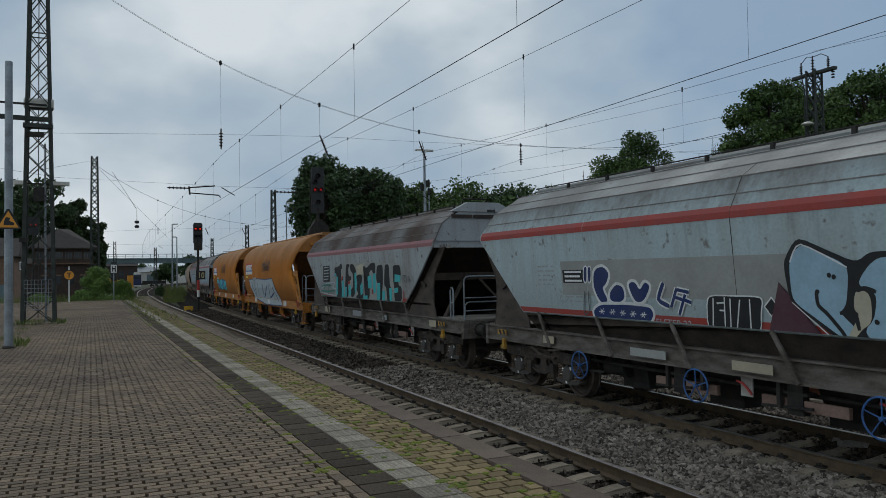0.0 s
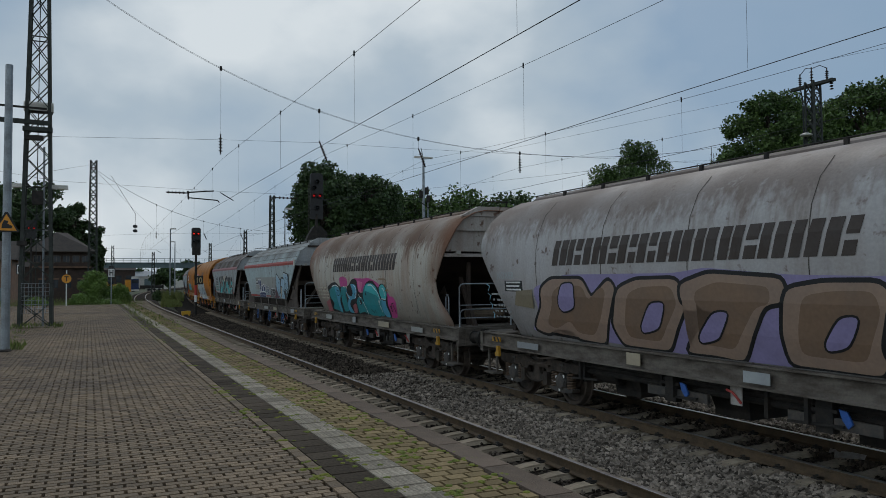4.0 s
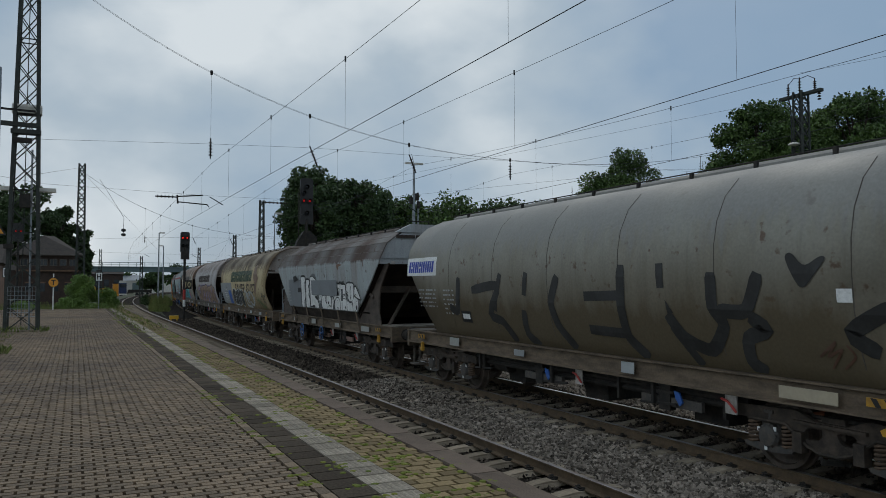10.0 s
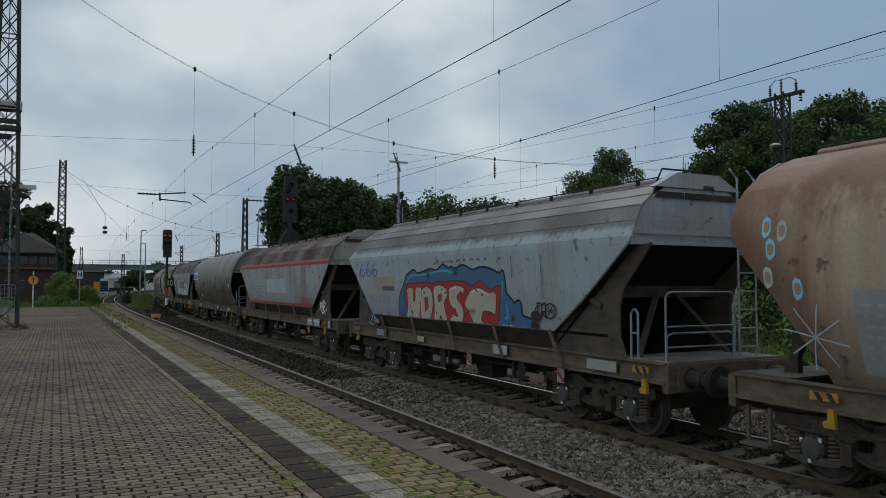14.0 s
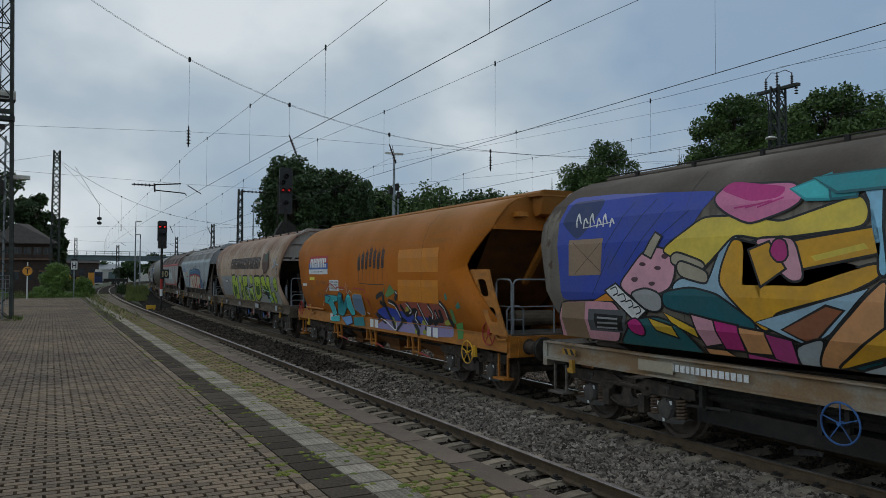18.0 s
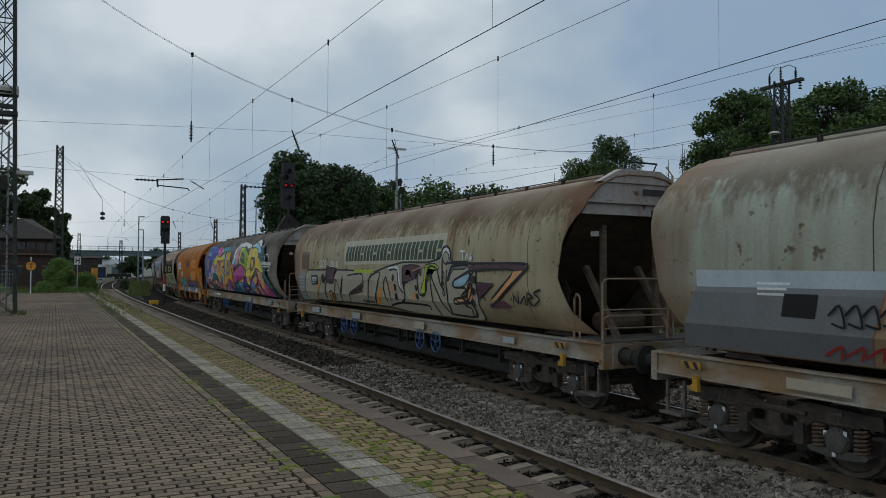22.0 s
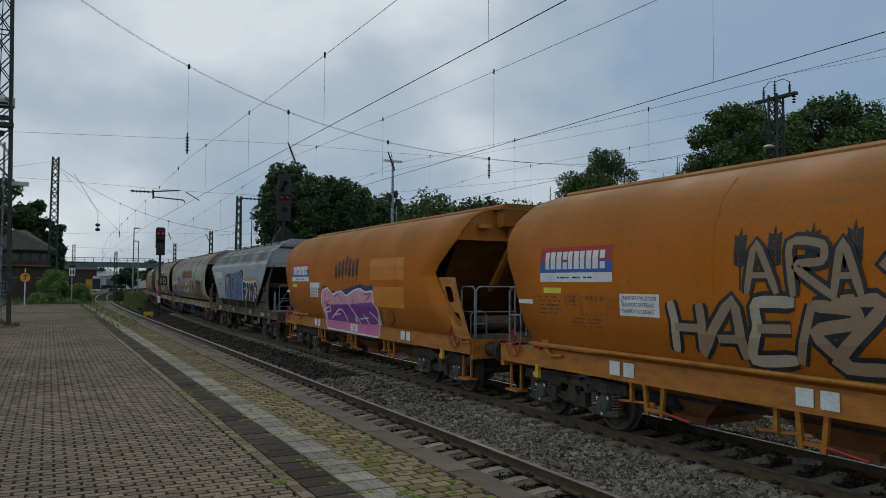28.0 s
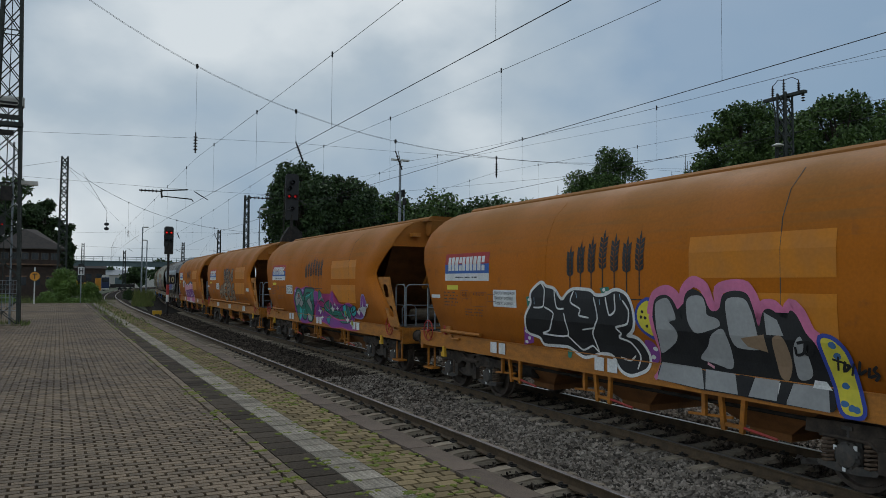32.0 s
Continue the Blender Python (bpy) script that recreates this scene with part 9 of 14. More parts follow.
art.field([(4.69, 1.57), (4.54, 1.56), (4.63, 1.39), (4.73, 1.43)], "lemon2")
art.field([(4.27, 1.28), (4.1, 1.26), (4.04, 1.11), (4.21, 1.17)], "lemon2")

w = W["A"]
art = Art(w)
art.field([(9.17, 2.45), (8.91, 2.52), (8.74, 2.4), (8.84, 2.22), (8.98, 2.14), (8.82, 1.9), (9.06, 1.88), (9.22, 2.15)], "navy", "white", 0.05)
art.field([(8.78, 2.06), (8.59, 2.21), (8.4, 2.16), (8.39, 1.96), (8.59, 1.89), (8.78, 1.93)], "navy", "white", 0.05)
art.field([(8.29, 2.22), (8.09, 2.26), (8.0, 2.1), (7.86, 2.26), (7.73, 2.18), (7.93, 1.93), (8.14, 1.92)], "navy", "white", 0.05)
art.field([(9.29, 1.74), (9.07, 1.85), (8.34, 1.87), (7.78, 1.85), (7.71, 1.74), (7.8, 1.62), (8.38, 1.57), (9.22, 1.58)], "navy", "white", 0.05)
art.line([(9.12, 1.73), (8.95, 1.74)], 0.02, "white")
art.line([(9.07, 1.78), (9.0, 1.69)], 0.02, "white")
art.line([(9.08, 1.69), (8.98, 1.79)], 0.02, "white")
art.line([(8.83, 1.73), (8.67, 1.74)], 0.02, "white")
art.line([(8.78, 1.78), (8.71, 1.69)], 0.02, "white")
art.line([(8.8, 1.69), (8.7, 1.78)], 0.02, "white")
art.line([(8.55, 1.73), (8.39, 1.73)], 0.02, "white")
art.line([(8.51, 1.77), (8.44, 1.69)], 0.02, "white")
art.line([(8.52, 1.68), (8.43, 1.78)], 0.02, "white")
art.line([(8.29, 1.72), (8.13, 1.73)], 0.02, "white")
art.line([(8.24, 1.77), (8.18, 1.68)], 0.02, "white")
art.line([(8.26, 1.68), (8.17, 1.77)], 0.02, "white")
art.line([(8.03, 1.72), (7.88, 1.73)], 0.02, "white")
art.line([(7.99, 1.76), (7.93, 1.68)], 0.02, "white")
art.line([(8.0, 1.68), (7.91, 1.77)], 0.02, "white")
art.field([(9.44, 2.5), (9.35, 2.52), (9.39, 2.27), (9.44, 2.23), (9.47, 2.28)], "navy", "white", 0.025)
art.field([(9.32, 2.5), (9.23, 2.51), (9.27, 2.27), (9.32, 2.23), (9.34, 2.28)], "navy", "white", 0.025)
art.line([(7.42, 2.24), (7.56, 1.98), (7.33, 1.88)], 0.13, "white")
art.line([(7.14, 2.16), (7.29, 1.87)], 0.13, "white")
art.line([(7.14, 2.14), (6.89, 2.1)], 0.13, "white")
art.line([(7.21, 2.03), (7.04, 1.99)], 0.13, "white")
art.line([(6.97, 2.07), (7.13, 1.76)], 0.13, "white")
art.line([(7.0, 1.99), (6.86, 1.95)], 0.13, "white")
art.line([(7.42, 2.24), (7.56, 1.98), (7.33, 1.88)], 0.07, "navy")
art.line([(7.14, 2.16), (7.29, 1.87)], 0.07, "navy")
art.line([(7.14, 2.14), (6.89, 2.1)], 0.07, "navy")
art.line([(7.21, 2.03), (7.04, 1.99)], 0.07, "navy")
art.line([(6.97, 2.07), (7.13, 1.76)], 0.07, "navy")
art.line([(7.0, 1.99), (6.86, 1.95)], 0.07, "navy")
letters(w, "ELSTER.22", 7.37, 6.61, 1.57, 1.68, "pale", art.up(), 0.0)
art.field([(6.53, 2.06), (5.55, 2.06), (5.61, 1.86), (5.63, 1.59), (6.02, 1.58), (6.57, 1.58)], "black", "white", 0.02)
art.line([(6.42, 2.03), (6.47, 1.61)], 0.03, "white")
art.line([(6.32, 1.86), (6.23, 1.86)], 0.03, "white")
art.line([(6.11, 2.03), (6.14, 1.61)], 0.03, "white")
art.line([(5.94, 2.02), (6.03, 1.61)], 0.03, "white")
art.line([(5.77, 2.03), (5.79, 1.61)], 0.03, "white")
art.line([(6.21, 2.05), (6.24, 1.62)], 0.03, "white")
art.line([(6.36, 1.96), (6.22, 1.97)], 0.03, "white")
art.field([(5.41, 2.05), (5.32, 1.94), (5.43, 1.83), (5.52, 1.94)], "black", "white", 0.02)
art.line([(9.46, 2.08), (9.54, 1.73), (9.46, 1.61)], 0.025, "ash")
art.line([(9.36, 2.09), (9.38, 1.74), (9.5, 1.66)], 0.025, "ash")
art.field([(5.27, 2.33), (5.22, 1.96), (4.86, 1.66), (4.57, 1.56), (5.56, 1.56), (5.33, 1.8)], "maroon")
art.field([(2.71, 1.96), (2.62, 2.21), (2.4, 2.31), (2.24, 2.22), (2.02, 2.39), (1.84, 2.49), (2.46, 1.99), (2.78, 1.81)], "maroon")
art.field([(5.18, 2.52), (4.94, 2.83), (4.17, 2.49), (3.99, 2.62), (3.55, 2.6), (3.58, 2.72), (3.47, 2.86), (2.59, 2.75), (2.52, 2.67), (2.69, 1.96), (2.79, 1.85), (2.94, 1.74), (2.99, 1.58), (4.45, 1.56), (5.12, 2.0)], "black")
art.field([(5.09, 2.52), (4.9, 2.75), (4.27, 2.46), (4.34, 2.01), (4.44, 1.9), (4.21, 1.7), (4.38, 1.57), (5.09, 2.03)], "ice")
art.field([(4.22, 2.19), (4.03, 2.15), (4.04, 1.81), (4.18, 1.72), (4.3, 1.57), (4.37, 1.62), (4.18, 1.9), (4.26, 1.94)], "cream")
art.field([(4.03, 2.46), (3.87, 2.56), (3.38, 2.49), (3.48, 1.98), (3.67, 1.97), (3.45, 1.59), (4.04, 1.57), (4.15, 1.71), (4.01, 1.85), (3.95, 2.16), (4.2, 2.23)], "ice")
art.field([(3.53, 2.56), (3.54, 2.7), (3.43, 2.8), (2.64, 2.71), (2.71, 2.33), (2.82, 2.03), (2.73, 1.89), (3.17, 1.73), (3.24, 1.57), (3.42, 1.59), (3.17, 1.88), (3.41, 2.06), (3.32, 2.49)], "ice")
art.line([(4.73, 2.15), (4.72, 1.99), (4.6, 1.88), (4.42, 1.67), (4.38, 1.57)], 0.05, "black")
art.line([(4.44, 1.9), (4.25, 1.92), (4.21, 1.71)], 0.05, "black")
art.line([(3.16, 2.35), (3.16, 2.18), (2.81, 2.03)], 0.05, "black")
art.line([(3.4, 2.07), (3.16, 2.02), (2.72, 1.88)], 0.05, "black")
art.line([(3.96, 2.16), (4.09, 2.2), (4.2, 2.17)], 0.05, "black")
art.line([(3.48, 1.98), (3.67, 1.97), (3.78, 2.16)], 0.05, "black")
art.line([(3.17, 1.88), (3.22, 1.58)], 0.05, "black")
art.line([(5.07, 2.51), (4.89, 2.73), (4.29, 2.44)], 0.02, "white")
art.line([(3.5, 2.56), (3.52, 2.7), (3.42, 2.77), (2.66, 2.7)], 0.02, "white")
art.line([(5.09, 2.01), (4.58, 1.61)], 0.02, "white")
art.line([(3.15, 2.61), (3.07, 2.58)], 0.025, "black")
art.line([(3.09, 2.66), (3.13, 2.56)], 0.025, "black")
art.line([(3.01, 2.63), (3.04, 2.54), (2.97, 2.57), (3.01, 2.59)], 0.025, "black")
art.line([(2.92, 2.61), (2.95, 2.52)], 0.025, "black")
art.line([(2.85, 2.59), (2.92, 2.56), (2.88, 2.5)], 0.025, "black")
art.line([(2.81, 2.57), (2.83, 2.49), (2.78, 2.51), (2.81, 2.56)], 0.025, "black")
art.line([(2.73, 2.55), (2.78, 2.52), (2.73, 2.48), (2.78, 2.4), (2.84, 2.43)], 0.025, "black")
art.line([(3.02, 2.45), (2.93, 2.41)], 0.025, "black")
art.spot(4.53, 2.35, 0.03, 0.03, "black")
art.spot(4.71, 2.15, 0.03, 0.03, "black")
art.spot(4.47, 2.33, 0.03, 0.03, "black")
art.spot(3.98, 1.82, 0.03, 0.03, "black")
art.spot(3.71, 1.74, 0.03, 0.03, "black")

w = W["C1"]
art = Art(w)
art.field([(9.49, 2.54), (9.09, 2.59), (8.64, 2.51), (8.62, 2.24), (9.46, 2.23)], "magenta2")
art.field([(7.98, 2.52), (7.03, 2.5), (6.5, 2.52), (5.93, 2.43), (5.55, 2.32), (5.51, 2.19), (6.9, 2.04), (7.6, 2.15)], "magenta2")
art.field([(5.13, 1.82), (5.05, 2.03), (4.89, 2.08), (4.81, 1.96), (4.59, 1.98), (4.45, 1.86), (4.45, 1.73), (4.63, 1.35), (5.06, 1.31), (5.15, 1.57)], "magenta2")
art.field([(11.5, 1.65), (10.88, 1.8), (10.99, 1.34), (11.51, 1.28)], "fade2")
art.field([(11.02, 2.21), (10.47, 2.35), (10.01, 2.4), (9.46, 2.22), (8.92, 2.25), (8.79, 2.14), (8.48, 2.29), (8.11, 2.49), (7.61, 2.48), (7.56, 2.07), (7.12, 2.04), (6.83, 2.33), (6.41, 2.45), (6.03, 2.41), (5.66, 2.19), (5.47, 2.35), (5.23, 2.31), (5.11, 2.1), (4.97, 1.98), (5.11, 1.79), (5.05, 1.33), (5.8, 1.34), (7.17, 1.34), (8.65, 1.3), (9.62, 1.3), (11.01, 1.33), (10.89, 2.05)], "black")
art.field([(10.83, 2.08), (10.21, 2.27), (9.58, 2.2), (9.46, 1.98), (9.76, 1.74), (9.81, 1.29), (10.11, 1.32), (10.24, 1.59), (10.41, 1.38), (10.91, 1.43), (10.53, 1.65), (10.86, 1.83)], "teal")
art.field([(10.13, 2.24), (9.62, 2.17), (9.56, 1.98), (9.79, 1.74), (9.85, 1.32), (10.09, 1.36), (10.03, 1.86)], "sky3")
art.field([(9.34, 2.23), (8.8, 2.23), (8.82, 2.09), (9.31, 1.74), (8.91, 1.71), (9.02, 1.4), (9.62, 1.35), (9.53, 1.68), (9.48, 1.98)], "teal")
art.field([(8.78, 2.19), (8.14, 2.34), (7.75, 2.29), (7.7, 2.07), (8.04, 1.83), (8.45, 1.81), (8.8, 1.61), (8.53, 1.34), (9.01, 1.35), (9.05, 1.58), (8.69, 1.86), (8.86, 2.0)], "sky3")
art.spot(8.46, 2.1, 0.3, 0.2, "black")
art.field([(7.7, 1.9), (7.41, 1.89), (7.22, 1.75), (7.16, 1.36), (7.39, 1.43), (7.8, 1.39), (8.06, 1.33), (7.96, 1.75)], "teal")
art.field([(7.64, 1.8), (7.43, 1.83), (7.42, 1.7), (7.64, 1.63)], "black")
art.line([(7.63, 1.78), (7.6, 1.68)], 0.03, "white")
art.line([(7.6, 1.99), (7.52, 1.9), (7.38, 1.88)], 0.03, "white")
art.field([(7.21, 1.96), (6.95, 2.25), (6.62, 2.35), (6.22, 2.35), (5.86, 2.26), (5.69, 2.05), (5.58, 1.83), (5.62, 1.36), (6.25, 1.34), (6.75, 1.33), (7.21, 1.4), (7.2, 1.7)], "teal")
art.field([(6.63, 2.33), (6.23, 2.34), (5.86, 2.24), (5.7, 2.04), (5.67, 1.83), (5.86, 1.95), (6.15, 2.18), (6.54, 2.24), (6.95, 2.05), (6.85, 2.23)], "turquoise")
art.field([(5.58, 1.88), (5.2, 1.89), (5.26, 1.71), (5.14, 1.34), (5.55, 1.33), (5.69, 1.52)], "sky3")
art.spot(5.31, 2.09, 0.3, 0.24, "turquoise", "black")
art.line([(5.34, 2.19), (5.22, 2.18), (5.18, 2.08), (5.24, 1.97)], 0.03, "white")
art.line([(5.57, 1.89), (5.19, 1.88)], 0.03, "white")
art.field([(7.49, 2.42), (7.03, 2.39), (7.28, 2.04), (7.5, 2.07)], "pink")
art.field([(8.47, 1.6), (8.04, 1.7), (8.03, 1.55), (8.24, 1.34), (8.52, 1.34)], "fade2")
art.line([(10.4, 2.23), (9.99, 2.28), (9.66, 2.22)], 0.035, "white")
art.line([(9.11, 2.23), (8.85, 2.22)], 0.035, "white")
art.line([(7.95, 2.29), (7.75, 2.16), (7.87, 1.93), (8.0, 1.86)], 0.035, "white")
art.line([(6.55, 2.29), (6.23, 2.29), (5.77, 2.08), (5.66, 1.83)], 0.035, "white")
art.line([(7.26, 1.75), (7.18, 1.58), (7.12, 1.35)], 0.035, "white")
art.line([(5.83, 1.77), (5.75, 1.86), (5.78, 1.69), (5.72, 1.47)], 0.035, "white")
art.line([(8.8, 2.04), (8.7, 1.88), (8.57, 1.84)], 0.035, "white")
art.line([(8.57, 1.44), (8.53, 1.34)], 0.035, "white")
art.line([(9.9, 2.12), (9.63, 2.07), (9.65, 1.95), (9.88, 1.92), (9.94, 2.04)], 0.03, "deepteal")
art.line([(6.9, 2.03), (6.81, 2.06)], 0.03, "deepteal")
art.line([(6.69, 1.53), (6.5, 1.44), (6.35, 1.52), (6.32, 1.42)], 0.03, "deepteal")
art.line([(6.2, 1.33), (6.02, 1.34), (5.89, 1.37)], 0.03, "deepteal")
art.spot(6.87, 2.04, 0.025, 0.025, "black")
art.spot(6.83, 2.01, 0.025, 0.025, "black")
art.spot(6.88, 1.99, 0.025, 0.025, "black")
art.spot(7.97, 2, 0.025, 0.025, "black")
art.spot(7.93, 1.97, 0.025, 0.025, "black")
art.spot(9.34, 1.93, 0.025, 0.025, "black")
art.line([(4.95, 1.73), (4.84, 1.6)], 0.03, "maroon")
art.line([(4.95, 1.59), (4.8, 1.74), (4.58, 1.79)], 0.03, "maroon")
art.line([(4.78, 1.71), (4.92, 1.52), (4.77, 1.59)], 0.03, "maroon")
art.line([(4.63, 1.72), (4.62, 1.48), (4.6, 1.59)], 0.03, "maroon")
art.line([(5.54, 2.48), (4.98, 2.47), (4.97, 2.37), (5.1, 2.24)], 0.05, "tan")
art.line([(5.06, 2.14), (4.83, 2.16), (4.76, 2.14)], 0.05, "tan")

w = W["I"]
art = Art(w)
art.field([(5.8, 1.74), (5.5, 1.74), (5.11, 1.81), (4.25, 1.81), (3.29, 1.8), (3.04, 1.72), (2.82, 1.35), (3.9, 1.32), (4.62, 1.38), (5.88, 1.48)], "brick")
art.field([(7.17, 1.52), (6.5, 1.65), (5.84, 1.58), (4.86, 1.49), (3.83, 1.45), (4.01, 1.28), (4.91, 1.27), (6.11, 1.21), (7.17, 1.34)], "royal")
art.field([(7.34, 1.1), (6.7, 1.29), (5.94, 1.26), (4.51, 1.31), (3.83, 1.3), (2.83, 1.32), (2.84, 1.08), (3.68, 1.03), (4.52, 1.03), (5.63, 1.02), (7.31, 1.01)], "lilac2")
art.field([(6.52, 2.08), (6.42, 2.23), (6.52, 1.89)], "green2")
art.field([(6.43, 1.93), (6.07, 2.24), (5.75, 2.03), (6.27, 1.88)], "green2")
art.field([(3.01, 2.05), (2.93, 2.07), (2.88, 1.94), (3.0, 1.9)], "jade")
art.field([(2.51, 1.8), (2.38, 1.9), (2.29, 1.77), (2.49, 1.74)], "jade")
art.field([(2.84, 1.71), (2.7, 1.72), (2.65, 1.42), (2.8, 1.38)], "green2")
art.field([(2.7, 1.39), (2.36, 1.45), (2.39, 1.09), (2.62, 1.05)], "green")
art.spot(6.18, 1.32, 0.1, 0.06, "lemon2")
art.spot(5.32, 1.54, 0.1, 0.06, "lemon2")
art.spot(5.13, 1.62, 0.1, 0.06, "lemon2")
art.spot(4.32, 1.33, 0.1, 0.06, "lemon2")
art.spot(3.12, 1.39, 0.1, 0.06, "lemon2")
art.spot(4.76, 1.09, 0.1, 0.06, "lemon2")
art.spot(6.06, 1.22, 0.1, 0.06, "lemon2")
art.spot(3.03, 1.41, 0.1, 0.06, "lemon2")
art.spot(4.3, 1.1, 0.1, 0.06, "lemon2")
art.line([(7.06, 1.86), (6.6, 1.98), (6.56, 1.68), (6.82, 1.76)], 0.13, "black")
art.line([(6.51, 1.75), (6.39, 1.47), (6.01, 1.05)], 0.13, "black")
art.line([(6.62, 1.2), (6.97, 1.32), (7.28, 1.41)], 0.13, "black")
art.line([(6.24, 1.79), (5.81, 1.72), (5.61, 1.36), (5.33, 1.28)], 0.13, "black")
art.line([(5.5, 1.72), (5.27, 1.49), (4.9, 1.58), (5.1, 1.78)], 0.13, "black")
art.line([(4.9, 1.58), (4.57, 1.61), (4.8, 1.43), (4.51, 1.26)], 0.13, "black")
art.line([(4.44, 1.78), (4.28, 1.47), (4.07, 1.3), (3.91, 1.51)], 0.13, "black")
art.line([(3.89, 1.79), (3.73, 1.51), (4.03, 1.32)], 0.13, "black")
art.line([(3.58, 1.68), (3.53, 1.45), (3.77, 1.33)], 0.13, "black")
art.line([(3.54, 1.45), (3.3, 1.45), (3.36, 1.69)], 0.13, "black")
art.line([(3.29, 1.86), (3.05, 1.72), (2.92, 1.47), (2.78, 1.34)], 0.13, "black")
art.line([(5.76, 2.05), (5.65, 1.98), (5.78, 1.84)], 0.13, "black")
art.line([(5.46, 1.36), (5.95, 1.02)], 0.13, "black")
art.line([(4.96, 1.35), (4.63, 1.11), (4.68, 1.01)], 0.13, "black")
art.line([(4.26, 1.22), (3.97, 1.07)], 0.13, "black")
art.line([(7.01, 1.3), (6.62, 1.23), (6.01, 1.04), (5.94, 1.23)], 0.03, "white")
art.line([(6.22, 1.76), (5.86, 1.68), (5.64, 1.39)], 0.03, "white")
art.line([(5.12, 1.78), (4.89, 1.6), (5.06, 1.52)], 0.03, "white")
art.line([(4.59, 1.6), (4.77, 1.42), (4.63, 1.3)], 0.03, "white")
art.line([(4.43, 1.8), (4.25, 1.46), (4.1, 1.29)], 0.03, "white")
art.line([(3.89, 1.76), (3.72, 1.57), (3.82, 1.45)], 0.03, "white")
art.line([(3.28, 1.85), (3.07, 1.72), (3.01, 1.51)], 0.03, "white")
art.line([(3.58, 1.62), (3.52, 1.48)], 0.03, "white")
art.line([(5.72, 2.06), (5.61, 2.0)], 0.03, "white")
art.line([(11.35, 1.96), (10.8, 2.21), (10.23, 2.04), (10.14, 2.1), (9.54, 2.08), (9.5, 2.0)], 0.035, "red")
art.line([(9.39, 1.9), (9.09, 2.07)], 0.035, "red")
art.line([(8.81, 2.09), (7.86, 2.05), (7.89, 1.74)], 0.035, "red")
art.line([(7.59, 1.75), (7.59, 1.45)], 0.035, "red")
art.line([(7.75, 1.74), (7.61, 1.8), (7.67, 1.61)], 0.035, "red")
art.line([(11.23, 1.92), (10.77, 2.15), (10.29, 1.98)], 0.03, "cream")
art.line([(10.03, 2.04), (9.58, 2.03)], 0.03, "cream")
art.line([(9.33, 1.84), (9.05, 2.01), (8.88, 1.95)], 0.03, "cream")
art.field([(11.32, 1.84), (10.17, 1.83), (10.23, 1.68), (10.69, 1.64), (10.49, 1.25), (10.9, 1.18), (11.13, 1.58), (11.5, 1.56)], "turquoise", "black", 0.02)
art.field([(10.04, 1.95), (9.65, 1.89), (10.04, 1.56), (9.76, 1.54), (9.39, 1.83), (9.18, 1.77), (9.93, 1.21), (10.46, 1.26)], "teal", "black", 0.02)
art.field([(9.32, 1.88), (9.06, 1.91), (8.88, 1.32), (9.16, 1.26), (9.5, 1.51)], "turquoise", "black", 0.02)
art.field([(8.83, 1.92), (8.06, 1.92), (8.04, 1.34), (8.4, 1.31), (8.6, 1.69), (8.89, 1.41)], "bluegrey", "orange2", 0.02)
art.field([(11.1, 1.13), (10.29, 1.22), (10.26, 1.03), (11.02, 1.0)], "turquoise")
art.field([(10.08, 1.16), (9.28, 1.26), (9.11, 1.06), (9.62, 0.95)], "sky2", "black", 0.02)
art.field([(9.05, 1.21), (8.27, 1.27), (8.14, 1.02), (8.99, 0.98)], "turq2")
art.line([(9.35, 2.21), (9.39, 2.04)], 0.02, "white")
art.line([(9.2, 2.16), (9.28, 1.94)], 0.02, "white")
art.line([(10.59, 1.75), (10.58, 1.28)], 0.02, "white")
art.line([(8.99, 1.85), (8.96, 1.38)], 0.02, "white")
art.line([(11.47, 1.68), (11.74, 1.47)], 0.02, "white")
art.line([(7.88, 1.43), (7.72, 1.38)], 0.02, "white")
art.line([(11.37, 1.83), (10.79, 1.78), (11.19, 1.61)], 0.035, "navy")
art.line([(10.05, 1.9), (9.72, 1.86), (9.96, 1.6)], 0.035, "navy")
art.line([(7.31, 1.41), (7.05, 1.29), (7.17, 1.24)], 0.035, "navy")

w = W["Q"]
art = Art(w)
art.field([(9.81, 1.62), (9.53, 1.67), (9.57, 1.34), (9.92, 1.27)], "purple")
art.field([(6.53, 1.62), (6.32, 1.61), (6.21, 1.46), (6.25, 1.29), (6.44, 1.24)], "purple")
art.spot(9.76, 1.54, 0.05, 0.035, "white")
art.spot(9.7, 1.42, 0.05, 0.035, "white")
art.spot(9.81, 1.34, 0.05, 0.035, "white")
art.spot(6.36, 1.36, 0.05, 0.035, "white")
art.spot(6.29, 1.49, 0.05, 0.035, "white")
art.field([(9.61, 2.2), (9.43, 2.23), (9.42, 1.99), (9.58, 2.0)], "jade")
art.field([(7.45, 2.39), (7.22, 2.41), (7.18, 2.3), (7.38, 2.27)], "jade")
art.field([(8.53, 1.29), (8.37, 1.31), (8.43, 1.15), (8.51, 1.16)], "jade")
art.spot(9.52, 2.15, 0.04, 0.03, "white")
art.spot(7.34, 2.36, 0.04, 0.03, "white")
art.spot(7.28, 2.31, 0.04, 0.03, "white")
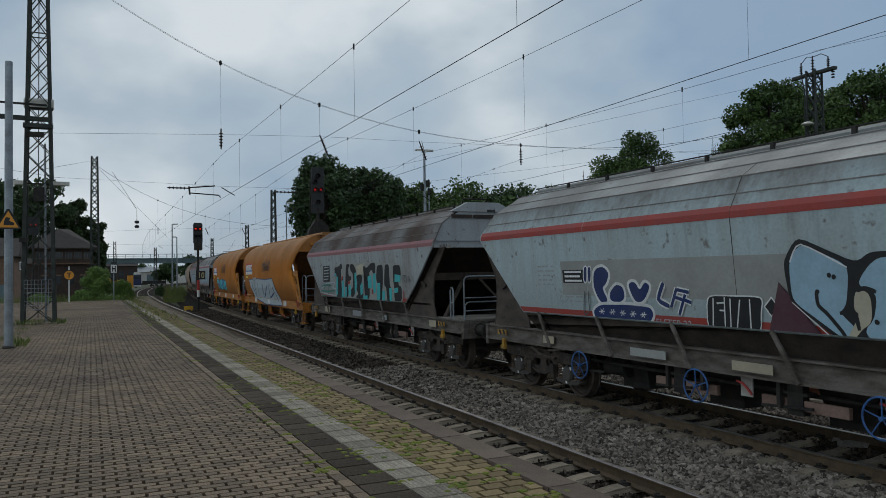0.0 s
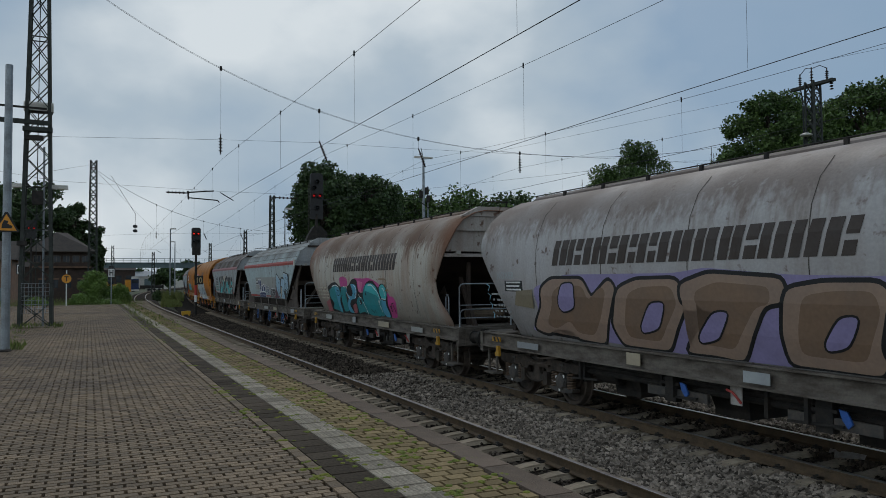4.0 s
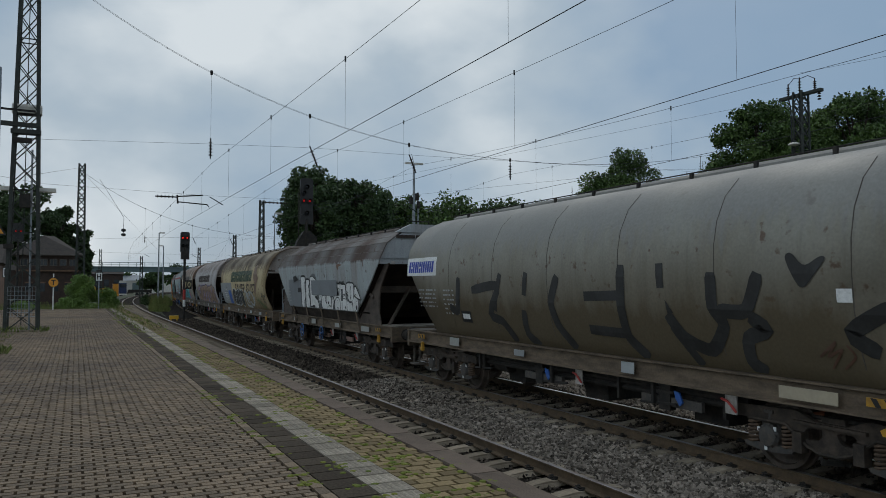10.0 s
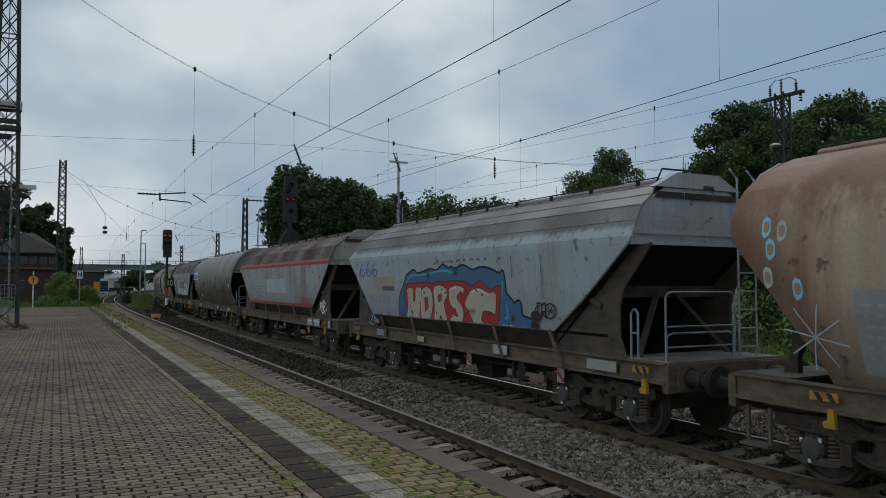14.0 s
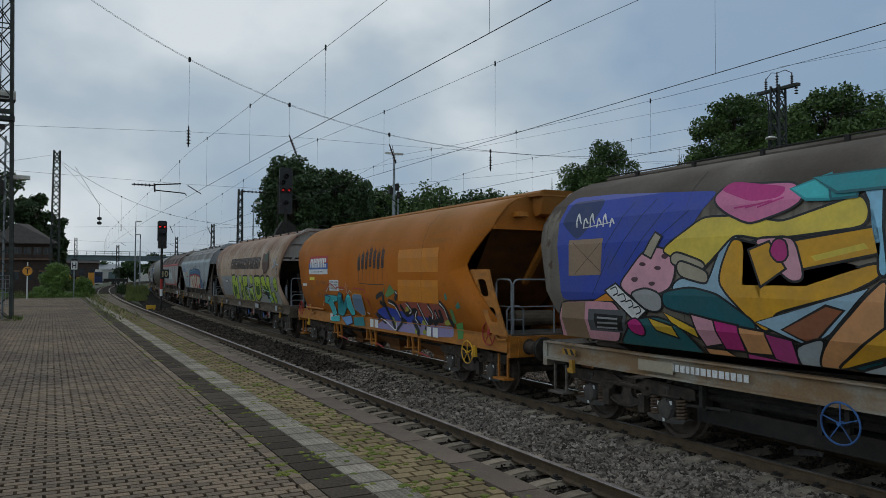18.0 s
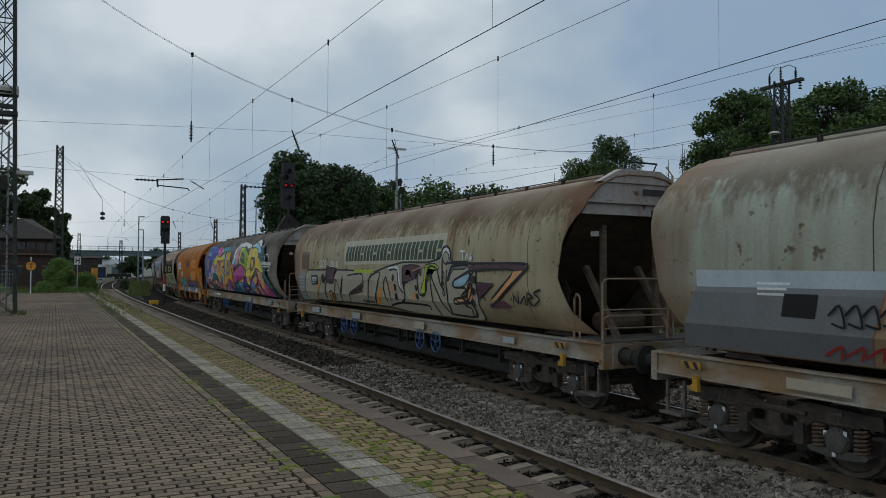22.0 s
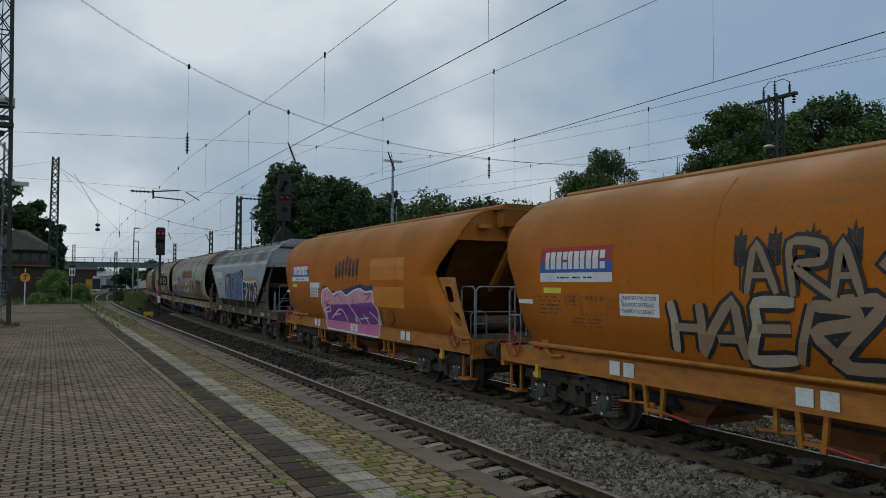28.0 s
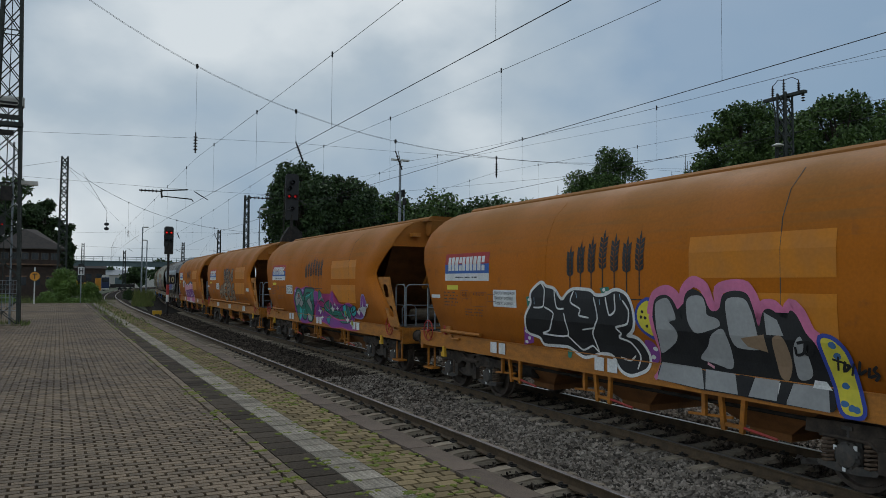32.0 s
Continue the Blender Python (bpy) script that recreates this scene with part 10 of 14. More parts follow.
art.field([(9.65, 1.86), (9.41, 2.08), (9.47, 2.27), (9.11, 2.48), (8.95, 2.37), (8.71, 2.36), (8.49, 2.12), (8.3, 2.29), (8.14, 2.35), (7.67, 2.33), (7.58, 2.24), (7.3, 2.25), (7.06, 2.36), (6.79, 2.28), (6.68, 2.06), (6.67, 1.78), (6.95, 1.63), (6.62, 1.62), (6.44, 1.38), (6.5, 1.17), (6.88, 1.03), (7.12, 1.09), (7.29, 1.34), (7.57, 1.34), (8.06, 1.21), (8.45, 1.38), (9.25, 1.35), (9.28, 1.48), (9.74, 1.54)], "black", "white", 0.055)
art.line([(9.11, 2.46), (9.01, 2.34), (9.07, 2.04), (9.38, 2.01)], 0.032, "white")
art.line([(8.71, 2.34), (8.65, 2.03), (8.44, 2.02)], 0.032, "white")
art.line([(9.03, 2.03), (8.76, 1.92), (8.96, 1.62), (9.2, 1.54), (8.43, 1.55), (8.45, 1.94)], 0.032, "white")
art.line([(8.14, 2.33), (8.24, 2.14), (7.98, 2.03), (8.02, 1.92), (7.76, 1.89)], 0.032, "white")
art.line([(8.43, 1.54), (8.08, 1.33), (7.79, 1.42), (7.64, 1.33), (7.72, 1.63), (7.53, 1.89), (7.6, 2.23)], 0.032, "white")
art.line([(7.98, 1.68), (7.63, 1.73)], 0.032, "white")
art.line([(7.3, 2.24), (7.23, 1.96), (7.08, 2.04), (7.08, 2.3)], 0.032, "white")
art.line([(6.89, 2.2), (6.76, 2.05), (6.81, 1.84), (7.09, 1.77), (6.99, 1.68), (7.06, 1.61), (6.81, 1.55), (6.64, 1.36), (6.72, 1.14)], 0.032, "white")
art.line([(7.11, 1.29), (6.88, 1.26), (6.75, 1.35)], 0.032, "white")
art.line([(9.34, 2.2), (9.34, 2.07)], 0.02, "ice")
art.line([(8.63, 2.33), (8.61, 2.22)], 0.02, "ice")
art.line([(8.07, 2.31), (8.05, 2.22)], 0.02, "ice")
art.line([(7.45, 2.21), (7.44, 2.12)], 0.02, "ice")
art.line([(6.95, 2.3), (6.93, 2.21)], 0.02, "ice")
art.field([(6.57, 2.04), (6.47, 2.16), (6.27, 2.24), (6.24, 1.83), (6.22, 1.66), (6.45, 1.76), (6.57, 1.9)], "lemon", "royal", 0.05)
art.spot(6.45, 2.04, 0.03, 0.025, "black")
art.spot(6.39, 1.95, 0.03, 0.025, "black")
art.spot(6.48, 1.96, 0.03, 0.025, "black")
art.spot(6.3, 2.09, 0.03, 0.025, "black")
art.spot(6.36, 1.83, 0.03, 0.025, "black")
art.line([(6.28, 2.0), (6.16, 2.29), (5.92, 2.37), (5.73, 2.27), (5.63, 1.95), (5.58, 2.36), (5.41, 2.5), (5.21, 2.42), (5.08, 2.16), (4.94, 2.18), (4.96, 2.39), (4.73, 2.45), (4.51, 2.43), (4.37, 2.24), (4.32, 1.92), (4.26, 2.18), (4.1, 2.2), (3.93, 2.08), (3.85, 2.22), (3.72, 2.12), (3.61, 1.9), (3.52, 1.82), (3.47, 1.49), (3.32, 1.23)], 0.16, "pink")
art.line([(6.28, 2.0), (6.23, 1.78), (6.16, 1.4), (6.24, 1.15), (6.34, 1.04)], 0.08, "pink")
art.field([(6.24, 2.0), (6.16, 2.27), (5.92, 2.32), (5.76, 2.21), (5.63, 1.9), (5.57, 2.33), (5.42, 2.41), (5.22, 2.33), (5.11, 2.09), (4.94, 2.12), (4.9, 2.34), (4.69, 2.39), (4.48, 2.36), (4.39, 2.16), (4.33, 1.88), (4.26, 2.14), (4.14, 2.18), (3.92, 2.02), (3.86, 2.18), (3.76, 2.1), (3.66, 1.88), (3.54, 1.79), (3.42, 1.38), (3.36, 0.98), (4.15, 0.98), (4.85, 1.0), (5.42, 0.99), (6.32, 1.04), (6.18, 1.35), (6.18, 1.74)], "black")
art.field([(6.16, 2.2), (5.92, 2.28), (5.82, 2.17), (5.73, 1.92), (5.99, 1.98), (5.73, 1.79), (5.8, 1.63), (6.18, 1.41), (6.16, 1.6), (6.17, 2.0)], "silver")
art.field([(5.54, 2.29), (5.24, 2.32), (5.17, 2.15), (5.19, 2.04), (4.98, 2.01), (4.93, 1.9), (5.41, 1.76), (5.55, 1.95)], "silver")
art.field([(5.14, 1.78), (4.9, 1.91), (4.82, 1.65), (4.83, 1.31), (5.16, 1.39), (5.45, 1.42), (5.21, 1.62)], "silver")
art.field([(4.86, 2.29), (4.51, 2.3), (4.41, 2.09), (4.36, 1.85), (4.31, 1.63), (4.76, 1.63), (4.82, 1.87)], "silver")
art.field([(4.63, 1.77), (4.26, 1.84), (4.24, 1.62), (4.54, 1.67)], "tan")
art.field([(4.24, 2.12), (4.05, 2.03), (3.97, 1.84), (4.22, 1.84)], "silver")
art.field([(4.16, 1.83), (3.97, 1.85), (3.9, 1.53), (4.0, 1.26), (4.13, 1.31)], "tan")
art.field([(3.86, 1.73), (3.73, 1.89), (3.67, 1.63), (3.64, 1.36), (3.87, 1.29), (3.89, 1.53)], "silver")
art.field([(6.29, 1.04), (6.18, 1.31), (5.41, 1.3), (5.37, 1.0)], "silver")
art.field([(5.34, 1.29), (4.83, 1.28), (4.79, 1.01), (5.35, 1.01)], "silver")
art.field([(4.51, 1.27), (4.14, 1.27), (4.19, 1.01), (4.62, 1.01)], "silver")
art.field([(3.94, 1.26), (3.47, 1.27), (3.46, 0.98), (4.05, 0.99)], "silver")
art.field([(4.76, 1.28), (4.54, 1.27), (4.63, 1.0), (4.79, 1.0)], "black")
art.field([(4.12, 1.26), (3.94, 1.26), (4.06, 0.98), (4.19, 0.99)], "black")
art.field([(3.64, 1.34), (3.49, 1.34), (3.42, 1.24), (3.68, 1.24)], "white")
art.line([(5.28, 1.38), (5.17, 1.33)], 0.05, "rose")
art.line([(3.42, 1.38), (3.34, 1.23), (3.32, 0.99)], 0.05, "rose")
art.field([(3.49, 1.86), (3.33, 1.85), (3.19, 1.74), (3.14, 1.56), (3.1, 1.27), (3.03, 0.99), (3.3, 0.98), (3.35, 1.24), (3.43, 1.57)], "lemon", "royal", 0.05)
art.spot(3.33, 1.78, 0.05, 0.04, "blue3")
art.spot(3.25, 1.32, 0.05, 0.04, "blue3")
art.spot(3.18, 1.07, 0.05, 0.04, "blue3")
art.spot(3.27, 1.11, 0.05, 0.04, "blue3")
art.spot(3.13, 1.06, 0.05, 0.04, "blue3")
art.spot(3.29, 1.66, 0.05, 0.04, "blue3")
art.line([(3.36, 1.62), (3.22, 1.59)], 0.035, "black")
art.line([(3.28, 1.66), (3.31, 1.49)], 0.035, "black")
art.line([(3.2, 1.61), (3.24, 1.49), (3.15, 1.56), (3.21, 1.57)], 0.035, "black")
art.line([(3.1, 1.6), (3.15, 1.45)], 0.035, "black")
art.line([(3.02, 1.63), (3.06, 1.48), (2.96, 1.54)], 0.035, "black")
art.line([(2.92, 1.57), (2.95, 1.46), (2.86, 1.49)], 0.035, "black")
art.line([(2.83, 1.59), (2.88, 1.54), (2.83, 1.49), (2.88, 1.42)], 0.035, "black")
art.line([(3.79, 1.77), (3.68, 1.79), (3.72, 1.66), (3.82, 1.63), (3.82, 1.73)], 0.035, "black")
art.line([(3.67, 1.78), (3.57, 1.77), (3.62, 1.65), (3.7, 1.66), (3.67, 1.78)], 0.035, "black")

w = W["O"]
art = Art(w)
art.line([(9.68, 2.23), (9.6, 1.89), (9.65, 1.51)], 0.27, "black")
art.line([(9.14, 2.21), (9.11, 1.87), (9.16, 1.52)], 0.27, "black")
art.line([(9.61, 1.87), (9.07, 1.87)], 0.27, "black")
art.line([(9.17, 1.5), (8.58, 2.26), (8.44, 1.51)], 0.27, "black")
art.line([(8.85, 1.75), (8.45, 1.77)], 0.27, "black")
art.line([(7.65, 2.26), (8.2, 2.24), (8.2, 1.93), (8.33, 1.52), (7.69, 1.57)], 0.27, "black")
art.line([(8.2, 1.92), (7.72, 1.94)], 0.27, "black")
art.line([(7.42, 2.23), (7.65, 1.53)], 0.27, "black")
art.line([(7.42, 2.23), (6.91, 2.2), (6.9, 2.05), (7.4, 1.92), (6.98, 1.53)], 0.27, "black")
art.line([(7.2, 2.27), (6.55, 2.28), (7.17, 1.58), (6.5, 1.57)], 0.27, "black")
art.line([(6.42, 2.26), (6.42, 1.56)], 0.27, "black")
art.line([(5.64, 2.15), (5.88, 2.23), (6.11, 2.01), (6.16, 1.66), (5.87, 1.58), (5.6, 1.85), (5.9, 1.87)], 0.27, "black")
art.line([(5.7, 1.73), (5.46, 1.52)], 0.27, "black")
art.line([(9.68, 2.23), (9.6, 1.89), (9.65, 1.51)], 0.15, "sand")
art.line([(9.14, 2.21), (9.11, 1.87), (9.16, 1.52)], 0.15, "tan")
art.line([(9.61, 1.87), (9.07, 1.87)], 0.15, "tan")
art.line([(9.17, 1.5), (8.58, 2.26), (8.44, 1.51)], 0.15, "tan")
art.line([(8.85, 1.75), (8.45, 1.77)], 0.15, "tan")
art.line([(7.65, 2.26), (8.2, 2.24), (8.2, 1.93), (8.33, 1.52), (7.69, 1.57)], 0.15, "sand")
art.line([(8.2, 1.92), (7.72, 1.94)], 0.15, "tan")
art.line([(7.42, 2.23), (7.65, 1.53)], 0.15, "tan")
art.line([(7.42, 2.23), (6.91, 2.2), (6.9, 2.05), (7.4, 1.92), (6.98, 1.53)], 0.15, "tan")
art.line([(7.2, 2.27), (6.55, 2.28), (7.17, 1.58), (6.5, 1.57)], 0.15, "tan")
art.line([(6.42, 2.26), (6.42, 1.56)], 0.15, "sand")
art.line([(5.64, 2.15), (5.88, 2.23), (6.11, 2.01), (6.16, 1.66), (5.87, 1.58), (5.6, 1.85), (5.9, 1.87)], 0.15, "tan")
art.line([(5.7, 1.73), (5.46, 1.52)], 0.15, "tan")
art.line([(8.34, 2.35), (8.19, 2.99), (7.89, 2.36)], 0.2, "black")
art.line([(8.28, 2.59), (7.97, 2.59)], 0.2, "black")
art.line([(7.66, 2.33), (7.7, 2.97), (7.27, 2.94), (7.28, 2.75), (7.64, 2.7), (7.14, 2.34)], 0.2, "black")
art.line([(7.14, 2.34), (7.02, 2.96), (6.81, 2.36)], 0.2, "black")
art.line([(7.08, 2.58), (6.87, 2.58)], 0.2, "black")
art.line([(6.08, 2.93), (6.56, 2.7), (6.06, 2.52)], 0.2, "black")
art.line([(6.33, 2.98), (5.97, 2.96), (6.18, 2.77), (5.94, 2.68), (6.01, 2.52), (6.23, 2.51)], 0.2, "black")
art.line([(8.34, 2.35), (8.19, 2.99), (7.89, 2.36)], 0.1, "tan")
art.line([(8.28, 2.59), (7.97, 2.59)], 0.1, "tan")
art.line([(7.66, 2.33), (7.7, 2.97), (7.27, 2.94), (7.28, 2.75), (7.64, 2.7), (7.14, 2.34)], 0.1, "tan")
art.line([(7.14, 2.34), (7.02, 2.96), (6.81, 2.36)], 0.1, "tan")
art.line([(7.08, 2.58), (6.87, 2.58)], 0.1, "tan")
art.line([(6.08, 2.93), (6.56, 2.7), (6.06, 2.52)], 0.1, "tan")
art.line([(6.33, 2.98), (5.97, 2.96), (6.18, 2.77), (5.94, 2.68), (6.01, 2.52), (6.23, 2.51)], 0.1, "tan")
art.line([(5.04, 1.74), (5.0, 1.55)], 0.035, "black")
art.line([(4.8, 1.72), (4.98, 1.55), (4.78, 1.59)], 0.035, "black")
art.line([(4.65, 1.7), (4.77, 1.55)], 0.035, "black")
art.line([(4.58, 1.66), (4.56, 1.55)], 0.035, "black")
art.line([(3.28, 1.75), (3.17, 1.61)], 0.035, "black")
art.line([(3.13, 1.73), (3.08, 1.55)], 0.035, "black")
art.line([(2.96, 1.71), (2.98, 1.57), (2.77, 1.63)], 0.035, "black")
art.line([(2.74, 1.69), (2.78, 1.53)], 0.035, "black")
art.line([(2.69, 1.64), (2.49, 1.52)], 0.035, "black")

w = W["N"]
art = Art(w)
art.field([(10.13, 2.15), (9.98, 2.34), (9.56, 2.37), (9.28, 2.21), (8.81, 2.19), (8.56, 2.15), (8.18, 2.24), (7.77, 2.09), (7.34, 2.2), (7.06, 2.3), (6.68, 2.45), (6.26, 2.36), (5.71, 2.41), (5.68, 2.15), (9.95, 1.91)], "navy")
art.field([(9.98, 2.19), (9.55, 2.28), (9.22, 2.16), (9.02, 2.06), (8.61, 2.15), (8.18, 2.19), (7.84, 2.03), (7.35, 2.17), (7.01, 2.24), (6.68, 2.27), (6.26, 2.17), (5.71, 2.22), (5.75, 1.8), (5.42, 1.76), (5.55, 1.32), (5.62, 0.99), (9.93, 1.02), (10.07, 1.53), (10.15, 1.91)], "rose", "white", 0.05)
art.field([(9.94, 1.25), (5.58, 1.27), (5.61, 1.0), (9.89, 1.03)], "pink")
art.field([(9.68, 1.81), (9.12, 1.93), (7.74, 1.87), (5.79, 1.93), (5.47, 1.72), (5.67, 1.31), (7.01, 1.28), (9.87, 1.28)], "purple")
art.field([(9.77, 2.13), (9.29, 2.08), (8.84, 1.99), (8.19, 2.1), (7.73, 1.92), (7.02, 2.12), (6.28, 2.05), (5.77, 2.1), (5.79, 1.93), (7.75, 1.82), (9.57, 1.76)], "rose")
art.line([(10.13, 1.57), (9.33, 1.72), (9.5, 1.55), (10.08, 1.52)], 0.05, "white")
art.line([(9.43, 1.34), (8.59, 1.64), (8.25, 1.6), (8.01, 1.31), (8.14, 1.46)], 0.05, "white")
art.line([(9.04, 1.46), (8.55, 1.51)], 0.05, "white")
art.line([(7.63, 1.83), (7.45, 1.69), (6.95, 1.28)], 0.05, "white")
art.line([(7.33, 1.64), (7.22, 1.31), (7.39, 1.44)], 0.05, "white")
art.line([(6.94, 1.42), (6.28, 1.48)], 0.05, "white")
art.line([(6.63, 1.58), (6.25, 1.25)], 0.05, "white")
art.line([(6.09, 1.66), (5.36, 1.32)], 0.05, "white")
art.line([(5.43, 1.76), (5.38, 1.32)], 0.05, "white")
art.line([(7.83, 1.13), (7.46, 1.25), (7.23, 1.01)], 0.05, "white")
art.line([(9.6, 2.17), (9.83, 1.81), (9.25, 1.92)], 0.04, "magenta2")
art.line([(8.84, 2.03), (8.54, 2.1), (8.1, 1.91)], 0.04, "magenta2")
art.line([(7.13, 2.12), (7.39, 1.78)], 0.04, "magenta2")
art.line([(6.37, 2.14), (5.86, 2.15), (6.27, 1.95)], 0.04, "magenta2")
art.line([(5.35, 1.77), (5.45, 1.33)], 0.03, "black")
art.line([(5.16, 1.77), (5.33, 1.42)], 0.03, "black")
art.line([(4.81, 1.75), (4.72, 1.41)], 0.03, "black")
art.line([(4.62, 1.77), (4.39, 1.56), (4.73, 1.37)], 0.03, "black")
art.line([(11.21, 1.66), (11.03, 1.33), (10.58, 1.46)], 0.03, "black")

w = W["C2"]
art = Art(w)
art.field([(11.5, 2.28), (10.41, 2.53), (7.55, 2.53), (6.91, 2.6), (5.51, 2.49), (4.26, 2.46), (3.55, 2.55), (2.8, 2.47), (2.67, 2.24), (2.34, 2.38), (1.87, 2.29), (1.7, 1.88), (1.76, 1.43), (1.45, 1.3), (2.19, 1.2), (4.83, 1.24), (8.35, 1.32), (11.84, 1.42), (11.41, 1.87)], "lilac2")
art.field([(11.22, 2.28), (10.85, 2.45), (9.85, 2.45), (9.62, 2.1), (9.11, 2.45), (8.94, 2.29), (9.33, 1.66), (9.52, 1.32), (10.3, 1.35), (10.58, 1.62), (11.29, 1.38), (11.73, 1.47), (11.27, 1.94)], "fade3", "black", 0.06)
art.field([(10.83, 2.2), (10.57, 2.33), (9.86, 2.33), (9.73, 2.06), (9.32, 2.33), (9.2, 2.21), (9.51, 1.71), (9.79, 1.44), (10.29, 1.47), (10.41, 1.69), (10.94, 1.5), (11.23, 1.57), (10.92, 1.94)], "tan2")
art.field([(8.88, 2.29), (8.41, 2.43), (7.49, 2.44), (7.29, 2.13), (7.92, 1.33), (9.03, 1.34), (9.18, 1.66)], "fade3", "black", 0.06)
art.field([(8.63, 2.22), (8.29, 2.32), (7.63, 2.34), (7.51, 2.09), (8.07, 1.46), (8.83, 1.48), (8.85, 1.73)], "tan2")
art.field([(7.44, 2.36), (6.85, 2.52), (5.59, 2.44), (5.58, 2.15), (5.93, 2.09), (6.47, 1.3), (6.96, 1.34), (7.56, 1.34), (6.85, 2.02), (7.42, 2.07)], "fade3", "black", 0.06)
art.field([(7.14, 2.27), (6.72, 2.4), (5.81, 2.34), (5.82, 2.11), (6.08, 2.06), (6.59, 1.45), (6.89, 1.48), (7.3, 1.49), (6.75, 2.01), (7.15, 2.04)], "tan2")
art.field([(5.56, 2.31), (5.02, 2.39), (4.28, 2.39), (4.13, 2.11), (4.45, 1.32), (5.71, 1.34), (5.71, 1.76)], "fade3", "black", 0.06)
art.field([(5.32, 2.23), (4.93, 2.29), (4.4, 2.3), (4.32, 2.08), (4.63, 1.46), (5.51, 1.48), (5.47, 1.81)], "tan2")
art.field([(4.09, 2.41), (3.56, 2.5), (2.83, 2.41), (2.76, 2.18), (3.4, 1.88), (3.02, 1.55), (2.35, 1.32), (3.16, 1.34), (3.83, 1.51), (4.24, 1.34), (4.38, 1.6)], "fade3", "black", 0.06)
art.field([(3.8, 2.28), (3.42, 2.35), (2.9, 2.29), (2.88, 2.1), (3.36, 1.87), (3.09, 1.61), (2.69, 1.42), (3.25, 1.45), (3.67, 1.58), (4.03, 1.45), (4.04, 1.65)], "tan2")
art.field([(2.51, 2.28), (2.15, 2.35), (1.91, 2.19), (1.84, 1.7), (1.71, 1.29), (2.18, 1.3), (2.57, 1.52), (3.04, 1.35), (2.69, 1.85)], "fade3", "black", 0.06)
art.field([(2.36, 2.16), (2.11, 2.22), (1.95, 2.1), (1.93, 1.71), (1.97, 1.38), (2.29, 1.4), (2.47, 1.57), (2.84, 1.44), (2.54, 1.83)], "tan2")
art.field([(8.13, 2.07), (7.78, 2.09), (8.02, 1.67), (8.44, 1.57), (8.45, 1.68)], "lilac2", "black")
art.field([(4.86, 1.98), (4.59, 2.0), (4.8, 1.63), (5.11, 1.55), (5.12, 1.65)], "lilac2", "black")
art.field([(10.51, 2.36), (10.11, 2.38), (10.17, 1.93), (10.56, 1.83), (10.7, 1.95)], "lilac2", "black")
art.field([(6.84, 1.97), (6.53, 1.99), (6.82, 1.59), (7.2, 1.5), (7.21, 1.6)], "lilac2", "black")
art.field([(3.46, 2.33), (3.24, 2.34), (3.26, 2.01), (3.47, 1.94), (3.55, 2.02)], "lilac2", "black")
art.field([(2.18, 2.06), (1.98, 2.08), (2.08, 1.76), (2.28, 1.69), (2.33, 1.77)], "lilac2", "black")
art.line([(2.1, 2.78), (2.12, 2.59), (1.96, 2.57)], 0.03, "pale")
art.line([(1.87, 2.7), (1.87, 2.57), (1.73, 2.59)], 0.03, "pale")
art.line([(1.66, 2.57), (1.59, 2.66), (1.56, 2.5)], 0.03, "pale")
art.field([(12.12, 2.21), (11.51, 2.25), (11.56, 1.87), (12.27, 1.92)], "panelolive")

w = W["H"]
art = Art(w)
art.field([(10.66, 2.24), (10.15, 2.44), (4.45, 2.41), (1.73, 2.38), (1.76, 1.83), (1.85, 1.3), (3.8, 1.26), (10.67, 1.32)], "faded")
art.field([(10.16, 2.42), (9.51, 2.44), (9.57, 2.12), (9.1, 2.42), (8.93, 2.06), (9.52, 1.29), (10.24, 1.3), (9.86, 1.7), (10.78, 1.35), (10.29, 1.9)], "lime", "black", 0.07)
art.field([(10.08, 1.97), (9.68, 1.99), (9.78, 1.85), (9.43, 1.98), (9.37, 1.84), (9.62, 1.53), (10.06, 1.52), (9.9, 1.69), (10.34, 1.54), (10.16, 1.76)], "moss")
art.field([(8.37, 2.07), (8.02, 2.14), (8.32, 1.28), (8.92, 1.28)], "lime", "black", 0.07)
art.field([(8.54, 1.71), (8.33, 1.74), (8.54, 1.39), (8.91, 1.39)], "moss")
art.field([(7.79, 2.4), (6.91, 2.41), (7.05, 1.96), (7.43, 1.99), (7.37, 1.77), (7.33, 1.32), (7.9, 1.27), (7.92, 1.76)], "lime", "black", 0.07)
art.field([(7.73, 1.95), (7.2, 1.96), (7.3, 1.78), (7.54, 1.79), (7.48, 1.7), (7.38, 1.52), (7.77, 1.49), (7.82, 1.69)], "moss")
art.field([(6.78, 1.85), (6.05, 1.93), (6.34, 1.31), (7.03, 1.3)], "lime", "black", 0.07)
art.field([(6.95, 1.57), (6.47, 1.61), (6.58, 1.35), (6.99, 1.35)], "moss")
art.field([(5.57, 2.37), (4.59, 2.4), (4.46, 2.13), (4.75, 1.61), (5.6, 1.34), (5.95, 1.44), (5.55, 2.05)], "lime", "black", 0.07)
art.field([(5.46, 1.98), (4.86, 2.0), (4.83, 1.89), (4.89, 1.68), (5.36, 1.57), (5.56, 1.61), (5.48, 1.85)], "moss")
art.field([(4.39, 2.37), (3.83, 2.43), (3.52, 1.88), (3.38, 2.4), (2.94, 2.38), (3.0, 1.73), (3.03, 1.3), (3.55, 1.33), (3.34, 1.78), (3.61, 1.93), (4.09, 1.69), (4.25, 2.13)], "lime", "black", 0.07)
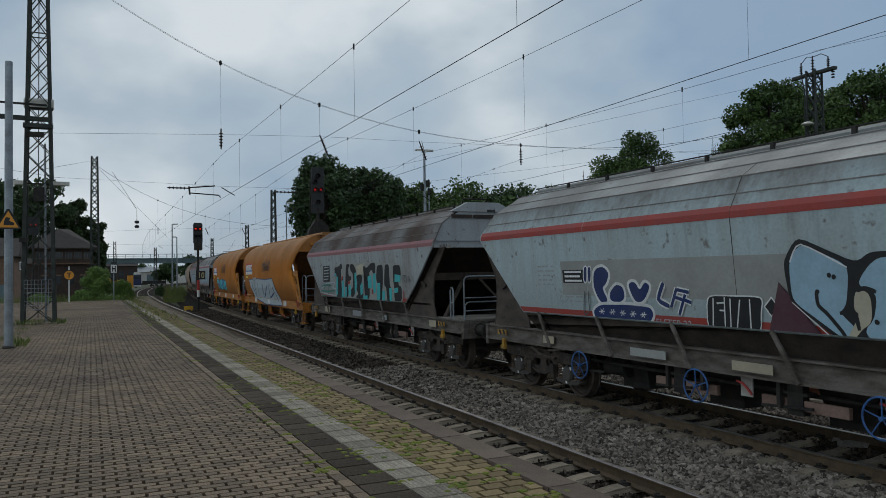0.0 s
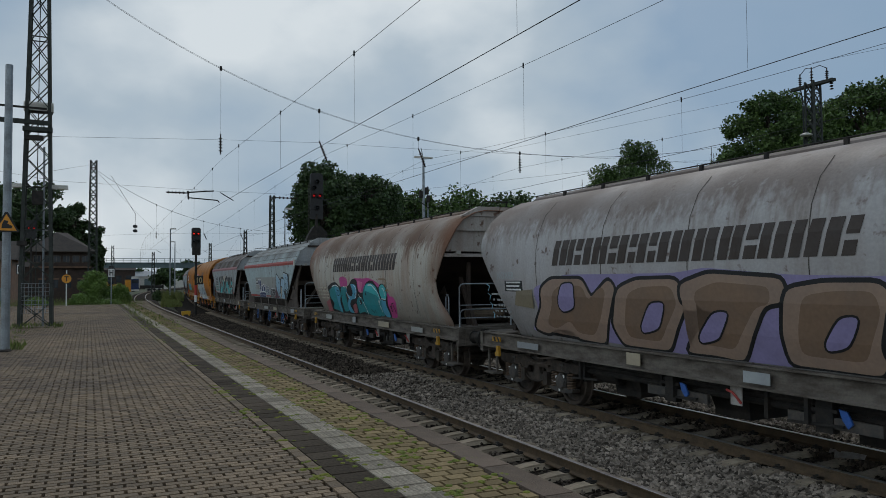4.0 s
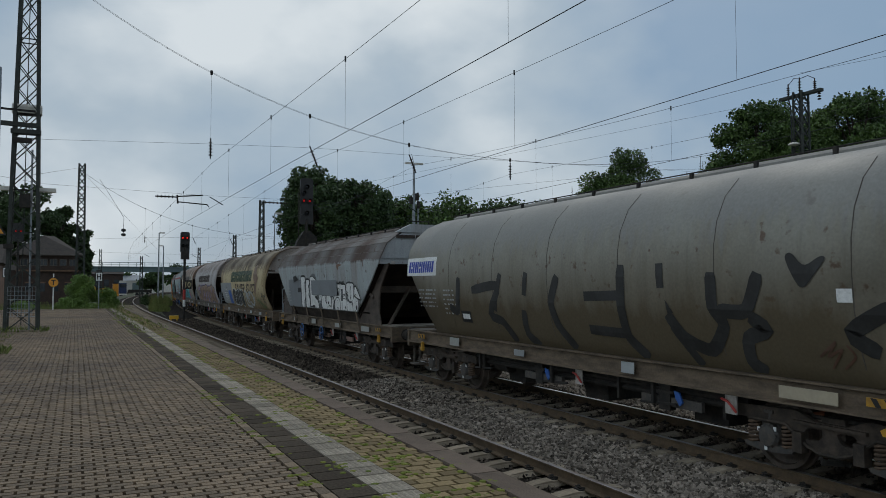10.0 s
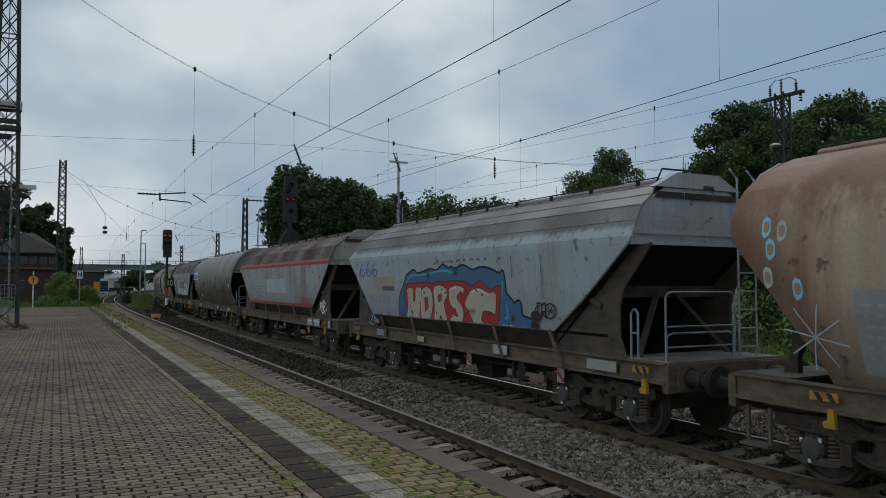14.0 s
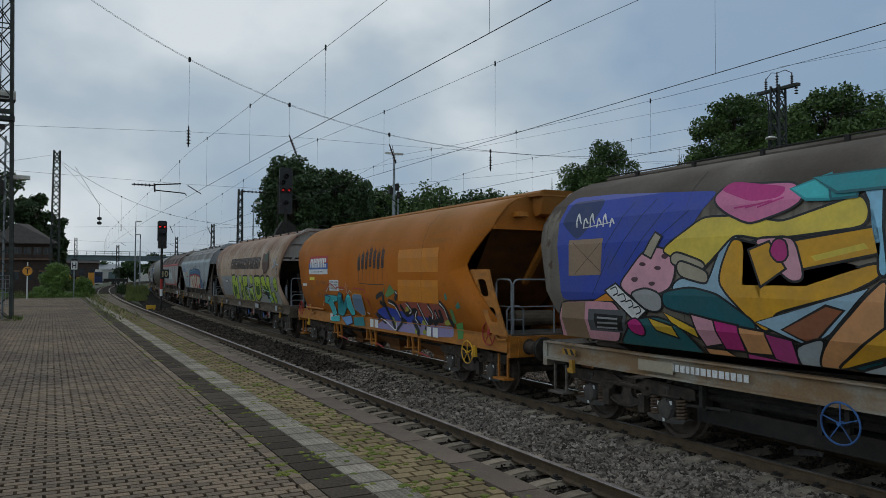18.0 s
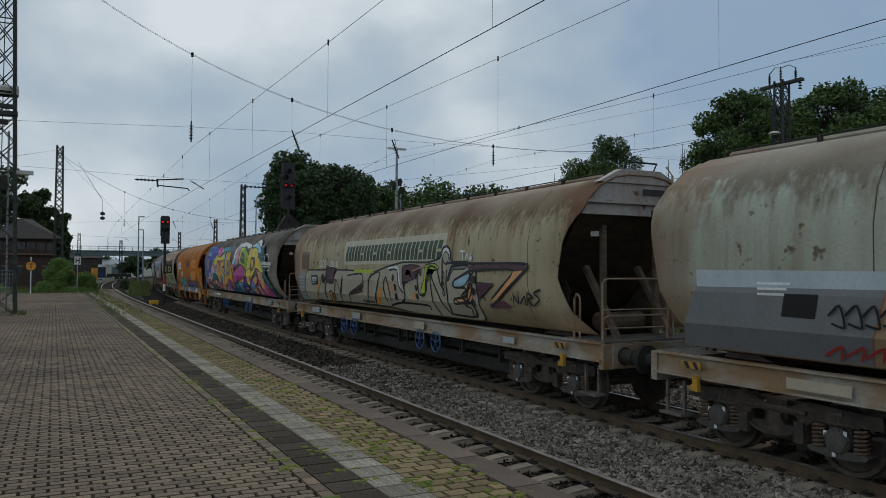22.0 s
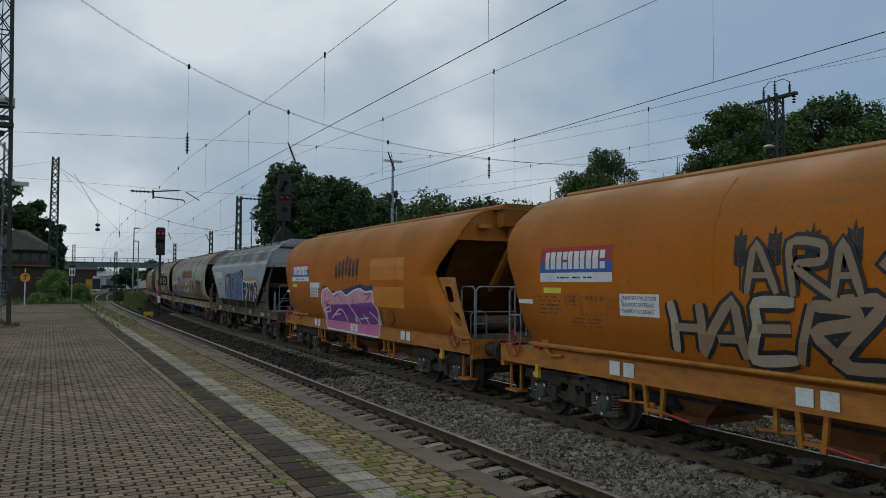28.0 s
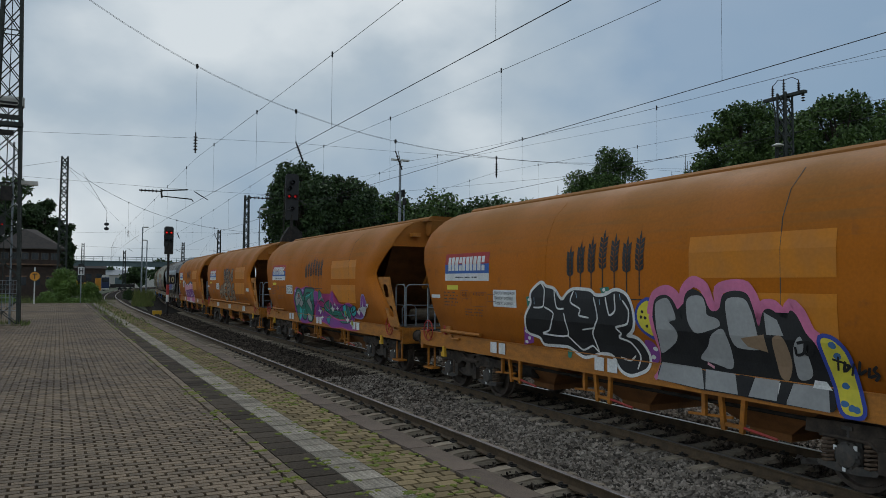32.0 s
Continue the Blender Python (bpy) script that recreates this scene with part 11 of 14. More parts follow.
art.field([(4.1, 2.0), (3.76, 2.03), (3.58, 1.81), (3.49, 2.02), (3.23, 2.02), (3.24, 1.76), (3.16, 1.59), (3.46, 1.6), (3.45, 1.77), (3.64, 1.83), (3.87, 1.73), (4.06, 1.9)], "moss")
art.spot(8.36, 2.26, 0.29, 0.18, "lime", "black")
art.spot(6.12, 2.26, 0.31, 0.20, "lime", "black")
art.spot(2.1, 2.09, 0.29, 0.28, "lime", "black")
art.spot(2.63, 1.57, 0.27, 0.22, "lime", "black")
art.line([(2.22, 2.16), (2.18, 2.09)], 0.045, "black")
art.line([(1.97, 2.16), (1.95, 2.09)], 0.045, "black")
art.line([(2.37, 1.96), (2.24, 1.89), (2.01, 1.98)], 0.045, "black")
art.line([(5.09, 2.17), (5.52, 1.82), (5.38, 1.59)], 0.045, "black")
art.line([(7.43, 2.27), (7.25, 2.08)], 0.045, "black")
art.line([(4.57, 1.74), (3.88, 1.65)], 0.045, "black")
art.spot(6.58, 2.01, 0.07, 0.03, "black")
art.spot(5.38, 1.99, 0.06, 0.03, "black")
art.spot(8.32, 1.71, 0.08, 0.04, "black")
art.spot(2.5, 1.59, 0.05, 0.03, "black")
art.spot(2.97, 1.99, 0.05, 0.03, "black")
art.spot(4.46, 1.91, 0.06, 0.03, "black")
art.spot(7.11, 2.0, 0.07, 0.04, "black")
art.spot(7.67, 1.26, 0.07, 0.03, "black")
art.spot(3.04, 1.56, 0.05, 0.03, "black")
art.spot(2.74, 2.01, 0.04, 0.02, "black")
art.spot(6.54, 1.57, 0.07, 0.04, "black")
art.spot(3.73, 1.5, 0.06, 0.03, "black")
art.spot(2.24, 2.1, 0.05, 0.03, "black")
art.spot(4.34, 1.61, 0.06, 0.03, "black")
art.spot(4.61, 1.99, 0.06, 0.03, "black")
art.spot(4.78, 2.05, 0.06, 0.03, "black")
art.spot(2.47, 1.54, 0.05, 0.02, "black")
art.spot(4.4, 1.9, 0.06, 0.03, "black")
art.spot(2.32, 1.76, 0.04, 0.03, "black")
art.spot(2.77, 1.54, 0.06, 0.03, "black")
art.spot(4.74, 1.8, 0.05, 0.03, "black")
art.spot(4.14, 1.8, 0.06, 0.03, "black")
art.spot(7.37, 1.82, 0.07, 0.03, "black")
art.spot(2.59, 2.12, 0.04, 0.02, "black")
art.spot(8.97, 1.48, 0.08, 0.04, "black")
art.spot(6.63, 1.64, 0.07, 0.03, "black")
art.line([(7.25, 1.9), (6.32, 1.8), (6.2, 1.56)], 0.035, "sky")
art.line([(3.43, 1.61), (2.95, 1.53), (3.52, 1.39)], 0.035, "sky")
art.line([(3.08, 1.68), (3.66, 1.39)], 0.035, "sky")
art.line([(4.19, 1.86), (3.21, 1.78)], 0.035, "sky")
art.line([(6.83, 1.66), (7.43, 1.39)], 0.035, "sky")
art.line([(1.92, 2.92), (2.31, 3.1)], 0.05, "ice")
art.line([(1.92, 2.92), (1.42, 2.86)], 0.05, "ice")
art.line([(1.92, 2.92), (1.84, 3.21)], 0.05, "ice")
art.line([(1.92, 2.92), (2.48, 2.68)], 0.05, "ice")
art.line([(1.92, 2.92), (1.76, 2.48)], 0.05, "ice")
art.line([(2.03, 3.05), (2.0, 2.75)], 0.05, "ice")
art.field([(4.04, 2.94), (4.07, 3.38), (3.49, 3.3), (3.38, 3.52), (3.01, 3.13), (2.87, 2.81), (3.34, 2.56), (3.74, 2.5), (3.86, 2.67)], "cocoa")
art.field([(3.8, 3.26), (3.49, 3.29), (3.38, 3.48), (3.13, 3.29), (3.29, 3.0), (3.57, 3.04)], "forest")

w = W["D"]
art = Art(w)
art.field([(11.69, 2.7), (9.44, 2.68), (9.61, 1.53), (11.8, 1.51)], "slate")
art.field([(10.35, 2.37), (9.85, 2.37), (9.88, 2.19), (10.38, 2.19)], "black")
art.field([(9.77, 2.79), (9.2, 2.78), (9.26, 2.59), (9.44, 2.55), (9.48, 2.27), (9.29, 2.23), (9.36, 1.97), (9.54, 1.9), (9.59, 1.58), (9.92, 1.64)], "white", "black", 0.07)
art.field([(9.09, 2.67), (8.66, 2.66), (8.68, 2.52), (8.88, 2.45), (8.76, 2.27), (8.92, 2.13), (8.77, 1.92), (8.85, 1.62), (9.32, 1.63)], "white", "black", 0.07)
art.field([(5.3, 3.15), (5.05, 3.18), (4.58, 3.14), (5.06, 3.09), (5.03, 2.99), (5.2, 2.99)], "rusty")
art.field([(8.36, 2.84), (8.16, 2.91), (7.87, 2.88), (7.73, 2.75), (7.6, 2.46), (7.6, 1.94), (7.69, 1.55), (8.13, 1.57), (8.62, 1.66)], "ash")
art.field([(8.52, 2.76), (8.18, 2.79), (7.88, 2.68), (7.77, 2.56), (7.8, 2.23), (8.06, 2.07), (7.92, 1.96), (7.66, 1.85), (7.65, 1.55), (7.96, 1.66), (8.21, 1.59), (8.47, 1.72), (8.7, 1.67)], "white", "black", 0.05)
art.field([(8.44, 1.72), (8.19, 1.75), (8.06, 1.63), (8.29, 1.58), (8.48, 1.64)], "black")
art.field([(8.08, 2.05), (7.82, 2.08), (7.69, 1.94), (7.85, 1.93)], "black")
art.field([(7.6, 1.76), (7.41, 1.83), (7.23, 1.78), (7.31, 1.54), (7.62, 1.55)], "ash")
art.field([(7.4, 2.21), (7.15, 2.15), (7.27, 1.91), (7.62, 1.91)], "white", "black", 0.03)
art.field([(7.15, 2.09), (6.13, 2.09), (6.08, 1.71), (6.17, 1.61), (6.49, 1.62), (7.29, 1.54)], "white", "black", 0.04)
art.line([(6.73, 2.09), (6.75, 1.89), (6.7, 1.83), (6.62, 1.9), (6.58, 2.1)], 0.045, "black")
art.field([(6.01, 2.1), (5.77, 1.97), (6.07, 1.54), (6.18, 1.64), (6.08, 1.75)], "white", "black", 0.04)
art.field([(7.02, 1.53), (6.49, 1.61), (6.2, 1.61), (6.13, 1.53)], "maroon", "ash", 0.01)
art.field([(6.01, 1.63), (5.76, 1.77), (5.73, 1.53), (6.04, 1.53)], "ash")
art.field([(5.73, 2.09), (5.31, 2.11), (5.16, 2.11), (5.2, 2.34), (5.28, 2.34), (5.26, 2.52), (4.99, 2.5), (4.99, 2.57), (4.86, 2.55), (4.86, 2.5), (4.43, 2.49), (4.45, 2.29), (4.49, 2.0), (4.4, 1.99), (4.45, 1.54), (5.09, 1.54), (5.73, 1.53), (5.74, 1.77), (5.64, 1.92), (5.73, 1.97)], "white", "black", 0.04)
art.field([(5.1, 1.8), (5.16, 1.67), (5.27, 1.57), (5.42, 1.53), (5.58, 1.55), (5.69, 1.64), (5.72, 1.77), (5.66, 1.91), (5.53, 2.01), (5.37, 2.05), (5.22, 2.02), (5.13, 1.93)], "white", "black", 0.03)
art.line([(5.22, 2.09), (5.21, 2.33), (5.08, 2.34), (5.15, 2.1)], 0.035, "black")
art.field([(4.93, 2.34), (4.74, 2.34), (4.79, 1.95), (4.99, 1.95)], "black")
art.field([(4.89, 2.28), (4.8, 2.29), (4.84, 1.98), (4.92, 1.99)], "slate")
art.line([(4.74, 2.16), (4.51, 2.17)], 0.035, "black")
art.line([(4.76, 2.11), (4.51, 2.12)], 0.035, "black")
art.line([(4.78, 2.04), (4.49, 2.01)], 0.03, "black")
art.line([(4.89, 1.93), (4.94, 1.56)], 0.03, "black")
art.line([(4.43, 2.49), (4.48, 2.0)], 0.03, "black")
art.field([(4.21, 2.53), (4.12, 2.59), (3.95, 2.6), (3.86, 2.53)], "ash")
art.field([(4.31, 2.53), (3.66, 2.52), (3.63, 2.46), (3.67, 2.22), (3.83, 1.82), (4.25, 1.99), (4.19, 2.14), (4.4, 2.2)], "white", "black", 0.05)
art.field([(3.94, 2.46), (3.89, 2.4), (3.9, 2.18), (3.97, 1.97), (4.02, 2.04), (4.02, 2.32)], "black")
art.field([(3.94, 2.4), (3.92, 2.35), (3.94, 2.14), (3.97, 2.07), (4.0, 2.14), (3.98, 2.33)], "white")
art.line([(4.37, 2.28), (4.23, 2.22)], 0.04, "black")
art.line([(4.4, 2.23), (4.25, 2.16)], 0.04, "black")
art.line([(4.28, 2.03), (4.13, 1.93), (3.92, 1.93), (3.83, 1.84)], 0.05, "black")
art.field([(4.39, 1.96), (4.13, 1.91), (3.84, 1.82), (3.83, 1.63), (3.8, 1.52), (4.4, 1.55)], "white")
art.line([(4.39, 1.98), (4.43, 1.55)], 0.04, "black")
art.line([(3.84, 1.82), (3.8, 1.94), (3.69, 2.07)], 0.04, "black")
art.line([(4.4, 1.57), (4.25, 1.52)], 0.04, "black")
art.field([(3.29, 1.9), (3.03, 1.91), (2.91, 1.89), (3.19, 1.67), (3.32, 1.55), (3.33, 1.7)], "ash")
art.field([(3.29, 1.84), (3.34, 1.7), (3.45, 1.58), (3.58, 1.53), (3.72, 1.56), (3.82, 1.66), (3.84, 1.81), (3.78, 1.96), (3.67, 2.08), (3.53, 2.12), (3.4, 2.09), (3.31, 1.99)], "white", "black", 0.03)
art.field([(3.61, 2.17), (3.5, 2.41), (3.41, 2.42), (3.03, 2.02), (3.42, 2.09)], "white", "black", 0.05)
art.field([(3.57, 1.54), (3.56, 1.6), (3.47, 1.63), (3.39, 1.6), (3.39, 1.55)], "black")
art.field([(4.79, 2.52), (4.76, 2.58), (4.68, 2.61), (4.61, 2.58), (4.6, 2.51)], "black")
art.line([(5.29, 2.52), (5.0, 2.52), (4.99, 2.57), (4.87, 2.55), (4.85, 2.51), (4.43, 2.5)], 0.05, "black")
art.field([(6.33, 1.85), (6.36, 1.81), (6.41, 1.79), (6.46, 1.81), (6.48, 1.85), (6.45, 1.89), (6.39, 1.91), (6.35, 1.89)], "black")
art.field([(6.27, 1.76), (6.29, 1.74), (6.32, 1.72), (6.36, 1.73), (6.37, 1.76), (6.35, 1.78), (6.31, 1.8), (6.28, 1.79)], "black")
art.field([(6.44, 1.71), (6.46, 1.69), (6.49, 1.68), (6.51, 1.68), (6.52, 1.71), (6.5, 1.73), (6.48, 1.74), (6.45, 1.73)], "black")
art.field([(6.16, 1.74), (6.17, 1.72), (6.21, 1.7), (6.23, 1.71), (6.24, 1.73), (6.23, 1.76), (6.2, 1.77), (6.17, 1.76)], "black")
art.field([(7.12, 1.67), (7.15, 1.64), (7.19, 1.62), (7.23, 1.63), (7.25, 1.66), (7.22, 1.7), (7.18, 1.71), (7.14, 1.7)], "black")
art.field([(7.17, 1.76), (7.18, 1.74), (7.21, 1.74), (7.24, 1.74), (7.24, 1.76), (7.23, 1.77), (7.2, 1.78), (7.18, 1.78)], "black")
art.field([(5.95, 1.86), (5.97, 1.84), (5.99, 1.83), (6.02, 1.84), (6.02, 1.86), (6.01, 1.88), (5.99, 1.89), (5.96, 1.88)], "black")
art.field([(5.88, 1.99), (5.89, 1.97), (5.93, 1.95), (5.96, 1.96), (5.97, 1.99), (5.96, 2.01), (5.92, 2.03), (5.89, 2.02)], "black")
art.field([(5.64, 1.68), (5.66, 1.66), (5.69, 1.64), (5.71, 1.65), (5.72, 1.67), (5.71, 1.69), (5.68, 1.71), (5.65, 1.7)], "black")
art.field([(5.55, 1.58), (5.57, 1.54), (5.61, 1.53), (5.66, 1.54), (5.67, 1.57), (5.66, 1.61), (5.61, 1.62), (5.57, 1.61)], "black")
art.field([(4.49, 1.74), (4.51, 1.71), (4.55, 1.69), (4.59, 1.7), (4.6, 1.74), (4.58, 1.77), (4.54, 1.79), (4.51, 1.77)], "black")
art.field([(4.57, 1.6), (4.59, 1.55), (4.65, 1.52), (4.71, 1.54), (4.74, 1.59), (4.71, 1.64), (4.65, 1.67), (4.59, 1.65)], "black")
art.field([(5.31, 1.94), (5.32, 1.93), (5.33, 1.93), (5.35, 1.93), (5.35, 1.94), (5.35, 1.95), (5.33, 1.96), (5.31, 1.95)], "black")
art.field([(5.27, 1.88), (5.28, 1.87), (5.29, 1.87), (5.3, 1.87), (5.3, 1.88), (5.3, 1.89), (5.28, 1.89), (5.27, 1.89)], "black")
art.field([(4.5, 2.57), (4.51, 2.55), (4.55, 2.53), (4.58, 2.55), (4.59, 2.58), (4.57, 2.61), (4.54, 2.62), (4.51, 2.6)], "black")
art.field([(5.36, 2.76), (5.37, 2.74), (5.39, 2.74), (5.41, 2.74), (5.41, 2.76), (5.41, 2.78), (5.38, 2.78), (5.36, 2.77)], "black")
art.field([(3.39, 1.77), (3.42, 1.71), (3.48, 1.68), (3.53, 1.7), (3.55, 1.75), (3.52, 1.81), (3.46, 1.84), (3.41, 1.82)], "black")
art.field([(3.57, 1.66), (3.59, 1.63), (3.61, 1.62), (3.64, 1.63), (3.65, 1.65), (3.63, 1.68), (3.61, 1.69), (3.58, 1.69)], "black")
art.field([(3.39, 1.96), (3.39, 1.95), (3.4, 1.94), (3.41, 1.94), (3.42, 1.95), (3.41, 1.96), (3.4, 1.97), (3.39, 1.97)], "black")
art.field([(3.44, 2.17), (3.44, 2.16), (3.46, 2.16), (3.47, 2.16), (3.48, 2.17), (3.47, 2.19), (3.46, 2.19), (3.44, 2.19)], "black")
art.field([(3.41, 2.16), (3.41, 2.15), (3.42, 2.15), (3.43, 2.15), (3.44, 2.16), (3.43, 2.17), (3.42, 2.17), (3.41, 2.17)], "black")
art.field([(7.27, 2.05), (7.28, 2.03), (7.31, 2.02), (7.34, 2.03), (7.35, 2.05), (7.34, 2.07), (7.31, 2.08), (7.28, 2.07)], "black")
art.field([(7.34, 2.0), (7.35, 1.99), (7.38, 1.98), (7.4, 1.99), (7.4, 2.0), (7.39, 2.02), (7.37, 2.02), (7.35, 2.02)], "black")
art.field([(8.32, 2.65), (5.26, 2.65), (5.32, 2.11), (8.38, 2.1)], "slate")
letters(w, "20", 5.43, 5.24, 1.55, 1.73, "black", art.up(), 0, along=0.0)
art.line([(7.69, 3.03), (7.24, 3.04)], 0.06, "faded")
art.line([(5.79, 2.91), (5.74, 2.83)], 0.06, "faded")
art.line([(4.93, 2.91), (4.93, 2.76)], 0.06, "faded")
art.field([(10.84, 2.81), (10.45, 2.86), (10.11, 2.68), (10.81, 2.57)], "black")

w = W["B"]
art = Art(w)
art.field([(10.57, 2.75), (7.29, 2.83), (5.13, 2.75), (4.06, 2.69), (4.22, 1.64), (6.85, 1.59), (10.84, 1.6)], "faded")
art.field([(8.08, 2.7), (7.3, 2.79), (7.41, 2.43), (8.03, 2.42)], "cream")
art.field([(10.54, 2.68), (9.88, 2.73), (9.85, 2.81), (9.61, 2.81), (9.6, 2.65), (9.8, 2.6), (9.95, 1.62), (10.26, 1.58), (10.58, 1.62), (10.32, 2.47), (10.55, 2.45)], "black")
art.field([(9.14, 2.78), (8.78, 2.79), (8.75, 2.71), (8.95, 2.64), (8.98, 2.37), (8.69, 2.37), (8.73, 2.23), (9.09, 2.21), (9.19, 1.71), (9.46, 1.61), (9.62, 1.7), (9.36, 2.28)], "black")
art.field([(8.7, 2.77), (8.38, 2.79), (8.12, 2.59), (8.2, 2.15), (8.57, 1.7), (8.93, 1.64), (8.89, 1.92), (8.58, 2.01), (8.49, 2.46), (8.75, 2.55)], "black")
art.field([(8.19, 2.37), (7.76, 2.44), (7.54, 2.37), (7.74, 2.06), (7.55, 2.0), (7.67, 1.61), (8.43, 1.6), (8.33, 1.73), (8.1, 1.77), (8.31, 1.97), (8.09, 2.15)], "black")
art.field([(7.39, 2.69), (7.23, 2.69), (7.1, 2.62), (6.6, 2.78), (6.21, 2.79), (6.27, 2.45), (6.51, 2.43), (6.57, 2.57), (6.83, 2.52), (7.03, 1.69), (7.31, 1.6), (7.56, 1.63), (7.18, 2.37), (7.41, 2.45)], "black")
art.field([(6.1, 2.69), (5.58, 2.72), (5.66, 2.28), (5.99, 1.55), (6.32, 1.58), (6.13, 2.12), (6.28, 2.24)], "black")
art.field([(5.4, 2.72), (5.05, 2.71), (5.15, 2.05), (4.96, 1.97), (5.14, 1.59), (5.49, 1.57), (5.46, 2.03), (5.63, 2.08)], "black")
art.field([(4.76, 2.68), (4.18, 2.68), (4.19, 2.36), (4.4, 2.32), (4.46, 2.09), (4.22, 2.07), (4.3, 1.66), (4.89, 1.6), (4.8, 2.09), (4.84, 2.24)], "black")
art.field([(9.71, 2.32), (9.52, 2.35), (9.7, 1.63), (10.01, 1.6)], "turquoise")
art.field([(10.39, 2.35), (10.2, 2.35), (10.42, 1.7), (10.61, 1.72)], "turquoise")
art.field([(9.08, 2.05), (8.84, 2.08), (8.9, 1.72), (9.19, 1.71)], "turquoise")
art.field([(8.32, 2.46), (8.14, 2.5), (8.19, 2.01), (8.5, 1.74)], "turquoise")
art.field([(7.85, 2.06), (7.59, 2.19), (7.61, 1.81), (7.9, 1.74)], "turquoise")
art.field([(7.03, 2.36), (6.67, 2.4), (6.73, 2.01), (7.09, 1.98)], "turquoise")
art.field([(7.63, 1.74), (7.21, 1.75), (7.25, 1.63), (7.67, 1.62)], "turquoise")
art.field([(6.51, 2.45), (6.27, 2.45), (6.39, 1.87), (6.64, 1.82)], "turquoise")
art.field([(6.21, 2.16), (5.93, 2.16), (6.08, 1.63), (6.37, 1.61)], "turquoise")
art.field([(5.81, 1.92), (5.58, 1.92), (5.67, 1.6), (5.9, 1.6)], "turquoise")
art.field([(5.21, 2.01), (4.99, 2.01), (5.06, 1.62), (5.27, 1.61)], "turquoise")
art.field([(4.66, 2.42), (4.22, 2.39), (4.27, 2.21), (4.73, 2.19)], "turquoise")
art.field([(4.82, 2.01), (4.48, 2.04), (4.52, 1.9), (4.82, 1.87)], "turquoise")
art.field([(10.54, 2.49), (10.35, 2.49), (10.38, 2.37), (10.58, 2.37)], "turquoise")
art.field([(9.46, 2.0), (9.28, 2.0), (9.39, 1.65), (9.57, 1.67)], "turquoise")
art.field([(9.76, 2.37), (9.57, 2.37), (9.62, 2.22), (9.81, 2.22)], "red")
art.field([(9.1, 2.19), (8.86, 2.21), (8.89, 2.12), (9.13, 2.1)], "red")
art.field([(6.75, 1.95), (6.61, 1.95), (6.65, 1.82), (6.79, 1.81)], "red")
art.field([(4.1, 1.95), (4.04, 1.95), (4.1, 1.72), (4.16, 1.72)], "red")
art.line([(12.4, 1.91), (11.69, 2.1), (10.66, 2.14), (10.98, 1.96), (10.54, 1.93)], 0.05, "pale")
art.line([(12.38, 1.75), (11.48, 1.7), (10.62, 1.68)], 0.05, "pale")
art.line([(12.08, 1.99), (12.06, 1.65)], 0.05, "pale")
art.line([(12.37, 1.99), (11.84, 2.05), (11.09, 2.04)], 0.05, "jade")
art.line([(12.5, 1.82), (11.65, 1.82), (10.69, 1.85)], 0.05, "jade")
art.line([(12.41, 1.66), (11.65, 1.62)], 0.05, "jade")
art.line([(11.34, 2.1), (11.64, 1.66)], 0.05, "jade")
art.line([(11.91, 2.05), (12.28, 1.65)], 0.05, "jade")
art.field([(11.91, 2.75), (11.1, 2.76), (11.28, 2.18), (12.09, 2.15)], "black")
art.field([(11.81, 2.71), (11.19, 2.72), (11.2, 2.69), (11.83, 2.67)], "pale")
art.field([(11.85, 2.6), (11.22, 2.62), (11.24, 2.58), (11.87, 2.56)], "pale")
art.field([(11.89, 2.49), (11.26, 2.51), (11.28, 2.47), (11.91, 2.45)], "pale")
art.field([(11.93, 2.38), (11.3, 2.4), (11.31, 2.36), (11.95, 2.34)], "pale")
art.field([(11.97, 2.27), (11.34, 2.29), (11.35, 2.26), (11.99, 2.23)], "pale")
art.line([(3.98, 2.39), (4.07, 2.19)], 0.03, "ash")
art.line([(3.98, 2.37), (3.82, 2.39), (3.97, 2.28), (3.86, 2.17)], 0.03, "ash")
art.line([(3.7, 2.4), (3.8, 2.18)], 0.03, "ash")
art.line([(3.6, 2.36), (3.69, 2.17)], 0.03, "ash")
art.line([(3.47, 2.42), (3.59, 2.17)], 0.03, "ash")
art.line([(3.4, 2.39), (3.37, 2.36)], 0.03, "ash")

w = W["Y2"]
art = Art(w)
art.field([(12.09, 2.2), (9.91, 2.24), (7.83, 2.21), (5.94, 2.25), (5.53, 1.59), (4.46, 1.04), (8.07, 0.97), (11.23, 1.26)], "pale", "navy", 0.05)
art.line([(11.37, 2.09), (10.67, 1.33), (10.53, 2.04)], 0.09, "navy")
art.line([(9.7, 2.05), (9.85, 1.18)], 0.09, "navy")
art.line([(8.39, 2.06), (8.55, 1.32), (7.2, 1.96)], 0.09, "navy")
art.line([(6.68, 2.07), (7.09, 1.35), (5.98, 1.58)], 0.09, "navy")
art.line([(6.07, 1.87), (5.29, 1.2)], 0.09, "navy")
art.line([(10.91, 1.82), (10.66, 1.38)], 0.06, "sky")
art.line([(9.0, 1.84), (8.55, 1.32)], 0.06, "sky")
art.line([(7.75, 1.65), (7.33, 1.14)], 0.06, "sky")

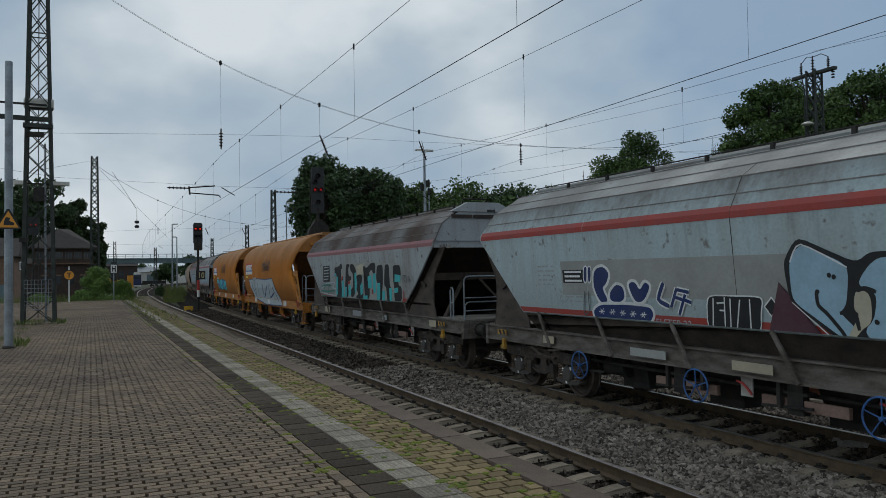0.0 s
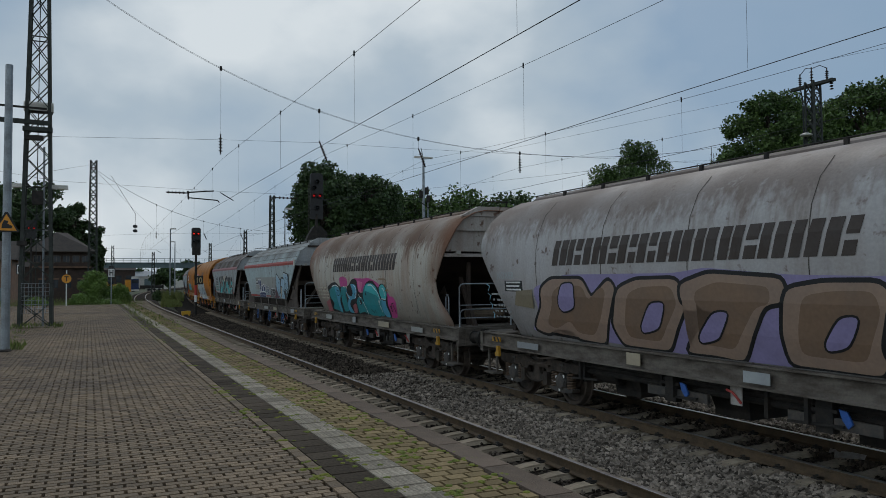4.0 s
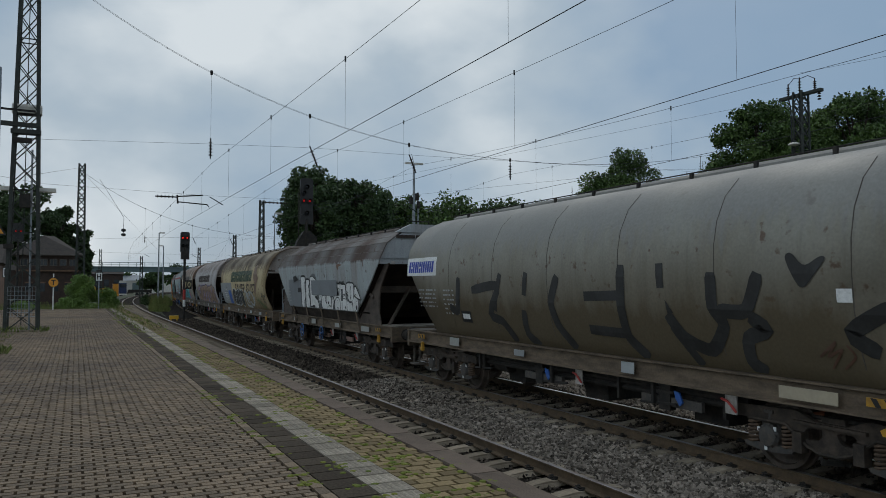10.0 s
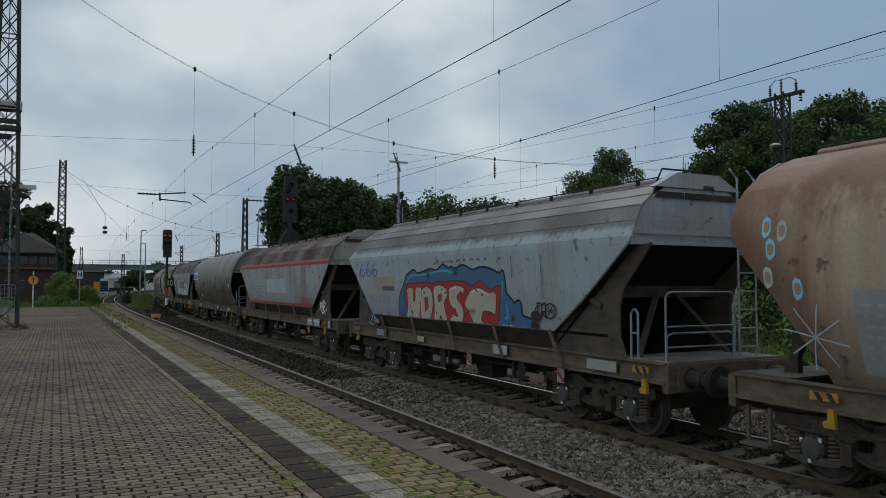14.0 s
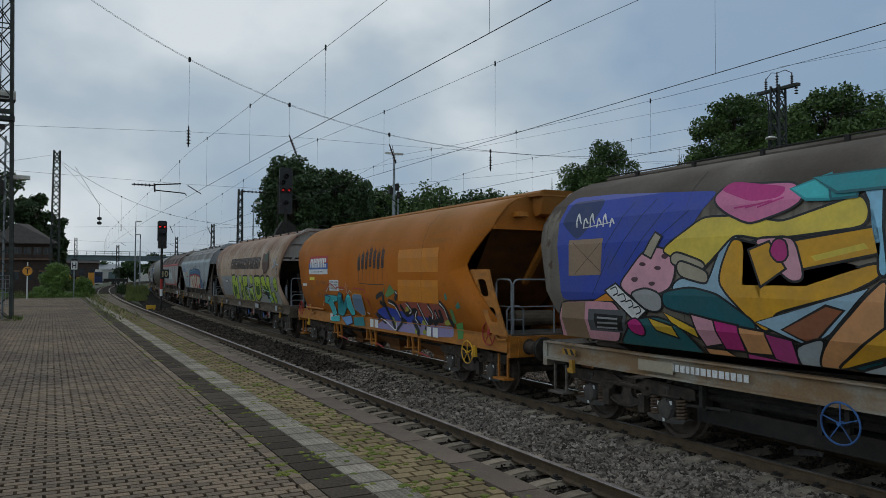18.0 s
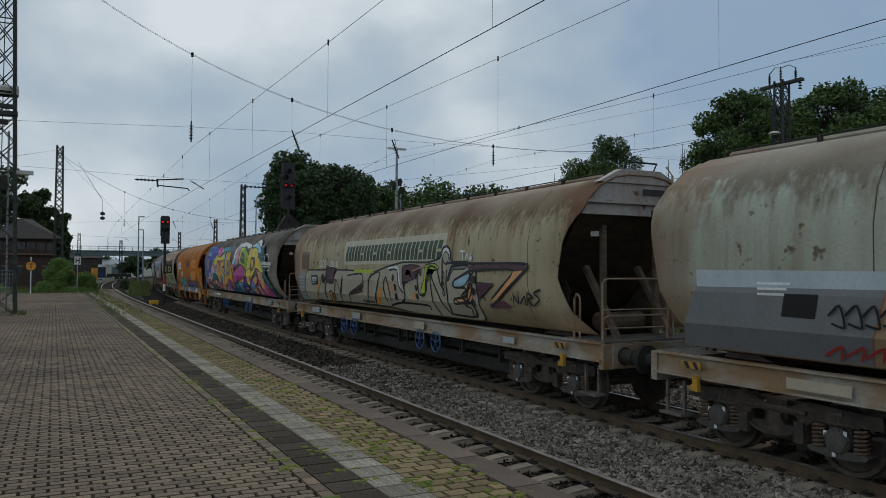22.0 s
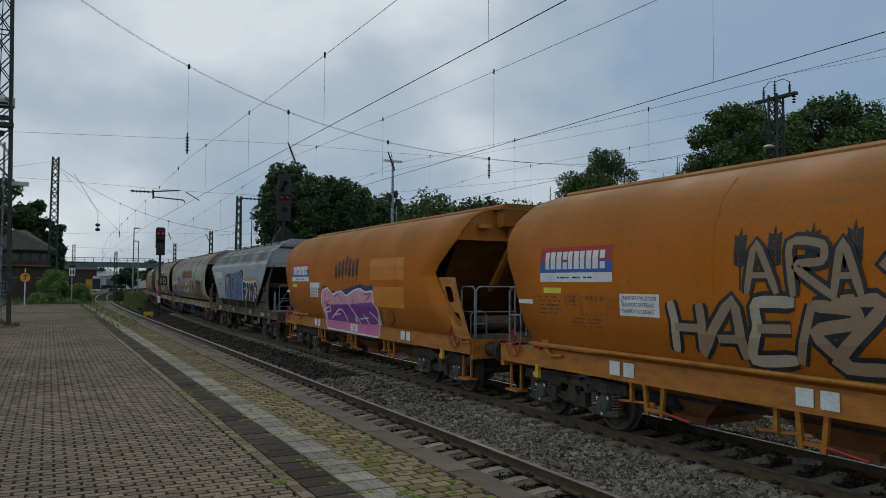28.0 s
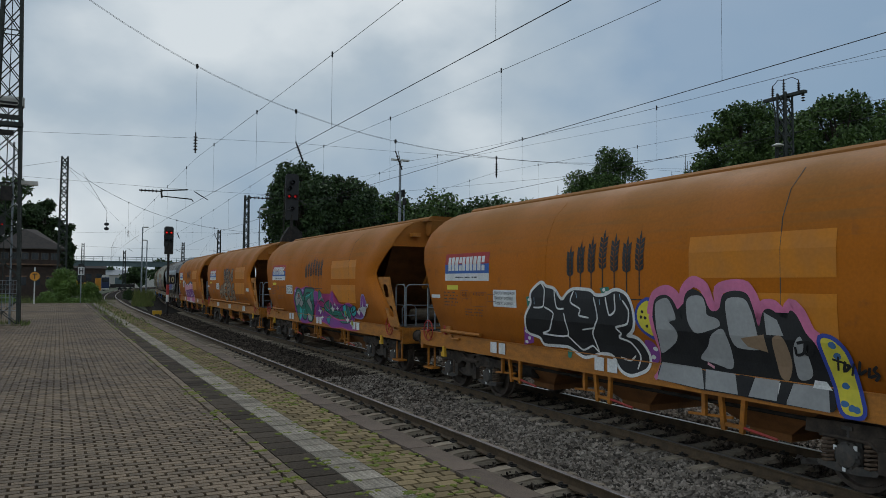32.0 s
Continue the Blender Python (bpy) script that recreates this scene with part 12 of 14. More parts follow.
w = W["G"]
art = Art(w)
art.line([(8.6, 2.91), (8.33, 3.03), (8.37, 2.92)], 0.03, "ash")
art.line([(8.17, 2.94), (8.11, 2.99), (8.05, 2.94), (7.97, 3.0)], 0.03, "ash")
art.line([(7.82, 2.95), (7.73, 3.0), (7.66, 2.94), (7.57, 3.01)], 0.03, "ash")
art.line([(7.44, 2.95), (7.35, 3.0), (7.28, 2.95)], 0.03, "ash")
art.line([(7.15, 2.95), (7.06, 3.01), (7.02, 2.94)], 0.03, "ash")
art.line([(6.81, 2.96), (6.71, 3.01), (6.67, 2.95)], 0.03, "ash")
art.line([(6.55, 2.96), (6.45, 3.01), (6.39, 2.94)], 0.03, "ash")
art.line([(6.24, 2.96), (6.16, 3.01), (6.13, 2.94)], 0.03, "ash")
art.line([(5.72, 2.89), (5.65, 2.98), (5.54, 2.98)], 0.03, "ash")
art.field([(10.78, 1.53), (10.77, 1.96), (10.64, 2.2), (10.35, 2.44), (10.18, 2.67), (9.67, 2.82), (9.53, 2.69), (9.06, 2.76), (8.74, 2.81), (8.44, 2.75), (8.1, 2.92), (7.87, 2.79), (7.68, 2.84), (7.49, 2.78), (7.29, 2.86), (7.03, 2.85), (6.83, 2.77), (6.67, 2.74), (6.44, 2.8), (6.2, 2.8), (5.95, 2.75), (5.64, 2.65), (5.52, 2.74), (5.48, 2.59), (5.48, 2.29), (5.37, 2.21), (5.24, 2.13), (5.2, 2.05), (5.04, 2.14), (4.95, 2.08), (4.97, 1.86), (4.83, 1.81), (4.59, 1.79), (4.56, 1.57), (4.63, 1.49), (5.13, 1.5), (6.01, 1.5), (8.15, 1.5)], "denim", "black", 0.045)
art.line([(10.37, 2.29), (9.95, 2.66), (9.12, 2.69), (8.16, 2.77), (7.54, 2.71)], 0.05, "sky3")
art.line([(5.49, 2.06), (5.45, 1.82), (5.57, 1.77)], 0.05, "sky3")
art.line([(5.55, 2.51), (5.64, 2.18)], 0.05, "sky3")
art.field([(10.3, 2.42), (10.24, 2.45), (8.87, 2.49), (8.77, 2.44), (8.35, 2.52), (8.19, 2.48), (7.8, 2.52), (7.12, 2.51), (6.81, 2.39), (6.59, 2.51), (6.35, 2.51), (6.06, 2.31), (5.62, 2.45), (5.75, 2.05), (5.83, 1.67), (6.02, 1.66), (6.0, 1.5), (6.97, 1.52), (7.39, 1.52), (9.9, 1.5), (10.39, 2.0)], "red", "maroon", 0.03)
art.field([(10.2, 2.35), (9.81, 2.38), (9.89, 2.01), (9.73, 2.02), (9.68, 2.38), (9.29, 2.37), (9.44, 2.03), (9.65, 1.51), (9.95, 1.53), (9.75, 1.85), (9.95, 1.84), (10.09, 1.55), (10.39, 1.54), (10.16, 1.89)], "cream", "black", 0.012)
art.field([(9.29, 2.36), (8.97, 2.4), (8.76, 2.26), (8.77, 1.94), (8.99, 1.6), (9.36, 1.51), (9.5, 1.7), (9.39, 2.08)], "cream", "black", 0.012)
art.field([(9.2, 2.12), (9.01, 2.15), (9.02, 1.89), (9.21, 1.78)], "red", "maroon", 0.01)
art.field([(8.69, 2.39), (8.31, 2.44), (8.03, 2.37), (7.97, 2.22), (8.21, 2.01), (8.15, 1.81), (8.05, 1.54), (8.28, 1.55), (8.4, 1.8), (8.53, 1.51), (8.78, 1.5), (8.67, 1.95)], "cream", "black", 0.012)
art.field([(8.46, 2.2), (8.26, 2.24), (8.3, 2.08), (8.48, 2.05)], "red", "maroon", 0.01)
art.field([(7.89, 2.37), (7.5, 2.44), (7.14, 2.37), (7.23, 2.25), (7.44, 2.27), (7.57, 2.15), (7.3, 1.97), (7.26, 1.76), (7.46, 1.53), (7.96, 1.53), (7.9, 1.73), (7.52, 1.72), (7.58, 1.84), (7.91, 2.02)], "cream", "black", 0.012)
art.field([(7.2, 2.02), (6.89, 2.33), (6.48, 2.39), (6.13, 2.27), (5.82, 2.31), (5.92, 1.82), (6.12, 1.91), (6.41, 1.91), (6.56, 1.71), (6.36, 1.62), (6.46, 1.53), (6.92, 1.54), (6.74, 1.83), (6.73, 1.97), (7.07, 1.9)], "cream", "black", 0.012)
art.line([(10.13, 2.32), (10.13, 1.92), (10.31, 1.57)], 0.025, "white")
art.line([(9.26, 2.3), (9.39, 1.97), (9.34, 1.57)], 0.025, "white")
art.line([(8.63, 2.35), (8.58, 2.05), (8.71, 1.55)], 0.025, "white")
art.line([(7.82, 2.34), (7.51, 2.4)], 0.025, "white")
art.line([(7.82, 1.76), (7.51, 1.69)], 0.025, "white")
art.line([(6.86, 2.29), (6.5, 2.34), (6.14, 2.23)], 0.025, "white")
art.line([(6.75, 1.83), (6.87, 1.58)], 0.025, "white")
art.line([(6.43, 1.89), (6.56, 1.69)], 0.025, "white")
art.line([(9.9, 1.51), (10.16, 2.24)], 0.02, "black")
art.line([(8.05, 1.54), (8.14, 1.91)], 0.02, "black")
art.line([(7.26, 1.76), (7.08, 1.86)], 0.02, "black")
art.line([(5.92, 1.82), (6.06, 1.89)], 0.02, "black")
art.spot(9.93, 1.76, 0.035, 0.03, "black")
art.spot(9.18, 2.25, 0.035, 0.03, "black")
art.spot(8.58, 1.79, 0.035, 0.03, "black")
art.spot(8.06, 2.27, 0.035, 0.03, "black")
art.spot(7.65, 1.89, 0.035, 0.03, "black")
art.spot(7.31, 2.28, 0.035, 0.03, "black")
art.spot(6.62, 2.33, 0.035, 0.03, "black")
art.spot(6.38, 2.24, 0.035, 0.03, "black")
art.spot(6.13, 1.86, 0.035, 0.03, "black")
art.spot(8.21, 2.34, 0.035, 0.03, "black")
art.line([(9.03, 2.74), (8.79, 2.61)], 0.025, "black")
art.line([(9.04, 2.62), (8.78, 2.74)], 0.025, "black")
art.line([(8.89, 2.78), (8.92, 2.57)], 0.025, "black")
art.line([(7.6, 2.79), (7.41, 2.67)], 0.025, "black")
art.line([(7.62, 2.68), (7.4, 2.79)], 0.025, "black")
art.line([(7.49, 2.83), (7.52, 2.64)], 0.025, "black")
art.line([(10.7, 1.71), (10.41, 1.58)], 0.025, "black")
art.line([(10.71, 1.56), (10.39, 1.72)], 0.025, "black")
art.line([(10.54, 1.76), (10.56, 1.53)], 0.025, "black")
art.line([(5.32, 1.83), (5.19, 1.74)], 0.025, "black")
art.line([(5.33, 1.74), (5.18, 1.84)], 0.025, "black")
art.line([(5.25, 1.87), (5.27, 1.71)], 0.025, "black")
letters(w, "ROCK", 5.62, 5.19, 1.5, 1.66, "white", art.up(), 0, along=0.0)
letters(w, "2019", 5.15, 4.85, 1.48, 1.59, "soot", art.up(), 0, along=0.0)
art.line([(4.49, 1.94), (4.34, 2.09), (4.4, 1.88)], 0.03, "black")
art.line([(4.39, 2.11), (4.24, 2.1), (4.27, 1.85)], 0.03, "black")
art.line([(4.24, 2.07), (4.11, 2.12), (4.11, 1.97), (4.24, 1.96), (4.1, 1.83)], 0.03, "black")
art.line([(3.95, 2.12), (4.1, 2.06), (4.11, 1.89), (3.97, 1.84), (3.83, 1.92), (3.82, 2.06), (3.95, 2.12)], 0.03, "black")
art.line([(4.01, 2.04), (3.9, 1.91)], 0.03, "black")
art.line([(3.89, 2.05), (4.03, 1.91)], 0.03, "black")
art.line([(4.06, 1.97), (3.85, 1.99)], 0.03, "black")
art.spot(4.5, 1.68, 0.12, 0.1, "soot")
art.spot(4.47, 1.87, 0.12, 0.1, "soot")
art.spot(4.4, 1.87, 0.12, 0.1, "soot")
art.line([(4.13, 3.0), (4.16, 2.8), (4.16, 2.58), (4.22, 2.18)], 0.025, "ash")
art.line([(5.14, 3.02), (5.14, 2.81), (5.17, 2.59)], 0.025, "ash")

w = W["C3"]
art = Art(w)
art.field([(10.13, 2.17), (9.98, 2.3), (9.77, 2.25), (9.6, 2.26), (9.34, 2.13), (9.36, 1.98), (9.81, 1.39), (10.04, 1.44), (10.17, 1.64), (10.25, 1.85)], "black", "pale", 0.04)
art.field([(9.34, 2.13), (9.05, 2.21), (8.84, 2.14), (8.82, 2.0), (9.02, 1.4), (9.4, 1.42), (9.74, 1.4), (9.5, 1.73)], "black", "pale", 0.04)
art.field([(8.84, 2.14), (8.63, 2.25), (8.4, 2.2), (8.35, 2.01), (8.56, 1.91), (8.41, 1.44), (8.76, 1.37), (9.0, 1.4), (8.84, 1.9)], "black", "pale", 0.04)
art.field([(8.25, 2.22), (8.04, 2.27), (7.92, 2.16), (8.03, 1.98), (8.29, 1.9), (7.93, 1.85), (8.14, 1.41), (8.43, 1.44), (8.45, 1.73)], "black", "pale", 0.04)
art.field([(7.89, 2.03), (7.67, 2.21), (7.48, 2.24), (7.19, 2.13), (7.09, 1.8), (7.18, 1.5), (7.39, 1.34), (7.75, 1.4), (7.87, 1.63), (7.93, 1.85)], "black", "pale", 0.04)
art.line([(9.84, 2.08), (9.83, 1.89), (9.78, 1.4)], 0.025, "pale")
art.line([(9.52, 2.09), (9.66, 1.9), (9.69, 1.45)], 0.025, "pale")
art.line([(9.16, 1.92), (9.38, 1.87), (9.42, 1.73), (9.21, 1.73)], 0.025, "pale")
art.line([(8.65, 1.91), (8.62, 1.9)], 0.025, "pale")
art.line([(8.79, 2.0), (8.93, 1.51), (8.76, 1.38)], 0.025, "pale")
art.line([(8.55, 1.82), (8.39, 1.87), (8.08, 1.88), (7.96, 1.94)], 0.025, "pale")
art.line([(8.36, 1.81), (8.36, 1.5)], 0.025, "pale")
art.line([(7.49, 2.17), (7.64, 2.09), (7.63, 1.97), (7.48, 1.95)], 0.025, "pale")
art.line([(7.41, 2.09), (7.52, 1.9)], 0.025, "pale")
art.line([(7.39, 1.96), (7.47, 1.83), (7.38, 1.83)], 0.025, "pale")
art.line([(7.61, 1.88), (7.49, 1.86)], 0.025, "pale")
art.line([(6.61, 2.23), (6.44, 2.14), (6.18, 2.15)], 0.13, "pale2")
art.line([(6.6, 2.19), (6.57, 1.79), (6.58, 1.51), (6.39, 1.43), (5.82, 1.39), (5.62, 1.55), (5.64, 1.84), (5.77, 2.01), (6.08, 2.04), (6.27, 1.85), (6.2, 2.12)], 0.13, "pale2")
art.line([(5.96, 1.96), (6.14, 1.81), (6.1, 1.65), (5.94, 1.6), (5.85, 1.83), (5.96, 1.96)], 0.13, "pale2")
art.line([(5.61, 2.1), (4.83, 2.11)], 0.13, "pale2")
art.line([(5.37, 2.07), (5.33, 1.85), (5.22, 2.09)], 0.13, "pale2")
art.line([(4.87, 2.1), (4.58, 1.95), (4.54, 1.69), (4.75, 1.47), (5.11, 1.5), (5.36, 1.64), (5.34, 1.37), (5.74, 1.38)], 0.13, "pale2")
art.line([(4.22, 1.9), (4.39, 1.81), (4.37, 1.68), (4.34, 1.58)], 0.13, "pale2")
art.line([(10.12, 2.01), (10.39, 1.87), (10.49, 1.68), (10.35, 1.61), (10.45, 1.47)], 0.025, "soot")
art.line([(3.56, 1.84), (3.54, 1.68), (3.35, 1.82), (3.59, 1.71)], 0.035, "moss")
art.line([(3.35, 1.8), (3.36, 1.63), (3.14, 1.78), (3.41, 1.66)], 0.035, "moss")
art.line([(3.14, 1.75), (3.18, 1.59), (2.94, 1.73), (3.23, 1.61)], 0.035, "moss")
art.line([(2.95, 1.71), (3.0, 1.54), (2.77, 1.69), (3.05, 1.57)], 0.035, "moss")
art.line([(2.78, 1.67), (2.83, 1.5), (2.6, 1.65), (2.88, 1.53)], 0.035, "moss")
art.line([(2.61, 1.62), (2.66, 1.46), (2.44, 1.6), (2.71, 1.49)], 0.035, "moss")
art.line([(2.45, 1.58), (2.5, 1.42), (2.28, 1.56), (2.54, 1.44)], 0.035, "moss")
art.line([(2.29, 1.54), (2.34, 1.38), (2.12, 1.52), (2.38, 1.4)], 0.035, "moss")
art.line([(2.13, 1.5), (2.14, 1.34), (1.97, 1.48), (2.21, 1.37)], 0.035, "moss")
art.field([(4.09, 3.0), (3.9, 3.39), (3.46, 3.48), (3.35, 3.05), (2.86, 2.81), (3.26, 2.56), (3.72, 1.99), (3.97, 2.06), (3.68, 2.61), (4.05, 2.77)], "tan2")
art.line([(2.46, 2.1), (2.56, 1.74)], 0.05, "black")
art.line([(2.46, 2.1), (2.19, 2.03), (2.49, 1.92)], 0.05, "black")
art.line([(2.19, 2.03), (2.09, 1.76)], 0.05, "black")
art.line([(2.05, 1.97), (2.32, 1.78)], 0.05, "black")
art.line([(1.93, 1.97), (1.7, 1.98), (2.09, 1.76), (1.78, 1.62)], 0.05, "black")

w = W["E"]
art = Art(w)
art.line([(11.64, 2.64), (11.84, 1.88), (12.22, 1.96)], 0.2, "soot")
art.line([(11.04, 2.35), (9.88, 2.45), (10.32, 1.84), (9.86, 1.7), (9.49, 1.3)], 0.2, "soot")
art.line([(9.76, 2.7), (10.11, 1.93)], 0.2, "soot")
art.line([(8.77, 2.71), (8.88, 2.26)], 0.2, "soot")
art.line([(8.95, 1.97), (8.99, 1.5), (8.64, 1.28)], 0.2, "soot")
art.line([(7.71, 2.63), (7.96, 2.14), (7.84, 1.71), (7.45, 1.32)], 0.2, "soot")
art.line([(5.92, 2.79), (5.97, 2.05), (5.91, 1.62), (5.55, 1.32)], 0.2, "soot")
art.line([(5.03, 2.79), (5.02, 2.42)], 0.2, "soot")
art.line([(4.93, 2.03), (4.65, 1.7), (4.17, 1.55), (3.86, 1.91), (4.02, 2.17), (4.01, 2.64)], 0.2, "soot")
art.line([(4.86, 1.86), (4.43, 1.3)], 0.2, "soot")
art.line([(3.91, 2.12), (3.44, 2.13), (3.21, 2.62)], 0.2, "soot")
art.line([(3.41, 2.05), (3.15, 1.89), (3.47, 1.76), (3.51, 1.45), (3.3, 1.31)], 0.2, "soot")
art.line([(1.42, 2.23), (1.98, 1.91), (1.67, 1.7)], 0.2, "soot")
art.line([(6.93, 2.27), (5.87, 2.3)], 0.22, "soot")
art.line([(6.91, 1.7), (5.92, 1.68)], 0.22, "soot")
art.field([(4.94, 2.25), (4.79, 2.06), (4.91, 2.02)], "soot")
art.field([(2.81, 2.82), (2.7, 2.88), (2.52, 2.67), (2.3, 2.81), (2.2, 2.79), (2.51, 2.43), (2.61, 2.44)], "soot")
art.line([(2.45, 1.6), (2.2, 1.8), (2.34, 1.61), (2.13, 1.72), (2.32, 1.47)], 0.03, "cocoa")
art.line([(2.07, 1.77), (1.98, 1.64), (2.16, 1.48)], 0.03, "cocoa")

for art in ARTS:
    art.close()

# white data plates and yellow-black corner marks on the solebars of the grey wagons
HAZ = mat("worn hazard yellow", (0.46, 0.24, 0.02), (0.24, 0.13, 0.03), 5, 0.6)
for key, w in W.items():
    if w["kind"] == "yellow":
        continue
    L, ob = w["L"], w["ob"]
    rng = random.Random(key)
    for k in range(4 if key != "F" else 0):
        r = 2.4 + (L - 5) * (k + rng.uniform(-0.2, 0.2)) / 3.2
        ln = rng.uniform(0.3, 0.9)
        part("sill_plate", box(B(), r - L / 2, r - L / 2 + ln, 1.343, 1.35, 1.04, 1.04 + rng.uniform(0.12, 0.2)), P[rng.choice(("faded", "pale2", "sand", "panelgrey"))], ob)
    for sgn in (-1, 1):
        x = sgn * (L / 2 - 1.55)
        hz = part("tow_hook", prism(B(), [(x - 0.05, 0.80), (x + 0.09, 0.80), (x + 0.12, 0.86), (x + 0.05, 0.9), (x + 0.05, 1.02), (x - 0.03, 1.02)], "y", 1.36, 1.42), HAZ, ob, "yellow towing hook")
        bm = box(B(), x - 0.06, x + 0.30, 1.36, 1.38, 1.10, 1.2)
        hb = part("hazard_plate", bm, HAZ, ob, "yellow plate with black diagonal bars")
        for k in range(2):
            bar_bm = prism(B(), [(x - 0.04 + 0.16 * k, 1.102), (x + 0.03 + 0.16 * k, 1.102), (x + 0.09 + 0.16 * k, 1.198), (x + 0.02 + 0.16 * k, 1.198)], "y", 1.381, 1.384)
            part("hazard_bar", bar_bm, BLACK, hb)
for key, w in W.items():
    if w["kind"] == "yellow":
        for sgn in (-1, 1):
            x = sgn * (w["L"] / 2 - 1.9)
            part("tow_hook", prism(B(), [(x - 0.05, 0.74), (x + 0.09, 0.74), (x + 0.14, 0.82), (x + 0.05, 0.86), (x + 0.05, 0.98), (x - 0.03, 0.98)], "y", 1.3, 1.36), YELLOW, w["ob"], "yellow towing hook")


def tag(w, lines, width, y, colour):
    """A sprayed word on a frame plate, line by line, as one piece."""
    bm = B()
    for k, pts in enumerate(lines):
        pts = flowing(pts) if len(pts) > 2 else pts
        left, right = [], []
        for i, (r, z) in enumerate(pts):
            p, q = pts[max(i - 1, 0)], pts[min(i + 1, len(pts) - 1)]
            e = Vector((q[0] - p[0], q[1] - p[1])).normalized() * width / 2
            left.append(bm.verts.new((r - w["L"] / 2 - e.y, y + 0.0006 * k, z + e.x)))
            right.append(bm.verts.new((r - w["L"] / 2 + e.y, y + 0.0006 * k, z - e.x)))
        for i in range(len(pts) - 1):
            bm.faces.new((left[i], left[i + 1], right[i + 1], right[i]))
    part("graffiti_tag", bm, P[colour], w["ob"], "pale sprayed word on the gusset plate")["kind"] = "stuff"


w = W["F"]
tag(w, [[(2.47, 1.8), (2.41, 1.66), (2.34, 1.53)], [(2.47, 1.8), (2.34, 1.79), (2.31, 1.72), (2.42, 1.66), (2.29, 1.52)], [(2.24, 1.87), (2.26, 1.69), (2.25, 1.52)], [(2.24, 1.87), (2.17, 1.71), (2.12, 1.54)], [(2.25, 1.66), (2.16, 1.67)], [(2.05, 1.77), (2.09, 1.65), (2.14, 1.54)], [(2.1, 1.85), (2.05, 1.9), (1.99, 1.85), (2.05, 1.79), (2.1, 1.85)], [(1.87, 1.84), (1.96, 1.71), (2.08, 1.56)], [(2.08, 1.56), (1.99, 1.52), (1.91, 1.48)], [(1.91, 1.48), (1.93, 1.59)], [(2.24, 1.47), (2.12, 1.5), (2.01, 1.46)], [(2.18, 1.44), (2.08, 1.46)], [(2.5, 1.62), (2.49, 1.56)], [(1.73, 1.64), (1.79, 1.54)], [(1.84, 1.46), (1.84, 1.43)]], 0.05, 1.274, "white")
for r0, r1 in ((2.29, 3.69), (1.16, 1.39)):
    pl = part("sill_plate", box(B(), r0 - w["L"] / 2, r1 - w["L"] / 2, 1.343, 1.351, 1.0, 1.245), P["pale2"], w["ob"], "pale grey data plate")
    part("plate_line", box(B(), r0 + 0.08 - w["L"] / 2, r1 - 0.1 - w["L"] / 2, 1.352, 1.354, 1.14, 1.18), WHITE, pl)

w = W["G"]
tag(w, [[(13.02, 1.62), (12.95, 1.53), (12.83, 1.62)], [(12.83, 1.62), (12.94, 1.48), (13.06, 1.38)], [(12.76, 1.61), (12.82, 1.39)], [(12.64, 1.61), (12.71, 1.38)], [(12.8, 1.49), (12.68, 1.49)], [(12.63, 1.38), (12.59, 1.59), (12.56, 1.38)], [(12.52, 1.63), (12.57, 1.36)], [(12.54, 1.62), (12.45, 1.49), (12.55, 1.36)], [(13.14, 1.35), (12.98, 1.32), (12.8, 1.3)], [(12.97, 1.72), (12.75, 1.71), (12.54, 1.67)], [(12.51, 1.82), (12.51, 1.78)]], 0.03, 1.274, "ice")

# a web address on the mural wagon's solebar, as plain bars
w = W["J"]
rng = random.Random(31)
r = 15.57
while r > 14.11 + 0.06:
    ln = rng.uniform(0.06, 0.10)
    part("sill_lettering", box(B(), r - ln - w["L"] / 2, r - w["L"] / 2, 1.342, 1.346, 1.09, 1.19), P["white"], w["ob"])
    r -= ln + 0.025

# ---- masts, wires and signals ----
def lattice(name, label, x, y, z0, z1, w0, w1, panel, leg=0.09, brace=0.045, material=MAST, category="mast", group="lattice masts", rot=0, single=False):
    """A four-legged lattice mast, each leg and each panel's bracing a part."""
    ob = thing(name, label, category, at=pose(x, y, z0, 0, 0, rot), group=group)
    H = z1 - z0
    for i, j in ((-1, -1), (1, -1), (1, 1), (-1, 1)):
        bm = bar(B(), (i * w0 / 2, j * w0 / 2, 0), (i * w1 / 2, j * w1 / 2, H), leg, leg)
        part("leg", bm, material, ob)
    n = max(2, int(round(H / panel)))
    joined = None if single else B()
    for k in range(n):
        za, zb = H * k / n, H * (k + 1) / n
        wa, wb = w0 + (w1 - w0) * k / n, w0 + (w1 - w0) * (k + 1) / n
        for q in range(4):
            m = Matrix.Rotation(q * math.pi / 2, 4, "Z")
            ends = [((-wa / 2, wa / 2, za), (wb / 2, wb / 2, zb)), ((wa / 2, wa / 2, za), (-wb / 2, wb / 2, zb))]
            if k % 4 == 0:
                ends.append(((-wa / 2, wa / 2, za), (wa / 2, wa / 2, za)))
            for a, b in ends:
                bm = bar(B() if single else joined, m @ Vector(a), m @ Vector(b), brace, brace * 0.6)
                if single:
                    part("brace", bm, material, ob)
    if not single:
        part("bracing", joined, material, ob)["kind"] = "stuff"
    part("foot_block", box(B(), -w0 / 2 - 0.12, w0 / 2 + 0.12, -w0 / 2 - 0.12, w0 / 2 + 0.12, -0.7, 0.05), SLEEPER, ob, "weathered concrete foot")
    return ob


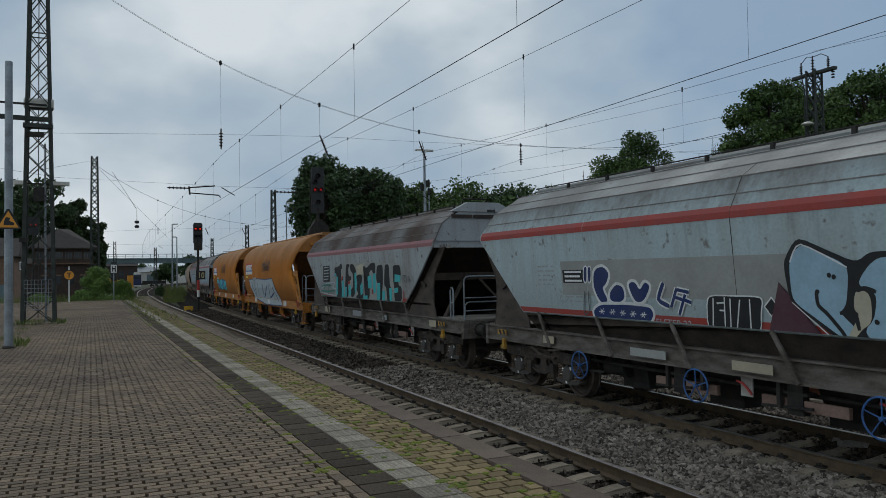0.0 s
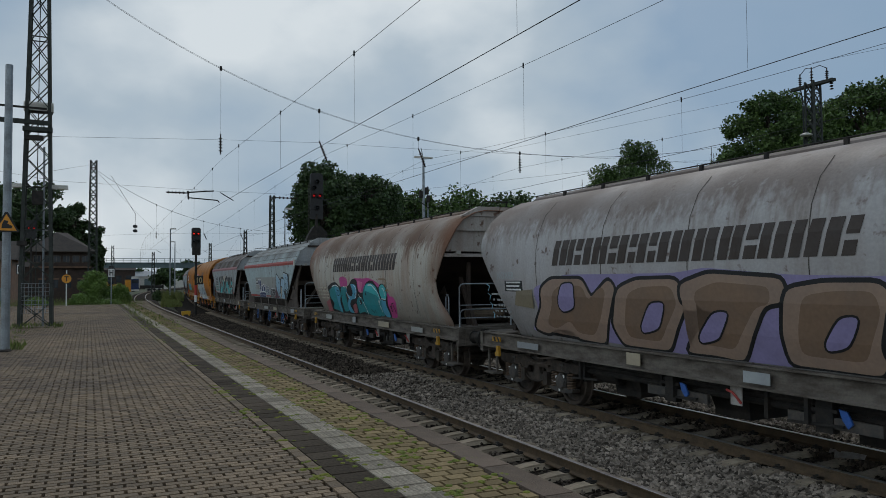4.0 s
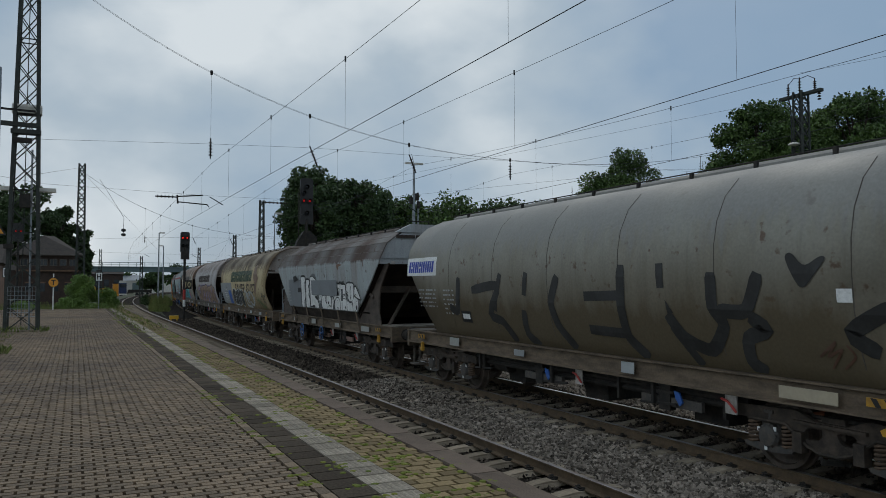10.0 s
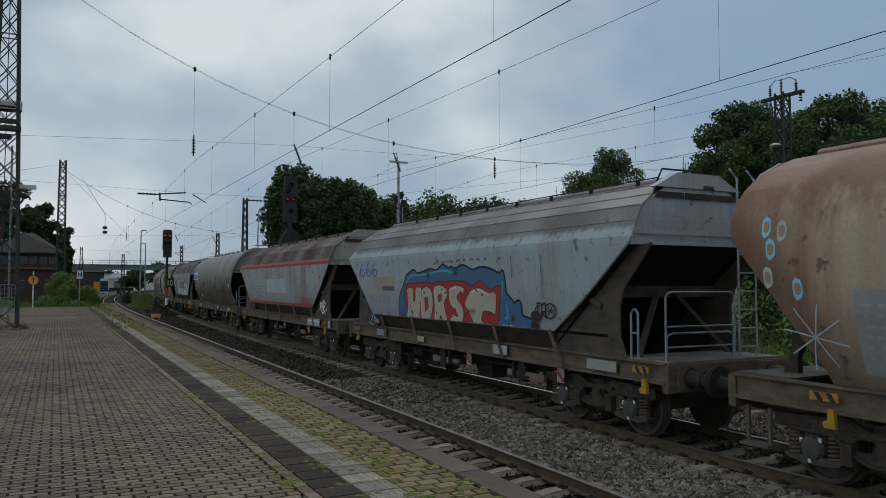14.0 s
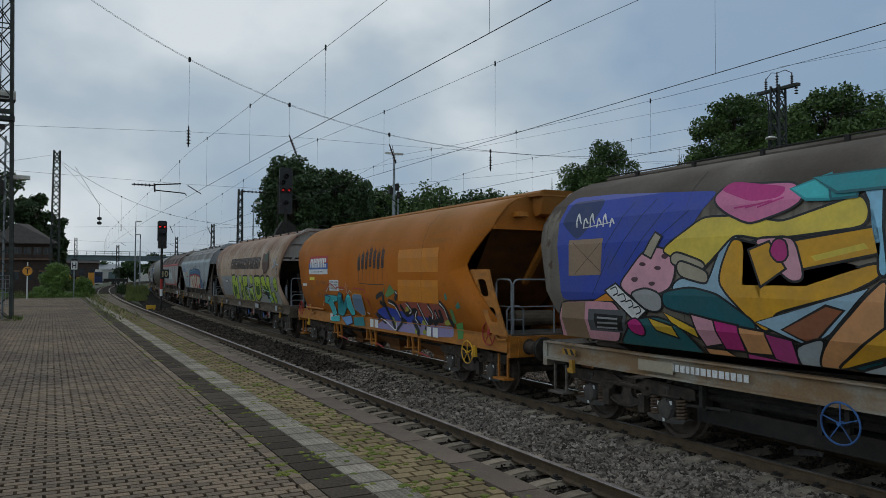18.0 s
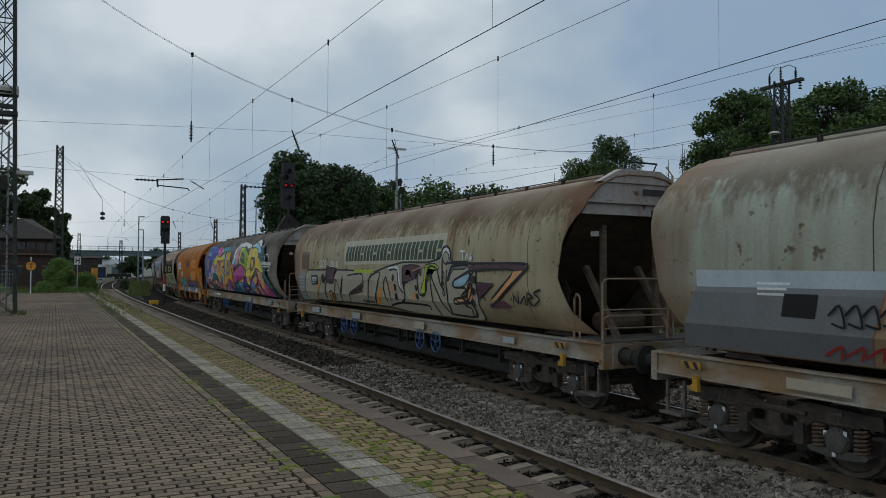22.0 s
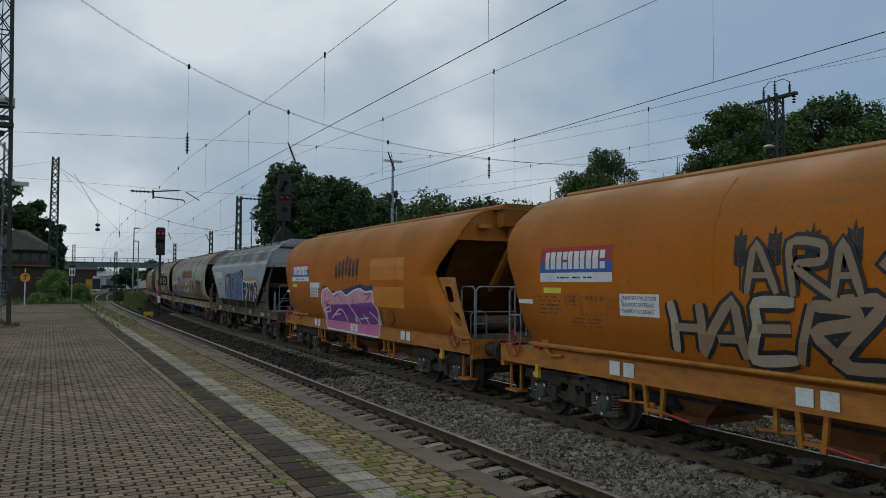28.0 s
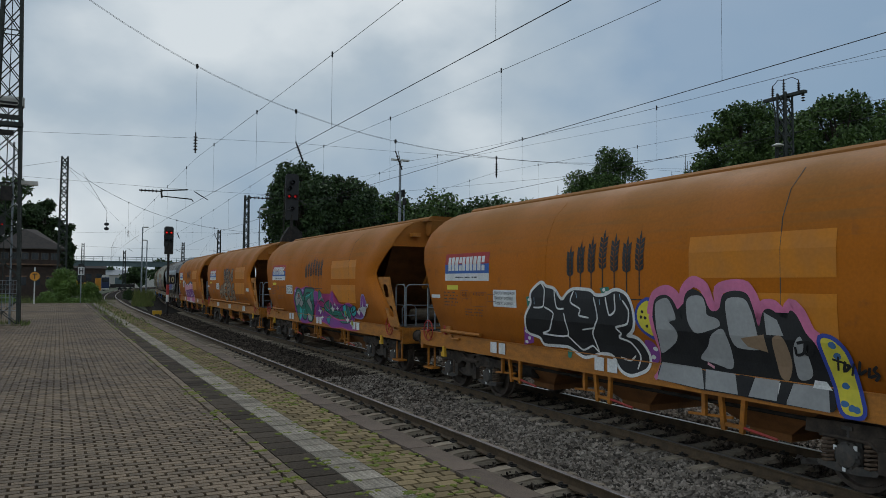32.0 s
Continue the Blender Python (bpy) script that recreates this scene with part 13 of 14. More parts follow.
def tube_lamp(ob, x, z, w, h=0.3):
    bm = prism(B(), [(-0.17, z - h / 2), (0.17, z - h / 2), (0.17, z + h * 0.2), (0.09, z + h / 2), (-0.09, z + h / 2), (-0.17, z + h * 0.2)], "x", x - w / 2, x + w / 2)
    part("lamp_housing", bm, LAMP_SHELL, ob, "pale box luminaire")
    part("lamp_diffuser", box(B(), x - w / 2 + 0.03, x + w / 2 - 0.03, -0.14, 0.14, z - h / 2 - 0.06, z - h / 2 - 0.002), DARKM, ob)


main_mast = lattice("lattice_mast", "tall grey-green lattice catenary mast on the platform with box lamps", -1.79, 32.3, PZ, 18.2, 1.06, 0.42, 0.9, 0.115, 0.055, single=True)
tube_lamp(main_mast, 0.0, 8.38, 1.0, 0.34)
part("lamp_arm", bar(B(), (-4.2, -0.42, 8.3), (0.3, -0.42, 8.24), 0.07, 0.07), DARKM, main_mast)
part("cross_arm", bar(B(), (-4.2, -0.4, 7.78), (0.45, -0.4, 7.70), 0.16, 0.16), MAST, main_mast)
part("cross_arm", box(B(), -0.5, 0.5, -0.55, -0.3, 7.36, 7.52), MAST, main_mast)
part("cable_box", box(B(), -0.42, 0.2, -0.6, -0.36, 7.02, 7.18), DARKM, main_mast)
for sx in (-1, 1):
    bm = prism(B(), [(-0.14, 5.26), (0.14, 5.26), (0.14, 5.4), (-0.14, 5.4)], "x", sx * 0.72 - 0.32, sx * 0.72 + 0.32)
    part("lamp_housing", bm, LAMP_SHELL, main_mast, "pale box luminaire")
    part("lamp_arm", bar(B(), (0, 0, 5.3), (sx * 0.6, 0, 5.3), 0.05), DARKM, main_mast)
part("floodlight", box(B(), -0.62, -0.3, -0.72, -0.5, 3.05, 3.22), DARKM, main_mast)
bm = B()
for i in range(9):
    tube(bm, [(-0.46 + i * 0.115, -0.56, 0.55), (-0.46 + i * 0.115, -0.56, 1.65)], 0.008, 4)
for i in range(8):
    tube(bm, [(-0.46, -0.56, 0.55 + i * 0.157), (0.46, -0.56, 0.55 + i * 0.157)], 0.008, 4)
part("climbing_guard", bm, STEEL, main_mast, "wire-mesh climbing guard")
part("conduit", tube(B(), [(0.25, -0.35, 0), (0.22, -0.32, 6.8)], 0.04, 6), STEEL, main_mast)
part("ladder_rail", bar(B(), (-0.05, 0.3, 0.2), (0.0, 0.2, 15), 0.06, 0.03), MAST, main_mast)
part("switch_box", box(B(), -0.15, 0.2, -0.62, -0.36, 4.6, 5.1), DARKM, main_mast)

lattice("lattice_mast", "tall dark lattice catenary mast beyond the platform end", 0.38, 95, -0.5, 16.4, 0.95, 0.6, 0.8, 0.2, 0.12)
lattice("lattice_mast", "slender lattice mast with an insulator arm behind the train", 17.0, 77.2, -0.5, 11.2, 0.6, 0.36, 0.8, 0.11, 0.07)
lattice("lattice_mast", "slender distant lattice mast", 24.1, 130, -0.5, 11.05, 0.7, 0.4, 0.9, 0.12, 0.07)
lattice("lattice_mast", "slender distant lattice mast", 4.97, 190, -0.5, 10.8, 0.8, 0.45, 1.0, 0.15, 0.09)
lattice("lattice_mast", "slender distant lattice mast", 12.33, 170, -0.5, 8.65, 0.7, 0.4, 1.0, 0.14, 0.08)
lattice("lattice_mast", "slender distant lattice mast", 26.08, 185, -0.5, 11.4, 0.8, 0.45, 1.0, 0.15, 0.09)

switch_mast = lattice("switch_mast", "grey lattice mast with a switch crossarm and brown insulators", 34.0, 26.8, -0.5, 12.6, 0.62, 0.5, 0.62, 0.085, 0.055, MAST)
part("cross_arm", box(B(), -0.14, 0.14, -1.25, 1.25, 12.85, 13.0), MAST, switch_mast)
for yy, zz, hh in ((-0.85, 13.0, 0.5), (0.75, 13.0, 0.55), (0.05, 13.0, 0.75)):
    bm = B()
    for i in range(5):
        lathe(bm, ((0.05, 0), (0.10, 0.02), (0.05, 0.06)), 8, Matrix.Translation((0, yy, zz + i * hh / 5)))
    tube(bm, [(0, yy, zz), (0, yy, zz + hh + 0.12)], 0.035, 6)
    part("insulator", bm, INSUL, switch_mast, "brown-black ribbed insulator")
part("jumper_wire", tube(B(), [(0, -0.85, 13.6), (0, -0.45, 13.85), (0, 0.05, 13.8), (0, 0.4, 13.9), (0, 0.75, 13.6)], 0.02, 5), CABLE, switch_mast)
for i in range(3):
    lathe_bm = lathe(B(), ((0.05, 0), (0.11, 0.03), (0.05, 0.08)), 8, Matrix.Translation((0, -1.1, 12.72 - 0.14 * i)))
    part("hanging_insulator", lathe_bm, INSUL, switch_mast)
part("dish_lamp", lathe(B(), ((0.06, 0.0), (0.3, 0.06), (0.3, 0.12), (0.1, 0.2)), 12, Matrix.Translation((-0.45, 0.1, 10.2))), LAMP_SHELL, switch_mast)
part("cable", tube(B(), [(-0.2, 0.6, 12.9), (-0.32, 0.35, 12.2), (-0.35, 0.3, 6)], 0.035, 6), CABLE, switch_mast)


def wire(name, pts, r, label, n=5, parent=None):
    if parent:
        return part(name, tube(B(), pts, r, n), CABLE, parent)
    return thing(name, label, "wire", kind="", data=to_mesh(tube(B(), pts, r, n), name), material=CABLE)


def catenary(line, side, s0, s1, masts, z_contact, z_high, z_low, label, r=0.005):
    """Contact wire, messenger and droppers of one track, sagging between its supports."""
    top = thing("overhead_line", label, "overhead line", group="overhead lines")

    def messenger(s):
        for a, b in zip(masts, masts[1:]):
            if a <= s <= b:
                u = (s - a) / (b - a)
                return z_low + (z_high - z_low) * (2 * u - 1) ** 2
        return z_high
    steps = [s0 + i * 2.0 for i in range(int((s1 - s0) / 2) + 1)]
    zig = lambda s: side * math.cos((s - masts[0]) / (masts[1] - masts[0]) * math.pi)
    pt = lambda s, z: (*line.side(s, zig(s)), z)
    part("contact_wire", tube(B(), [pt(s, z_contact) for s in steps], r * 1.25, 6), CABLE, top)
    part("messenger_wire", tube(B(), [pt(s, messenger(s)) for s in steps], r, 6), CABLE, top)
    s = s0 + 3.5
    while s < s1:
        bm = tube(B(), [pt(s, z_contact), pt(s, messenger(s))], 0.003, 4)
        lathe(bm, ((0.02, -0.06), (0.02, 0.06)), 5, Matrix.Translation(pt(s, messenger(s))))
        part("dropper", bm, CABLE, top)
        s += 6.6
    return top


catenary(NEAR, 0.2, -28, 150, (-28, 32.3, 95, 158), 5.70, 7.55, 7.22, "overhead contact line above the platform track")
catenary(FAR, 0.2, -28, 150, (-28, 32.3, 95, 158), 5.70, 7.9, 7.42, "overhead contact line above the freight wagons")
catenary(THIRD, -0.2, -28, 150, (-28, 32.3, 95, 158), 5.75, 8.1, 6.95, "overhead contact line above the siding")
catenary(FOURTH, 0.2, -28, 150, (-28, 32.3, 95, 158), 5.75, 8.0, 7.35, "overhead contact line above the outer siding")


def head_span(y, xs, x_left, x_right, z_left, z_low, z_right, z_cross, label, r=0.0075):
    """The cross-span: a hanging carrier, a straight cross wire, droppers with ribbed insulators."""
    top = thing("head_span", label, "overhead line", group="head spans")
    x_min = xs[-1] + 1.5

    def carrier(x):
        if x < x_min:
            return z_low + (z_left - z_low) * ((x_min - x) / (x_min - x_left)) ** 2.53
        return z_low + (z_right - z_low) * ((x - x_min) / (x_right - x_min)) ** 1.8
    for dy in (-0.06, 0.06):
        part("carrier_cable", tube(B(), [(x, y + dy, carrier(x)) for x in np.linspace(x_left, x_right, 40)], r * 0.8, 6), CABLE, top)
    part("cross_wire", tube(B(), [(x_left, y, z_cross - 0.35), (xs[0], y, z_cross), (xs[1], y, z_cross + 0.18), (xs[2], y, z_cross + 0.22), (x_right, y, z_cross + 0.9)], r * 0.7, 6), CABLE, top)
    part("lower_wire", tube(B(), [(x_left, y, 6.35), (xs[0], y, 6.2), (xs[2], y, 6.2), (x_right, y, 6.5)], r * 0.6, 6), CABLE, top)
    for i, x in enumerate(xs):
        lean = 0.0 if i in (0, 3) else 0.35
        zc = carrier(x)
        part("dropper", tube(B(), [(x, y, zc + 0.12), (x, y, z_cross + 0.25)], r * 0.6, 5), CABLE, top)
        a, b = Vector((x, y, z_cross + 0.25)), Vector((x + lean, y, z_cross - 0.62))
        m = Matrix.Translation(b) @ (a - b).to_track_quat("Z", "Y").to_matrix().to_4x4()
        ins = lathe(B(), [(0.03, 0)] + [p for k in range(5) for p in ((0.03, 0.12 + 0.13 * k), (0.095, 0.14 + 0.13 * k), (0.03, 0.19 + 0.13 * k))] + [(0.03, (a - b).length)], 9, m)
        part("insulator", ins, INSUL, top, "dark ribbed insulator")
        part("clamp", lathe(B(), ((0.05, -0.09), (0.06, 0), (0.05, 0.09)), 6, Matrix.Translation((x, y, zc))), DARKM, top)
        part("steady_arm", tube(B(), [(x, y, 6.15), (x + 0.55, y + 0.1, 5.85)], 0.02, 6), CABLE, top)
    return top


head_span(32.3, (4.95, 9.2, 14.0, 19.55), -1.6, 46.0, 15.05, 8.75, 13.5, 8.38, "cross-span cables with ribbed insulators over all tracks")
head_span(95.0, (7.2, 12.6, 17.0, 22.5), 0.6, 50.0, 15.4, 8.6, 13.0, 8.1, "distant cross-span cables with ribbed insulators", 0.013)
wire("feeder_wire", [(-1.6, 32.3, 6.4), (-8, 60, 10.5), (-16, 95, 14.0)], 0.007, "thin feeder wire running off the mast")
wire("feeder_wire", [(-40, 10, 17.0), (-14, 18, 13.2), (-1.79, 32.3, 17.0)], 0.007, "thin stay wire above the platform")
wire("feeder_wire", [(0.4, 95, 16.0), (-1.79, 32.3, 6.6)], 0.009, "thin wire between two masts")
wire("feeder_wire", [(0.4, 95, 15.5), (12, 140, 9.5), (20, 185, 8)], 0.012, "thin wire to the distant masts")
wire("feeder_wire", [(34, 26.8, 12.4), (17.0, 77.2, 10.9)], 0.007, "thin wire along the sidings")
wire("feeder_wire", [(34, 26.8, 13.6), (44, -10, 13.0)], 0.007, "thin wire along the sidings")
wire("feeder_wire", [(60, 20, 9.5), (30, 32.3, 9.0), (17, 60, 9.0)], 0.007, "thin wire along the sidings")

cant = thing("cantilever_arm", "dark insulated cantilever arm in the overhead line", "cantilever", at=pose(0, 50, 0))
part("insulator", lathe(B(), [(0.04, 0)] + [p for k in range(5) for p in ((0.04, 0.1 + 0.22 * k), (0.11, 0.14 + 0.22 * k), (0.04, 0.2 + 0.22 * k))] + [(0.04, 1.3)], 9, pose(4.35, 0, 8.06, 0, 90)), INSUL, cant)
part("arm", tube(B(), [(5.66, 0, 8.1), (7.25, 0, 8.26)], 0.045, 6), DARKM, cant)
part("arm", tube(B(), [(5.75, 0, 7.76), (7.5, 0, 7.66), (7.6, 0, 7.52)], 0.04, 6), DARKM, cant)
part("strut", tube(B(), [(5.66, 0, 8.18), (5.7, 0, 7.65)], 0.06, 6), DARKM, cant)
arm2 = thing("cantilever_arm", "dark insulated cantilever arm on the slender mast", "cantilever", at=pose(0, 77.2, 0))
part("insulator", lathe(B(), [(0.05, 0)] + [p for k in range(5) for p in ((0.05, 0.1 + 0.4 * k), (0.15, 0.16 + 0.4 * k), (0.05, 0.3 + 0.4 * k))] + [(0.05, 2.4)], 9, pose(17.2, 0, 11.0, 0, 90)), INSUL, arm2)

# grey pole with a warning sign
pole = thing("sign_pole", "grey galvanised pole with a yellow triangular warning sign", "pole", at=pose(-1.84, 21.3, PZ))
part("post", tube(B(), [(0, 0, 0), (0.0, 0, 7.1)], [0.105, 0.085], 12), STEEL, pole)
part("foot_collar", lathe(B(), ((0.15, 0), (0.15, 0.03), (0.11, 0.06)), 12), DARKM, pole)
sign = part("warning_sign", prism(B(), [(-0.28, 2.93), (0.28, 2.93), (0.03, 3.42), (-0.03, 3.42)], "y", -0.13, -0.11), BLACK, pole, "triangular yellow warning sign with black border")
part("sign_face", prism(B(), [(-0.225, 2.965), (0.225, 2.965), (0.0, 3.37)], "y", -0.136, -0.131), ORANGE, sign)
part("pictogram", prism(B(), [(-0.10, 3.02), (0.12, 3.02), (0.13, 3.08), (0.02, 3.13), (0.05, 3.2), (-0.05, 3.22), (-0.09, 3.12)], "y", -0.141, -0.137), BLACK, sign)


def signal(name, label, x, y, z0, z_head0, z_head1, w, lamps, red):
    ob = thing(name, label, "signal", at=pose(x, y, z0))
    hz0, hz1 = z_head0 - z0, z_head1 - z0
    part("post", tube(B(), [(0, 0, 0), (0, 0, hz0 + 0.3)], 0.09, 10), DARKM, ob)
    m = [(-w / 2, hz0), (w / 2, hz0), (w / 2, hz1 - 0.1), (w / 2 - 0.1, hz1), (-w / 2 + 0.1, hz1), (-w / 2, hz1 - 0.1)]
    part("screen", prism(B(), m, "y", -0.05, 0.05), BLACK, ob)
    part("lamp_case", box(B(), -w / 2 + 0.06, w / 2 - 0.06, 0.05, 0.35, hz0 + 0.1, hz1 - 0.1), DARKM, ob)
    for lx, lz, lit in lamps:
        mm = pose(lx, -0.05, lz - z0, 90)
        part("hood", lathe(B(), ((0.115, 0.0), (0.12, 0.16), (0.13, 0.16), (0.13, 0.0)), 12, mm), BLACK, ob)
        part("lens", lathe(B(), ((0.06, 0.0), (0.06, 0.03), (0.03, 0.05)), 12, mm), red if lit else GLASS, ob, "glowing red lens" if lit else "")
    return ob


LIT_RED = glow("lit red lens", (1.0, 0.03, 0.02), 0.8)
DIM_RED = glow("dim red lens", (0.8, 0.02, 0.02), 0.35)
sig = signal("light_signal", "black colour-light signal with red lamps beside the track", 7.25, 58.7, -0.1, 4.95, 6.45, 0.66, ((-0.16, 6.0, 1), (0.16, 6.0, 1), (-0.16, 5.45, 0), (0.16, 5.45, 0)), LIT_RED)
part("base_box", box(B(), -0.26, 0.3, -0.2, 0.3, 4.5, 5.1), DARKM, sig)
plate = part("number_board", box(B(), -0.02, 0.5, -0.14, -0.115, 2.3, 2.95), BLACK, sig, "small black number board")
part("post_band", lathe(B(), ((0.1, 1.5), (0.1, 2.25)), 10), RED, sig, "red band")
part("post_band", lathe(B(), ((0.1, 1.0), (0.1, 1.5)), 10), WHITE, sig, "white band")
box_y = thing("point_box", "small yellow box on the ballast by the signal", "box", at=pose(6.75, 60.5, -0.25))
part("lid", box(B(), -0.32, 0.32, -0.2, 0.2, 0.16, 0.42), YELLOW, box_y)
for sx in (-0.22, 0.22):
    part("foot", box(B(), sx - 0.05, sx + 0.05, -0.12, 0.12, -0.05, 0.16), YELLOW, box_y)
sig_b = signal("light_signal", "large black colour-light signal with red lamps behind the train", 11.8, 42.0, -0.3, 5.95, 8.6, 0.74, ((-0.17, 7.3, 1), (0.17, 7.3, 1), (0.0, 8.1, 0), (0.0, 6.6, 0), (-0.17, 7.75, 0)), DIM_RED)
part("cable_hood", prism(B(), [(-0.6, 5.0), (0.62, 5.0), (0.62, 5.5), (0.2, 5.9), (-0.15, 5.85), (-0.5, 5.3)], "y", -0.05, 0.35), DARKM, sig_b)
part("mast_rail", tube(B(), [(-0.42, 0.1, 5.2), (-0.42, 0.1, 8.3)], 0.03, 6), DARKM, sig_b)
signal("light_signal", "dark signal with two red lamps on the track behind the platform", -4.6, 75, -0.3, 6.3, 7.9, 0.9, ((-0.2, 7.2, 1), (0.2, 7.2, 1)), DIM_RED)


def board(name, label, x, y, z0, w, h, face, ink, post_h, round_=False, text="", post_mat=STEEL):
    ob = thing(name, label, "sign", at=pose(x, y, 0))
    part("post", tube(B(), [(0, 0.04, -0.2), (0, 0.04, post_h)], 0.04, 8), post_mat, ob)
    if round_:
        b = part("plate", lathe(B(), ((w / 2, -0.01), (w / 2, 0.01)), 24, pose(0, -0.02, z0 + w / 2, 90)), face, ob)
    else:
        b = part("plate", box(B(), -w / 2, w / 2, -0.03, -0.01, z0, z0 + h), face, ob)
    return ob, b


def flat_text(s, x, z, w, h, y, material, parent, embolden=0.02):
    """Letters standing upright on a board that faces -y."""
    me = text_mesh(s, embolden)
    co = np.array([v.co for v in me.vertices])
    lo, hi = co.min(0), co.max(0)
    for v in me.vertices:
        v.co = (x - w / 2 + (v.co.x - lo[0]) / (hi[0] - lo[0]) * w, y, z + (v.co.y - lo[1]) / (hi[1] - lo[1]) * h)
    return part("lettering", me, material, parent)


flat_text("10", 0.24, 2.4, 0.38, 0.44, -0.145, SIGN_DIM, plate)
h_sign, h_board = board("stop_board", "white stop board with a black H on a post", 1.55, 62.0, 2.78, 0.5, 0.68, BLACK, BLACK, 3.5)
part("sign_face", box(B(), -0.21, 0.21, -0.036, -0.031, 2.82, 3.42), WHITE, h_board)
flat_text("H", 0.0, 2.9, 0.28, 0.44, -0.041, BLACK, h_board, 0.03)
part("top_cap", box(B(), -0.2, 0.2, -0.04, 0.02, 3.5, 3.62), BLACK, h_sign)
h2, h2b = board("stop_board", "white stop board with a black H behind the lattice mast", -3.75, 52.0, 2.95, 0.42, 0.6, BLACK, BLACK, 3.6)
part("sign_face", box(B(), -0.17, 0.17, -0.036, -0.031, 2.99, 3.51), WHITE, h2b)
flat_text("H", 0.0, 3.05, 0.24, 0.4, -0.041, BLACK, h2b, 0.03)
t_sign, t_board = board("round_sign", "round orange sign with a black T on a white post", -1.42, 59.5, 2.33, 0.7, 0.7, BLACK, BLACK, 3.3, True, post_mat=WHITE)
part("sign_face", lathe(B(), ((0.31, -0.01), (0.31, 0.014)), 24, pose(0, -0.022, 2.68, 90)), ORANGE, t_board)
flat_text("T", 0.0, 2.5, 0.28, 0.36, -0.042, BLACK, t_board, 0.02)


def street_lamp(name, label, x, y, z0, z1, heads, r=0.08, arm=0.6):
    ob = thing(name, label, "lamp post", at=pose(x, y, z0), group="lamp posts")
    H = z1 - z0
    part("post", tube(B(), [(0, 0, 0), (0, 0, H)], [r * 1.4, r * 0.7], 8), STEEL, ob)
    for s in heads:
        part("lamp_head", box(B(), min(0.1 * s, s * arm * 1.6), max(0.1 * s, s * arm * 1.6), -0.12, 0.12, H - 0.12, H + 0.06), LAMP_SHELL, ob)
    return ob


fl = street_lamp("yard_light", "tall yard light with two pale lamp heads among the trees", 30.0, 68.0, -0.5, 14.6, (-1, 1), 0.16)
for k, (px, pz) in enumerate(((-0.3, 11.0), (0.35, 11.4), (0.5, 10.6))):
    part("equipment_box", box(B(), px - 0.14, px + 0.14, -0.15, 0.15, pz, pz + 0.7), DARKM, fl)
part("second_post", tube(B(), [(0.45, 0, 0), (0.45, 0, 12.2)], 0.07, 8), STEEL, fl)
part("spike", tube(B(), [(0, 0, 15.0), (-0.25, 0, 16.0)], 0.03, 5), DARKM, fl)
street_lamp("street_lamp", "slim lamp post behind the train", 19.0, 80, -0.5, 10.2, (1,), 0.07, 0.5)
street_lamp("street_lamp", "slim lamp post by the far tracks", 11.1, 120, -0.5, 10.4, (1,), 0.1, 0.5)
street_lamp("street_lamp", "slim lamp post by the far tracks", 12.55, 128, -0.5, 8.85, (-1,), 0.1, 0.4)
pend = thing("hanging_lamp", "pair of dark round weights hanging in the far wires", "counterweight", at=pose(3.85, 75, 7.14))
for dz in (0.0, 0.42):
    part("weight", lathe(B(), ((0.1, -0.14), (0.2, -0.08), (0.2, 0.08), (0.1, 0.14)), 10, Matrix.Translation((0, 0, dz))), BLACK, pend)
part("hanger", tube(B(), [(0, 0, -0.1), (0, 0, 1.6), (-1.6, 20, 7.6)], 0.02, 5), CABLE, pend)

# ---- buildings and bridge ----
bridge = thing("footbridge", "long blue-grey girder bridge across the tracks with a railing", "bridge", at=pose(0, 210, 0))
part("girder", box(B(), -10, 70, -0.3, 0.3, 6.0, 7.15), BRIDGE, bridge)
part("deck", box(B(), -10, 70, -0.6, 3.0, 7.15, 7.35), BRIDGE, bridge)
part("far_girder", box(B(), -10, 70, 2.4, 2.9, 6.0, 7.15), BRIDGE, bridge)
part("handrail", box(B(), -10, 70, -0.5, -0.42, 8.3, 8.42), BRIDGE, bridge)
part("mid_rail", box(B(), -10, 70, -0.5, -0.44, 7.8, 7.86), BRIDGE, bridge)
for i in range(41):
    part("railing_post", box(B(), -10 + i * 2 - 0.06, -10 + i * 2 + 0.06, -0.5, -0.4, 7.35, 8.4), BRIDGE, bridge)
for xx in (-9.5, 28, 60):
    part("pier", box(B(), xx - 0.5, xx + 0.5, 0.2, 2.4, -0.6, 6.0), SLEEPER, bridge)

box_house = thing("signal_box", "two-storey dark brick signal box with a hipped tile roof", "building", at=pose(-3.9, 126, 0))
part("wall", box(B(), -3.4, 3.8, -3, 5, -0.6, 4.6), BRICKM, box_house)
part("upper_wall", box(B(), -3.7, 4.1, -3.3, 5.3, 4.6, 6.9), BRICKM, box_house)
part("cornice", box(B(), -3.85, 4.25, -3.45, 5.45, 4.5, 4.72), BRICK_O, box_house)
rb = B()
vs = [rb.verts.new(v) for v in ((-4.5, -4.1, 6.9), (4.9, -4.1, 6.9), (4.9, 6.1, 6.9), (-4.5, 6.1, 6.9), (-0.6, 0.2, 9.9), (0.9, 1.8, 9.9))]
for f in ((0, 1, 4), (1, 2, 5, 4), (2, 3, 5), (3, 0, 4, 5), (3, 2, 1, 0)):
    rb.faces.new([vs[i] for i in f])
part("roof", rb, ROOFT, box_house)
part("roof_edge", box(B(), -4.45, 4.85, -4.05, 6.05, 6.8, 6.9), FRAME_GREY, box_house)
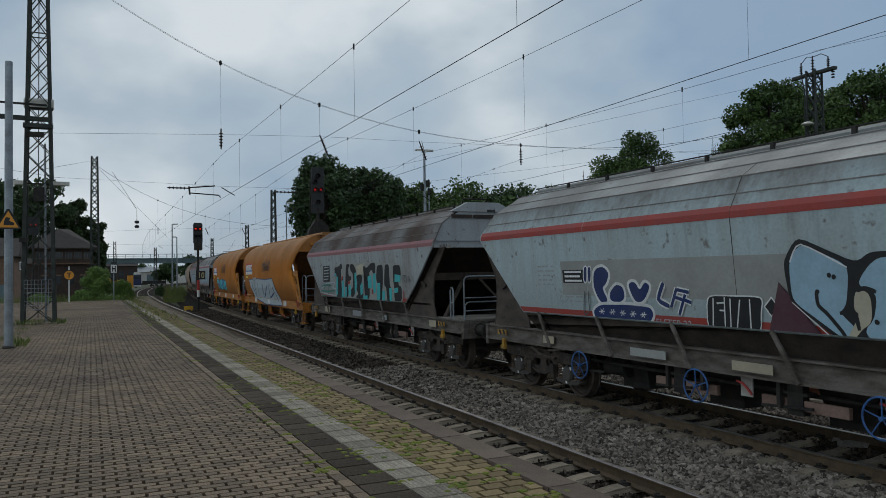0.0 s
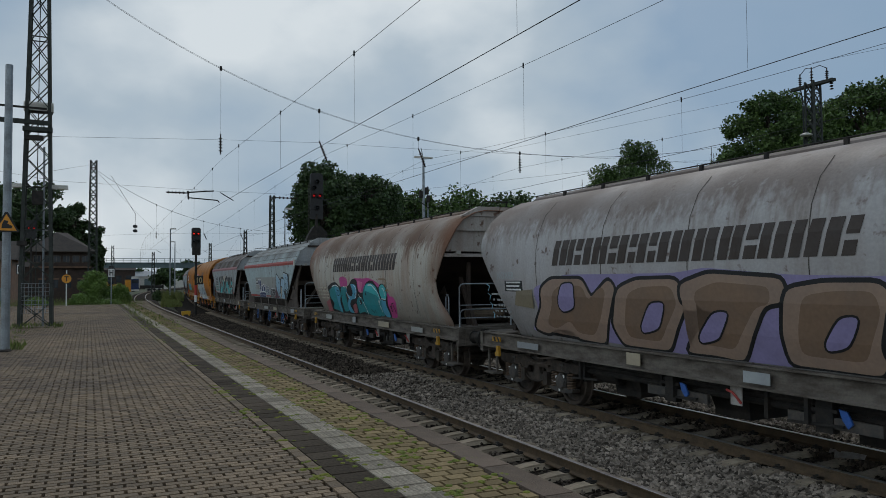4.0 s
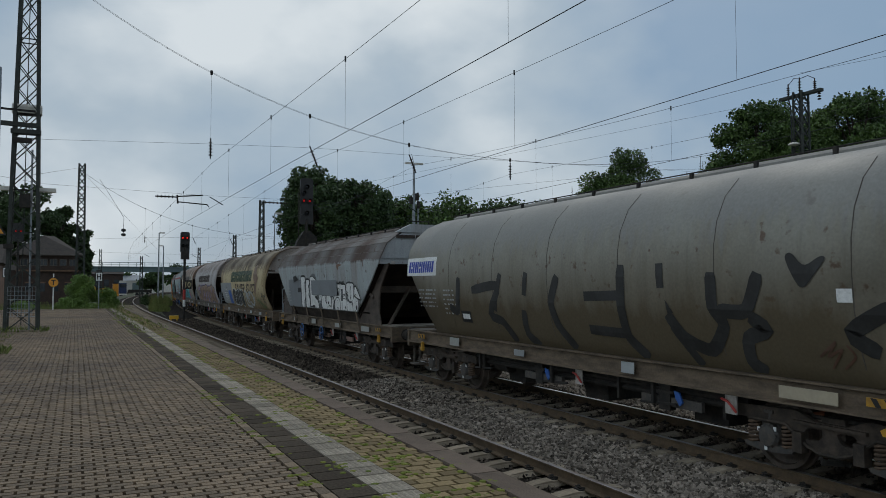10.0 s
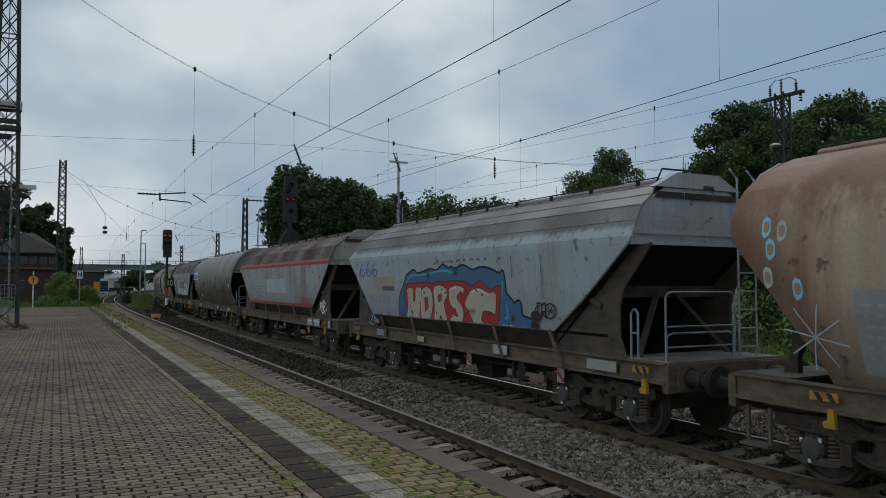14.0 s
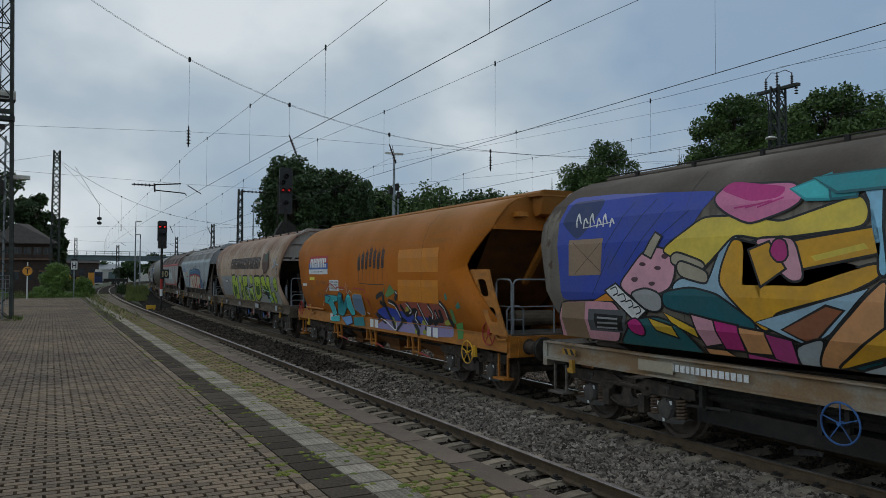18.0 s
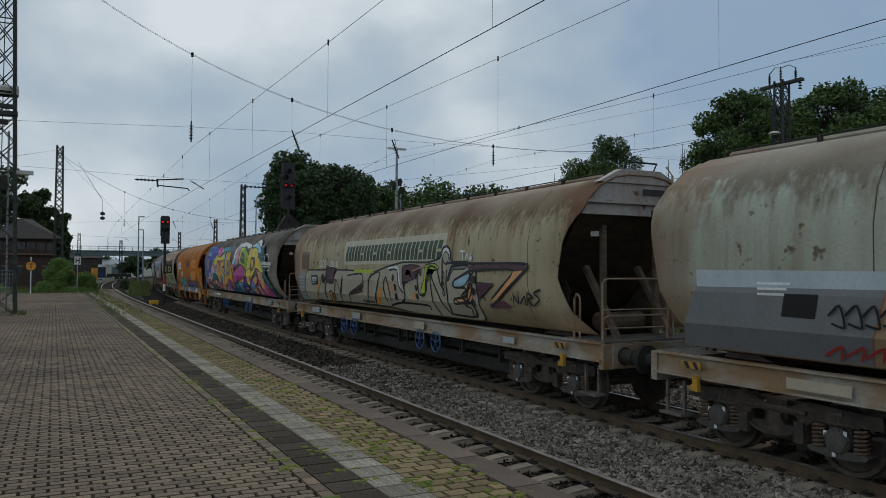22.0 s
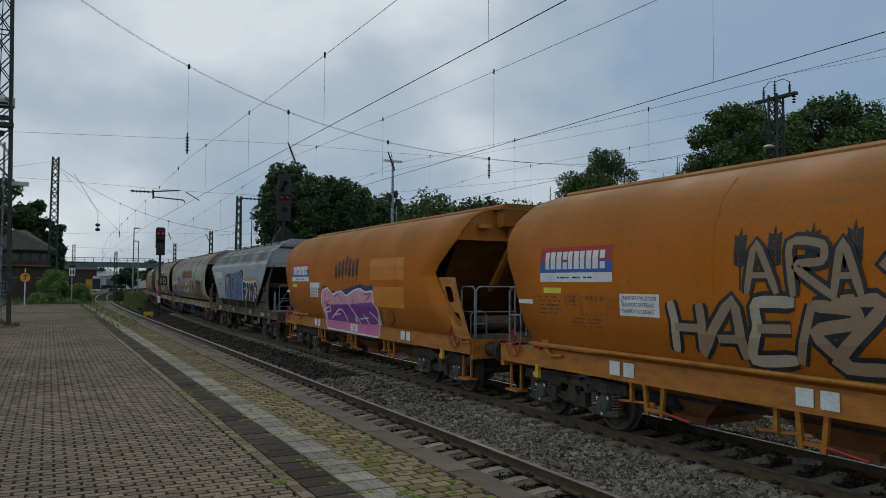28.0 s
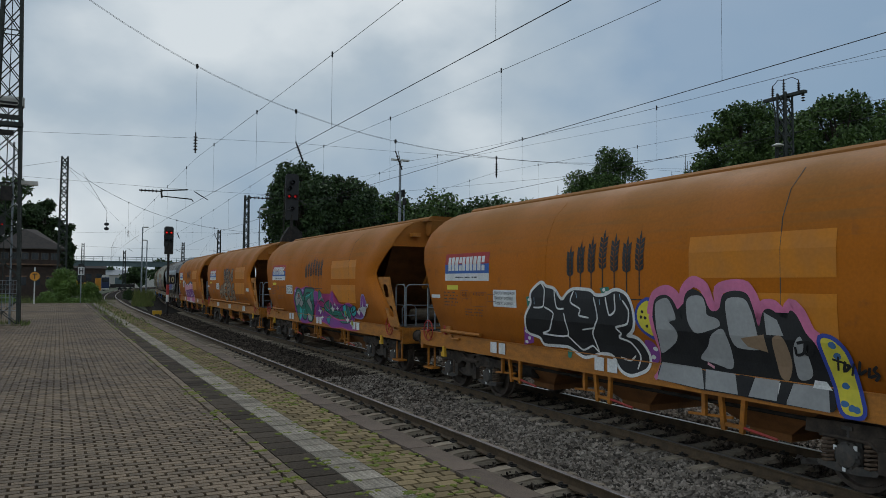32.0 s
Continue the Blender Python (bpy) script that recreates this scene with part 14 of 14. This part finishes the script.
for i in range(6):
    w = part("window", box(B(), -3.3 + i * 1.25, -2.35 + i * 1.25, -3.34, -3.28, 5.3, 6.3), FRAME_GREY, box_house)
    for k in range(2):
        part("pane", box(B(), -3.24 + i * 1.25 + k * 0.44, -2.86 + i * 1.25 + k * 0.44, -3.36, -3.345, 5.36, 6.24), GLASS, w)
for i in range(4):
    part("window", box(B(), -2.6 + i * 1.7, -1.8 + i * 1.7, -3.03, -2.98, 1.6, 2.8), GLASS, box_house)
    part("lintel", box(B(), -2.7 + i * 1.7, -1.7 + i * 1.7, -3.04, -2.98, 2.8, 3.0), BRICK_O, box_house)
annex = thing("brick_shed", "low weathered orange brick building beside the tracks", "building", at=pose(-13.5, 92, 0))
part("wall", box(B(), -6, 6.3, -3, 5, -0.6, 4.8), BRICK_O, annex)
part("roof", prism(B(), [(-3.3, 4.8), (5.3, 4.8), (1, 6.9)], "x", -6.4, 6.7), ROOFT, annex)
for i in range(4):
    part("window", box(B(), -4.6 + i * 2.7, -3.5 + i * 2.7, -3.04, -2.98, 1.4, 3.2), GLASS, annex)
part("door", box(B(), 4.4, 5.4, -3.04, -2.98, -0.4, 1.9), BRIDGE, annex)
hall = thing("warehouse", "long distant brick warehouse with a pitched roof", "building", at=pose(4, 300, 0))
part("wall", box(B(), -10, 11.5, 0, 14, -0.6, 6.6), BRICKM, hall)
part("roof", prism(B(), [(-0.6, 6.6), (14.6, 6.6), (7, 9.4)], "x", -10.4, 11.9), ROOFT, hall)
for i in range(6):
    part("window", box(B(), -8.5 + i * 3.4, -6.7 + i * 3.4, -0.05, 0.02, 2.2, 4.6), GLASS, hall)
shed = thing("warehouse", "pale distant hall with a low roof", "building", at=pose(24, 320, 0))
part("wall", box(B(), -8, 14, 0, 14, -0.6, 4.4), LAMP_SHELL, shed)
part("roof", prism(B(), [(-0.6, 4.4), (14.6, 4.4), (7, 6.6)], "x", -8.4, 14.4), STEEL, shed)
part("door", box(B(), -4, 0, -0.05, 0.02, -0.4, 3.4), BRIDGE, shed)
far_house = thing("house", "distant brown house behind the trees", "building", at=pose(-16, 200, 0))
part("wall", box(B(), -7, 7, 0, 9, -0.6, 6), BRICKM, far_house)
part("roof", prism(B(), [(-0.6, 6), (9.6, 6), (4.5, 9.5)], "x", -7.4, 7.4), ROOFT, far_house)

# ---- parked vehicles beyond the points ----
truck = thing("lorry", "blue lorry cab with a dark trailer parked in the yard", "lorry", at=pose(12.1, 235, -0.62))
NAVY = mat("dark blue lorry paint", (0.02, 0.035, 0.10), (0.015, 0.025, 0.07), 2, 0.4)
part("cab", prism(B(), [(-1.0, 0.6), (1.0, 0.6), (1.0, 3.8), (-1.0, 3.8)], "y", -1.25, 1.25), NAVY, truck)
part("roof_fairing", prism(B(), [(-0.95, 3.8), (0.95, 3.8), (0.8, 4.5), (-0.8, 4.5)], "y", -1.1, 1.2), LAMP_SHELL, truck, "white roof fairing")
part("windscreen", box(B(), -0.85, 0.85, -1.28, -1.24, 2.5, 3.5), GLASS, truck)
part("bumper", box(B(), -1.0, 1.0, -1.32, -1.24, 0.35, 0.75), LAMP_SHELL, truck)
part("trailer", box(B(), 1.4, 7.5, -1.2, 1.2, 1.0, 1.9), DARKM, truck)
for wx in (-0.4, 3.8, 5.2, 6.6):
    part("wheel", lathe(B(), ((0.5, -0.15), (0.5, 0.15)), 14, pose(wx, -1.1, 0.5, 90)), BLACK, truck)
digger = thing("excavator", "yellow excavator working in the yard", "excavator", at=pose(6.2, 226, -0.6))
part("tracks", box(B(), -1.6, 1.6, -1.3, 1.3, 0.0, 0.9), BLACK, digger)
part("house", prism(B(), [(-1.4, 1.0), (1.6, 1.0), (1.6, 2.2), (0.2, 2.4), (-1.4, 2.4)], "y", -1.2, 1.2), YELLOW, digger)
part("cab", box(B(), -1.3, -0.1, -1.2, 0.0, 1.2, 3.3), GLASS, digger)
part("boom", bar(B(), (-1.2, 0.4, 2.0), (-3.2, 0.4, 4.4), 0.4, 0.5), YELLOW, digger)
part("stick", bar(B(), (-3.2, 0.4, 4.4), (-4.6, 0.4, 2.2), 0.3, 0.4), YELLOW, digger)
part("bucket", prism(B(), [(-5.2, 1.0), (-4.3, 1.0), (-4.2, 2.2), (-4.7, 2.3)], "y", -0.2, 1.0), DARKM, digger)
skip = thing("container", "yellow work container in the yard", "container", at=pose(11.2, 240, -0.62))
part("body", box(B(), -1.5, 0.1, -1.2, 1.2, 0.0, 3.6), ORANGE, skip)
part("rim", box(B(), -1.6, 0.2, -1.3, 1.3, 3.6, 3.72), DARKM, skip)

# ---- trees, bushes and grass ----
def leaf_cloud(name, clumps, n, size, seed, flat=0.7):
    """Many small leaf faces gathered in clumps (x, y, z, rx, ry, rz), with gaps between them."""
    rng = np.random.default_rng(seed)
    c = np.array(clumps, float)
    weight = c[:, 3] * c[:, 5]
    k = rng.choice(len(c), n, p=weight / weight.sum())
    d = rng.normal(size=(n, 3))
    d /= np.linalg.norm(d, axis=1)[:, None]
    rad = rng.random(n) ** 0.35
    p = c[k, :3] + d * c[k, 3:6] * rad[:, None] + rng.normal(size=(n, 3)) * size * 0.6
    a = rng.normal(size=(n, 3))
    a /= np.linalg.norm(a, axis=1)[:, None]
    b = np.cross(a, rng.normal(size=(n, 3)))
    b /= np.linalg.norm(b, axis=1)[:, None]
    s = size * (0.6 + 0.8 * rng.random(n))[:, None]
    v = np.stack([p - a * s, p + b * s * flat, p + a * s, p - b * s * flat], 1)
    return quick_mesh(name, v.reshape(-1, 3), np.arange(4 * n).reshape(-1, 4))


def tree(name, label, x, y, z0, top, width, leaves, size, seed, material, crown_low=0.28, clump_n=26, dome=False, spire=0.0):
    rng = random.Random(seed)
    ob = thing(name, label, "tree", at=pose(x, y, z0), group="trees")
    H = top - z0
    bm = tube(B(), [(0, 0, -0.2), (0.1, 0, H * 0.25), (0.0, 0.1, H * 0.5), (0.1, 0, H * 0.8)], [H * 0.028, H * 0.022, H * 0.015, H * 0.005], 8)
    part("trunk", bm, BARK, ob)
    clumps = []
    mid, rz = H * (1 + crown_low) / 2, H * (1 - crown_low) / 2
    for i in range(clump_n * 2):
        d = Vector((rng.gauss(0, 1), rng.gauss(0, 1), rng.gauss(0, 1))).normalized()
        q = rng.uniform(0.5, 0.9) if i % 4 else rng.uniform(0.1, 0.5)
        cr = width * rng.uniform(0.09, 0.16)
        if dome:
            # boughs spread evenly over a rounded crown
            up = 1 - 2 * (i + 0.5) / (clump_n * 2)
            turn = i * 2.39996 + rng.uniform(-0.3, 0.3)
            flat_r = math.sqrt(1 - up * up)
            d = Vector((flat_r * math.cos(turn), flat_r * math.sin(turn), up))
            q = rng.uniform(0.74, 0.92) if i % 5 else rng.uniform(0.3, 0.7)
            cr = width * rng.uniform(0.10, 0.15)
            if i % 3 == 0 and crown_low > 0.2:
                q, cr = rng.uniform(0.86, 0.96), width * rng.uniform(0.06, 0.09)
        low = 0.82 if d.z < 0 else 1.0 - spire * max(d.z, 0) * rng.uniform(0.5, 1.2)
        px, py, pz = d.x * q * width / 2 * low, d.y * q * width / 2 * low, mid + d.z * (q * rz - cr * 0.3)
        clumps.append((px, py, pz, cr, cr, cr * 0.8))
        if i < 9:
            limb = tube(B(), [(0.05, 0, H * rng.uniform(0.25, 0.5)), (px * 0.5, py * 0.5, pz * 0.86), (px, py, pz)], [H * 0.010, H * 0.007, H * 0.003], 6)
            part("limb", limb, BARK, ob)
    part("crown", leaf_cloud("crown", clumps, leaves, size, seed, 0.65), material, ob)
    return ob


tree("tree", "broad dark green chestnut behind the tracks", 43.4, 37.3, -0.5, 15.6, 7.7, 60000, 0.105, 3, LEAF, 0.30, 62, True)
tree("tree", "broad dark green chestnut behind the tracks", 44.6, 31.0, -0.5, 15.0, 8.2, 60000, 0.105, 4, LEAF, 0.30, 62, True)
tree("tree", "small pointed dark green tree", 43.4, 52.5, -0.5, 16.0, 8.4, 36000, 0.10, 5, LEAF, 0.3, 30, spire=0.62)
for i, (tx, ty, tt, tw) in enumerate(((27.8, 95, 19.4, 10.0), (34.8, 97, 18.3, 9.4), (40, 104, 17.2, 10), (31.2, 102, 17.4, 9))):
    tree("tree", "tall dark broad-leaved tree behind the far tracks", tx, ty, -0.5, tt, tw, 22000, 0.21, 20 + i, LEAF_D, 0.08, 48, True)
for i in range(21):
    tx = 38.5 + i * 2.9
    tree("tree", "green tree of the wood behind the yard", tx, 108 + 6 * math.sin(i * 2.1), -0.5, 17.0 + 0.7 * math.sin(i * 1.7) - 0.03 * i, 9.0 + 3 * (i * 7 % 3), 9500, 0.26, 40 + i, LEAF if i % 4 else LEAF_D, 0.05, 40, i % 3 > 0)
for i, (tx, ty, tt, tw) in enumerate(((-8.5, 142, 22.0, 13), (-15, 138, 20.5, 13), (-2.6, 147, 17.6, 8), (-24, 135, 19, 14), (0.6, 150, 14.2, 5))):
    tree("tree", "dark tree behind the signal box", tx, ty, -0.5, tt, tw, 16000, 0.26, 60 + i, LEAF_D, 0.12, 28)
for i, (tx, ty, tt, tw) in enumerate(((30, 250, 10, 12), (40, 245, 11, 12), (22, 262, 8, 10), (-6, 262, 10, 14), (52, 250, 11, 14), (15, 330, 9, 16))):
    tree("tree", "distant tree beyond the bridge", tx, ty, -0.5, tt, tw, 2600, 0.5, 80 + i, LEAF_D, 0.05, 16)


def bare_tree(x, y, top, seed):
    """A dead spruce: a thin stem with short drooping twigs."""
    rng = random.Random(seed)
    ob = thing("dead_tree", "thin bare dead conifer behind the sidings", "tree", at=pose(x, y, -0.5), group="dead trees")
    H = top + 0.5
    part("trunk", tube(B(), [(0, 0, 0), (0.05, 0, H * 0.6), (0, 0, H)], [0.16, 0.09, 0.02], 6), BARK, ob)
    bm = B()
    for i in range(46):
        z = H * (0.5 + 0.49 * i / 46)
        a, ln = rng.uniform(0, 6.283), 1.7 * (1.05 - i / 46) * rng.uniform(0.5, 1.0)
        tip = (ln * math.cos(a), ln * math.sin(a), z + rng.uniform(-0.3, 0.15))
        tube(bm, [(0, 0, z), (tip[0] * 0.6, tip[1] * 0.6, z + 0.1), tip], [0.025, 0.018, 0.01], 4)
    part("twigs", bm, BARK, ob, "bare brown twigs")["kind"] = "stuff"
    return ob


for i, (tx, ty, tt) in enumerate(((60.2, 60, 16.4), (61.0, 60.5, 15.9), (58.2, 60, 14.5), (52.0, 72, 14.0))):
    bare_tree(tx, ty, tt, 300 + i)
for i in range(9):
    tree("tree", "leafy green tree behind the sidings", 37.5 + 1.5 * math.sin(i * 2.3), 4 + 4.6 * i, -0.5, 8.2 + 0.8 * math.sin(i * 1.9), 6.4, 7000, 0.17, 140 + i, LEAF_B if i % 3 == 0 else LEAF, 0.03, 26, True)


def bush(name, label, x, y, z0, w, h, leaves, size, seed, material):
    rng = random.Random(seed)
    ob = thing(name, label, "bush", at=pose(x, y, z0), group="bushes")
    clumps = []
    for i in range(24):
        a, q = rng.uniform(0, 6.283), rng.uniform(0.2, 1.0) ** 0.6
        up = rng.uniform(0.0, 1.0)
        side = q * math.sqrt(max(0.05, 1 - (up * 0.95) ** 2)) * 0.8
        a = i * 2.39996 + rng.uniform(-0.4, 0.4)
        up = (i + 0.5) / 24
        side = (0.72 if i % 4 else 0.3) * math.sqrt(1 - (up * 0.96) ** 2)
        clumps.append((side * w / 2 * math.cos(a), side * w / 2 * math.sin(a), h * (0.1 + 0.74 * up), w * 0.15, w * 0.15, h * 0.12))
    part("foliage", leaf_cloud("foliage", clumps, leaves, size, seed, 0.5), material, ob)
    for i in range(5):
        part("stem", tube(B(), [(0, 0, -0.1), (rng.uniform(-w / 4, w / 4), rng.uniform(-0.3, 0.3), h * 0.6)], [0.03, 0.012], 5), BARK, ob)
    return ob


bush("bush", "light green bush at the platform end", 0.4, 65.0, -0.5, 3.1, 4.15, 24000, 0.058, 101, LEAF_B)
bush("bush", "light green bush at the platform end", 2.3, 67.0, -0.5, 2.2, 3.0, 9000, 0.06, 102, LEAF_B)
bush("bush", "low green bush at the platform end", -0.6, 63.5, -0.5, 2.4, 2.2, 6000, 0.06, 103, LEAF_B)
bush("bush", "low green bush at the platform end", -3.4, 64.0, -0.5, 3.4, 2.0, 6500, 0.06, 104, LEAF_B)
bush("bush", "low green bush at the platform end", 1.4, 62.6, -0.5, 3.0, 1.75, 7000, 0.058, 105, LEAF_B)
bush("bush", "dark bush beside the bending tracks", 9.2, 118, -0.5, 1.8, 1.7, 1800, 0.10, 106, LEAF_D)
for i in range(15):
    bush("bush", "bright green shrub behind the sidings", 27 + 1.2 * math.sin(i * 1.9), 6 + i * 4.2, -0.5, 4.6, 2.7 + 0.7 * math.sin(i * 2.3), 2200, 0.13, 110 + i, LEAF_B if i % 2 else LEAF)


def grass(name, n, x0, x1, y0, y1, z, h, label, seed, material=GRASS, drift=0.0):
    rng = np.random.default_rng(seed)
    p = np.stack([x0 + (x1 - x0) * rng.random(n), y0 + (y1 - y0) * rng.random(n), np.full(n, z)], -1)
    p[:, 0] += drift * (p[:, 1] - y0)
    a = rng.random(n) * 6.28
    w = 0.015 + 0.02 * rng.random(n)
    hh = h * (0.4 + 0.8 * rng.random(n))
    side = np.stack([np.cos(a), np.sin(a), 0 * a], -1) * w[:, None]
    tip = p + np.stack([rng.normal(size=n) * hh * 0.3, rng.normal(size=n) * hh * 0.3, hh], -1)
    v = np.stack([p - side, p + side, tip], 1)
    me = quick_mesh(name, v.reshape(-1, 3), np.arange(3 * n).reshape(-1, 3))
    return thing(name, label, "grass", kind="stuff", data=me, material=material)


grass("grass", 9000, -9, 3.6, 61.2, 72, -0.5, 1.5, "tall wild grass beyond the platform end", 1)
grass("grass", 5000, 6.9, 9.0, 84, 112, -0.3, 0.45, "yellow-green grass between the parting tracks", 2, GRASS, 0.085)
grass("grass", 2200, 8.8, 11.5, 105, 140, -0.3, 1.3, "yellow-green grass between the parting tracks", 3, GRASS, 0.09)
grass("grass", 6000, 22.5, 30, 5, 70, -0.5, 0.9, "wild grass behind the sidings", 4)
grass("grass", 700, 2.0, 3.3, 30, 61, PZ - 0.02, 0.14, "dry weeds in the platform joints", 5)
grass("grass", 260, -2.6, -0.9, 31.4, 33.2, PZ - 0.02, 0.22, "dry weeds round the mast foot", 6)
grass("grass", 120, -1.9, -1.5, 21.6, 23.4, PZ - 0.02, 0.18, "green weeds beside the pole", 7)
grass("grass", 260, -2.4, -1.9, 18, 32, PZ - 0.02, 0.08, "weeds in a platform joint", 8)
grass("grass", 4000, -30, -13.5, 60, 130, -0.55, 0.9, "wild grass beside the far track", 9)

# a crumpled sheet on a sleeper under the train
rng = random.Random(77)
bm = B()
rows = [[bm.verts.new((9.83 + 0.05 * (j - 1) + 0.09 * math.sin(i * 1.7), 7.12 + 0.11 * i, -0.14 + 0.10 * rng.random())) for j in range(4)] for i in range(6)]
for p, q in zip(rows, rows[1:]):
    for j in range(3):
        bm.faces.new((p[j], p[j + 1], q[j + 1], q[j]))
bmesh.ops.solidify(bm, geom=bm.faces[:], thickness=0.006)
thing("paper_litter", "crumpled pale sheet lying on a sleeper between the rails", "litter", data=to_mesh(bm, "paper_litter"), material=STENCIL_PLATE)

# ---- the motion ----
def motions():
    times = [0.5 * i for i in range(65)]
    for w in W.values():
        rows = []
        for t in times:
            x, y, a = FAR.at(w["mid"] + travelled(t))
            rows.append((t, pose(x, y, 0, 0, 0, 90 - math.degrees(a))))
        walk(w["ob"], rows)
    # the wheels roll with the distance run
    fine = [0.05 * i for i in range(641)]
    turn = [math.degrees(travelled(t) / 0.46) for t in fine]
    for wheel, x in WHEELS:
        walk(wheel, [(t, pose(x, 0, 0.46, 0, a, 0)) for t, a in zip(fine, turn)])


# ---- small paving pieces, built last ----
main_pavers = pavers(X_BACK + 0.3, 1.80, -2, Y_END, 0.2, 0.1, 0.015, PZ, 0.020)
lay(main_pavers, "paver", PAVER, lambda r: (r[:, 0] > 0.25) & (r[:, 2] > 5.3) & (r[:, 2] < 8.9), "weathered grey-brown concrete pavers in running bond")
edge_pavers = pavers(2.59, 3.20, -2, Y_END, 0.2, 0.15, 0.018, PZ, 0.024)
lay(edge_pavers, "edge_paver", PAVER_Y, lambda r: (r[:, 2] > 4.6) & (r[:, 2] < 13), "mossy tan pavers along the platform edge")


def strip(name, x0, x1, step, material, near_to, gap=0.008, dz=0.0, ribbed=False):
    rows = [(x0, x1, y, y + step - gap, PZ - 0.09, PZ + dz) for y in np.arange(-2, Y_END - 0.2, step)]
    if ribbed:
        bm = box(B(), 0, x1 - x0, 0, step - gap, -0.09, 0)
        for i in range(9):
            box(bm, 0.012 + i * (x1 - x0 - 0.02) / 9, 0.030 + i * (x1 - x0 - 0.02) / 9, 0.006, step - gap - 0.006, 0, 0.0025)
        me = to_mesh(bm, name)
    else:
        me = pieces_mesh(name, [(0, x1 - x0, 0, step - gap, -0.09, 0)], 0.003)
    me.materials.append(material)
    for r in rows:
        if r[2] < near_to:
            ob = link(name, me, parent=platform)
            ob.location = (r[0], r[2], r[5] + 0.003 * random.random())
    rest = [r for r in rows if r[2] >= near_to]
    if rest:
        link(name + "_run", pieces_mesh(name, rest, 0.003), material, platform)["kind"] = "stuff"


strip("tactile_tile", 2.265, 2.58, 0.3, TILE_LIGHT, 40, gap=0.020, ribbed=True, dz=0.002)
strip("dark_tile", 1.93, 2.255, 0.3, TILE_DARK, 40, gap=0.020)
strip("border_paver", 1.815, 1.92, 0.2, PAVER, 24)
strip("edge_slab", 3.21, X_EDGE, 1.0, KERB, Y_END, gap=0.012, dz=0.01)

moss_bm = B()
rnd = random.Random(5)
for i in range(430):
    x = rnd.choice((rnd.uniform(2.6, 3.2), rnd.uniform(2.6, 3.2), 2.585, 2.26, 3.205, 1.86)) + rnd.uniform(-0.02, 0.02)
    y = 3.5 + 40 * rnd.random() ** 1.5
    for k in range(rnd.randint(3, 9)):
        r = rnd.uniform(0.012, 0.04)
        lathe(moss_bm, ((r, 0), (r * 0.75, r * 0.35), (r * 0.2, r * 0.5)), 6, Matrix.Translation((x + rnd.gauss(0, 0.06), y + rnd.gauss(0, 0.025), PZ - 0.004)))
link("moss", to_mesh(moss_bm, "moss"), MOSS, platform, "yellow-green moss growing from the joints")["kind"] = "stuff"

motions()
